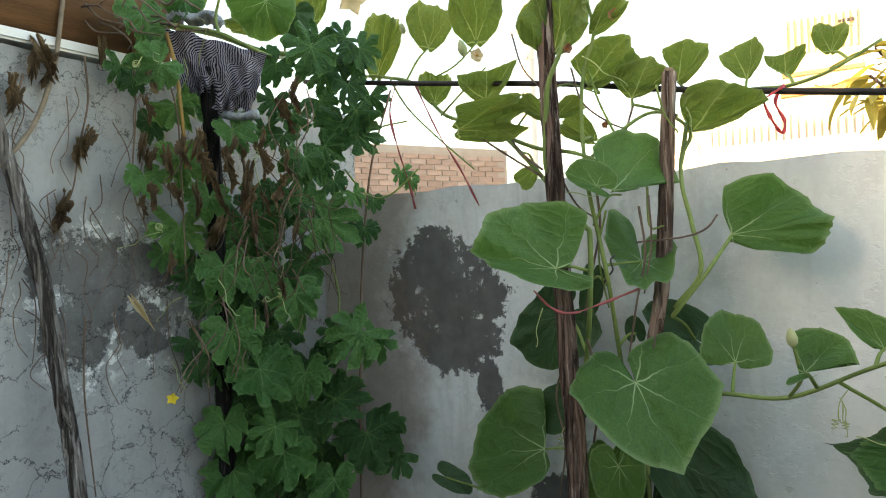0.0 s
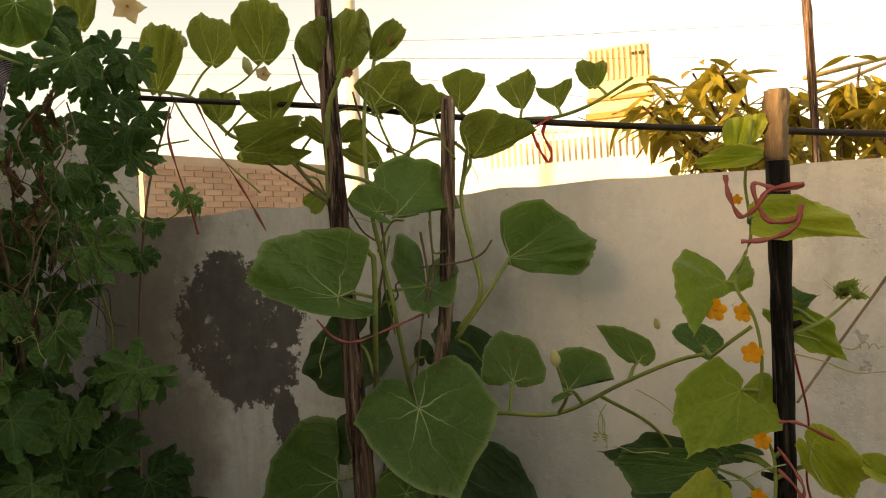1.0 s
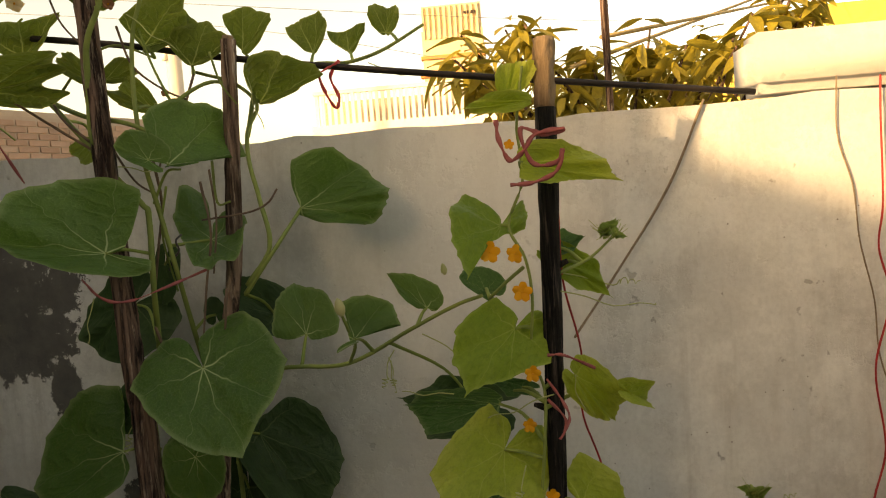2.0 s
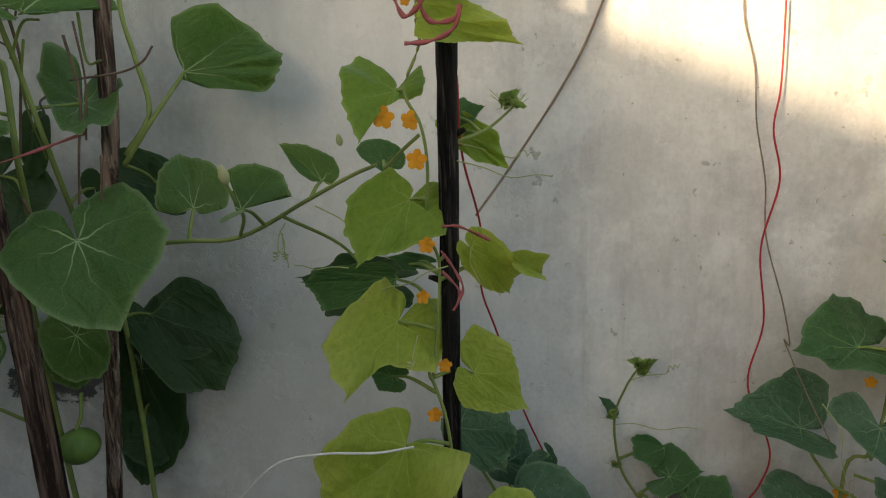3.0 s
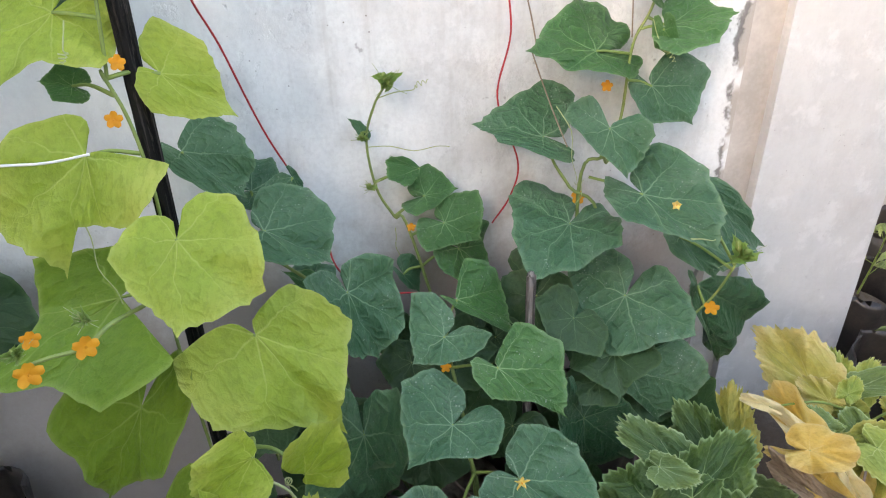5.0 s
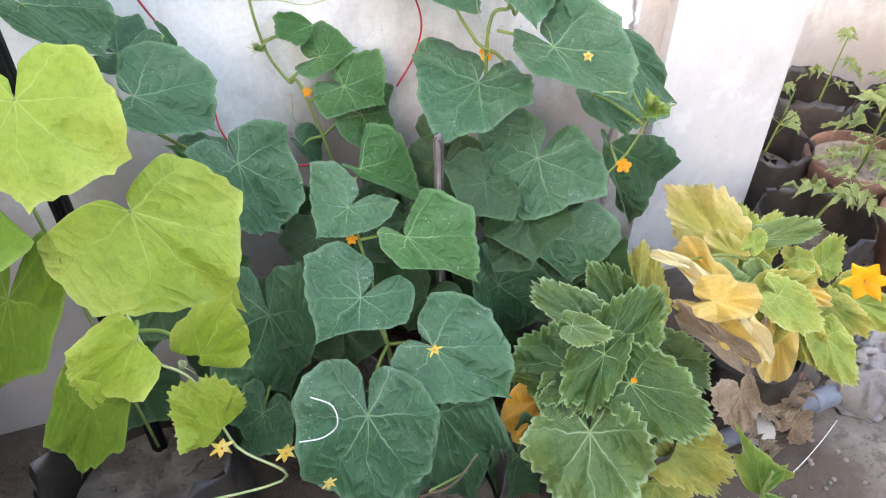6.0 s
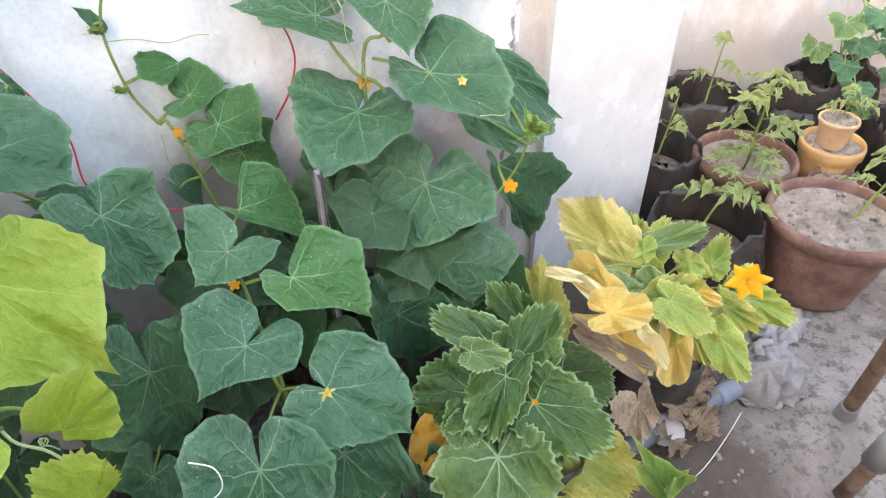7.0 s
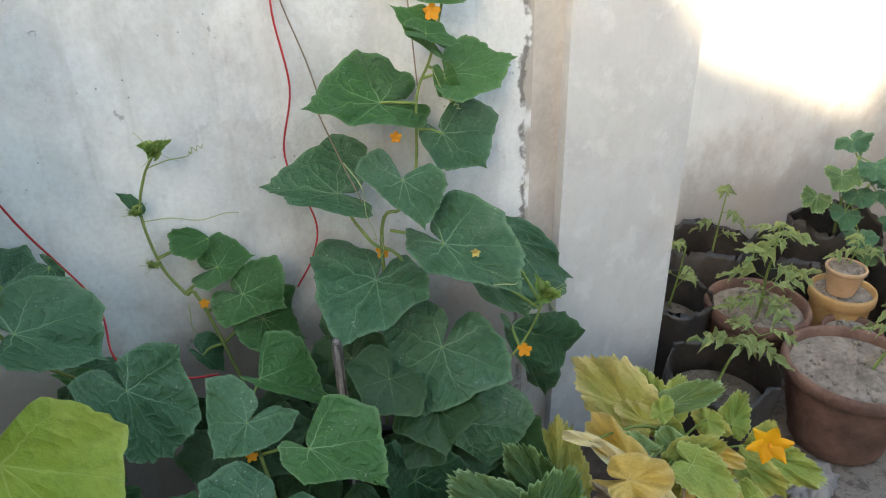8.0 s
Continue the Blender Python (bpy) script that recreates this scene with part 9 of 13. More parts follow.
leaf(bitter, "lobed", leaf_bitter, (-0.651, 1.160, 1.208), (-0.645, 1.116, 1.162), (0.900, -0.249, 0.359), 0.047, 0.050, stem=(-0.649, 1.190, 1.207), petiole=0.0011, wave=0.16, fold=0.22, droop=0.34, cup=0.05)
leaf(bitter, "lobed", leaf_bitter, (-0.751, 1.108, 1.138), (-0.729, 1.066, 1.074), (0.247, -0.772, 0.586), 0.059, 0.064, stem=(-0.747, 1.138, 1.140), petiole=0.0011, wave=0.16, fold=0.22, droop=0.34, cup=0.05)
leaf(bitter, "cut", leaf_bitter, (-0.647, 1.126, 1.016), (-0.659, 1.092, 0.960), (0.225, -0.852, 0.473), 0.054, 0.055, stem=(-0.630, 1.156, 1.001), petiole=0.0011, wave=0.16, fold=0.22, droop=0.34, cup=0.05)
leaf(bitter, "lobed", leaf_bitter, (-0.662, 1.222, 1.006), (-0.618, 1.228, 0.964), (0.693, -0.222, 0.686), 0.050, 0.052, stem=(-0.644, 1.252, 0.979), petiole=0.0011, wave=0.16, fold=0.22, droop=0.34, cup=0.05)
leaf(bitter, "lobed", leaf_bitter, (-0.777, 1.017, 1.451), (-0.810, 0.959, 1.400), (0.574, -0.703, 0.420), 0.064, 0.060, stem=(-0.782, 1.047, 1.440), petiole=0.0011, wave=0.16, fold=0.22, droop=0.34, cup=0.05)
leaf(bitter, "lobed", leaf_bitter, (-0.747, 1.069, 1.194), (-0.702, 1.072, 1.151), (0.343, -0.892, 0.294), 0.049, 0.053, stem=(-0.728, 1.099, 1.175), petiole=0.0011, wave=0.16, fold=0.22, droop=0.34, cup=0.05)
leaf(bitter, "lobed", leaf_bitter, (-0.732, 1.111, 1.343), (-0.713, 1.092, 1.283), (0.766, -0.502, 0.403), 0.051, 0.055, stem=(-0.742, 1.141, 1.348), petiole=0.0011, wave=0.16, fold=0.22, droop=0.34, cup=0.05)
leaf(bitter, "lobed", leaf_bitter, (-0.699, 1.086, 1.219), (-0.632, 1.102, 1.177), (0.383, -0.883, 0.273), 0.065, 0.061, stem=(-0.719, 1.116, 1.191), petiole=0.0011, wave=0.16, fold=0.22, droop=0.34, cup=0.05)
leaf(bitter, "cut", leaf_bitter, (-0.734, 1.160, 0.983), (-0.661, 1.151, 0.942), (0.271, -0.721, 0.638), 0.061, 0.060, stem=(-0.745, 1.190, 0.991), petiole=0.0011, wave=0.16, fold=0.22, droop=0.34, cup=0.05)
leaf(bitter, "cut", leaf_bitter, (-0.616, 1.228, 1.149), (-0.601, 1.212, 1.091), (0.250, -0.917, 0.312), 0.045, 0.050, stem=(-0.600, 1.258, 1.148), petiole=0.0011, wave=0.16, fold=0.22, droop=0.34, cup=0.05)
leaf(bitter, "cut", leaf_bitter, (-0.685, 1.201, 0.959), (-0.625, 1.198, 0.910), (0.384, -0.757, 0.529), 0.066, 0.063, stem=(-0.685, 1.231, 0.965), petiole=0.0011, wave=0.16, fold=0.22, droop=0.34, cup=0.05)
leaf(bitter, "lobed", leaf_bitter, (-0.706, 1.090, 1.136), (-0.656, 1.088, 1.106), (0.383, -0.627, 0.679), 0.048, 0.050, stem=(-0.712, 1.120, 1.109), petiole=0.0011, wave=0.16, fold=0.22, droop=0.34, cup=0.05)
leaf(bitter, "lobed", leaf_bitter, (-0.658, 1.188, 1.215), (-0.625, 1.167, 1.163), (0.554, -0.587, 0.590), 0.049, 0.051, stem=(-0.641, 1.218, 1.191), petiole=0.0011, wave=0.16, fold=0.22, droop=0.34, cup=0.05)
leaf(bitter, "lobed", leaf_bitter, (-0.798, 1.000, 1.410), (-0.764, 1.010, 1.343), (0.890, -0.184, 0.417), 0.057, 0.055, stem=(-0.786, 1.030, 1.414), petiole=0.0011, wave=0.16, fold=0.22, droop=0.34, cup=0.05)
leaf(bitter, "cut", leaf_bitter, (-0.650, 1.117, 1.549), (-0.675, 1.074, 1.495), (0.466, -0.787, 0.405), 0.055, 0.053, stem=(-0.665, 1.147, 1.550), petiole=0.0011, wave=0.16, fold=0.22, droop=0.34, cup=0.05)
leaf(bitter, "cut", leaf_bitter, (-0.794, 1.039, 1.038), (-0.746, 1.082, 0.991), (0.779, -0.221, 0.587), 0.070, 0.064, stem=(-0.798, 1.069, 1.034), petiole=0.0011, wave=0.16, fold=0.22, droop=0.34, cup=0.05)
leaf(bitter, "cut", leaf_bitter, (-0.728, 1.098, 0.964), (-0.721, 1.056, 0.913), (0.261, -0.725, 0.637), 0.050, 0.057, stem=(-0.746, 1.128, 0.946), petiole=0.0011, wave=0.16, fold=0.22, droop=0.34, cup=0.05)
leaf(bitter, "lobed", leaf_bitter, (-0.836, 0.985, 1.468), (-0.812, 0.993, 1.410), (0.915, -0.170, 0.367), 0.053, 0.051, stem=(-0.847, 1.015, 1.439), petiole=0.0011, wave=0.16, fold=0.22, droop=0.34, cup=0.05)
leaf(bitter, "cut", leaf_bitter, (-0.742, 1.045, 0.992), (-0.750, 0.970, 0.985), (0.827, -0.138, 0.545), 0.059, 0.069, stem=(-0.758, 1.075, 0.984), petiole=0.0011, wave=0.16, fold=0.22, droop=0.34, cup=0.05)
leaf(bitter, "cut", leaf_bitter, (-0.750, 1.068, 1.303), (-0.736, 1.046, 1.238), (0.664, -0.651, 0.369), 0.055, 0.059, stem=(-0.752, 1.098, 1.281), petiole=0.0011, wave=0.16, fold=0.22, droop=0.34, cup=0.05)
leaf(bitter, "lobed", leaf_bitter, (-0.669, 1.136, 1.207), (-0.693, 1.081, 1.168), (0.442, -0.644, 0.625), 0.056, 0.055, stem=(-0.687, 1.166, 1.214), petiole=0.0011, wave=0.16, fold=0.22, droop=0.34, cup=0.05)
leaf(bitter, "cut", leaf_bitter, (-0.724, 1.165, 0.975), (-0.742, 1.102, 0.943), (0.629, -0.483, 0.609), 0.062, 0.060, stem=(-0.734, 1.195, 0.963), petiole=0.0011, wave=0.16, fold=0.22, droop=0.34, cup=0.05)
leaf(bitter, "lobed", leaf_bitter, (-0.722, 1.049, 1.148), (-0.695, 1.053, 1.086), (0.847, -0.392, 0.358), 0.049, 0.050, stem=(-0.736, 1.079, 1.121), petiole=0.0011, wave=0.16, fold=0.22, droop=0.34, cup=0.05)
leaf(bitter, "lobed", leaf_bitter, (-0.827, 1.058, 0.966), (-0.763, 1.064, 0.937), (0.363, -0.674, 0.643), 0.054, 0.062, stem=(-0.837, 1.088, 0.950), petiole=0.0011, wave=0.16, fold=0.22, droop=0.34, cup=0.05)
leaf(bitter, "cut", leaf_bitter, (-0.670, 1.082, 1.572), (-0.648, 1.069, 1.513), (0.734, -0.542, 0.410), 0.050, 0.055, stem=(-0.654, 1.112, 1.553), petiole=0.0011, wave=0.16, fold=0.22, droop=0.34, cup=0.05)
leaf(bitter, "lobed", leaf_bitter, (-0.653, 1.097, 1.566), (-0.665, 1.061, 1.503), (0.632, -0.717, 0.295), 0.057, 0.050, stem=(-0.647, 1.127, 1.567), petiole=0.0011, wave=0.16, fold=0.22, droop=0.34, cup=0.05)
leaf(bitter, "cut", leaf_bitter, (-0.716, 1.162, 1.288), (-0.706, 1.118, 1.224), (0.757, -0.480, 0.443), 0.059, 0.061, stem=(-0.722, 1.192, 1.287), petiole=0.0011, wave=0.16, fold=0.22, droop=0.34, cup=0.05)
leaf(bitter, "lobed", leaf_bitter, (-0.777, 1.043, 1.146), (-0.740, 1.090, 1.097), (0.874, -0.310, 0.374), 0.065, 0.056, stem=(-0.766, 1.073, 1.147), petiole=0.0011, wave=0.16, fold=0.22, droop=0.34, cup=0.05)
leaf(bitter, "lobed", leaf_bitter, (-0.806, 0.985, 1.548), (-0.800, 0.941, 1.487), (0.474, -0.693, 0.543), 0.056, 0.058, stem=(-0.793, 1.015, 1.544), petiole=0.0011, wave=0.16, fold=0.22, droop=0.34, cup=0.05)
leaf(bitter, "lobed", leaf_bitter, (-0.715, 1.065, 1.223), (-0.703, 1.052, 1.160), (0.534, -0.803, 0.264), 0.050, 0.049, stem=(-0.705, 1.095, 1.213), petiole=0.0011, wave=0.16, fold=0.22, droop=0.34, cup=0.05)
leaf(bitter, "lobed", leaf_bitter, (-0.759, 1.082, 1.389), (-0.750, 1.042, 1.335), (0.847, -0.357, 0.394), 0.049, 0.048, stem=(-0.768, 1.112, 1.393), petiole=0.0011, wave=0.16, fold=0.22, droop=0.34, cup=0.05)
leaf(bitter, "lobed", leaf_bitter, (-0.662, 1.076, 1.397), (-0.640, 1.097, 1.342), (0.883, -0.419, 0.210), 0.050, 0.046, stem=(-0.650, 1.106, 1.386), petiole=0.0011, wave=0.16, fold=0.22, droop=0.34, cup=0.05)
leaf(bitter, "cut", leaf_bitter, (-0.661, 1.177, 1.566), (-0.633, 1.171, 1.499), (0.846, -0.374, 0.380), 0.060, 0.061, stem=(-0.656, 1.207, 1.537), petiole=0.0011, wave=0.16, fold=0.22, droop=0.34, cup=0.05)
leaf(bitter, "lobed", leaf_bitter, (-0.626, 1.138, 1.384), (-0.652, 1.114, 1.340), (0.284, -0.903, 0.323), 0.043, 0.047, stem=(-0.642, 1.168, 1.363), petiole=0.0011, wave=0.16, fold=0.22, droop=0.34, cup=0.05)
leaf(bitter, "cut", leaf_bitter, (-0.772, 1.011, 1.324), (-0.753, 0.968, 1.263), (0.401, -0.684, 0.610), 0.057, 0.057, stem=(-0.783, 1.041, 1.310), petiole=0.0011, wave=0.16, fold=0.22, droop=0.34, cup=0.05)
leaf(bitter, "cut", leaf_bitter, (-0.757, 0.974, 1.390), (-0.756, 0.929, 1.345), (0.642, -0.534, 0.550), 0.053, 0.053, stem=(-0.750, 1.004, 1.391), petiole=0.0011, wave=0.16, fold=0.22, droop=0.34, cup=0.05)
leaf(bitter, "lobed", leaf_bitter, (-0.780, 1.089, 1.175), (-0.777, 1.017, 1.133), (0.664, -0.360, 0.655), 0.061, 0.066, stem=(-0.792, 1.119, 1.159), petiole=0.0011, wave=0.16, fold=0.22, droop=0.34, cup=0.05)
leaf(bitter, "lobed", leaf_bitter, (-0.745, 1.096, 1.440), (-0.713, 1.087, 1.388), (0.435, -0.804, 0.404), 0.046, 0.044, stem=(-0.761, 1.126, 1.435), petiole=0.0011, wave=0.16, fold=0.22, droop=0.34, cup=0.05)
leaf(bitter, "lobed", leaf_bitter, (-0.692, 1.081, 1.468), (-0.670, 1.086, 1.403), (0.666, -0.725, 0.175), 0.057, 0.063, stem=(-0.673, 1.111, 1.471), petiole=0.0011, wave=0.16, fold=0.22, droop=0.34, cup=0.05)
leaf(bitter, "cut", leaf_bitter, (-0.749, 1.015, 1.107), (-0.738, 0.996, 1.042), (0.446, -0.836, 0.319), 0.061, 0.057, stem=(-0.739, 1.045, 1.096), petiole=0.0011, wave=0.16, fold=0.22, droop=0.34, cup=0.05)
leaf(bitter, "cut", leaf_bitter, (-0.817, 1.033, 1.410), (-0.832, 0.994, 1.346), (0.484, -0.794, 0.367), 0.065, 0.057, stem=(-0.828, 1.063, 1.392), petiole=0.0011, wave=0.16, fold=0.22, droop=0.34, cup=0.05)
leaf(bitter, "lobed", leaf_bitter, (-0.762, 1.047, 1.371), (-0.768, 1.007, 1.317), (0.466, -0.731, 0.497), 0.051, 0.056, stem=(-0.753, 1.077, 1.358), petiole=0.0011, wave=0.16, fold=0.22, droop=0.34, cup=0.05)
leaf(bitter, "cut", leaf_bitter, (-0.748, 1.098, 1.334), (-0.753, 1.060, 1.268), (0.378, -0.814, 0.440), 0.058, 0.064, stem=(-0.732, 1.128, 1.329), petiole=0.0011, wave=0.16, fold=0.22, droop=0.34, cup=0.05)
leaf(bitter, "lobed", leaf_bitter, (-0.783, 0.989, 1.580), (-0.745, 1.021, 1.523), (0.742, -0.658, 0.128), 0.059, 0.060, stem=(-0.800, 1.019, 1.577), petiole=0.0011, wave=0.16, fold=0.22, droop=0.34, cup=0.05)
leaf(bitter, "cut", leaf_bitter, (-0.614, 1.171, 0.967), (-0.623, 1.134, 0.910), (0.431, -0.782, 0.451), 0.052, 0.057, stem=(-0.631, 1.201, 0.950), petiole=0.0011, wave=0.16, fold=0.22, droop=0.34, cup=0.05)
leaf(bitter, "cut", leaf_bitter, (-0.638, 1.195, 0.973), (-0.577, 1.209, 0.969), (0.200, -0.711, 0.674), 0.047, 0.048, stem=(-0.640, 1.225, 0.978), petiole=0.0011, wave=0.16, fold=0.22, droop=0.34, cup=0.05)
leaf(bitter, "cut", leaf_bitter, (-0.663, 1.148, 1.062), (-0.641, 1.115, 0.999), (0.606, -0.594, 0.528), 0.061, 0.060, stem=(-0.661, 1.178, 1.051), petiole=0.0011, wave=0.16, fold=0.22, droop=0.34, cup=0.05)
leaf(bitter, "cut", leaf_bitter, (-0.712, 1.079, 1.397), (-0.669, 1.107, 1.361), (0.662, -0.714, 0.230), 0.051, 0.051, stem=(-0.720, 1.109, 1.381), petiole=0.0011, wave=0.16, fold=0.22, droop=0.34, cup=0.05)
leaf(bitter, "lobed", leaf_dead, (-0.574, 0.868, 1.613), (-0.565, 0.873, 1.575), (1.284, -0.231, 0.077), 0.008, 0.006, stem=(-0.578, 0.876, 1.635), petiole=0.0008, wave=0.30, fold=0.7, roll=0.6, label="withered brown leaf")
leaf(bitter, "lobed", leaf_dead, (-0.637, 0.818, 1.630), (-0.639, 0.803, 1.602), (0.727, -0.847, 0.065), 0.006, 0.005, stem=(-0.641, 0.826, 1.652), petiole=0.0008, wave=0.30, fold=0.7, roll=0.6, label="withered brown leaf")
leaf(bitter, "lobed", leaf_dead, (-0.652, 0.807, 1.651), (-0.657, 0.802, 1.614), (0.979, -0.624, 0.050), 0.008, 0.006, stem=(-0.656, 0.815, 1.673), petiole=0.0008, wave=0.30, fold=0.7, roll=0.6, label="withered brown leaf")
leaf(bitter, "lobed", leaf_dead, (-0.620, 0.831, 1.629), (-0.606, 0.827, 1.587), (1.042, -0.824, 0.065), 0.009, 0.007, stem=(-0.624, 0.839, 1.651), petiole=0.0008, wave=0.30, fold=0.7, roll=0.6, label="withered brown leaf")
leaf(bitter, "lobed", leaf_dead, (-0.589, 0.862, 1.568), (-0.575, 0.857, 1.537), (0.652, -0.571, 0.113), 0.006, 0.005, stem=(-0.593, 0.870, 1.590), petiole=0.0008, wave=0.30, fold=0.7, roll=0.6, label="withered brown leaf")
leaf(bitter, "lobed", leaf_dead, (-0.497, 1.003, 1.499), (-0.501, 0.997, 1.469), (0.848, -0.863, 0.169), 0.006, 0.005, stem=(-0.501, 1.011, 1.521), petiole=0.0008, wave=0.30, fold=0.7, roll=0.6, label="withered brown leaf")
leaf(bitter, "lobed", leaf_dead, (-0.520, 0.953, 1.663), (-0.525, 0.950, 1.636), (0.854, -0.555, 0.039), 0.006, 0.004, stem=(-0.524, 0.961, 1.685), petiole=0.0008, wave=0.30, fold=0.7, roll=0.6, label="withered brown leaf")
leaf(bitter, "lobed", leaf_dead, (-0.588, 0.819, 1.564), (-0.579, 0.830, 1.530), (0.743, -0.406, 0.115), 0.007, 0.006, stem=(-0.592, 0.827, 1.586), petiole=0.0008, wave=0.30, fold=0.7, roll=0.6, label="withered brown leaf")
leaf(bitter, "lobed", leaf_dead, (-0.578, 0.863, 1.622), (-0.562, 0.862, 1.580), (0.488, -0.081, 0.070), 0.009, 0.007, stem=(-0.582, 0.871, 1.644), petiole=0.0008, wave=0.30, fold=0.7, roll=0.6, label="withered brown leaf")
leaf(bitter, "lobed", leaf_dead, (-0.545, 0.943, 1.562), (-0.553, 0.927, 1.520), (0.582, -0.133, 0.119), 0.009, 0.007, stem=(-0.549, 0.951, 1.584), petiole=0.0008, wave=0.30, fold=0.7, roll=0.6, label="withered brown leaf")
leaf(bitter, "lobed", leaf_dead, (-0.563, 0.947, 1.567), (-0.563, 0.936, 1.522), (0.814, -0.701, 0.117), 0.009, 0.007, stem=(-0.567, 0.955, 1.589), petiole=0.0008, wave=0.30, fold=0.7, roll=0.6, label="withered brown leaf")
leaf(bitter, "lobed", leaf_dead, (-0.519, 1.009, 1.628), (-0.515, 1.009, 1.590), (0.254, -0.512, 0.070), 0.007, 0.006, stem=(-0.523, 1.017, 1.650), petiole=0.0008, wave=0.30, fold=0.7, roll=0.6, label="withered brown leaf")
leaf(bitter, "lobed", leaf_dead, (-0.512, 1.026, 1.741), (-0.509, 1.041, 1.707), (0.739, -0.939, -0.013), 0.007, 0.006, stem=(-0.516, 1.034, 1.763), petiole=0.0008, wave=0.30, fold=0.7, roll=0.6, label="withered brown leaf")
leaf(bitter, "lobed", leaf_dead, (-0.563, 0.910, 1.600), (-0.551, 0.914, 1.561), (0.845, -0.123, 0.089), 0.008, 0.006, stem=(-0.567, 0.918, 1.622), petiole=0.0008, wave=0.30, fold=0.7, roll=0.6, label="withered brown leaf")
leaf(bitter, "lobed", leaf_dead, (-0.637, 0.841, 1.621), (-0.628, 0.852, 1.591), (0.966, -1.022, 0.074), 0.006, 0.005, stem=(-0.641, 0.849, 1.643), petiole=0.0008, wave=0.30, fold=0.7, roll=0.6, label="withered brown leaf")
leaf(bitter, "lobed", leaf_dead, (-0.577, 0.952, 1.653), (-0.563, 0.946, 1.621), (0.975, -0.145, 0.051), 0.006, 0.005, stem=(-0.581, 0.960, 1.675), petiole=0.0008, wave=0.30, fold=0.7, roll=0.6, label="withered brown leaf")
leaf(bitter, "lobed", leaf_dead, (-0.564, 0.883, 1.578), (-0.564, 0.897, 1.547), (0.784, -0.870, 0.105), 0.007, 0.005, stem=(-0.568, 0.891, 1.600), petiole=0.0008, wave=0.30, fold=0.7, roll=0.6, label="withered brown leaf")
leaf(bitter, "lobed", leaf_dead, (-0.610, 0.858, 1.643), (-0.597, 0.859, 1.603), (0.435, -0.990, 0.055), 0.009, 0.007, stem=(-0.614, 0.866, 1.665), petiole=0.0008, wave=0.30, fold=0.7, roll=0.6, label="withered brown leaf")
leaf(bitter, "lobed", leaf_dead, (-0.662, 0.820, 1.579), (-0.649, 0.817, 1.551), (0.334, -0.996, 0.107), 0.006, 0.004, stem=(-0.666, 0.828, 1.601), petiole=0.0008, wave=0.30, fold=0.7, roll=0.6, label="withered brown leaf")
leaf(bitter, "lobed", leaf_dead, (-0.537, 1.020, 1.720), (-0.530, 1.045, 1.677), (0.789, -0.237, 0.005), 0.009, 0.007, stem=(-0.541, 1.028, 1.742), petiole=0.0008, wave=0.30, fold=0.7, roll=0.6, label="withered brown leaf")
leaf(bitter, "lobed", leaf_dead, (-0.656, 0.817, 1.626), (-0.653, 0.820, 1.595), (0.989, -0.596, 0.070), 0.007, 0.005, stem=(-0.660, 0.825, 1.648), petiole=0.0008, wave=0.30, fold=0.7, roll=0.6, label="withered brown leaf")
leaf(bitter, "lobed", leaf_dead, (-0.557, 0.986, 1.554), (-0.548, 0.993, 1.523), (1.309, -0.565, 0.128), 0.006, 0.005, stem=(-0.561, 0.994, 1.576), petiole=0.0008, wave=0.30, fold=0.7, roll=0.6, label="withered brown leaf")
leaf(bitter, "lobed", leaf_dead, (-0.609, 0.788, 1.563), (-0.613, 0.795, 1.532), (0.228, 0.028, 0.115), 0.007, 0.006, stem=(-0.613, 0.796, 1.585), petiole=0.0008, wave=0.30, fold=0.7, roll=0.6, label="withered brown leaf")
leaf(bitter, "lobed", leaf_dead, (-0.583, 0.871, 1.660), (-0.569, 0.871, 1.626), (0.609, -0.364, 0.040), 0.007, 0.006, stem=(-0.587, 0.879, 1.682), petiole=0.0008, wave=0.30, fold=0.7, roll=0.6, label="withered brown leaf")
leaf(bitter, "lobed", leaf_dead, (-0.557, 0.918, 1.650), (-0.560, 0.902, 1.620), (1.266, -0.576, 0.050), 0.006, 0.005, stem=(-0.561, 0.926, 1.672), petiole=0.0008, wave=0.30, fold=0.7, roll=0.6, label="withered brown leaf")
leaf(bitter, "lobed", leaf_dead, (-0.567, 0.883, 1.502), (-0.575, 0.864, 1.463), (0.782, -0.564, 0.166), 0.009, 0.007, stem=(-0.571, 0.891, 1.524), petiole=0.0008, wave=0.30, fold=0.7, roll=0.6, label="withered brown leaf")
leaf(bitter, "lobed", leaf_dead, (-0.530, 0.937, 1.513), (-0.526, 0.931, 1.478), (0.763, -0.461, 0.157), 0.007, 0.006, stem=(-0.534, 0.945, 1.535), petiole=0.0008, wave=0.30, fold=0.7, roll=0.6, label="withered brown leaf")
leaf(bitter, "lobed", leaf_dead, (-0.592, 0.869, 1.546), (-0.595, 0.866, 1.519), (1.224, -0.787, 0.131), 0.006, 0.005, stem=(-0.596, 0.877, 1.568), petiole=0.0008, wave=0.30, fold=0.7, roll=0.6, label="withered brown leaf")
leaf(bitter, "lobed", leaf_dead, (-0.583, 0.913, 1.552), (-0.569, 0.915, 1.523), (0.482, -0.945, 0.127), 0.006, 0.005, stem=(-0.587, 0.921, 1.574), petiole=0.0008, wave=0.30, fold=0.7, roll=0.6, label="withered brown leaf")
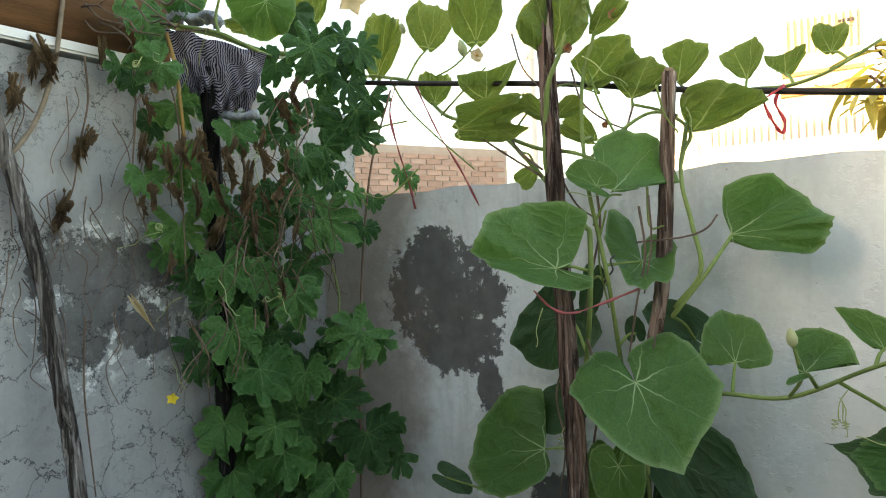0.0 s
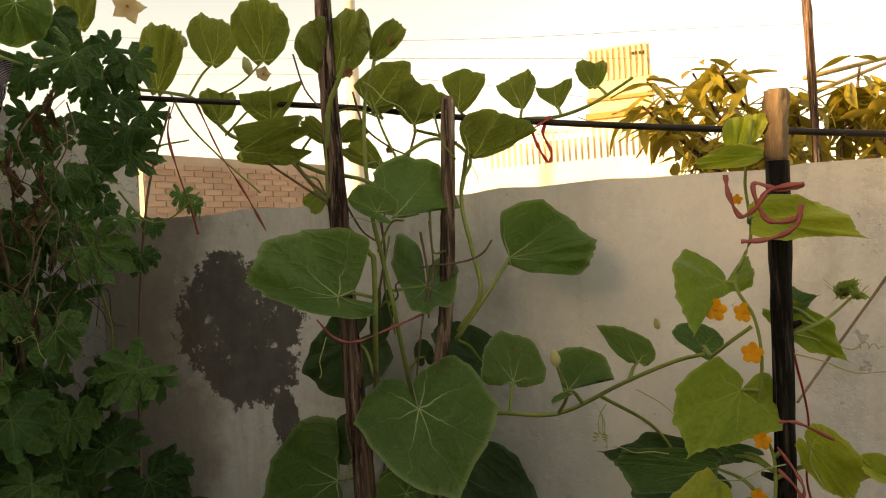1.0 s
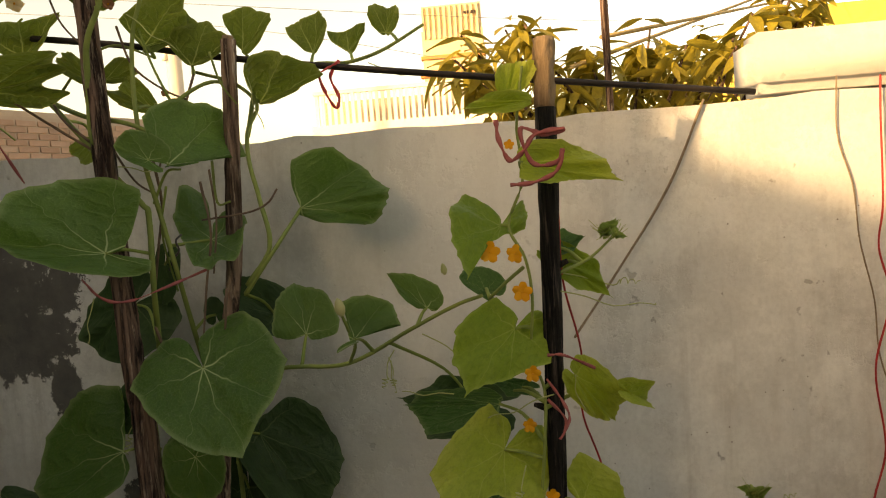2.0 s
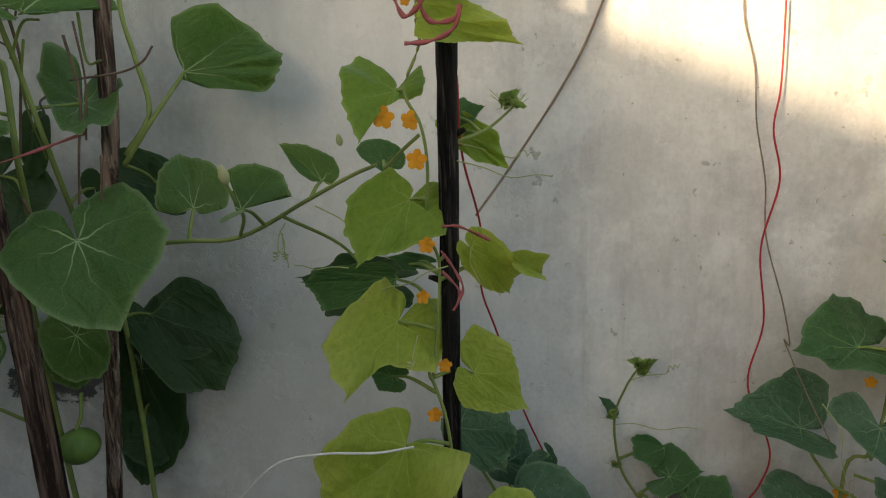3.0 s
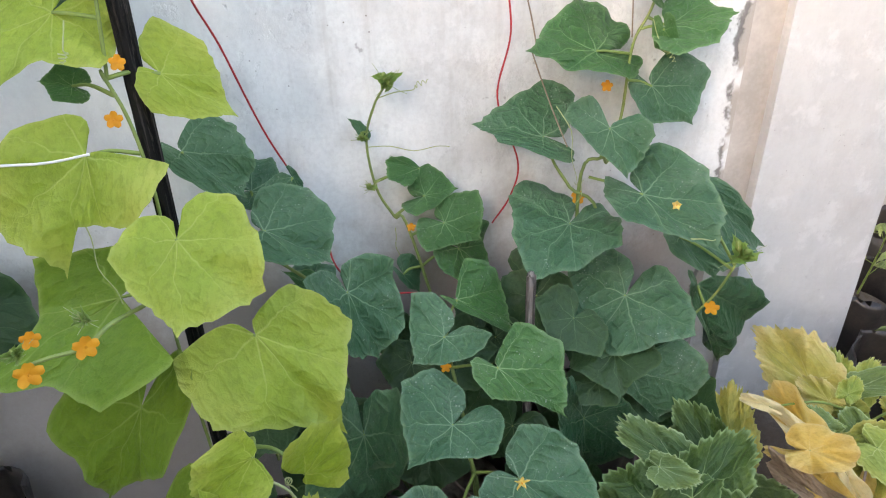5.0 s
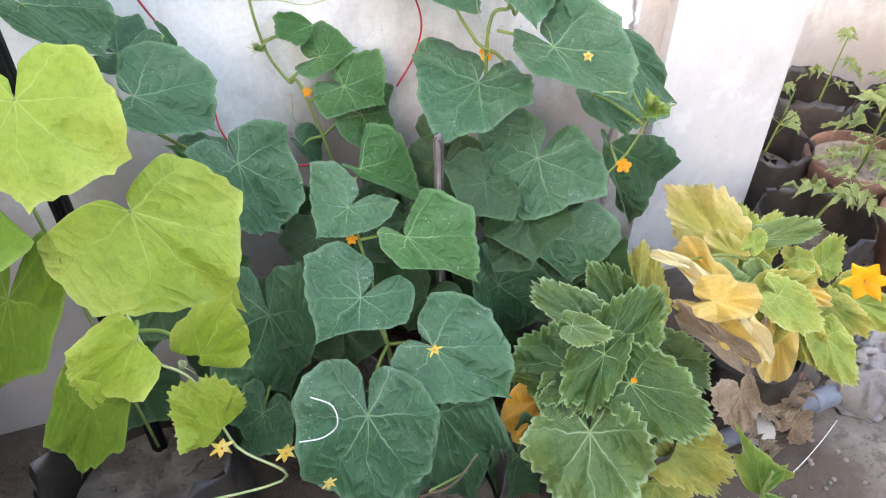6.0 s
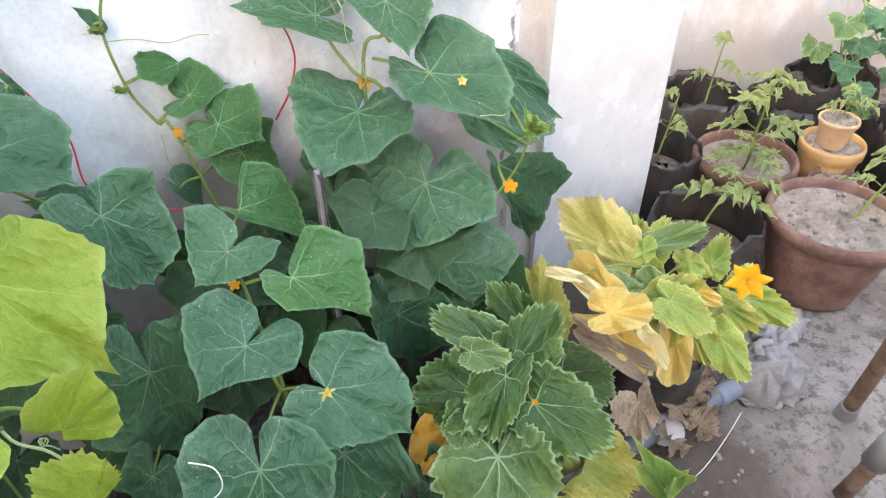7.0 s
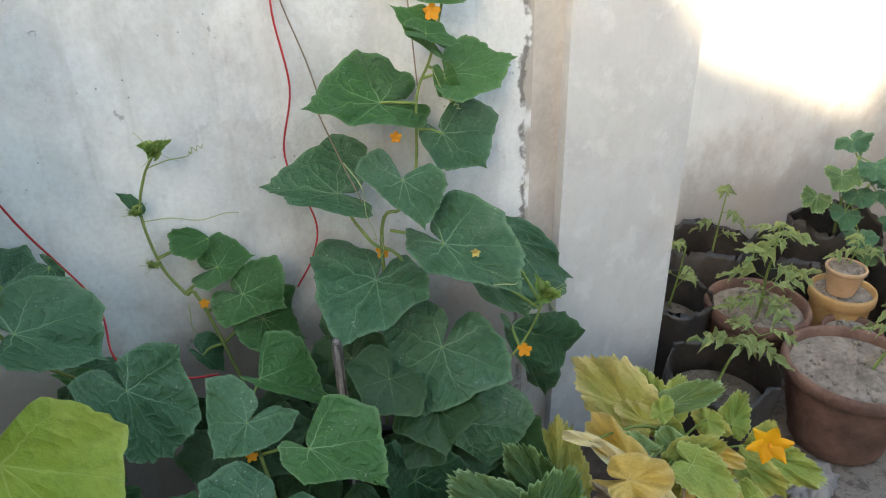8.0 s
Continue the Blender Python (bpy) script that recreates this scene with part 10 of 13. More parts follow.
leaf(bitter, "lobed", leaf_dead, (-0.541, 0.931, 1.535), (-0.545, 0.932, 1.509), (0.286, -0.397, 0.140), 0.006, 0.004, stem=(-0.545, 0.939, 1.557), petiole=0.0008, wave=0.30, fold=0.7, roll=0.6, label="withered brown leaf")
leaf(bitter, "lobed", leaf_dead, (-0.501, 1.022, 1.761), (-0.510, 1.014, 1.725), (0.751, -1.101, -0.029), 0.007, 0.006, stem=(-0.505, 1.030, 1.783), petiole=0.0008, wave=0.30, fold=0.7, roll=0.6, label="withered brown leaf")
leaf(bitter, "lobed", leaf_dead, (-0.562, 0.889, 1.505), (-0.572, 0.875, 1.463), (1.078, -0.918, 0.163), 0.009, 0.007, stem=(-0.566, 0.897, 1.527), petiole=0.0008, wave=0.30, fold=0.7, roll=0.6, label="withered brown leaf")
leaf(bitter, "lobed", leaf_dead, (-0.648, 0.814, 1.715), (-0.639, 0.817, 1.681), (1.182, -0.110, 0.002), 0.007, 0.006, stem=(-0.652, 0.822, 1.737), petiole=0.0008, wave=0.30, fold=0.7, roll=0.6, label="withered brown leaf")
leaf(bitter, "lobed", leaf_dead, (-0.722, 0.685, 1.793), (-0.722, 0.710, 1.746), (0.728, -0.502, -0.057), 0.012, 0.010, stem=(-0.726, 0.693, 1.815), petiole=0.0008, wave=0.30, fold=0.7, roll=0.6, label="withered brown leaf")
leaf(bitter, "lobed", leaf_dead, (-0.722, 0.693, 1.772), (-0.722, 0.682, 1.729), (0.731, 0.059, -0.040), 0.010, 0.008, stem=(-0.726, 0.701, 1.794), petiole=0.0008, wave=0.30, fold=0.7, roll=0.6, label="withered brown leaf")
leaf(bitter, "lobed", leaf_dead, (-0.722, 0.749, 1.662), (-0.722, 0.726, 1.617), (1.009, -0.151, 0.045), 0.010, 0.008, stem=(-0.726, 0.757, 1.684), petiole=0.0008, wave=0.30, fold=0.7, roll=0.6, label="withered brown leaf")
leaf(bitter, "lobed", leaf_dead, (-0.727, 0.741, 1.642), (-0.715, 0.732, 1.605), (0.617, -0.663, 0.060), 0.008, 0.006, stem=(-0.722, 0.744, 1.662), petiole=0.0008, wave=0.30, fold=0.7, roll=0.6, label="withered brown leaf")
leaf(bitter, "lobed", leaf_dead, (-0.722, 0.708, 1.552), (-0.722, 0.691, 1.506), (0.860, -0.198, 0.128), 0.011, 0.008, stem=(-0.726, 0.716, 1.574), petiole=0.0008, wave=0.30, fold=0.7, roll=0.6, label="withered brown leaf")
leaf(bitter, "lobed", leaf_dead, (-0.722, 0.701, 1.533), (-0.722, 0.688, 1.497), (0.799, 0.107, 0.143), 0.008, 0.006, stem=(-0.726, 0.709, 1.555), petiole=0.0008, wave=0.30, fold=0.7, roll=0.6, label="withered brown leaf")
leaf(bitter, "lobed", leaf_dead, (-0.722, 0.636, 1.730), (-0.722, 0.634, 1.690), (0.563, 0.052, -0.014), 0.010, 0.008, stem=(-0.726, 0.644, 1.752), petiole=0.0008, wave=0.30, fold=0.7, roll=0.6, label="withered brown leaf")
leaf(bitter, "lobed", leaf_dead, (-0.722, 0.644, 1.715), (-0.722, 0.626, 1.679), (1.043, -0.391, -0.002), 0.008, 0.006, stem=(-0.726, 0.652, 1.737), petiole=0.0008, wave=0.30, fold=0.7, roll=0.6, label="withered brown leaf")
leaf(bitter, "lobed", leaf_dead, (-0.706, 0.775, 1.817), (-0.700, 0.771, 1.775), (0.639, -0.308, -0.067), 0.009, 0.007, stem=(-0.710, 0.783, 1.839), petiole=0.0008, wave=0.30, fold=0.7, roll=0.6, label="withered brown leaf")
leaf(bitter, "lobed", leaf_dead, (-0.722, 0.672, 1.776), (-0.722, 0.665, 1.734), (1.121, -0.669, -0.045), 0.010, 0.008, stem=(-0.726, 0.680, 1.798), petiole=0.0008, wave=0.30, fold=0.7, roll=0.6, label="withered brown leaf")
leaf(bitter, "lobed", leaf_dead, (-0.725, 0.745, 1.649), (-0.711, 0.744, 1.616), (1.445, -1.018, 0.054), 0.007, 0.006, stem=(-0.722, 0.749, 1.670), petiole=0.0008, wave=0.30, fold=0.7, roll=0.6, label="withered brown leaf")
leaf(bitter, "lobed", leaf_dead, (-0.722, 0.706, 1.540), (-0.722, 0.702, 1.509), (0.480, -0.508, 0.137), 0.007, 0.006, stem=(-0.726, 0.714, 1.562), petiole=0.0008, wave=0.30, fold=0.7, roll=0.6, label="withered brown leaf")
leaf(bitter, "lobed", leaf_dead, (-0.722, 0.640, 1.721), (-0.722, 0.648, 1.692), (1.236, -0.012, -0.007), 0.007, 0.006, stem=(-0.726, 0.648, 1.743), petiole=0.0008, wave=0.30, fold=0.7, roll=0.6, label="withered brown leaf")
leaf(bitter, "lobed", leaf_dead, (-0.546, 0.893, 1.623), (-0.543, 0.902, 1.586), (1.019, -0.550, 0.068), 0.008, 0.006, stem=(-0.550, 0.901, 1.645), petiole=0.0008, wave=0.30, fold=0.7, roll=0.6, label="withered brown leaf")
leaf(bitter, "lobed", leaf_dead, (-0.553, 0.976, 1.635), (-0.546, 0.987, 1.587), (1.136, -0.216, 0.065), 0.010, 0.008, stem=(-0.557, 0.984, 1.657), petiole=0.0008, wave=0.30, fold=0.7, roll=0.6, label="withered brown leaf")
leaf(bitter, "lobed", leaf_dead, (-0.527, 1.003, 1.578), (-0.526, 0.979, 1.538), (0.300, -1.153, 0.108), 0.008, 0.006, stem=(-0.531, 1.011, 1.600), petiole=0.0008, wave=0.30, fold=0.7, roll=0.6, label="withered brown leaf")
leaf(bitter, "lobed", leaf_dead, (-0.574, 0.858, 1.651), (-0.581, 0.849, 1.614), (0.649, -0.341, 0.046), 0.008, 0.006, stem=(-0.578, 0.866, 1.673), petiole=0.0008, wave=0.30, fold=0.7, roll=0.6, label="withered brown leaf")
leaf(bitter, "lobed", leaf_dead, (-0.568, 0.961, 1.604), (-0.579, 0.956, 1.557), (0.449, -0.367, 0.089), 0.010, 0.008, stem=(-0.572, 0.969, 1.626), petiole=0.0008, wave=0.30, fold=0.7, roll=0.6, label="withered brown leaf")
leaf(bitter, "lobed", leaf_dead, (-0.622, 0.811, 1.763), (-0.608, 0.804, 1.727), (0.233, -0.818, -0.038), 0.007, 0.006, stem=(-0.626, 0.819, 1.785), petiole=0.0008, wave=0.30, fold=0.7, roll=0.6, label="withered brown leaf")
leaf(bitter, "lobed", leaf_dead, (-0.614, 0.823, 1.449), (-0.604, 0.809, 1.420), (0.481, -0.030, 0.209), 0.006, 0.005, stem=(-0.618, 0.831, 1.471), petiole=0.0008, wave=0.30, fold=0.7, roll=0.6, label="withered brown leaf")
leaf(bitter, "lobed", leaf_dead, (-0.513, 0.980, 1.400), (-0.499, 0.973, 1.369), (0.638, -0.891, 0.248), 0.006, 0.005, stem=(-0.517, 0.988, 1.422), petiole=0.0008, wave=0.30, fold=0.7, roll=0.6, label="withered brown leaf")
leaf(bitter, "lobed", leaf_dead, (-0.646, 0.797, 1.545), (-0.633, 0.794, 1.515), (0.987, -0.204, 0.132), 0.006, 0.005, stem=(-0.650, 0.805, 1.567), petiole=0.0008, wave=0.30, fold=0.7, roll=0.6, label="withered brown leaf")
flower(bitter, (-0.628, 0.828, 1.216), (0.800, -0.568, 0.192), 0.0125, petal_yellow, 5, 0.85, label="small bright yellow flower")
tendril(bitter, (-0.512, 0.984, 1.392), (-0.744, 0.064, -0.253), 0.083, 3, 0.006, 0.0008, 0)
tendril(bitter, (-0.616, 0.809, 1.499), (-0.561, -0.311, -0.235), 0.075, 3, 0.006, 0.0008, 1)
tendril(bitter, (-0.592, 0.851, 1.792), (-0.303, 0.062, -0.658), 0.079, 3, 0.006, 0.0008, 2)
tendril(bitter, (-0.615, 0.811, 1.498), (0.482, -0.450, 0.149), 0.061, 3, 0.006, 0.0008, 3)
tendril(bitter, (-0.613, 0.814, 1.778), (0.574, -0.534, 0.023), 0.075, 3, 0.006, 0.0008, 4)
tendril(bitter, (-0.579, 0.871, 1.781), (0.622, -0.303, 0.302), 0.109, 3, 0.006, 0.0008, 5)
tendril(bitter, (-0.530, 0.953, 1.579), (0.125, -0.136, 0.357), 0.075, 3, 0.006, 0.0008, 6)
tendril(bitter, (-0.612, 0.817, 1.283), (0.376, -0.095, -0.343), 0.061, 3, 0.006, 0.0008, 7)
tendril(bitter, (-0.601, 0.835, 1.389), (-0.457, -0.116, -0.316), 0.072, 3, 0.006, 0.0008, 8)
tendril(bitter, (-0.624, 0.796, 1.792), (0.426, -0.410, -0.285), 0.100, 3, 0.006, 0.0008, 9)
tendril(bitter, (-0.484, 1.031, 1.760), (-0.146, 0.004, -0.069), 0.093, 3, 0.006, 0.0008, 10)
tendril(bitter, (-0.518, 0.974, 1.387), (0.754, -0.176, -0.858), 0.069, 3, 0.006, 0.0008, 11)
tendril(bitter, (-0.511, 0.986, 1.450), (-0.109, -0.042, -0.695), 0.088, 3, 0.006, 0.0008, 12)
tendril(bitter, (-0.570, 0.886, 1.415), (0.932, -0.380, -0.861), 0.086, 3, 0.006, 0.0008, 13)

flower(pumpkin_vine, (-0.259, 1.270, 1.825), (0.689, -0.843, -0.064), 0.0264, petal_pale, 5, 0.55, name="flower", label="withered cream flower")
flower(pumpkin_vine, (-0.013, 1.120, 1.759), (0.653, -0.896, -0.064), 0.0207, petal_brown, 5, 0.35, name="flower", label="shrivelled brown flower")
flower(pumpkin_vine, (0.018, 1.200, 1.646), (0.052, -0.935, 0.041), 0.0165, petal_brown, 5, 0.30, name="flower", label="shrivelled brown flower")
flower(pumpkin_vine, (-0.590, 1.300, 2.017), (0.518, -0.714, -0.134), 0.0406, petal_pale, 5, 0.90, name="flower", label="faded cream flower")
flower(pumpkin_vine, (0.054, 1.150, 1.806), (0.279, -0.908, -0.100), 0.0191, petal_brown, 5, 0.50, name="flower", label="shrivelled brown flower")
stem_part(pumpkin_vine, [(0.283, 1.130, 1.236), (0.302, 1.090, 1.268), (0.302, 1.060, 1.295), (0.299, 1.045, 1.317)], 0.0026, 0.0020, name="flower_stalk")
bud(pumpkin_vine, (0.299, 1.045, 1.317), (0.1, -0.2, 1), 0.0238, bud_cream, label="pale green closed flower bud")
bud(pumpkin_vine, (-0.274, 1.250, 1.823), (0.1, -0.2, 1), 0.0313, bud_cream, label="pale green closed flower bud")
bud(pumpkin_vine, (-0.436, 1.280, 1.906), (0.1, -0.2, 1), 0.0218, bud_cream, label="pale green closed flower bud")
bud(pumpkin_vine, (0.424, 1.160, 1.349), (0.1, -0.2, 1), 0.0163, bud_cream, label="pale green closed flower bud")
fruit(pumpkin_vine, (-0.007, 1.170, 0.919), 0.030)
tendril(pumpkin_vine, (-0.024, 1.120, 1.536), (1.000, 0.000, -0.150), 0.070, 3, 0.005, 0.0009, 50)
tendril(pumpkin_vine, (0.353, 1.100, 1.257), (-0.300, -0.200, -1.000), 0.060, 3, 0.005, 0.0009, 51)
tendril(pumpkin_vine, (0.344, 1.100, 1.247), (0.200, -0.100, -1.000), 0.050, 3, 0.005, 0.0009, 52)
tendril(pumpkin_vine, (0.393, 1.100, 1.277), (0.500, 0.000, -0.300), 0.120, 3, 0.005, 0.0009, 53)
tendril(pumpkin_vine, (-0.029, 1.100, 1.217), (-0.200, -0.100, -1.000), 0.100, 3, 0.005, 0.0009, 54)
tendril(pumpkin_vine, (-0.043, 1.060, 1.358), (-0.100, -0.200, -1.000), 0.060, 3, 0.005, 0.0009, 55)
tendril(pumpkin_vine, (0.147, 1.200, 1.658), (0.300, -0.200, -1.000), 0.080, 3, 0.005, 0.0009, 56)
tendril(pumpkin_vine, (-0.102, 1.150, 1.685), (-1.000, 0.000, -0.400), 0.080, 3, 0.005, 0.0009, 57)
tendril(pumpkin_vine, (0.012, 1.120, 1.744), (0.800, -0.200, -0.600), 0.090, 3, 0.005, 0.0009, 58)
tendril(pumpkin_vine, (0.316, 1.280, 1.680), (0.600, 0.000, -0.200), 0.090, 3, 0.005, 0.0009, 59)
tendril(pumpkin_vine, (0.347, 1.100, 1.243), (0.100, -0.200, -1.000), 0.040, 3, 0.005, 0.0009, 60)

flower(pale_cucumber, (0.493, 1.030, 1.387), (0.232, -0.996, 0.294), 0.0176, petal_orange, 5, 0.75, name="flower", pointed=False, slim=0.82)
flower(pale_cucumber, (0.530, 1.020, 1.337), (-0.007, -0.987, 0.353), 0.0162, petal_orange, 5, 0.75, name="flower", pointed=False, slim=0.82)
flower(pale_cucumber, (0.526, 1.050, 1.517), (-0.086, -0.997, 0.143), 0.0086, petal_orange, 5, 0.75, name="flower", pointed=False, slim=0.82)
flower(pale_cucumber, (0.524, 1.040, 1.382), (0.374, -0.996, 0.197), 0.0155, petal_orange, 5, 0.75, name="flower", pointed=False, slim=0.82)
flower(pale_cucumber, (0.536, 1.030, 1.233), (0.215, -0.981, 0.380), 0.0135, petal_orange, 5, 0.75, name="flower", pointed=False, slim=0.82)
flower(pale_cucumber, (0.528, 1.030, 1.168), (0.322, -0.963, 0.455), 0.0117, petal_orange, 5, 0.75, name="flower", pointed=False, slim=0.82)
flower(pale_cucumber, (0.535, 1.020, 1.015), (0.257, -0.906, 0.618), 0.0130, petal_orange, 5, 0.75, name="flower", pointed=False, slim=0.82)
flower(pale_cucumber, (0.486, 0.860, 0.823), (0.547, -0.769, 0.786), 0.0177, petal_orange, 5, 0.75, name="flower", pointed=False, slim=0.82)
flower(pale_cucumber, (0.431, 0.843, 0.811), (0.431, -0.739, 0.792), 0.0192, petal_orange, 5, 0.75, name="flower", pointed=False, slim=0.82)
flower(pale_cucumber, (0.437, 0.860, 0.842), (0.484, -0.766, 0.761), 0.0136, petal_orange, 5, 0.75, name="flower", pointed=False, slim=0.82)
flower(pale_cucumber, (0.551, 1.036, 1.074), (0.193, -0.945, 0.466), 0.0119, petal_orange, 5, 0.75, name="flower", pointed=False, slim=0.82)
flower(pale_cucumber, (0.680, 0.800, 0.470), (0.257, -0.598, 0.987), 0.0192, petal_golden, 6, 0.80, name="flower", slim=0.62)
flower(pale_cucumber, (0.753, 0.790, 0.437), (0.333, -0.580, 1.012), 0.0187, petal_golden, 6, 0.80, name="flower", slim=0.62)
flower(pale_cucumber, (0.798, 0.760, 0.387), (0.290, -0.535, 1.045), 0.0136, petal_golden, 6, 0.80, name="flower", slim=0.62)
tuft(pale_cucumber, (0.647, 1.120, 1.395), 0.0271, 1235)
tuft(pale_cucumber, (0.491, 0.870, 0.850), 0.0195, 355)
tuft(pale_cucumber, (0.419, 0.860, 0.825), 0.0238, 240)
tuft(pale_cucumber, (0.656, 1.100, 1.391), 0.0191, 800)
stem_part(pale_cucumber, [(0.530, 0.950, 0.808), (0.505, 0.890, 0.826), (0.484, 0.865, 0.819), (0.449, 0.855, 0.819), (0.428, 0.850, 0.816)], 0.0028, 0.002, name="flower_stalk")
tendril(pale_cucumber, (0.578, 1.050, 1.331), (1.000, 0.200, -0.250), 0.120, 3, 0.005, 0.0009, 80)
tendril(pale_cucumber, (0.520, 1.000, 1.129), (-0.300, -0.100, -1.000), 0.050, 3, 0.005, 0.0009, 81)
tendril(pale_cucumber, (0.561, 1.040, 1.203), (-1.000, 0.000, -0.300), 0.090, 3, 0.005, 0.0009, 82)
tendril(pale_cucumber, (0.477, 0.990, 0.922), (0.200, -0.200, -1.000), 0.120, 3, 0.005, 0.0009, 83)
tendril(pale_cucumber, (0.673, 0.840, 0.568), (-0.200, -0.200, 0.800), 0.040, 3, 0.005, 0.0009, 84)
tendril(pale_cucumber, (0.430, 1.100, 1.192), (-1.000, 0.000, 0.100), 0.070, 3, 0.005, 0.0009, 85)
tendril(pale_cucumber, (0.601, 1.050, 1.176), (-0.300, 0.000, 1.000), 0.050, 3, 0.005, 0.0009, 86)
tendril(pale_cucumber, (0.581, 1.100, 1.349), (1.000, 0.200, -0.200), 0.130, 3, 0.005, 0.0009, 87)

flower(dark_cucumber, (1.320, 1.260, 1.106), (-0.270, -0.844, 0.361), 0.0172, petal_orange, 5, 0.80, name="flower", pointed=False, slim=0.82)
flower(dark_cucumber, (1.201, 1.235, 0.727), (-0.293, -0.796, 0.656), 0.0157, petal_orange, 5, 0.80, name="flower", pointed=False, slim=0.82)
flower(dark_cucumber, (1.244, 1.250, 0.919), (-0.453, -0.836, 0.515), 0.0120, petal_orange, 5, 0.80, name="flower", pointed=False, slim=0.82)
flower(dark_cucumber, (1.366, 1.035, 0.593), (-0.579, -0.637, 0.761), 0.0157, petal_orange, 5, 0.80, name="flower", pointed=False, slim=0.82)
flower(dark_cucumber, (1.297, 1.075, 0.775), (-0.581, -0.726, 0.654), 0.0170, petal_golden, 5, 0.45, name="flower", slim=0.55)
flower(middle_cucumber, (0.975, 0.845, 0.494), (0.106, -0.639, 0.951), 0.0165, petal_golden, 5, 0.70, name="flower", slim=0.50)
flower(middle_cucumber, (0.909, 1.030, 0.566), (0.011, -0.775, 0.826), 0.0109, petal_orange, 5, 0.80, name="flower", pointed=False, slim=0.82)
flower(middle_cucumber, (0.902, 1.260, 0.697), (0.010, -0.850, 0.699), 0.0100, petal_orange, 5, 0.80, name="flower", pointed=False, slim=0.82)
tuft(middle_cucumber, (0.884, 1.305, 0.943), 0.0388, 850)
tuft(middle_cucumber, (0.843, 1.310, 0.757), 0.0192, 812)
tuft(middle_cucumber, (0.835, 1.320, 0.847), 0.0214, 800)
tuft(dark_cucumber, (1.418, 1.060, 0.674), 0.0457, 1485)
tuft(dark_cucumber, (1.343, 1.270, 1.139), 0.0390, 1370)
tuft(dark_cucumber, (1.365, 1.270, 1.207), 0.0315, 1510)
tendril(middle_cucumber, (0.867, 1.310, 0.917), (1.000, 0.000, 0.250), 0.100, 3, 0.005, 0.0009, 120)
tendril(middle_cucumber, (0.845, 1.320, 0.830), (1.000, 0.050, -0.120), 0.140, 3, 0.005, 0.0009, 121)
tendril(middle_cucumber, (0.879, 1.300, 0.678), (0.000, -0.100, -1.000), 0.060, 3, 0.005, 0.0009, 122)
tendril(dark_cucumber, (1.309, 1.240, 1.023), (0.600, -0.300, -1.000), 0.090, 3, 0.005, 0.0009, 123)
tendril(dark_cucumber, (1.137, 1.200, 0.911), (0.300, -0.200, -1.000), 0.140, 3, 0.005, 0.0009, 124)
tendril(dark_cucumber, (1.308, 1.040, 0.731), (1.000, 0.000, -0.100), 0.060, 3, 0.005, 0.0009, 125)
tendril(dark_cucumber, (1.350, 1.270, 1.191), (-1.000, -0.100, -0.300), 0.120, 3, 0.005, 0.0009, 126)
tendril(dark_cucumber, (1.180, 1.200, 0.733), (0.100, -0.200, 1.000), 0.050, 3, 0.005, 0.0009, 127)
flower(yellow_squash, (1.668, 0.775, 0.472), (-0.555, -0.424, 1.326), 0.0486, petal_squash, 6, 0.72, name="flower", label="open deep yellow flower", slim=0.72)
flower(green_squash, (1.259, 0.765, 0.406), (-0.660, -0.497, 0.959), 0.0095, petal_orange, 5, 0.50, name="flower", pointed=False, slim=0.82)
flower(yellow_squash, (1.644, 0.830, 0.370), (-0.630, -0.442, 0.868), 0.0195, petal_squash, 5, 0.35, name="flower", slim=0.72)

cord("wire", [(1.109, 1.330, 1.598), (1.105, 1.325, 1.539), (1.105, 1.325, 1.401), (1.097, 1.325, 1.330), (1.112, 1.325, 1.246), (1.087, 1.325, 1.134), (1.099, 1.325, 1.004), (1.075, 1.320, 0.893), (1.105, 1.290, 0.785), (1.092, 1.290, 0.718), (1.061, 1.300, 0.661)], 0.0017, red_wire, "thin red plastic wire hanging down the wall", "wire")
cord("string", [(1.046, 1.335, 1.603), (1.045, 1.335, 1.510), (1.066, 1.335, 1.430), (1.074, 1.335, 1.340), (1.093, 1.335, 1.246), (1.100, 1.335, 1.150), (1.131, 1.330, 1.041), (1.147, 1.325, 0.961), (1.135, 1.320, 0.969), (1.152, 1.270, 0.894), (1.168, 1.220, 0.831)], 0.0013, jute, "thin brown string hanging down the wall", "string")
cord("wire", [(0.583, 1.080, 1.432), (0.587, 1.120, 1.333), (0.613, 1.200, 1.218), (0.613, 1.240, 1.116), (0.638, 1.280, 1.028), (0.682, 1.300, 0.875), (0.747, 1.320, 0.715), (0.761, 1.200, 0.681), (0.794, 1.200, 0.638), (0.851, 1.220, 0.594), (0.897, 1.200, 0.598)], 0.0017, red_wire, "thin red plastic wire trailing from the pole to the ground", "wire")
cord("rope", [(0.843, 1.335, 1.584), (0.780, 1.335, 1.447), (0.681, 1.325, 1.303), (0.611, 1.270, 1.224)], 0.0022, jute, "dark rope slung from the wall top to the pole", "rope")
cord("string", [(1.278, 1.335, 1.441), (1.309, 1.335, 1.144), (1.316, 1.320, 0.977)], 0.0012, jute, "thin string hanging down the wall", "string")
cord("string", [(0.140, 1.050, 0.781), (0.267, 1.020, 0.901), (0.332, 1.000, 0.967), (0.393, 0.985, 0.987), (0.462, 0.985, 0.985), (0.508, 0.990, 0.988)], 0.0016, white_string, "white string tied to a cucumber leaf", "string")
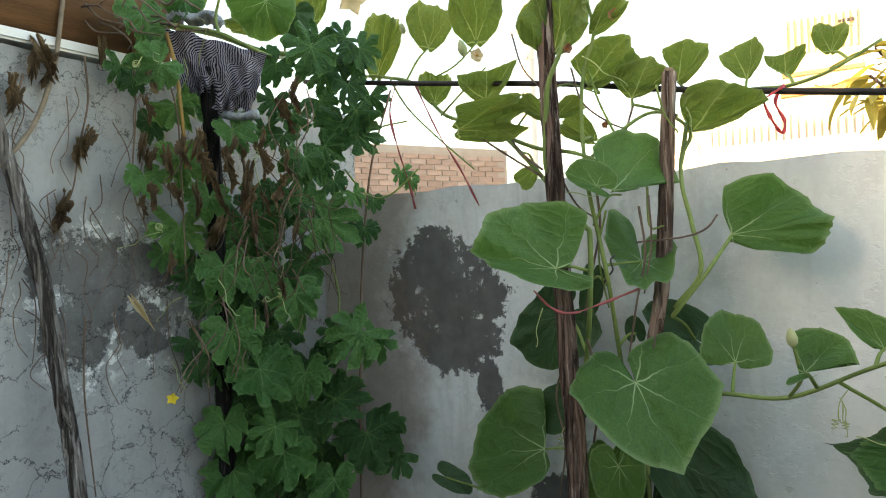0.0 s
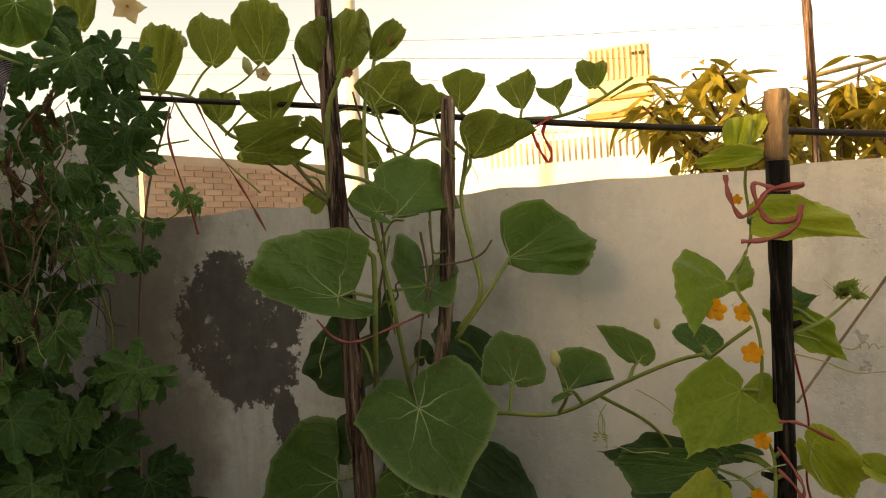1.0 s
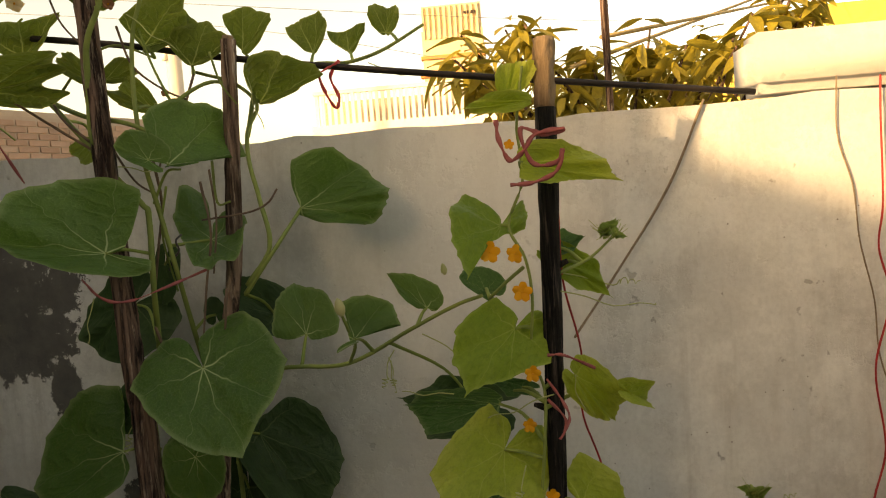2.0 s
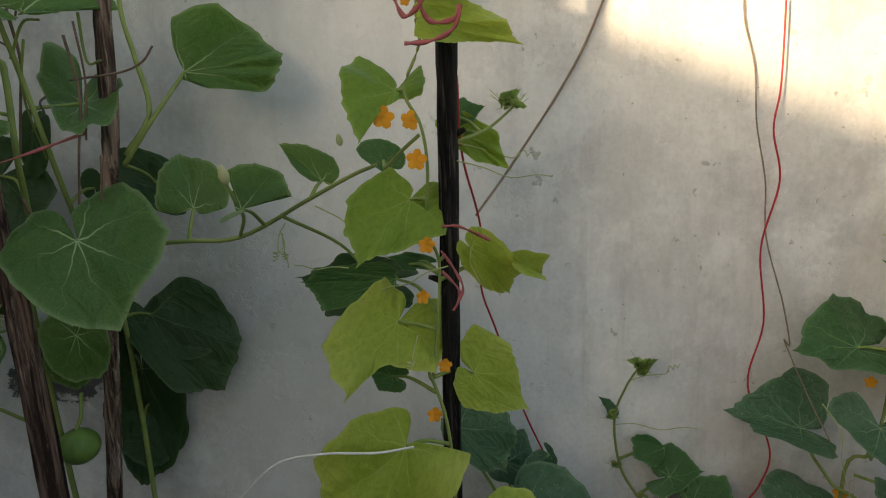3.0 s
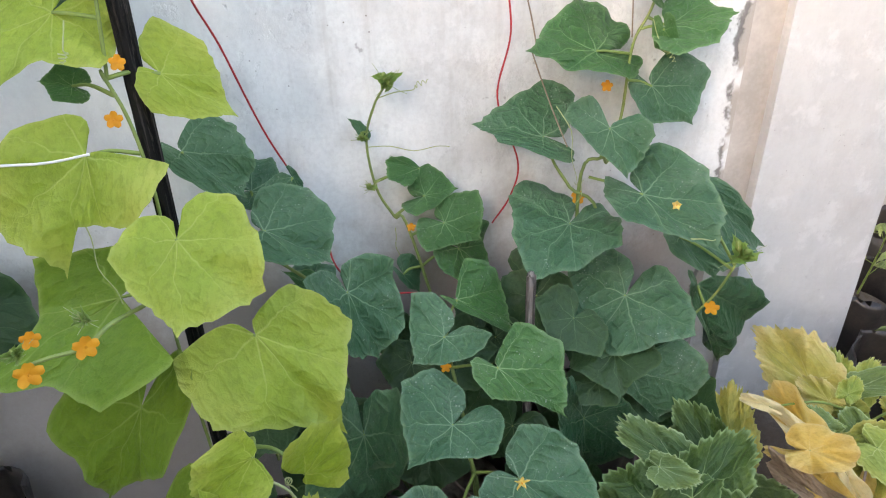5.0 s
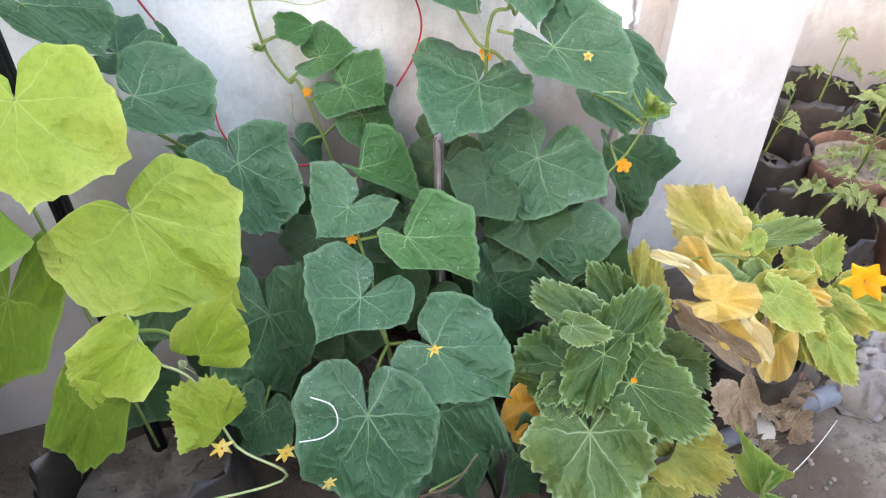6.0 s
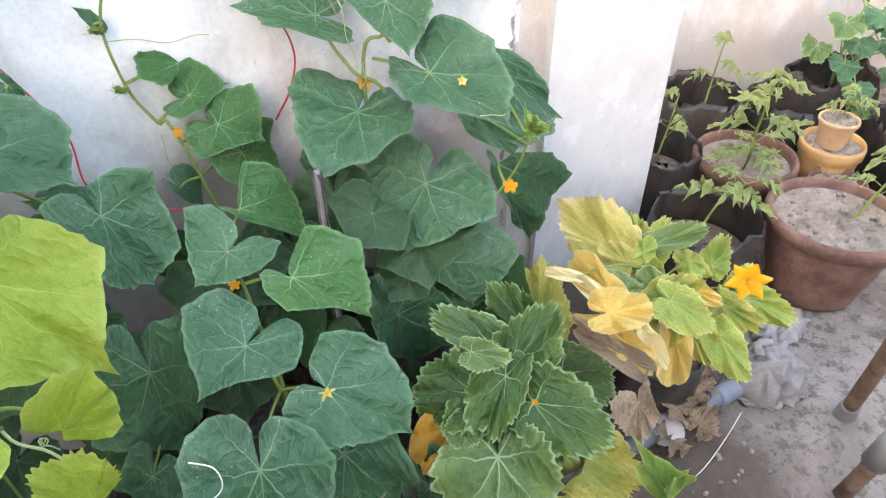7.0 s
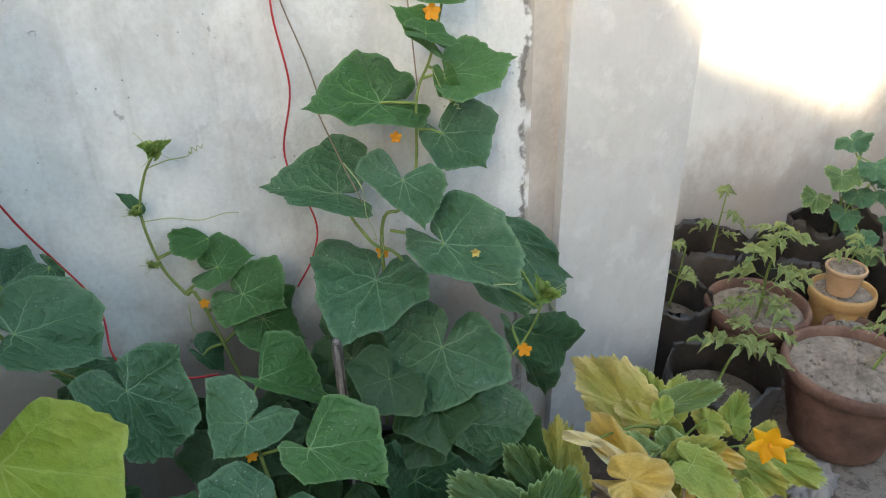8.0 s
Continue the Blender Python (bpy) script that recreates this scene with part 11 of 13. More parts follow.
cord("wire", [(0.053, 1.280, 0.707), (0.098, 1.260, 0.622), (0.113, 1.240, 0.538), (0.143, 1.220, 0.503)], 0.0016, black_plastic, "thin black wire against the wall", "wire")
cord("string", [(1.839, 0.794, 0.008), (1.762, 0.760, 0.008), (1.667, 0.725, 0.008), (1.581, 0.709, 0.008)], 0.0011, white_string, "white cord lying on the ground", "cord")
cord("string", [(0.797, 0.760, 0.567), (0.819, 0.755, 0.548), (0.821, 0.750, 0.517), (0.802, 0.750, 0.500), (0.773, 0.750, 0.504)], 0.0009, white_string, "curl of white thread on a cucumber leaf", "string")
ribbon([(0.282, 1.220, 1.673), (0.264, 1.200, 1.659), (0.257, 1.195, 1.650), (0.268, 1.190, 1.619), (0.280, 1.190, 1.601), (0.283, 1.200, 1.618), (0.270, 1.210, 1.650), (0.281, 1.230, 1.677)], 0.0046, red_wire, "red strip looped round the bar")
ribbon([(-0.057, 1.060, 1.384), (-0.021, 1.040, 1.361), (0.006, 1.050, 1.352), (0.036, 1.100, 1.362), (0.084, 1.160, 1.383)], 0.0041, pink_cloth, "faded red strip tying the vine to the stakes")
ribbon([(-0.405, 1.200, 1.780), (-0.407, 1.180, 1.722), (-0.390, 1.180, 1.648), (-0.373, 1.190, 1.576), (-0.369, 1.200, 1.532)], 0.0046, pink_cloth, "faded red strip hanging from the bar")
ribbon([(-0.358, 1.200, 1.773), (-0.297, 1.180, 1.670), (-0.251, 1.180, 1.597), (-0.226, 1.200, 1.529)], 0.0039, pink_cloth, "faded red strip hanging from the bar")
ribbon([(0.512, 1.013, 1.545), (0.514, 1.008, 1.521), (0.525, 1.008, 1.496), (0.542, 1.003, 1.505), (0.556, 1.003, 1.523), (0.590, 0.998, 1.527), (0.568, 1.003, 1.522), (0.540, 1.003, 1.531), (0.551, 1.003, 1.491), (0.578, 0.998, 1.489), (0.587, 0.998, 1.504), (0.578, 0.998, 1.479), (0.552, 1.003, 1.468), (0.524, 1.008, 1.467)], 0.0053, pink_cloth, "faded red cloth strip tied round the pole")
ribbon([(0.556, 1.040, 1.253), (0.576, 1.035, 1.253), (0.615, 1.050, 1.231)], 0.0037, pink_cloth, "faded red cloth strip tied round the pole")
ribbon([(0.553, 1.040, 1.223), (0.570, 1.035, 1.197), (0.578, 1.035, 1.173), (0.565, 1.035, 1.147), (0.574, 1.040, 1.169), (0.553, 1.040, 1.197)], 0.0035, pink_cloth, "faded red cloth strip tied round the pole")
cord("twig", [(-0.207, 1.150, 1.656), (-0.126, 1.140, 1.602), (-0.067, 1.130, 1.565)], 0.0022, stem_brown, "dry brown twig caught on the vine", "twig")
cord("twig", [(0.073, 1.160, 1.452), (0.150, 1.140, 1.458), (0.184, 1.130, 1.469), (0.200, 1.130, 1.488)], 0.0015, stem_brown, "dry brown twig caught on the vine", "twig")
cord("dry_branch", [(-0.724, 0.727, 1.914), (-0.722, 0.713, 1.827), (-0.722, 0.701, 1.765), (-0.722, 0.668, 1.675), (-0.722, 0.616, 1.606), (-0.722, 0.584, 1.589)], 0.0040, jute, "pale dry branch hanging over the side wall", "branch")
stem_part(bitter, [(-0.686, 0.819, 1.796), (-0.686, 0.820, 1.709), (-0.691, 0.812, 1.581), (-0.680, 0.830, 1.503)], 0.0018, 0.0012, stem_brown, name="dry_shoot")
stem_part(bitter, [(-0.724, 0.755, 1.800), (-0.723, 0.757, 1.724), (-0.722, 0.738, 1.645), (-0.722, 0.726, 1.579), (-0.722, 0.706, 1.532)], 0.0018, 0.0012, stem_brown, name="dry_shoot")
stem_part(bitter, [(-0.670, 0.847, 1.829), (-0.653, 0.875, 1.732), (-0.650, 0.880, 1.612), (-0.649, 0.881, 1.411)], 0.0018, 0.0012, stem_brown, name="dry_shoot")
stem_part(bitter, [(-0.725, 0.759, 1.860), (-0.695, 0.759, 1.837), (-0.640, 0.759, 1.823), (-0.613, 0.759, 1.816)], 0.0017, 0.0012, stem_brown, name="dry_shoot")
stem_part(bitter, [(-0.721, 0.760, 1.908), (-0.685, 0.760, 1.904), (-0.614, 0.760, 1.881), (-0.620, 0.760, 1.861)], 0.0027, 0.0012, stem_brown, name="dry_shoot")
stem_part(bitter, [(-0.701, 0.795, 1.883), (-0.678, 0.795, 1.859), (-0.646, 0.795, 1.837), (-0.572, 0.795, 1.814)], 0.0021, 0.0012, stem_brown, name="dry_shoot")
stem_part(bitter, [(-0.663, 0.844, 1.915), (-0.621, 0.844, 1.888), (-0.590, 0.844, 1.895), (-0.554, 0.844, 1.871)], 0.0030, 0.0012, stem_brown, name="dry_shoot")
stem_part(bitter, [(-0.700, 0.796, 1.881), (-0.667, 0.796, 1.864), (-0.634, 0.796, 1.832), (-0.619, 0.796, 1.841)], 0.0026, 0.0012, stem_brown, name="dry_shoot")
stem_part(bitter, [(-0.653, 0.857, 1.920), (-0.609, 0.857, 1.901), (-0.585, 0.857, 1.889), (-0.552, 0.857, 1.868)], 0.0020, 0.0012, stem_brown, name="dry_shoot")
stem_part(bitter, [(-0.722, 0.736, 1.904), (-0.683, 0.742, 1.884), (-0.624, 0.742, 1.881), (-0.651, 0.742, 1.867)], 0.0028, 0.0012, stem_brown, name="dry_shoot")
stem_part(bitter, [(-0.715, 0.776, 1.861), (-0.665, 0.776, 1.839), (-0.625, 0.776, 1.809), (-0.634, 0.776, 1.798)], 0.0016, 0.0012, stem_brown, name="dry_shoot")
stem_part(bitter, [(-0.690, 0.809, 1.894), (-0.650, 0.809, 1.877), (-0.621, 0.809, 1.849), (-0.584, 0.809, 1.847)], 0.0019, 0.0012, stem_brown, name="dry_shoot")
stem_part(bitter, [(-0.726, 0.756, 1.884), (-0.683, 0.756, 1.876), (-0.653, 0.756, 1.859), (-0.590, 0.756, 1.830)], 0.0018, 0.0012, stem_brown, name="dry_shoot")
stem_part(bitter, [(-0.723, 0.760, 1.888), (-0.682, 0.760, 1.856), (-0.622, 0.760, 1.834), (-0.630, 0.760, 1.830)], 0.0021, 0.0012, stem_brown, name="dry_shoot")
stem_part(bitter, [(-0.660, 0.852, 1.867), (-0.614, 0.852, 1.853), (-0.606, 0.852, 1.842), (-0.523, 0.852, 1.828)], 0.0025, 0.0012, stem_brown, name="dry_shoot")
stem_part(bitter, [(-0.669, 0.840, 1.878), (-0.629, 0.840, 1.867), (-0.597, 0.840, 1.845), (-0.581, 0.840, 1.852)], 0.0020, 0.0012, stem_brown, name="dry_shoot")
stem_part(bitter, [(-0.706, 0.785, 1.913), (-0.658, 0.785, 1.893), (-0.607, 0.785, 1.875), (-0.556, 0.785, 1.838)], 0.0019, 0.0012, stem_brown, name="dry_shoot")
stem_part(bitter, [(-0.722, 0.654, 1.751), (-0.722, 0.648, 1.715), (-0.722, 0.668, 1.692)], 0.0018, 0.0012, stem_brown, name="dry_shoot")
stem_part(bitter, [(-0.722, 0.736, 1.364), (-0.722, 0.730, 1.234), (-0.722, 0.742, 1.062)], 0.0018, 0.0012, stem_brown, name="dry_shoot")
stem_part(bitter, [(-0.717, 0.692, 1.383), (-0.728, 0.706, 1.352), (-0.718, 0.700, 1.306), (-0.715, 0.698, 1.266), (-0.712, 0.688, 1.236)], 0.0010, 0.0006, stem_brown, name="dry_shoot")
stem_part(bitter, [(-0.726, 0.754, 1.546), (-0.716, 0.774, 1.500), (-0.719, 0.795, 1.462), (-0.722, 0.774, 1.416), (-0.722, 0.750, 1.375)], 0.0010, 0.0006, stem_brown, name="dry_shoot")
stem_part(bitter, [(-0.722, 0.680, 1.371), (-0.715, 0.678, 1.323), (-0.726, 0.664, 1.306), (-0.726, 0.648, 1.281), (-0.728, 0.671, 1.255)], 0.0010, 0.0006, stem_brown, name="dry_shoot")
stem_part(bitter, [(-0.718, 0.625, 1.556), (-0.717, 0.626, 1.532), (-0.725, 0.631, 1.500), (-0.720, 0.637, 1.475), (-0.724, 0.625, 1.432)], 0.0010, 0.0006, stem_brown, name="dry_shoot")
stem_part(bitter, [(-0.715, 0.786, 1.380), (-0.725, 0.790, 1.345), (-0.714, 0.793, 1.308), (-0.716, 0.786, 1.289), (-0.727, 0.810, 1.247)], 0.0010, 0.0006, stem_brown, name="dry_shoot")
stem_part(bitter, [(-0.716, 0.838, 1.835), (-0.722, 0.849, 1.790), (-0.723, 0.862, 1.762), (-0.713, 0.845, 1.731), (-0.713, 0.868, 1.693)], 0.0010, 0.0006, stem_brown, name="dry_shoot")
stem_part(bitter, [(-0.722, 0.816, 1.530), (-0.717, 0.835, 1.498), (-0.715, 0.821, 1.451), (-0.721, 0.834, 1.403), (-0.726, 0.848, 1.367)], 0.0010, 0.0006, stem_brown, name="dry_shoot")
stem_part(bitter, [(-0.722, 0.862, 1.767), (-0.724, 0.842, 1.723), (-0.722, 0.837, 1.675), (-0.713, 0.800, 1.618), (-0.728, 0.795, 1.582)], 0.0010, 0.0006, stem_brown, name="dry_shoot")
stem_part(bitter, [(-0.727, 0.642, 1.433), (-0.725, 0.659, 1.399), (-0.722, 0.657, 1.355), (-0.723, 0.654, 1.323), (-0.716, 0.647, 1.300)], 0.0010, 0.0006, stem_brown, name="dry_shoot")
stem_part(bitter, [(-0.713, 0.865, 1.798), (-0.727, 0.864, 1.748), (-0.726, 0.891, 1.720), (-0.721, 0.864, 1.664), (-0.722, 0.851, 1.620)], 0.0010, 0.0006, stem_brown, name="dry_shoot")
stem_part(bitter, [(-0.728, 0.750, 1.564), (-0.714, 0.736, 1.520), (-0.715, 0.744, 1.482), (-0.714, 0.760, 1.458), (-0.724, 0.747, 1.430)], 0.0010, 0.0006, stem_brown, name="dry_shoot")
stem_part(bitter, [(-0.714, 0.840, 1.386), (-0.727, 0.864, 1.333), (-0.712, 0.865, 1.312), (-0.722, 0.859, 1.283), (-0.716, 0.855, 1.243)], 0.0010, 0.0006, stem_brown, name="dry_shoot")
stem_part(bitter, [(-0.728, 0.697, 1.568), (-0.727, 0.701, 1.548), (-0.721, 0.700, 1.509), (-0.723, 0.688, 1.488), (-0.724, 0.693, 1.461)], 0.0010, 0.0006, stem_brown, name="dry_shoot")
stem_part(bitter, [(-0.722, 0.649, 1.715), (-0.722, 0.653, 1.687), (-0.727, 0.638, 1.643), (-0.715, 0.634, 1.614), (-0.716, 0.655, 1.581)], 0.0010, 0.0006, stem_brown, name="dry_shoot")
stem_part(bitter, [(-0.720, 0.638, 1.749), (-0.720, 0.645, 1.718), (-0.722, 0.636, 1.684), (-0.722, 0.619, 1.651), (-0.721, 0.619, 1.606)], 0.0010, 0.0006, stem_brown, name="dry_shoot")
stem_part(bitter, [(-0.720, 0.798, 1.694), (-0.722, 0.824, 1.652), (-0.722, 0.834, 1.600), (-0.716, 0.858, 1.575), (-0.725, 0.888, 1.537)], 0.0010, 0.0006, stem_brown, name="dry_shoot")
stem_part(bitter, [(-0.724, 0.893, 1.375), (-0.722, 0.892, 1.333), (-0.722, 0.896, 1.291), (-0.728, 0.919, 1.229), (-0.717, 0.898, 1.198)], 0.0010, 0.0006, stem_brown, name="dry_shoot")
stem_part(bitter, [(-0.717, 0.655, 1.551), (-0.719, 0.678, 1.521), (-0.728, 0.706, 1.495), (-0.722, 0.694, 1.472), (-0.722, 0.677, 1.442)], 0.0010, 0.0006, stem_brown, name="dry_shoot")
stem_part(bitter, [(-0.722, 0.697, 1.573), (-0.715, 0.668, 1.551), (-0.723, 0.679, 1.526), (-0.725, 0.657, 1.483), (-0.728, 0.637, 1.444)], 0.0010, 0.0006, stem_brown, name="dry_shoot")
stem_part(bitter, [(-0.726, 0.850, 1.649), (-0.725, 0.852, 1.617), (-0.713, 0.823, 1.583), (-0.723, 0.812, 1.538), (-0.720, 0.828, 1.491)], 0.0010, 0.0006, stem_brown, name="dry_shoot")
stem_part(bitter, [(-0.722, 0.623, 1.473), (-0.715, 0.616, 1.449), (-0.721, 0.617, 1.426), (-0.724, 0.611, 1.399), (-0.719, 0.605, 1.372)], 0.0010, 0.0006, stem_brown, name="dry_shoot")
stem_part(bitter, [(-0.718, 0.641, 1.681), (-0.725, 0.636, 1.649), (-0.722, 0.650, 1.620), (-0.722, 0.645, 1.583), (-0.722, 0.657, 1.556)], 0.0010, 0.0006, stem_brown, name="dry_shoot")
stem_part(bitter, [(-0.728, 0.724, 1.728), (-0.725, 0.724, 1.685), (-0.714, 0.714, 1.640), (-0.722, 0.706, 1.616), (-0.715, 0.718, 1.580)], 0.0010, 0.0006, stem_brown, name="dry_shoot")
stem_part(bitter, [(-0.720, 0.635, 1.428), (-0.717, 0.634, 1.407), (-0.728, 0.628, 1.378), (-0.716, 0.626, 1.338), (-0.727, 0.646, 1.310)], 0.0010, 0.0006, stem_brown, name="dry_shoot")
stem_part(bitter, [(-0.726, 0.775, 1.602), (-0.720, 0.772, 1.554), (-0.716, 0.748, 1.525), (-0.722, 0.776, 1.485), (-0.722, 0.797, 1.457)], 0.0010, 0.0006, stem_brown, name="dry_shoot")
stem_part(bitter, [(-0.724, 0.726, 1.473), (-0.722, 0.744, 1.451), (-0.722, 0.736, 1.402), (-0.722, 0.747, 1.362), (-0.716, 0.724, 1.330)], 0.0010, 0.0006, stem_brown, name="dry_shoot")
stem_part(bitter, [(-0.713, 0.730, 1.742), (-0.720, 0.739, 1.715), (-0.722, 0.718, 1.675), (-0.718, 0.690, 1.624), (-0.722, 0.694, 1.598)], 0.0010, 0.0006, stem_brown, name="dry_shoot")
stem_part(bitter, [(-0.719, 0.681, 1.564), (-0.722, 0.688, 1.516), (-0.722, 0.704, 1.492), (-0.723, 0.706, 1.470), (-0.722, 0.715, 1.438)], 0.0010, 0.0006, stem_brown, name="dry_shoot")
stem_part(bitter, [(-0.722, 0.784, 1.369), (-0.719, 0.794, 1.315), (-0.715, 0.766, 1.279), (-0.725, 0.775, 1.242), (-0.719, 0.788, 1.206)], 0.0010, 0.0006, stem_brown, name="dry_shoot")
stem_part(bitter, [(-0.725, 0.644, 1.384), (-0.722, 0.664, 1.364), (-0.728, 0.672, 1.316), (-0.716, 0.666, 1.297), (-0.723, 0.679, 1.261)], 0.0010, 0.0006, stem_brown, name="dry_shoot")
stem_part(bitter, [(-0.555, 0.941, 1.487), (-0.537, 0.914, 1.437), (-0.536, 0.929, 1.416), (-0.560, 0.960, 1.393)], 0.0014, 0.0008, stem_brown, name="dry_shoot")
stem_part(bitter, [(-0.511, 1.060, 1.765), (-0.491, 1.054, 1.707), (-0.485, 1.005, 1.669), (-0.522, 1.042, 1.614)], 0.0014, 0.0008, stem_brown, name="dry_shoot")
stem_part(bitter, [(-0.535, 1.028, 1.426), (-0.504, 1.021, 1.391), (-0.525, 1.049, 1.361), (-0.496, 0.998, 1.312)], 0.0014, 0.0008, stem_brown, name="dry_shoot")
stem_part(bitter, [(-0.526, 1.006, 1.519), (-0.515, 0.983, 1.480), (-0.508, 0.956, 1.439), (-0.537, 1.014, 1.393)], 0.0014, 0.0008, stem_brown, name="dry_shoot")
stem_part(bitter, [(-0.575, 0.962, 1.346), (-0.563, 0.954, 1.317), (-0.561, 0.925, 1.272), (-0.565, 0.933, 1.247)], 0.0014, 0.0008, stem_brown, name="dry_shoot")
stem_part(bitter, [(-0.530, 1.019, 1.750), (-0.532, 0.981, 1.694), (-0.517, 0.981, 1.644), (-0.547, 0.975, 1.597)], 0.0014, 0.0008, stem_brown, name="dry_shoot")
stem_part(bitter, [(-0.571, 0.894, 1.383), (-0.560, 0.893, 1.332), (-0.582, 0.876, 1.283), (-0.599, 0.866, 1.252)], 0.0014, 0.0008, stem_brown, name="dry_shoot")
stem_part(bitter, [(-0.580, 0.967, 1.510), (-0.572, 0.935, 1.474), (-0.542, 0.904, 1.450), (-0.547, 0.900, 1.404)], 0.0014, 0.0008, stem_brown, name="dry_shoot")
stem_part(bitter, [(-0.632, 0.868, 1.343), (-0.604, 0.874, 1.299), (-0.627, 0.869, 1.260), (-0.607, 0.829, 1.228)], 0.0014, 0.0008, stem_brown, name="dry_shoot")
stem_part(bitter, [(-0.605, 0.918, 1.372), (-0.581, 0.922, 1.346), (-0.556, 0.915, 1.298), (-0.557, 0.896, 1.249)], 0.0014, 0.0008, stem_brown, name="dry_shoot")
stem_part(bitter, [(-0.496, 1.037, 1.533), (-0.512, 1.071, 1.472), (-0.457, 1.049, 1.436), (-0.486, 1.072, 1.382)], 0.0014, 0.0008, stem_brown, name="dry_shoot")
stem_part(bitter, [(-0.592, 0.862, 1.657), (-0.621, 0.849, 1.604), (-0.633, 0.833, 1.584), (-0.588, 0.829, 1.550)], 0.0014, 0.0008, stem_brown, name="dry_shoot")
stem_part(bitter, [(-0.527, 0.994, 1.662), (-0.522, 1.015, 1.611), (-0.498, 1.020, 1.571), (-0.498, 1.010, 1.513)], 0.0014, 0.0008, stem_brown, name="dry_shoot")
stem_part(bitter, [(-0.495, 1.037, 1.732), (-0.481, 1.027, 1.682), (-0.529, 1.039, 1.637), (-0.525, 1.030, 1.586)], 0.0014, 0.0008, stem_brown, name="dry_shoot")
stem_part(bitter, [(-0.535, 1.043, 1.583), (-0.534, 1.004, 1.523), (-0.545, 1.009, 1.497), (-0.530, 0.998, 1.458)], 0.0014, 0.0008, stem_brown, name="dry_shoot")
stem_part(bitter, [(-0.603, 0.904, 1.319), (-0.609, 0.876, 1.291), (-0.594, 0.830, 1.265), (-0.595, 0.820, 1.236)], 0.0014, 0.0008, stem_brown, name="dry_shoot")
stem_part(bitter, [(-0.532, 0.921, 1.523), (-0.559, 0.923, 1.467), (-0.599, 0.919, 1.428), (-0.600, 0.920, 1.387)], 0.0014, 0.0008, stem_brown, name="dry_shoot")
stem_part(bitter, [(-0.542, 0.941, 1.359), (-0.550, 0.944, 1.321), (-0.582, 0.939, 1.270), (-0.562, 0.907, 1.238)], 0.0014, 0.0008, stem_brown, name="dry_shoot")
stem_part(bitter, [(-0.622, 0.867, 1.343), (-0.585, 0.871, 1.286), (-0.603, 0.882, 1.249), (-0.600, 0.882, 1.200)], 0.0014, 0.0008, stem_brown, name="dry_shoot")
leaf(bitter, "arrow", petal_pale, (-0.672, 0.794, 1.383), (-0.638, 0.811, 1.329), (0.837, -0.543, 0.061), 0.006, 0.006, fold=0.5, label="pale withered leaf sliver")
cord("wire", [(0.039, 1.160, 1.433), (0.035, 1.150, 1.425), (0.038, 1.150, 1.410), (0.028, 1.150, 1.398), (0.018, 1.155, 1.381)], 0.0016, black_plastic, "short twist of black wire caught on the vine", "wire")


# ---- pots and grow bags ----
def clay_pot(x, y, z, r, h, label, soil=0.86, seed=1, mat=None):
    """A thrown clay pot with a thick rolled rim and ridges, filled with earth."""
    foot = base("clay_pot", x, y, z, label, "pot", "clay pots")
    m = Matrix.Translation((x, y, z))
    t = 0.075 * r
    prof = [(0.62 * r, 0.0), (0.66 * r, 0.03 * h)]
    rng = random.Random(seed + 40)
    for k in range(23):
        f = k / 22
        prof.append(((0.66 + 0.26 * f) * r + (rng.uniform(0.012, 0.034) * r if k % 2 else 0), (0.05 + 0.74 * f) * h))
    prof += [(0.94 * r, 0.82 * h), (1.02 * r, 0.86 * h), (1.03 * r, 0.95 * h), (0.99 * r, h), (0.93 * r, 0.985 * h), (0.90 * r, 0.93 * h), (0.88 * r, 0.80 * h), (0.70 * r, 0.2 * h), (0.3 * r, 0.15 * h)]
    part("pot_wall", lathe_bm(prof, 40, m, 0.004, random.Random(seed)), mat or terracotta, foot)
    earth(foot, m, 0.895 * r, soil * h, seed)
    return foot


def earth(foot, m, r, z, seed, material=None):
    """A crumbly disc of earth."""
    rng = random.Random(seed)
    bm = bmesh.new()
    rings = []
    for i in range(9):
        rr = r * i / 8
        k = 1 if i == 0 else 30
        rings.append([bm.verts.new(m @ Vector((rr * math.cos(2 * math.pi * j / k), rr * math.sin(2 * math.pi * j / k), z + (0.011 * rng.uniform(-1, 1) + 0.010 * (1 - i / 8)) * (i < 8)))) for j in range(k)])
    for j in range(30):
        bm.faces.new((rings[0][0], rings[1][j], rings[1][(j + 1) % 30]))
    for a, b in zip(rings[1:], rings[2:]):
        for j in range(30):
            bm.faces.new((a[j], b[j], b[(j + 1) % 30], a[(j + 1) % 30]))
    for _ in range(60):
        a, q = rng.uniform(0, 6.3), r * 0.9 * math.sqrt(rng.random())
        s = rng.uniform(0.002, 0.008)
        bmesh.ops.create_icosphere(bm, subdivisions=1, radius=s, matrix=m @ Matrix.Translation((q * math.cos(a), q * math.sin(a), z + 0.004)))
    return part("soil", bm, material or dust_soil, foot)


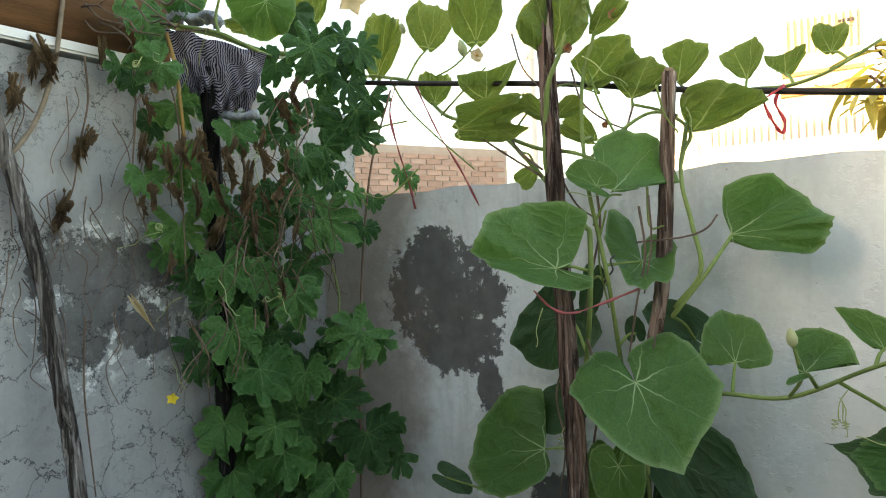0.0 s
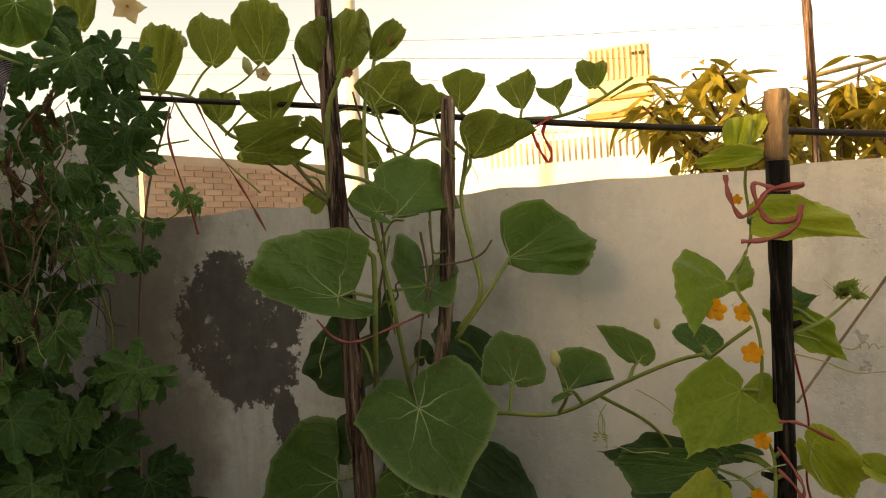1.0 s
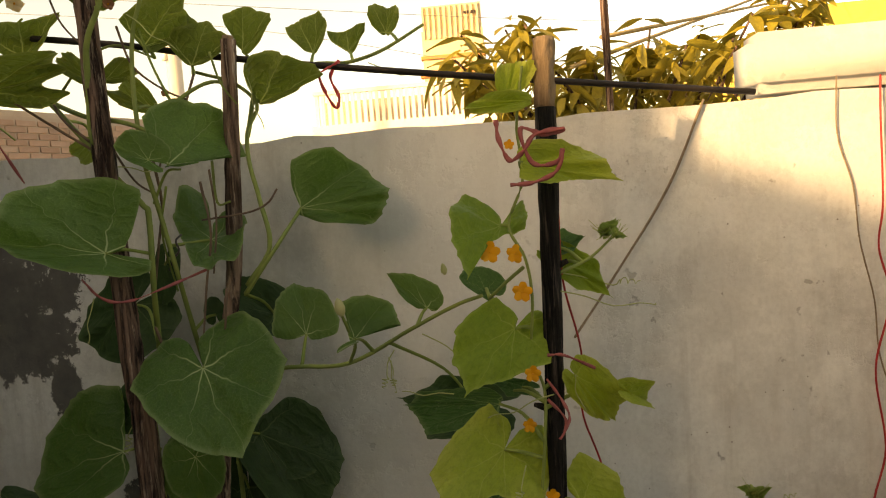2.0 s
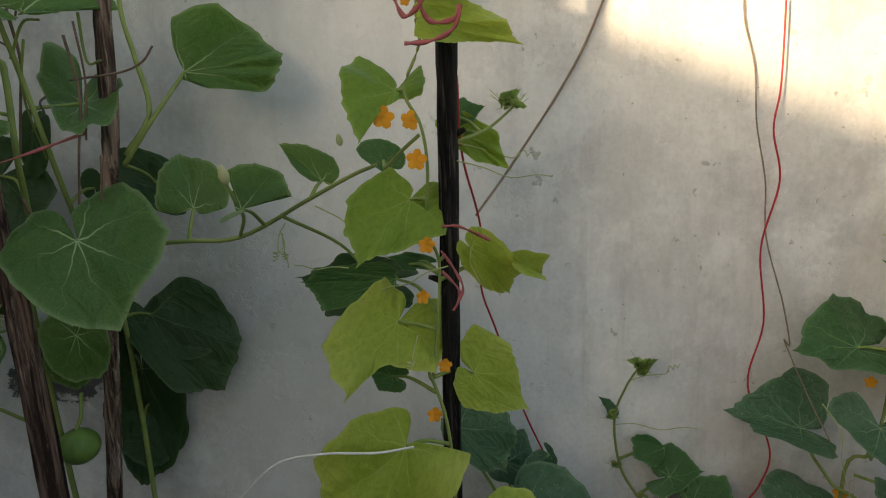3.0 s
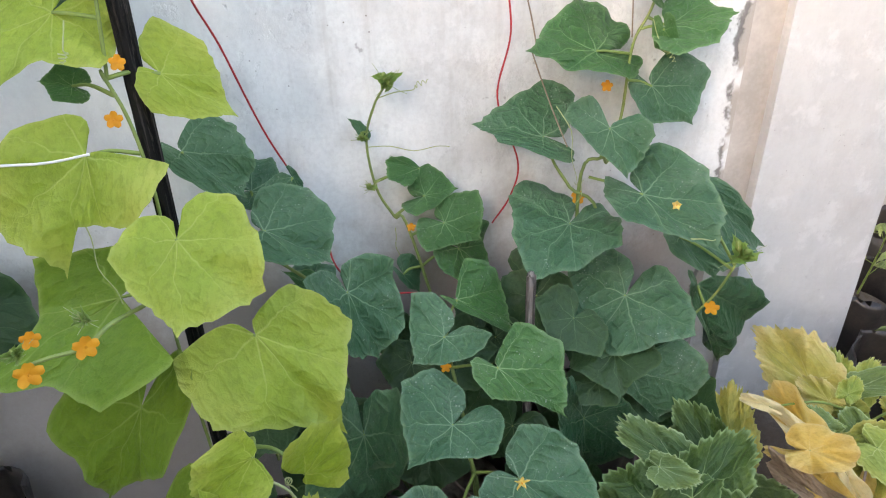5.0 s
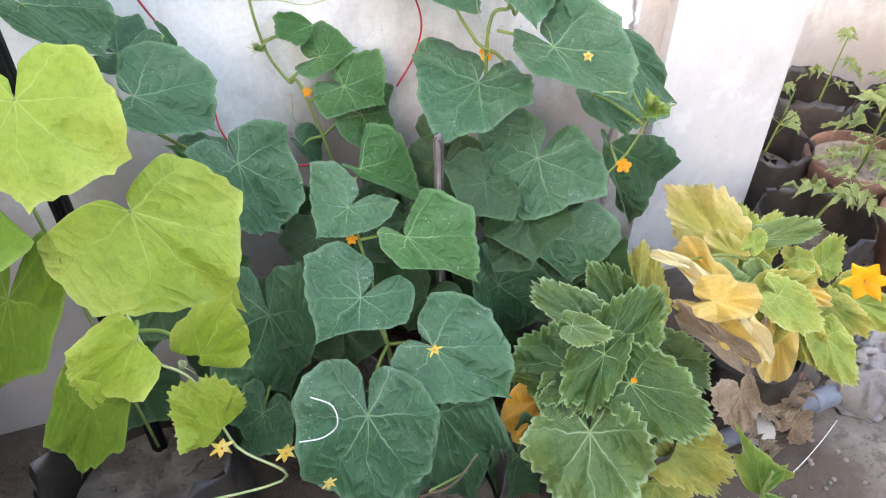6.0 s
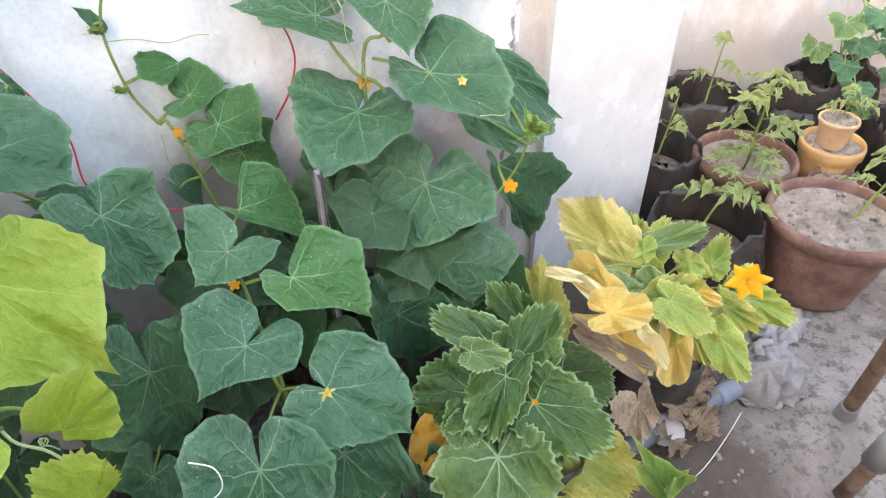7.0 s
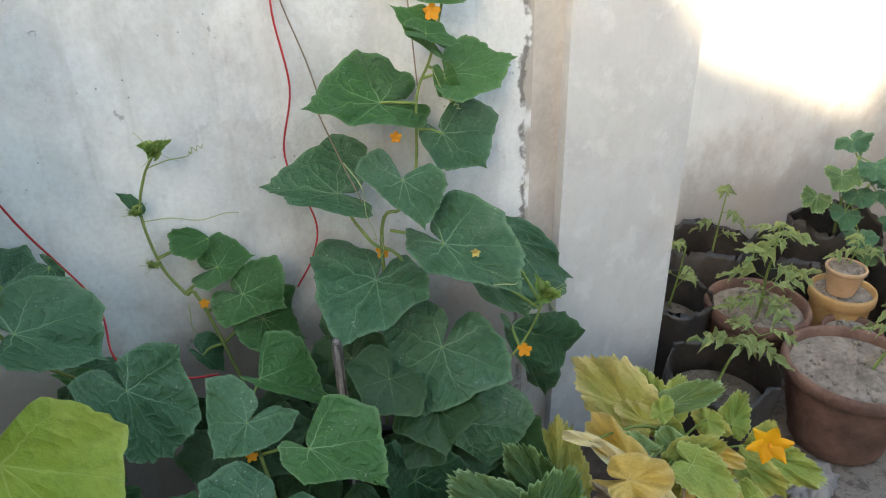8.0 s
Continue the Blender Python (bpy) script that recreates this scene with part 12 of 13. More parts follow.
def grow_bag(x, y, r, h, label, seed=1, soil=0.80, material=None):
    """A crumpled black plastic grow bag with a folded rim, filled with earth."""
    rng = random.Random(seed)
    foot = base("grow_bag", x, y, 0.0, label, "grow bag", "grow bags")
    bm = bmesh.new()
    sides, rows = 44, 14
    ph = [rng.uniform(0, 6.3) for _ in range(6)]
    rings = []
    for i in range(rows + 6):
        outside = i <= rows
        f = i / rows if outside else 1 - (i - rows) * 0.075
        ring = []
        for k in range(sides):
            a = 2 * math.pi * k / sides
            crease = 0.05 * math.sin(5 * a + ph[0] + 3 * f) + 0.035 * math.sin(9 * a + ph[1] - 5 * f) + 0.02 * math.sin(17 * a + ph[2] + 9 * f) + 0.015 * rng.uniform(-1, 1)
            rr = r * (0.90 + 0.14 * math.sin(math.pi * min(1, f) * 0.75) + crease * (0.4 + 0.6 * f)) - (0 if outside else 0.0022)
            top = 0.035 * h * math.sin(2 * a + ph[3]) + 0.02 * h * math.sin(5 * a + ph[4]) + 0.030 * h * rng.uniform(-1, 1)
            ring.append(bm.verts.new((x + rr * math.cos(a), y + rr * math.sin(a), max(0.0, f * h + top * f))))
        rings.append(ring)
    for a, b in zip(rings, rings[1:]):
        for k in range(sides):
            bm.faces.new((a[k], a[(k + 1) % sides], b[(k + 1) % sides], b[k]))
    bm.faces.new(rings[0][::-1])
    part("bag", bm, black_plastic, foot)
    earth(foot, Matrix.Translation((x, y, 0)), 0.95 * r, soil * h, seed, material)
    return foot


clay_pot(2.305, 1.025, 0.0, 0.160, 0.24, "large terracotta pot with dry sandy soil", 0.90, 2)
clay_pot(2.315, 1.33, 0.0, 0.135, 0.24, "wide terracotta pot holding a tomato seedling", 0.88, 3)
clay_pot(2.50, 1.165, 0.0, 0.075, 0.19, "small dark terracotta pot with peaty soil", 0.9, 4)
clay_pot(2.585, 1.27, 0.0, 0.085, 0.24, "ochre clay pot carrying a smaller pot", 0.93, 5, plain_material("ochre_clay", (0.40, 0.22, 0.08), (0.55, 0.34, 0.15), 14, 0.8, 0.3, 0.003))
clay_pot(2.565, 1.265, 0.232, 0.052, 0.085, "little ochre clay pot standing in another pot", 0.9, 6, plain_material("pale_clay", (0.50, 0.30, 0.16), (0.62, 0.42, 0.26), 14, 0.8, 0.3, 0.003))
clay_pot(2.72, 0.98, 0.0, 0.15, 0.25, "terracotta pot beside the yard path", 0.88, 7)
grow_bag(2.005, 1.155, 0.125, 0.25, "black plastic grow bag with a drooping tomato plant", 11, 0.58, soil_mat)
grow_bag(2.115, 1.475, 0.125, 0.26, "black plastic grow bag behind the wall end", 12, 0.58, soil_mat)
grow_bag(2.44, 1.63, 0.125, 0.27, "black plastic grow bag against the far wall", 13, 0.58, soil_mat)
grow_bag(2.62, 1.48, 0.12, 0.27, "crumpled black plastic grow bag between the pots", 14, 0.58, soil_mat)
grow_bag(2.84, 1.50, 0.135, 0.30, "black plastic grow bag with a round-leaved gourd plant", 15, 0.58, soil_mat)
grow_bag(2.86, 1.22, 0.12, 0.26, "black plastic grow bag beside the clay pots", 16, 0.58, soil_mat)
grow_bag(1.30, 0.86, 0.125, 0.22, "black plastic grow bag under the green squash", 17, 0.58, soil_mat)
grow_bag(1.70, 0.96, 0.115, 0.15, "low black plastic grow bag under the yellow squash", 18, 0.58, soil_mat)
grow_bag(1.20, 1.19, 0.13, 0.26, "black plastic grow bag of the dark cucumber", 19, 0.58, soil_mat)
grow_bag(0.92, 1.13, 0.13, 0.26, "black plastic grow bag against the wall", 20, 0.58, soil_mat)
grow_bag(0.53, 0.97, 0.14, 0.30, "black plastic grow bag at the foot of the dark pole", 21, 0.58, soil_mat)
grow_bag(0.94, 0.82, 0.13, 0.24, "black plastic grow bag hidden under cucumber leaves", 22, 0.58, soil_mat)
grow_bag(0.03, 1.15, 0.15, 0.28, "black plastic grow bag of the pumpkin vine", 23, 0.58, soil_mat)
stake([(1.066, 1.07, -0.02), (1.064, 1.075, 0.35), (1.062, 1.08, 0.68)], 0.0090, 0.0080, "short_stake", "short grey weathered stake among the cucumber leaves", "stake", grey_wood, 31, cap=grey_wood)


# ---- tomato plants ----
def tomato(points, label, leaves, seed, scale=1.0, group="tomato seedlings"):
    """A thin stem with feathered leaves of five to seven leaflets."""
    rng = random.Random(seed)
    plant = base("tomato_plant", *points[0], label, "tomato plant", group)
    line = smooth_line(points, 8)
    part("stem", tube_bm(points, 0.0032 * scale, 0.0018 * scale, 6, 6), petiole_green, plant)
    for k in range(leaves):
        t = 0.30 + 0.70 * k / max(1, leaves - 1)
        p = line[int(t * (len(line) - 1))]
        a = 2.4 * k + rng.uniform(-0.4, 0.4)
        size = scale * rng.uniform(0.055, 0.085) * (1.1 - 0.35 * t)
        out = Vector((math.cos(a), math.sin(a), rng.uniform(0.0, 0.5)))
        tip = p + out * size - Vector((0, 0, 0.25 * size))
        mid = p + out * size * 0.55 + Vector((0, 0, 0.12 * size))
        axis = smooth_line([p, mid, tip], 6)
        holder = part("leaf", tube_bm([p, mid, tip], 0.0011 * scale, 0.0006 * scale, 5, 4), petiole_green, plant)
        side = out.cross(Vector((0, 0, 1))).normalized()
        spots = [(0.48, 1), (0.48, -1), (0.78, 1), (0.78, -1), (1.0, 0)]
        for f, s in spots:
            q = axis[int(f * (len(axis) - 1))]
            way = (side * s + out * (0.5 if s else 1.0) + Vector((0, 0, rng.uniform(-0.6, 0.0)))).normalized()
            ln = size * rng.uniform(0.40, 0.64)
            bm = leaf_bm("serrate", ln, 0.25 * ln, 0.22 * ln, rng, n=16, rings=3, wave=0.2, droop=0.4, fold=0.4)
            me = bpy.data.meshes.new("leaflet")
            bm.to_mesh(me)
            bm.free()
            me.polygons.foreach_set("use_smooth", [True] * len(me.polygons))
            me.materials.append(leaf_tomato)
            ob = new("leaflet", me)
            ob.matrix_basis = frame_at(q, q + way * ln, Vector((rng.uniform(-0.4, 0.4), rng.uniform(-0.6, 0.1), 1)))
            attach(ob, holder)
    return plant


tomato([(2.33, 1.33, 0.21), (2.34, 1.34, 0.29), (2.335, 1.33, 0.38), (2.34, 1.33, 0.47)], "leafy tomato seedling in a wide clay pot", 8, 1, 1.35)
tomato([(2.28, 1.30, 0.21), (2.25, 1.27, 0.28), (2.24, 1.26, 0.33)], "short grey-green tomato seedling in a wide clay pot", 6, 12, 1.1)
tomato([(2.00, 1.16, 0.19), (2.03, 1.15, 0.28), (2.06, 1.13, 0.32), (2.05, 1.11, 0.35)], "drooping tomato seedling in a grow bag", 7, 2, 1.1)
tomato([(2.32, 1.00, 0.21), (2.35, 0.985, 0.30), (2.375, 0.97, 0.38), (2.37, 0.97, 0.45)], "lanky tomato seedling in a large clay pot", 6, 3, 1.2)
tomato([(2.45, 1.63, 0.21), (2.46, 1.63, 0.33), (2.46, 1.62, 0.44)], "thin pale tomato seedling near the far wall", 5, 4, 1.0)
tomato([(2.12, 1.46, 0.21), (2.13, 1.45, 0.32), (2.13, 1.44, 0.41)], "thin tomato seedling behind the wall end", 5, 5, 0.9)
tomato([(2.565, 1.265, 0.30), (2.575, 1.26, 0.36), (2.58, 1.255, 0.40)], "small yellowing seedling in a little clay pot", 5, 6, 0.8)
tomato([(2.72, 0.98, 0.21), (2.70, 0.97, 0.32), (2.68, 0.96, 0.42)], "tomato seedling in a terracotta pot", 6, 7, 1.1)

# round-leaved gourd in the far bag
far_gourd = base("gourd_plant", 2.84, 1.50, 0.25, "young gourd plant with round leaves by the far wall", "gourd plant")
stem_part(far_gourd, [(2.84, 1.50, 0.25), (2.82, 1.49, 0.38), (2.84, 1.48, 0.52)], 0.005, 0.004)
for k, (dx, dy, dz, s) in enumerate([(-0.13, -0.06, 0.23, 0.055), (-0.04, -0.10, 0.25, 0.06), (0.05, -0.09, 0.21, 0.06), (0.12, -0.04, 0.18, 0.055), (-0.10, -0.14, 0.06, 0.05), (0.02, -0.15, 0.09, 0.05), (-0.05, -0.15, -0.01, 0.045), (0.10, -0.13, 0.08, 0.055), (0.0, 0.02, 0.29, 0.055), (-0.16, -0.02, 0.15, 0.045), (-0.08, -0.09, 0.17, 0.05), (0.02, -0.12, 0.16, 0.055), (0.08, -0.10, 0.27, 0.05), (-0.13, -0.10, 0.12, 0.045), (-0.02, -0.06, 0.22, 0.05), (0.14, -0.10, 0.12, 0.05)]):
    o = Vector((2.84 + dx, 1.50 + dy, 0.27 + dz))
    leaf(far_gourd, "serrate", leaf_dark if k % 3 else leaf_squash_mid, o, o + Vector((dx * 0.35, -0.80 * s, -0.50 * s)), (-0.35, -0.45, 0.8), 0.95 * s, 0.95 * s, stem=(2.835, 1.49, 0.32 + 0.1 * (k % 3)), petiole=0.002, wave=0.14, left=(0.15, 0.45, 0.35, 0.75, -0.40), right=(0.12, 0.50, 0.30, 0.80, -0.45))


# ---- on the path ----
def sack(x, y, sx, sy, h, label, seed, name="plastic_sack", material=None):
    """A slumped, knotted plastic bag full of folds."""
    rng = random.Random(seed)
    foot = base(name, x, y, 0.0, label, "sack")
    bm = bmesh.new()
    bmesh.ops.create_icosphere(bm, subdivisions=5, radius=1.0)
    folds = []
    for k in range(26):
        a = Vector((rng.uniform(-1, 1), rng.uniform(-1, 1), rng.uniform(-0.5, 0.5))).normalized()
        folds.append((a, rng.uniform(-0.6, 0.6), rng.choice((1, 1, -1)) * rng.uniform(0.09, 0.20), rng.uniform(0.07, 0.15), Vector((rng.uniform(0, 9), 0, 0))))
    for v in bm.verts:
        d = v.co.normalized()
        k = 0.80
        for a, o, amp, wide, off in folds:
            w = d.dot(a) - o + 0.16 * noise.noise(d * 1.6 + off)
            span = max(0.0, 0.5 + noise.noise(d * 1.3 + off * 2))
            k += amp * span * max(0.0, 1 - abs(w) / wide) ** 1.3
        q = d * k
        z = q.z * (h if q.z > 0 else 0.25 * h)
        v.co = Vector((x + q.x * sx, y + q.y * sy, max(0.0, z + 0.14 * h)))
    part("bag", bm, material or grey_plastic, foot)
    kn = Vector((x - 0.3 * sx, y + 0.25 * sy, h * 0.92))
    part("knot", tube_bm([kn, kn + Vector((0.01, 0.01, 0.02)), kn + Vector((0.035, 0.0, 0.022))], 0.014, 0.007, 9, 5, 0.35, rng), material or grey_plastic, foot)
    return foot


sack(1.952, 0.835, 0.105, 0.090, 0.098, "crumpled grey plastic bag on the ground", 3)
sack(2.11, 0.945, 0.095, 0.062, 0.045, "flattened grey plastic sack beside the big pot", 8)
pipe_grey = plain_material("pipe_grey", (0.11, 0.12, 0.14), (0.20, 0.215, 0.24), 14, 0.55, 0.3, 0.001)
pipe = base("plastic_pipe", 1.56, 0.83, 0.025, "short grey plastic pipe lying under the squash", "pipe")
part("tube", lathe_bm([(0.019, 0.0), (0.019, 0.34), (0.016, 0.34), (0.016, 0.02)], 20, frame_at((1.545, 0.825, 0.0205), (1.545, 0.825, 1.0), (1, 0.06, 0))), pipe_grey, pipe)
part("coupling", lathe_bm([(0.0215, 0.265), (0.0225, 0.27), (0.0225, 0.335), (0.0205, 0.344), (0.0165, 0.344), (0.0165, 0.32)], 20, frame_at((1.545, 0.825, 0.0205), (1.545, 0.825, 1.0), (1, 0.06, 0))), plain_material("blue_grey_plastic", (0.13, 0.15, 0.18), (0.20, 0.22, 0.26), 20, 0.5, 0.2, 0.001), pipe)
bed = base("metal_cot", 1.9, 0.5, 0.0, "rusty tubular cot legs with rubber feet", "cot")
part("leg", tube_bm([(2.033, 0.690, 0.012), (1.965, 0.655, 0.25), (1.90, 0.62, 0.55)], 0.016, 0.016, 14, 4, 0.02), rust, bed)
part("foot_cap", tube_bm([(2.036, 0.692, 0.0), (2.030, 0.688, 0.03), (2.022, 0.684, 0.055)], 0.022, 0.020, 14, 3), rubber_grey, bed)
part("leg", tube_bm([(1.86, 0.560, 0.012), (1.875, 0.535, 0.25), (1.89, 0.51, 0.55)], 0.016, 0.016, 14, 4, 0.02), rust, bed)
part("collar", tube_bm([(1.868, 0.547, 0.13), (1.8755, 0.534, 0.25)], 0.023, 0.024, 14, 3, 0.02), rubber_grey, bed)
part("rail", tube_bm([(1.90, 0.62, 0.55), (1.895, 0.56, 0.555), (1.89, 0.51, 0.55)], 0.014, 0.014, 12, 4, 0.02), rust, bed)


def stone(x, y, sx, sy, sz, seed, label, material):
    foot = base("stone", x, y, 0.0, label, "stone", "stones under the squash")
    bm = bmesh.new()
    bmesh.ops.create_icosphere(bm, subdivisions=3, radius=1.0)
    for v in bm.verts:
        d = v.co.normalized()
        k = 0.85 + 0.22 * noise.noise(d * 1.6 + Vector((seed, 0, 0))) + 0.06 * noise.noise(d * 5 + Vector((0, seed, 0)))
        v.co = Vector((x + d.x * k * sx, y + d.y * k * sy, max(0.0, d.z * k * sz + 0.4 * sz)))
    part("rock", bm, material, foot)


stone(1.80, 0.915, 0.055, 0.040, 0.045, 2, "dusty brown broken brick under the squash", terracotta)
stone(1.66, 0.83, 0.040, 0.045, 0.035, 5, "dusty brown stone under the squash", bare_plaster)
# dead leaves under the squash
for k, (x, y, a, s) in enumerate([(1.72, 0.80, 0.3, 0.05), (1.69, 0.83, 1.8, 0.055), (1.74, 0.84, 2.9, 0.045), (1.64, 0.80, 4.0, 0.05), (1.77, 0.86, 5.1, 0.04)]):
    litter = base("dead_leaf", x, y, 0.02, "curled dry brown squash leaf on the ground", "dead leaf", "dead leaves")
    z = 0.03 + 0.025 * (k % 3)
    leaf(litter, "lobed", leaf_dry, (x, y, z), (x + s * math.cos(a), y + s * math.sin(a), z + 0.02), (0.2 * math.cos(3 * a), -0.4, 1), 0.8 * s, 0.7 * s, stem=(x - 0.02, y + 0.02, z - 0.012), petiole=0.0012, wave=0.3, fold=0.45, curl=0.3)


# crumbs of earth and gravel strewn over the ground by the squash
_r = random.Random(63)
_bm = bmesh.new()
for k in range(240):
    x, y = _r.uniform(1.40, 2.25), _r.uniform(0.25, 0.95)
    s = _r.uniform(0.0015, 0.0055) * (1.6 if x < 1.8 else 0.8)
    bmesh.ops.create_icosphere(_bm, subdivisions=1, radius=s, matrix=Matrix.Translation((x, y, 0.4 * s)) @ Matrix.Diagonal((1, _r.uniform(0.6, 1.2), _r.uniform(0.5, 0.9), 1)))
tagged(part("gravel", _bm, dust_soil), "scattered crumbs of dry earth and gravel on the ground", "gravel", kind="stuff")


# ---- beyond the wall ----
def house_box(parent, name, corner, way, length, depth, z0, z1, material):
    """A wall box whose front runs from corner along way (plan), going back to the left of it."""
    w = Vector((way[0], way[1], 0)).normalized()
    nrm = Vector((-w.y, w.x, 0))
    bm = bmesh.new()
    c = Vector((*corner, 0))
    plan = [c, c + w * length, c + w * length + nrm * depth, c + nrm * depth]
    lo = [bm.verts.new(p + Vector((0, 0, z0))) for p in plan]
    hi = [bm.verts.new(p + Vector((0, 0, z1))) for p in plan]
    for k in range(4):
        bm.faces.new((lo[k], lo[(k + 1) % 4], hi[(k + 1) % 4], hi[k]))
    bm.faces.new(hi)
    bm.faces.new(lo[::-1])
    return part(name, bm, material, parent, smooth=False)


# brick house, its long side in shade, its gable in the sun
brick_house = base("brick_house", -5.6, 6.9, 0.0, "low flat-roofed red brick house beyond the garden wall", "house", "houses beyond the wall")
house_box(brick_house, "wall", (-5.6, 6.9), (0.43, 0.90), 2.85, 3.0, 0.0, 2.80, mortar)
house_box(brick_house, "gable", (-8.31, 8.19), (0.9029, -0.4299), 2.995, 0.04, 0.0, 2.82, cream_paint)
house_box(brick_house, "coping", (-5.62, 6.86), (0.43, 0.90), 2.92, 0.35, 2.80, 2.87, mortar)
_way, _out = Vector((0.4311, 0.9023, 0)), Vector((0.9023, -0.4311, 0))
_bme = to_mesh("brick", box_bm(-0.115, 0.115, -0.012, 0.012, -0.033, 0.033, 0.004), False)
_bme.materials.append(brick_mat)
for row in range(15):
    for col in range(11):
        s = 0.13 + 0.255 * col + (0.127 if row % 2 else 0)
        if s > 2.72:
            continue
        b = new("brick", _bme)
        q = Vector((-5.6, 6.9, 0)) + _way * s + _out * 0.004 + Vector((0, 0, 1.63 + 0.078 * row))
        b.matrix_basis = Matrix.Translation(q) @ Matrix.Rotation(math.atan2(_way.y, _way.x), 4, "Z")
        attach(b, brick_house)

# electricity pole and wires
power_pole = base("utility_pole", -4.66, 11.0, 0.0, "pale concrete utility pole with overhead wires", "utility pole")
part("shaft", tube_bm([(-4.66, 11.0, 0), (-4.66, 11.0, 3.5), (-4.64, 11.0, 8.5)], 0.14, 0.10, 12, 4), concrete_pole, power_pole)
part("cross_arm", tube_bm([(-5.2, 11.0, 5.15), (-4.1, 11.0, 5.15)], 0.04, 0.04, 8, 2), concrete_pole, power_pole)
for k, z in enumerate((4.0, 4.6, 5.2)):
    part("insulator", tube_bm([(-4.75 + 0.1 * k, 10.9, z), (-4.75 + 0.1 * k, 10.9, z + 0.18)], 0.05, 0.035, 8, 2), white_paint, power_pole)
for k, (z0, z1) in enumerate([(5.2, 5.9), (4.9, 5.3), (4.6, 4.2)]):
    part("wire", tube_bm([(-16.0, 8.0 + k, z0 + 1.2), (-4.66, 10.9, z0), (2.0, 15.0, z1 - 0.3), (9.0, 19.0, z1)], 0.005, 0.005, 5, 8), wire_grey, power_pole)

# white terrace house with a slatted parapet
terrace = base("terrace_house", -3.0, 14.0, 0.0, "white flat-roofed house with a slatted terrace parapet", "house", "houses beyond the wall")
house_box(terrace, "wall", (-3.35, 14.2), (1, 0), 3.9, 4.0, 0.0, 3.15, white_paint)
house_box(terrace, "top_rail", (-3.30, 14.24), (1, 0), 3.8, 0.12, 3.78, 3.86, white_paint)
# panel added behind the slats so the gaps look shaded
house_box(terrace, "back_wall", (-3.30, 15.2), (1, 0), 3.8, 0.2, 3.15, 3.76, terrace_gap_shade)
_slat = to_mesh("slat", box_bm(-0.035, 0.035, -0.03, 0.03, 0, 0.64), False)
_slat.materials.append(white_paint)
for k in range(30):
    s = new("slat", _slat)
    s.matrix_basis = Matrix.Translation((-3.24 + 0.126 * k, 14.30, 3.145))
    attach(s, terrace)

# tall cream house with orange bands
tower = base("tall_house", -1.5, 20.0, 0.0, "tall cream house with orange bands and a ribbed top storey", "house", "houses beyond the wall")
house_box(tower, "wall", (-1.55, 20.0), (1, 0), 1.75, 3.0, 0.0, 6.25, cream_paint)
house_box(tower, "band", (-1.65, 19.9), (1, 0), 1.95, 0.3, 4.95, 5.12, orange_paint)
house_box(tower, "band", (-1.60, 19.92), (1, 0), 1.85, 0.25, 5.45, 5.55, orange_paint)
for k in range(11):
    house_box(tower, "rib", (-1.50 + 0.155 * k, 19.93), (1, 0), 0.05, 0.08, 6.02, 6.92, cream_paint)
house_box(tower, "sign_panel", (-1.50, 20.02), (1, 0), 1.68, 0.2, 6.25, 6.95, cream_paint)
for k, w in enumerate((0.07, 0.05, 0.08, 0.06)):
    house_box(tower, "sign_bar", (-0.30 + 0.095 * k, 19.90), (1, 0), w, 0.02, 6.62, 6.70, bar_metal)

# yellow house with a white corner
yellow_house = base("yellow_house", 3.7, 8.0, 0.0, "yellow house with a white corner pillar", "house", "houses beyond the wall")
house_box(yellow_house, "wall", (3.10, 8.3), (1, 0), 0.72, 3.0, 0.0, 2.85, yellow_paint)
house_box(yellow_house, "corner_pillar", (3.81, 7.95), (1, 0), 0.22, 3.0, 0.0, 3.0, white_paint)
house_box(yellow_house, "upper_wall", (4.03, 7.98), (1, 0), 3.0, 3.0, 0.0, 3.22, yellow_paint)


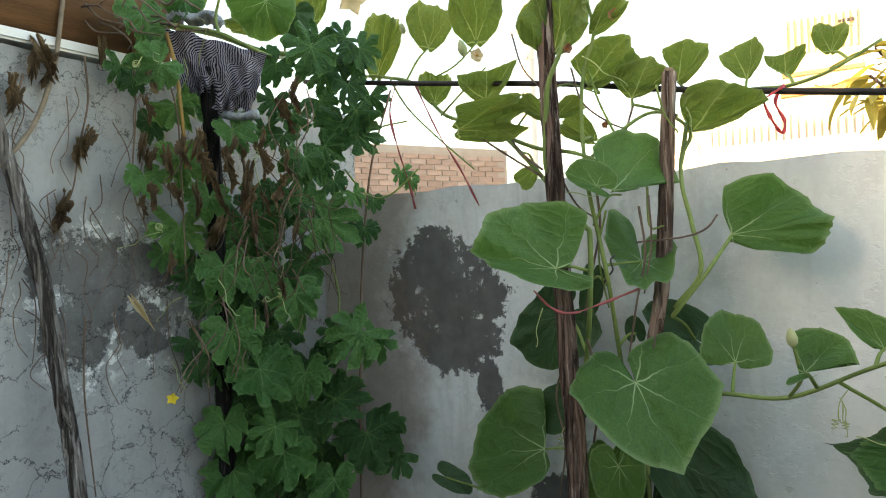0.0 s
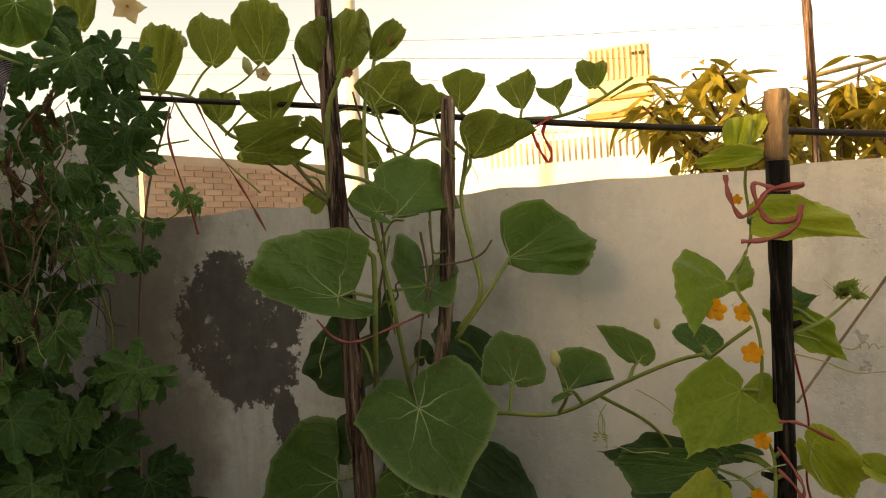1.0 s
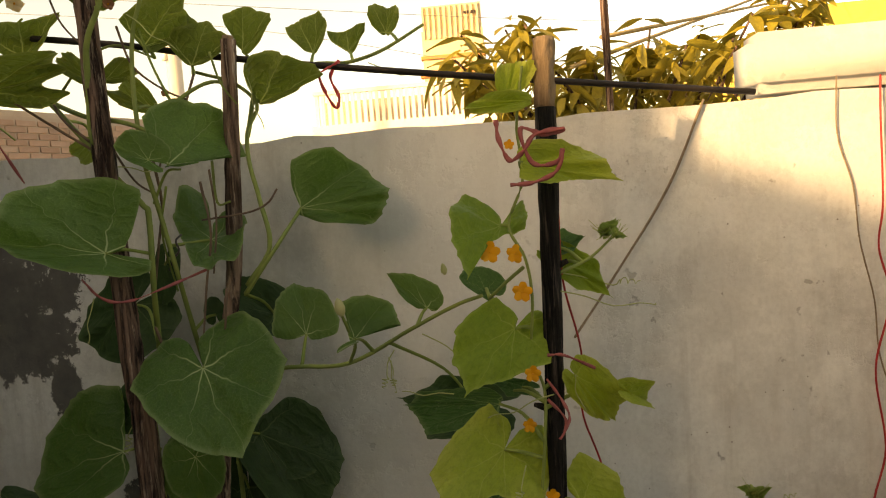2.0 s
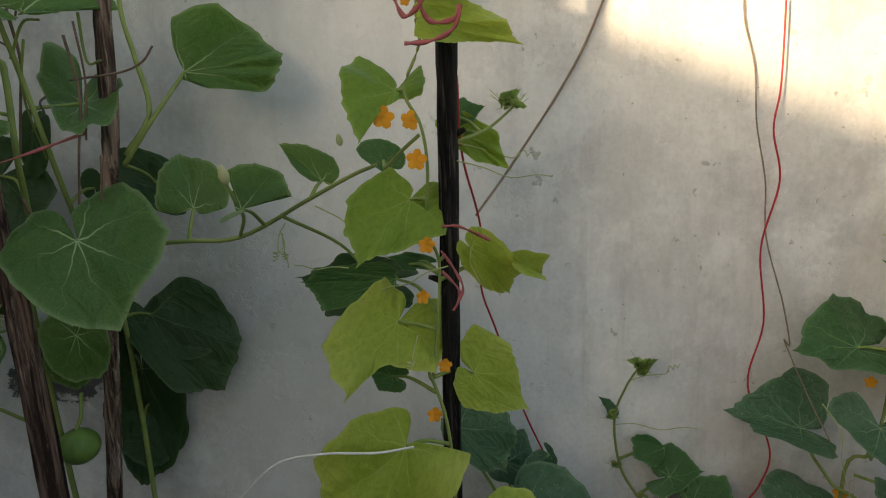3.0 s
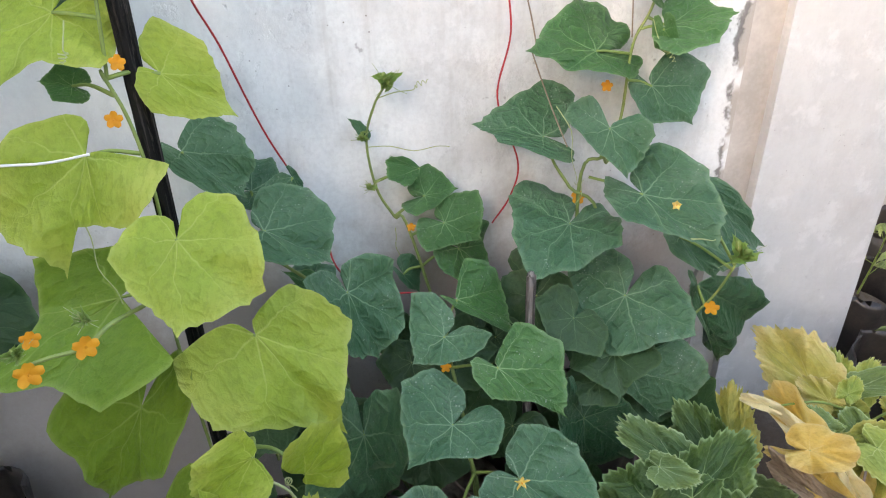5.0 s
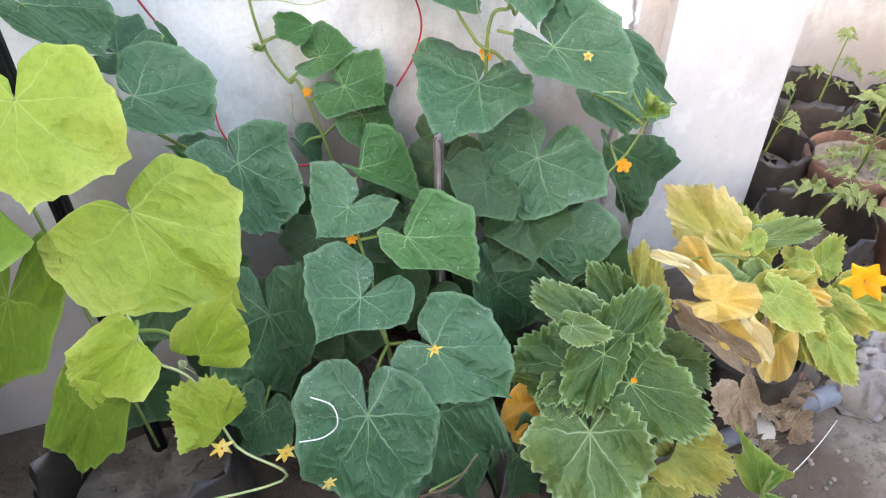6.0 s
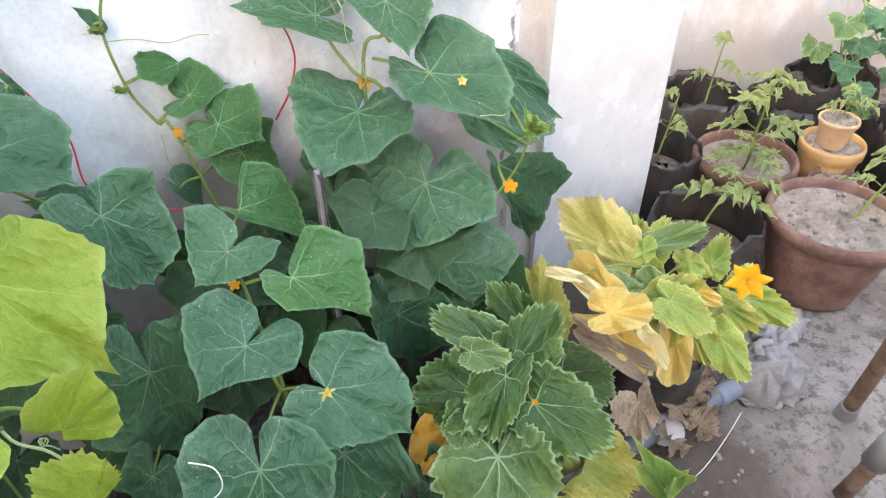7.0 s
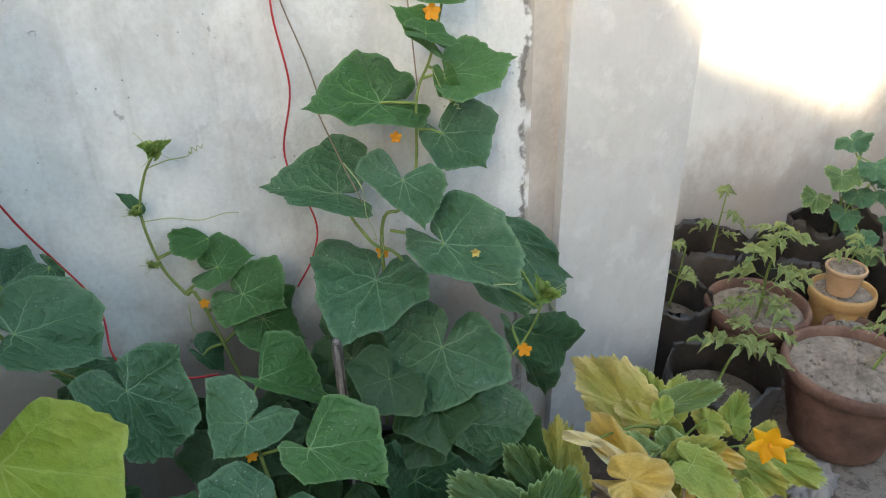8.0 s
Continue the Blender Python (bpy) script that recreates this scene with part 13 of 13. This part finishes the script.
# young mango tree just behind the wall
def mango_tree():
    rng = random.Random(21)
    tree = base("mango_tree", 1.05, 2.75, 0.0, "young mango tree with drooping sunlit yellow-green leaves", "tree")
    part("trunk", tube_bm([(1.05, 2.75, -0.02), (1.04, 2.74, 0.7), (1.07, 2.76, 1.25)], 0.045, 0.028, 10, 6, 0.1, rng), bark, tree)
    tips = []
    for k in range(27):
        a = rng.uniform(0, 6.28)
        p0 = Vector((1.05, 2.75, rng.uniform(0.9, 1.25)))
        p2 = Vector((0.34 + 1.30 * (k + rng.random()) / 27, 2.75 + rng.uniform(-0.40, 0.40), 0))
        p2.z = rng.uniform(1.78, 2.10) + 0.10 * math.sin(5 * p2.x)
        p1 = p0.lerp(p2, 0.5) + Vector((0.06 * math.cos(a), 0.06 * math.sin(a), 0.06))
        part("limb", tube_bm([p0, p1, p2], 0.014, 0.004, 6, 5, 0.08, rng), bark, tree)
        tips.append((p1, p2))
    blades = []
    for kind in range(4):
        bm = bmesh.new()
        uv = bm.loops.layers.uv.new("UVMap")
        rows, n = [], 7
        for i in range(n + 1):
            t = i / n
            w = 0.15 * math.sin(math.pi * min(1, 0.04 + 0.94 * t) ** 0.85) + 0.004
            z = -0.32 * t * t * (0.6 + 0.25 * kind)
            rows.append([(Vector((sx * w, t, z + 0.04 * abs(sx) + 0.015 * math.sin(9 * t + kind) * sx)), (5 + sx * w * 3, 5 + t)) for sx in (-1, 0, 1)])
        vs = [[bm.verts.new(p) for p, _ in r] for r in rows]
        for i in range(n):
            for j in range(2):
                f = bm.faces.new((vs[i][j], vs[i][j + 1], vs[i + 1][j + 1], vs[i + 1][j]))
                for lo, (ii, jj) in zip(f.loops, ((i, j), (i, j + 1), (i + 1, j + 1), (i + 1, j))):
                    lo[uv].uv = rows[ii][jj][1]
        me = bpy.data.meshes.new("leaf")
        bm.to_mesh(me)
        bm.free()
        me.polygons.foreach_set("use_smooth", [True] * len(me.polygons))
        me.materials.append(leaf_mango)
        blades.append(me)
    count = 0
    for p1, p2 in tips:
        for k in range(11):
            t = rng.uniform(0.62, 1.03)
            q = p1.lerp(p2, t)
            a = rng.uniform(0, 6.28)
            d = Vector((math.cos(a), math.sin(a), rng.uniform(-0.9, 0.45))).normalized()
            s = rng.uniform(0.085, 0.15)
            ob = new("leaf", blades[(k + count) % 4])
            ob.matrix_basis = frame_at(q, q + d, Vector((rng.uniform(-0.5, 0.5), rng.uniform(-0.5, 0.5), 1))) @ Matrix.Diagonal((s, s, s, 1))
            attach(ob, tree)
            count += 1
    crown = bmesh.new()
    for p1, p2 in tips:
        for k in range(30):
            q = p1.lerp(p2, rng.uniform(0.45, 1.02)) + Vector((rng.uniform(-0.07, 0.07), rng.uniform(-0.07, 0.07), rng.uniform(-0.05, 0.03)))
            a = rng.uniform(0, 6.28)
            d = Vector((math.cos(a), math.sin(a), rng.uniform(-1.0, 0.3))).normalized()
            s = rng.uniform(0.075, 0.13)
            first = len(crown.verts)
            crown.from_mesh(blades[k % 4])
            crown.verts.ensure_lookup_table()
            m = frame_at(q, q + d, Vector((rng.uniform(-0.5, 0.5), rng.uniform(-0.5, 0.5), 1))) @ Matrix.Diagonal((s, s, s, 1))
            for v in crown.verts[first:]:
                v.co = m @ v.co
    me = bpy.data.meshes.new("crown")
    crown.to_mesh(me)
    crown.free()
    me.polygons.foreach_set("use_smooth", [True] * len(me.polygons))
    if not me.materials:
        me.materials.append(leaf_mango)
    attach(tagged(new("crown", me), kind="stuff"), tree)
    return tree


mango_tree()


tan_rope = plain_material("tan_rope", (0.38, 0.27, 0.13), (0.54, 0.41, 0.23), 40, 0.9, 0.5, 0.002)
stake([(0.866, 2.300, -0.02), (0.846, 2.300, 1.912), (0.844, 2.300, 2.191)], 0.006, 0.015, "broken_stick", "broken grey stick standing behind the wall", "stick", bark, 41)
cord("rope", [(0.753, 2.420, 1.841), (2.017, 4.612, 2.505), (3.914, 7.900, 3.501)], 0.0075, tan_rope, "thick tan rope strung from the mango tree to a house", "rope")
cord("rope", [(0.850, 2.420, 1.925), (2.155, 4.612, 2.489), (4.111, 7.900, 3.335)], 0.0075, tan_rope, "thick tan rope strung from the mango tree to a house", "rope")
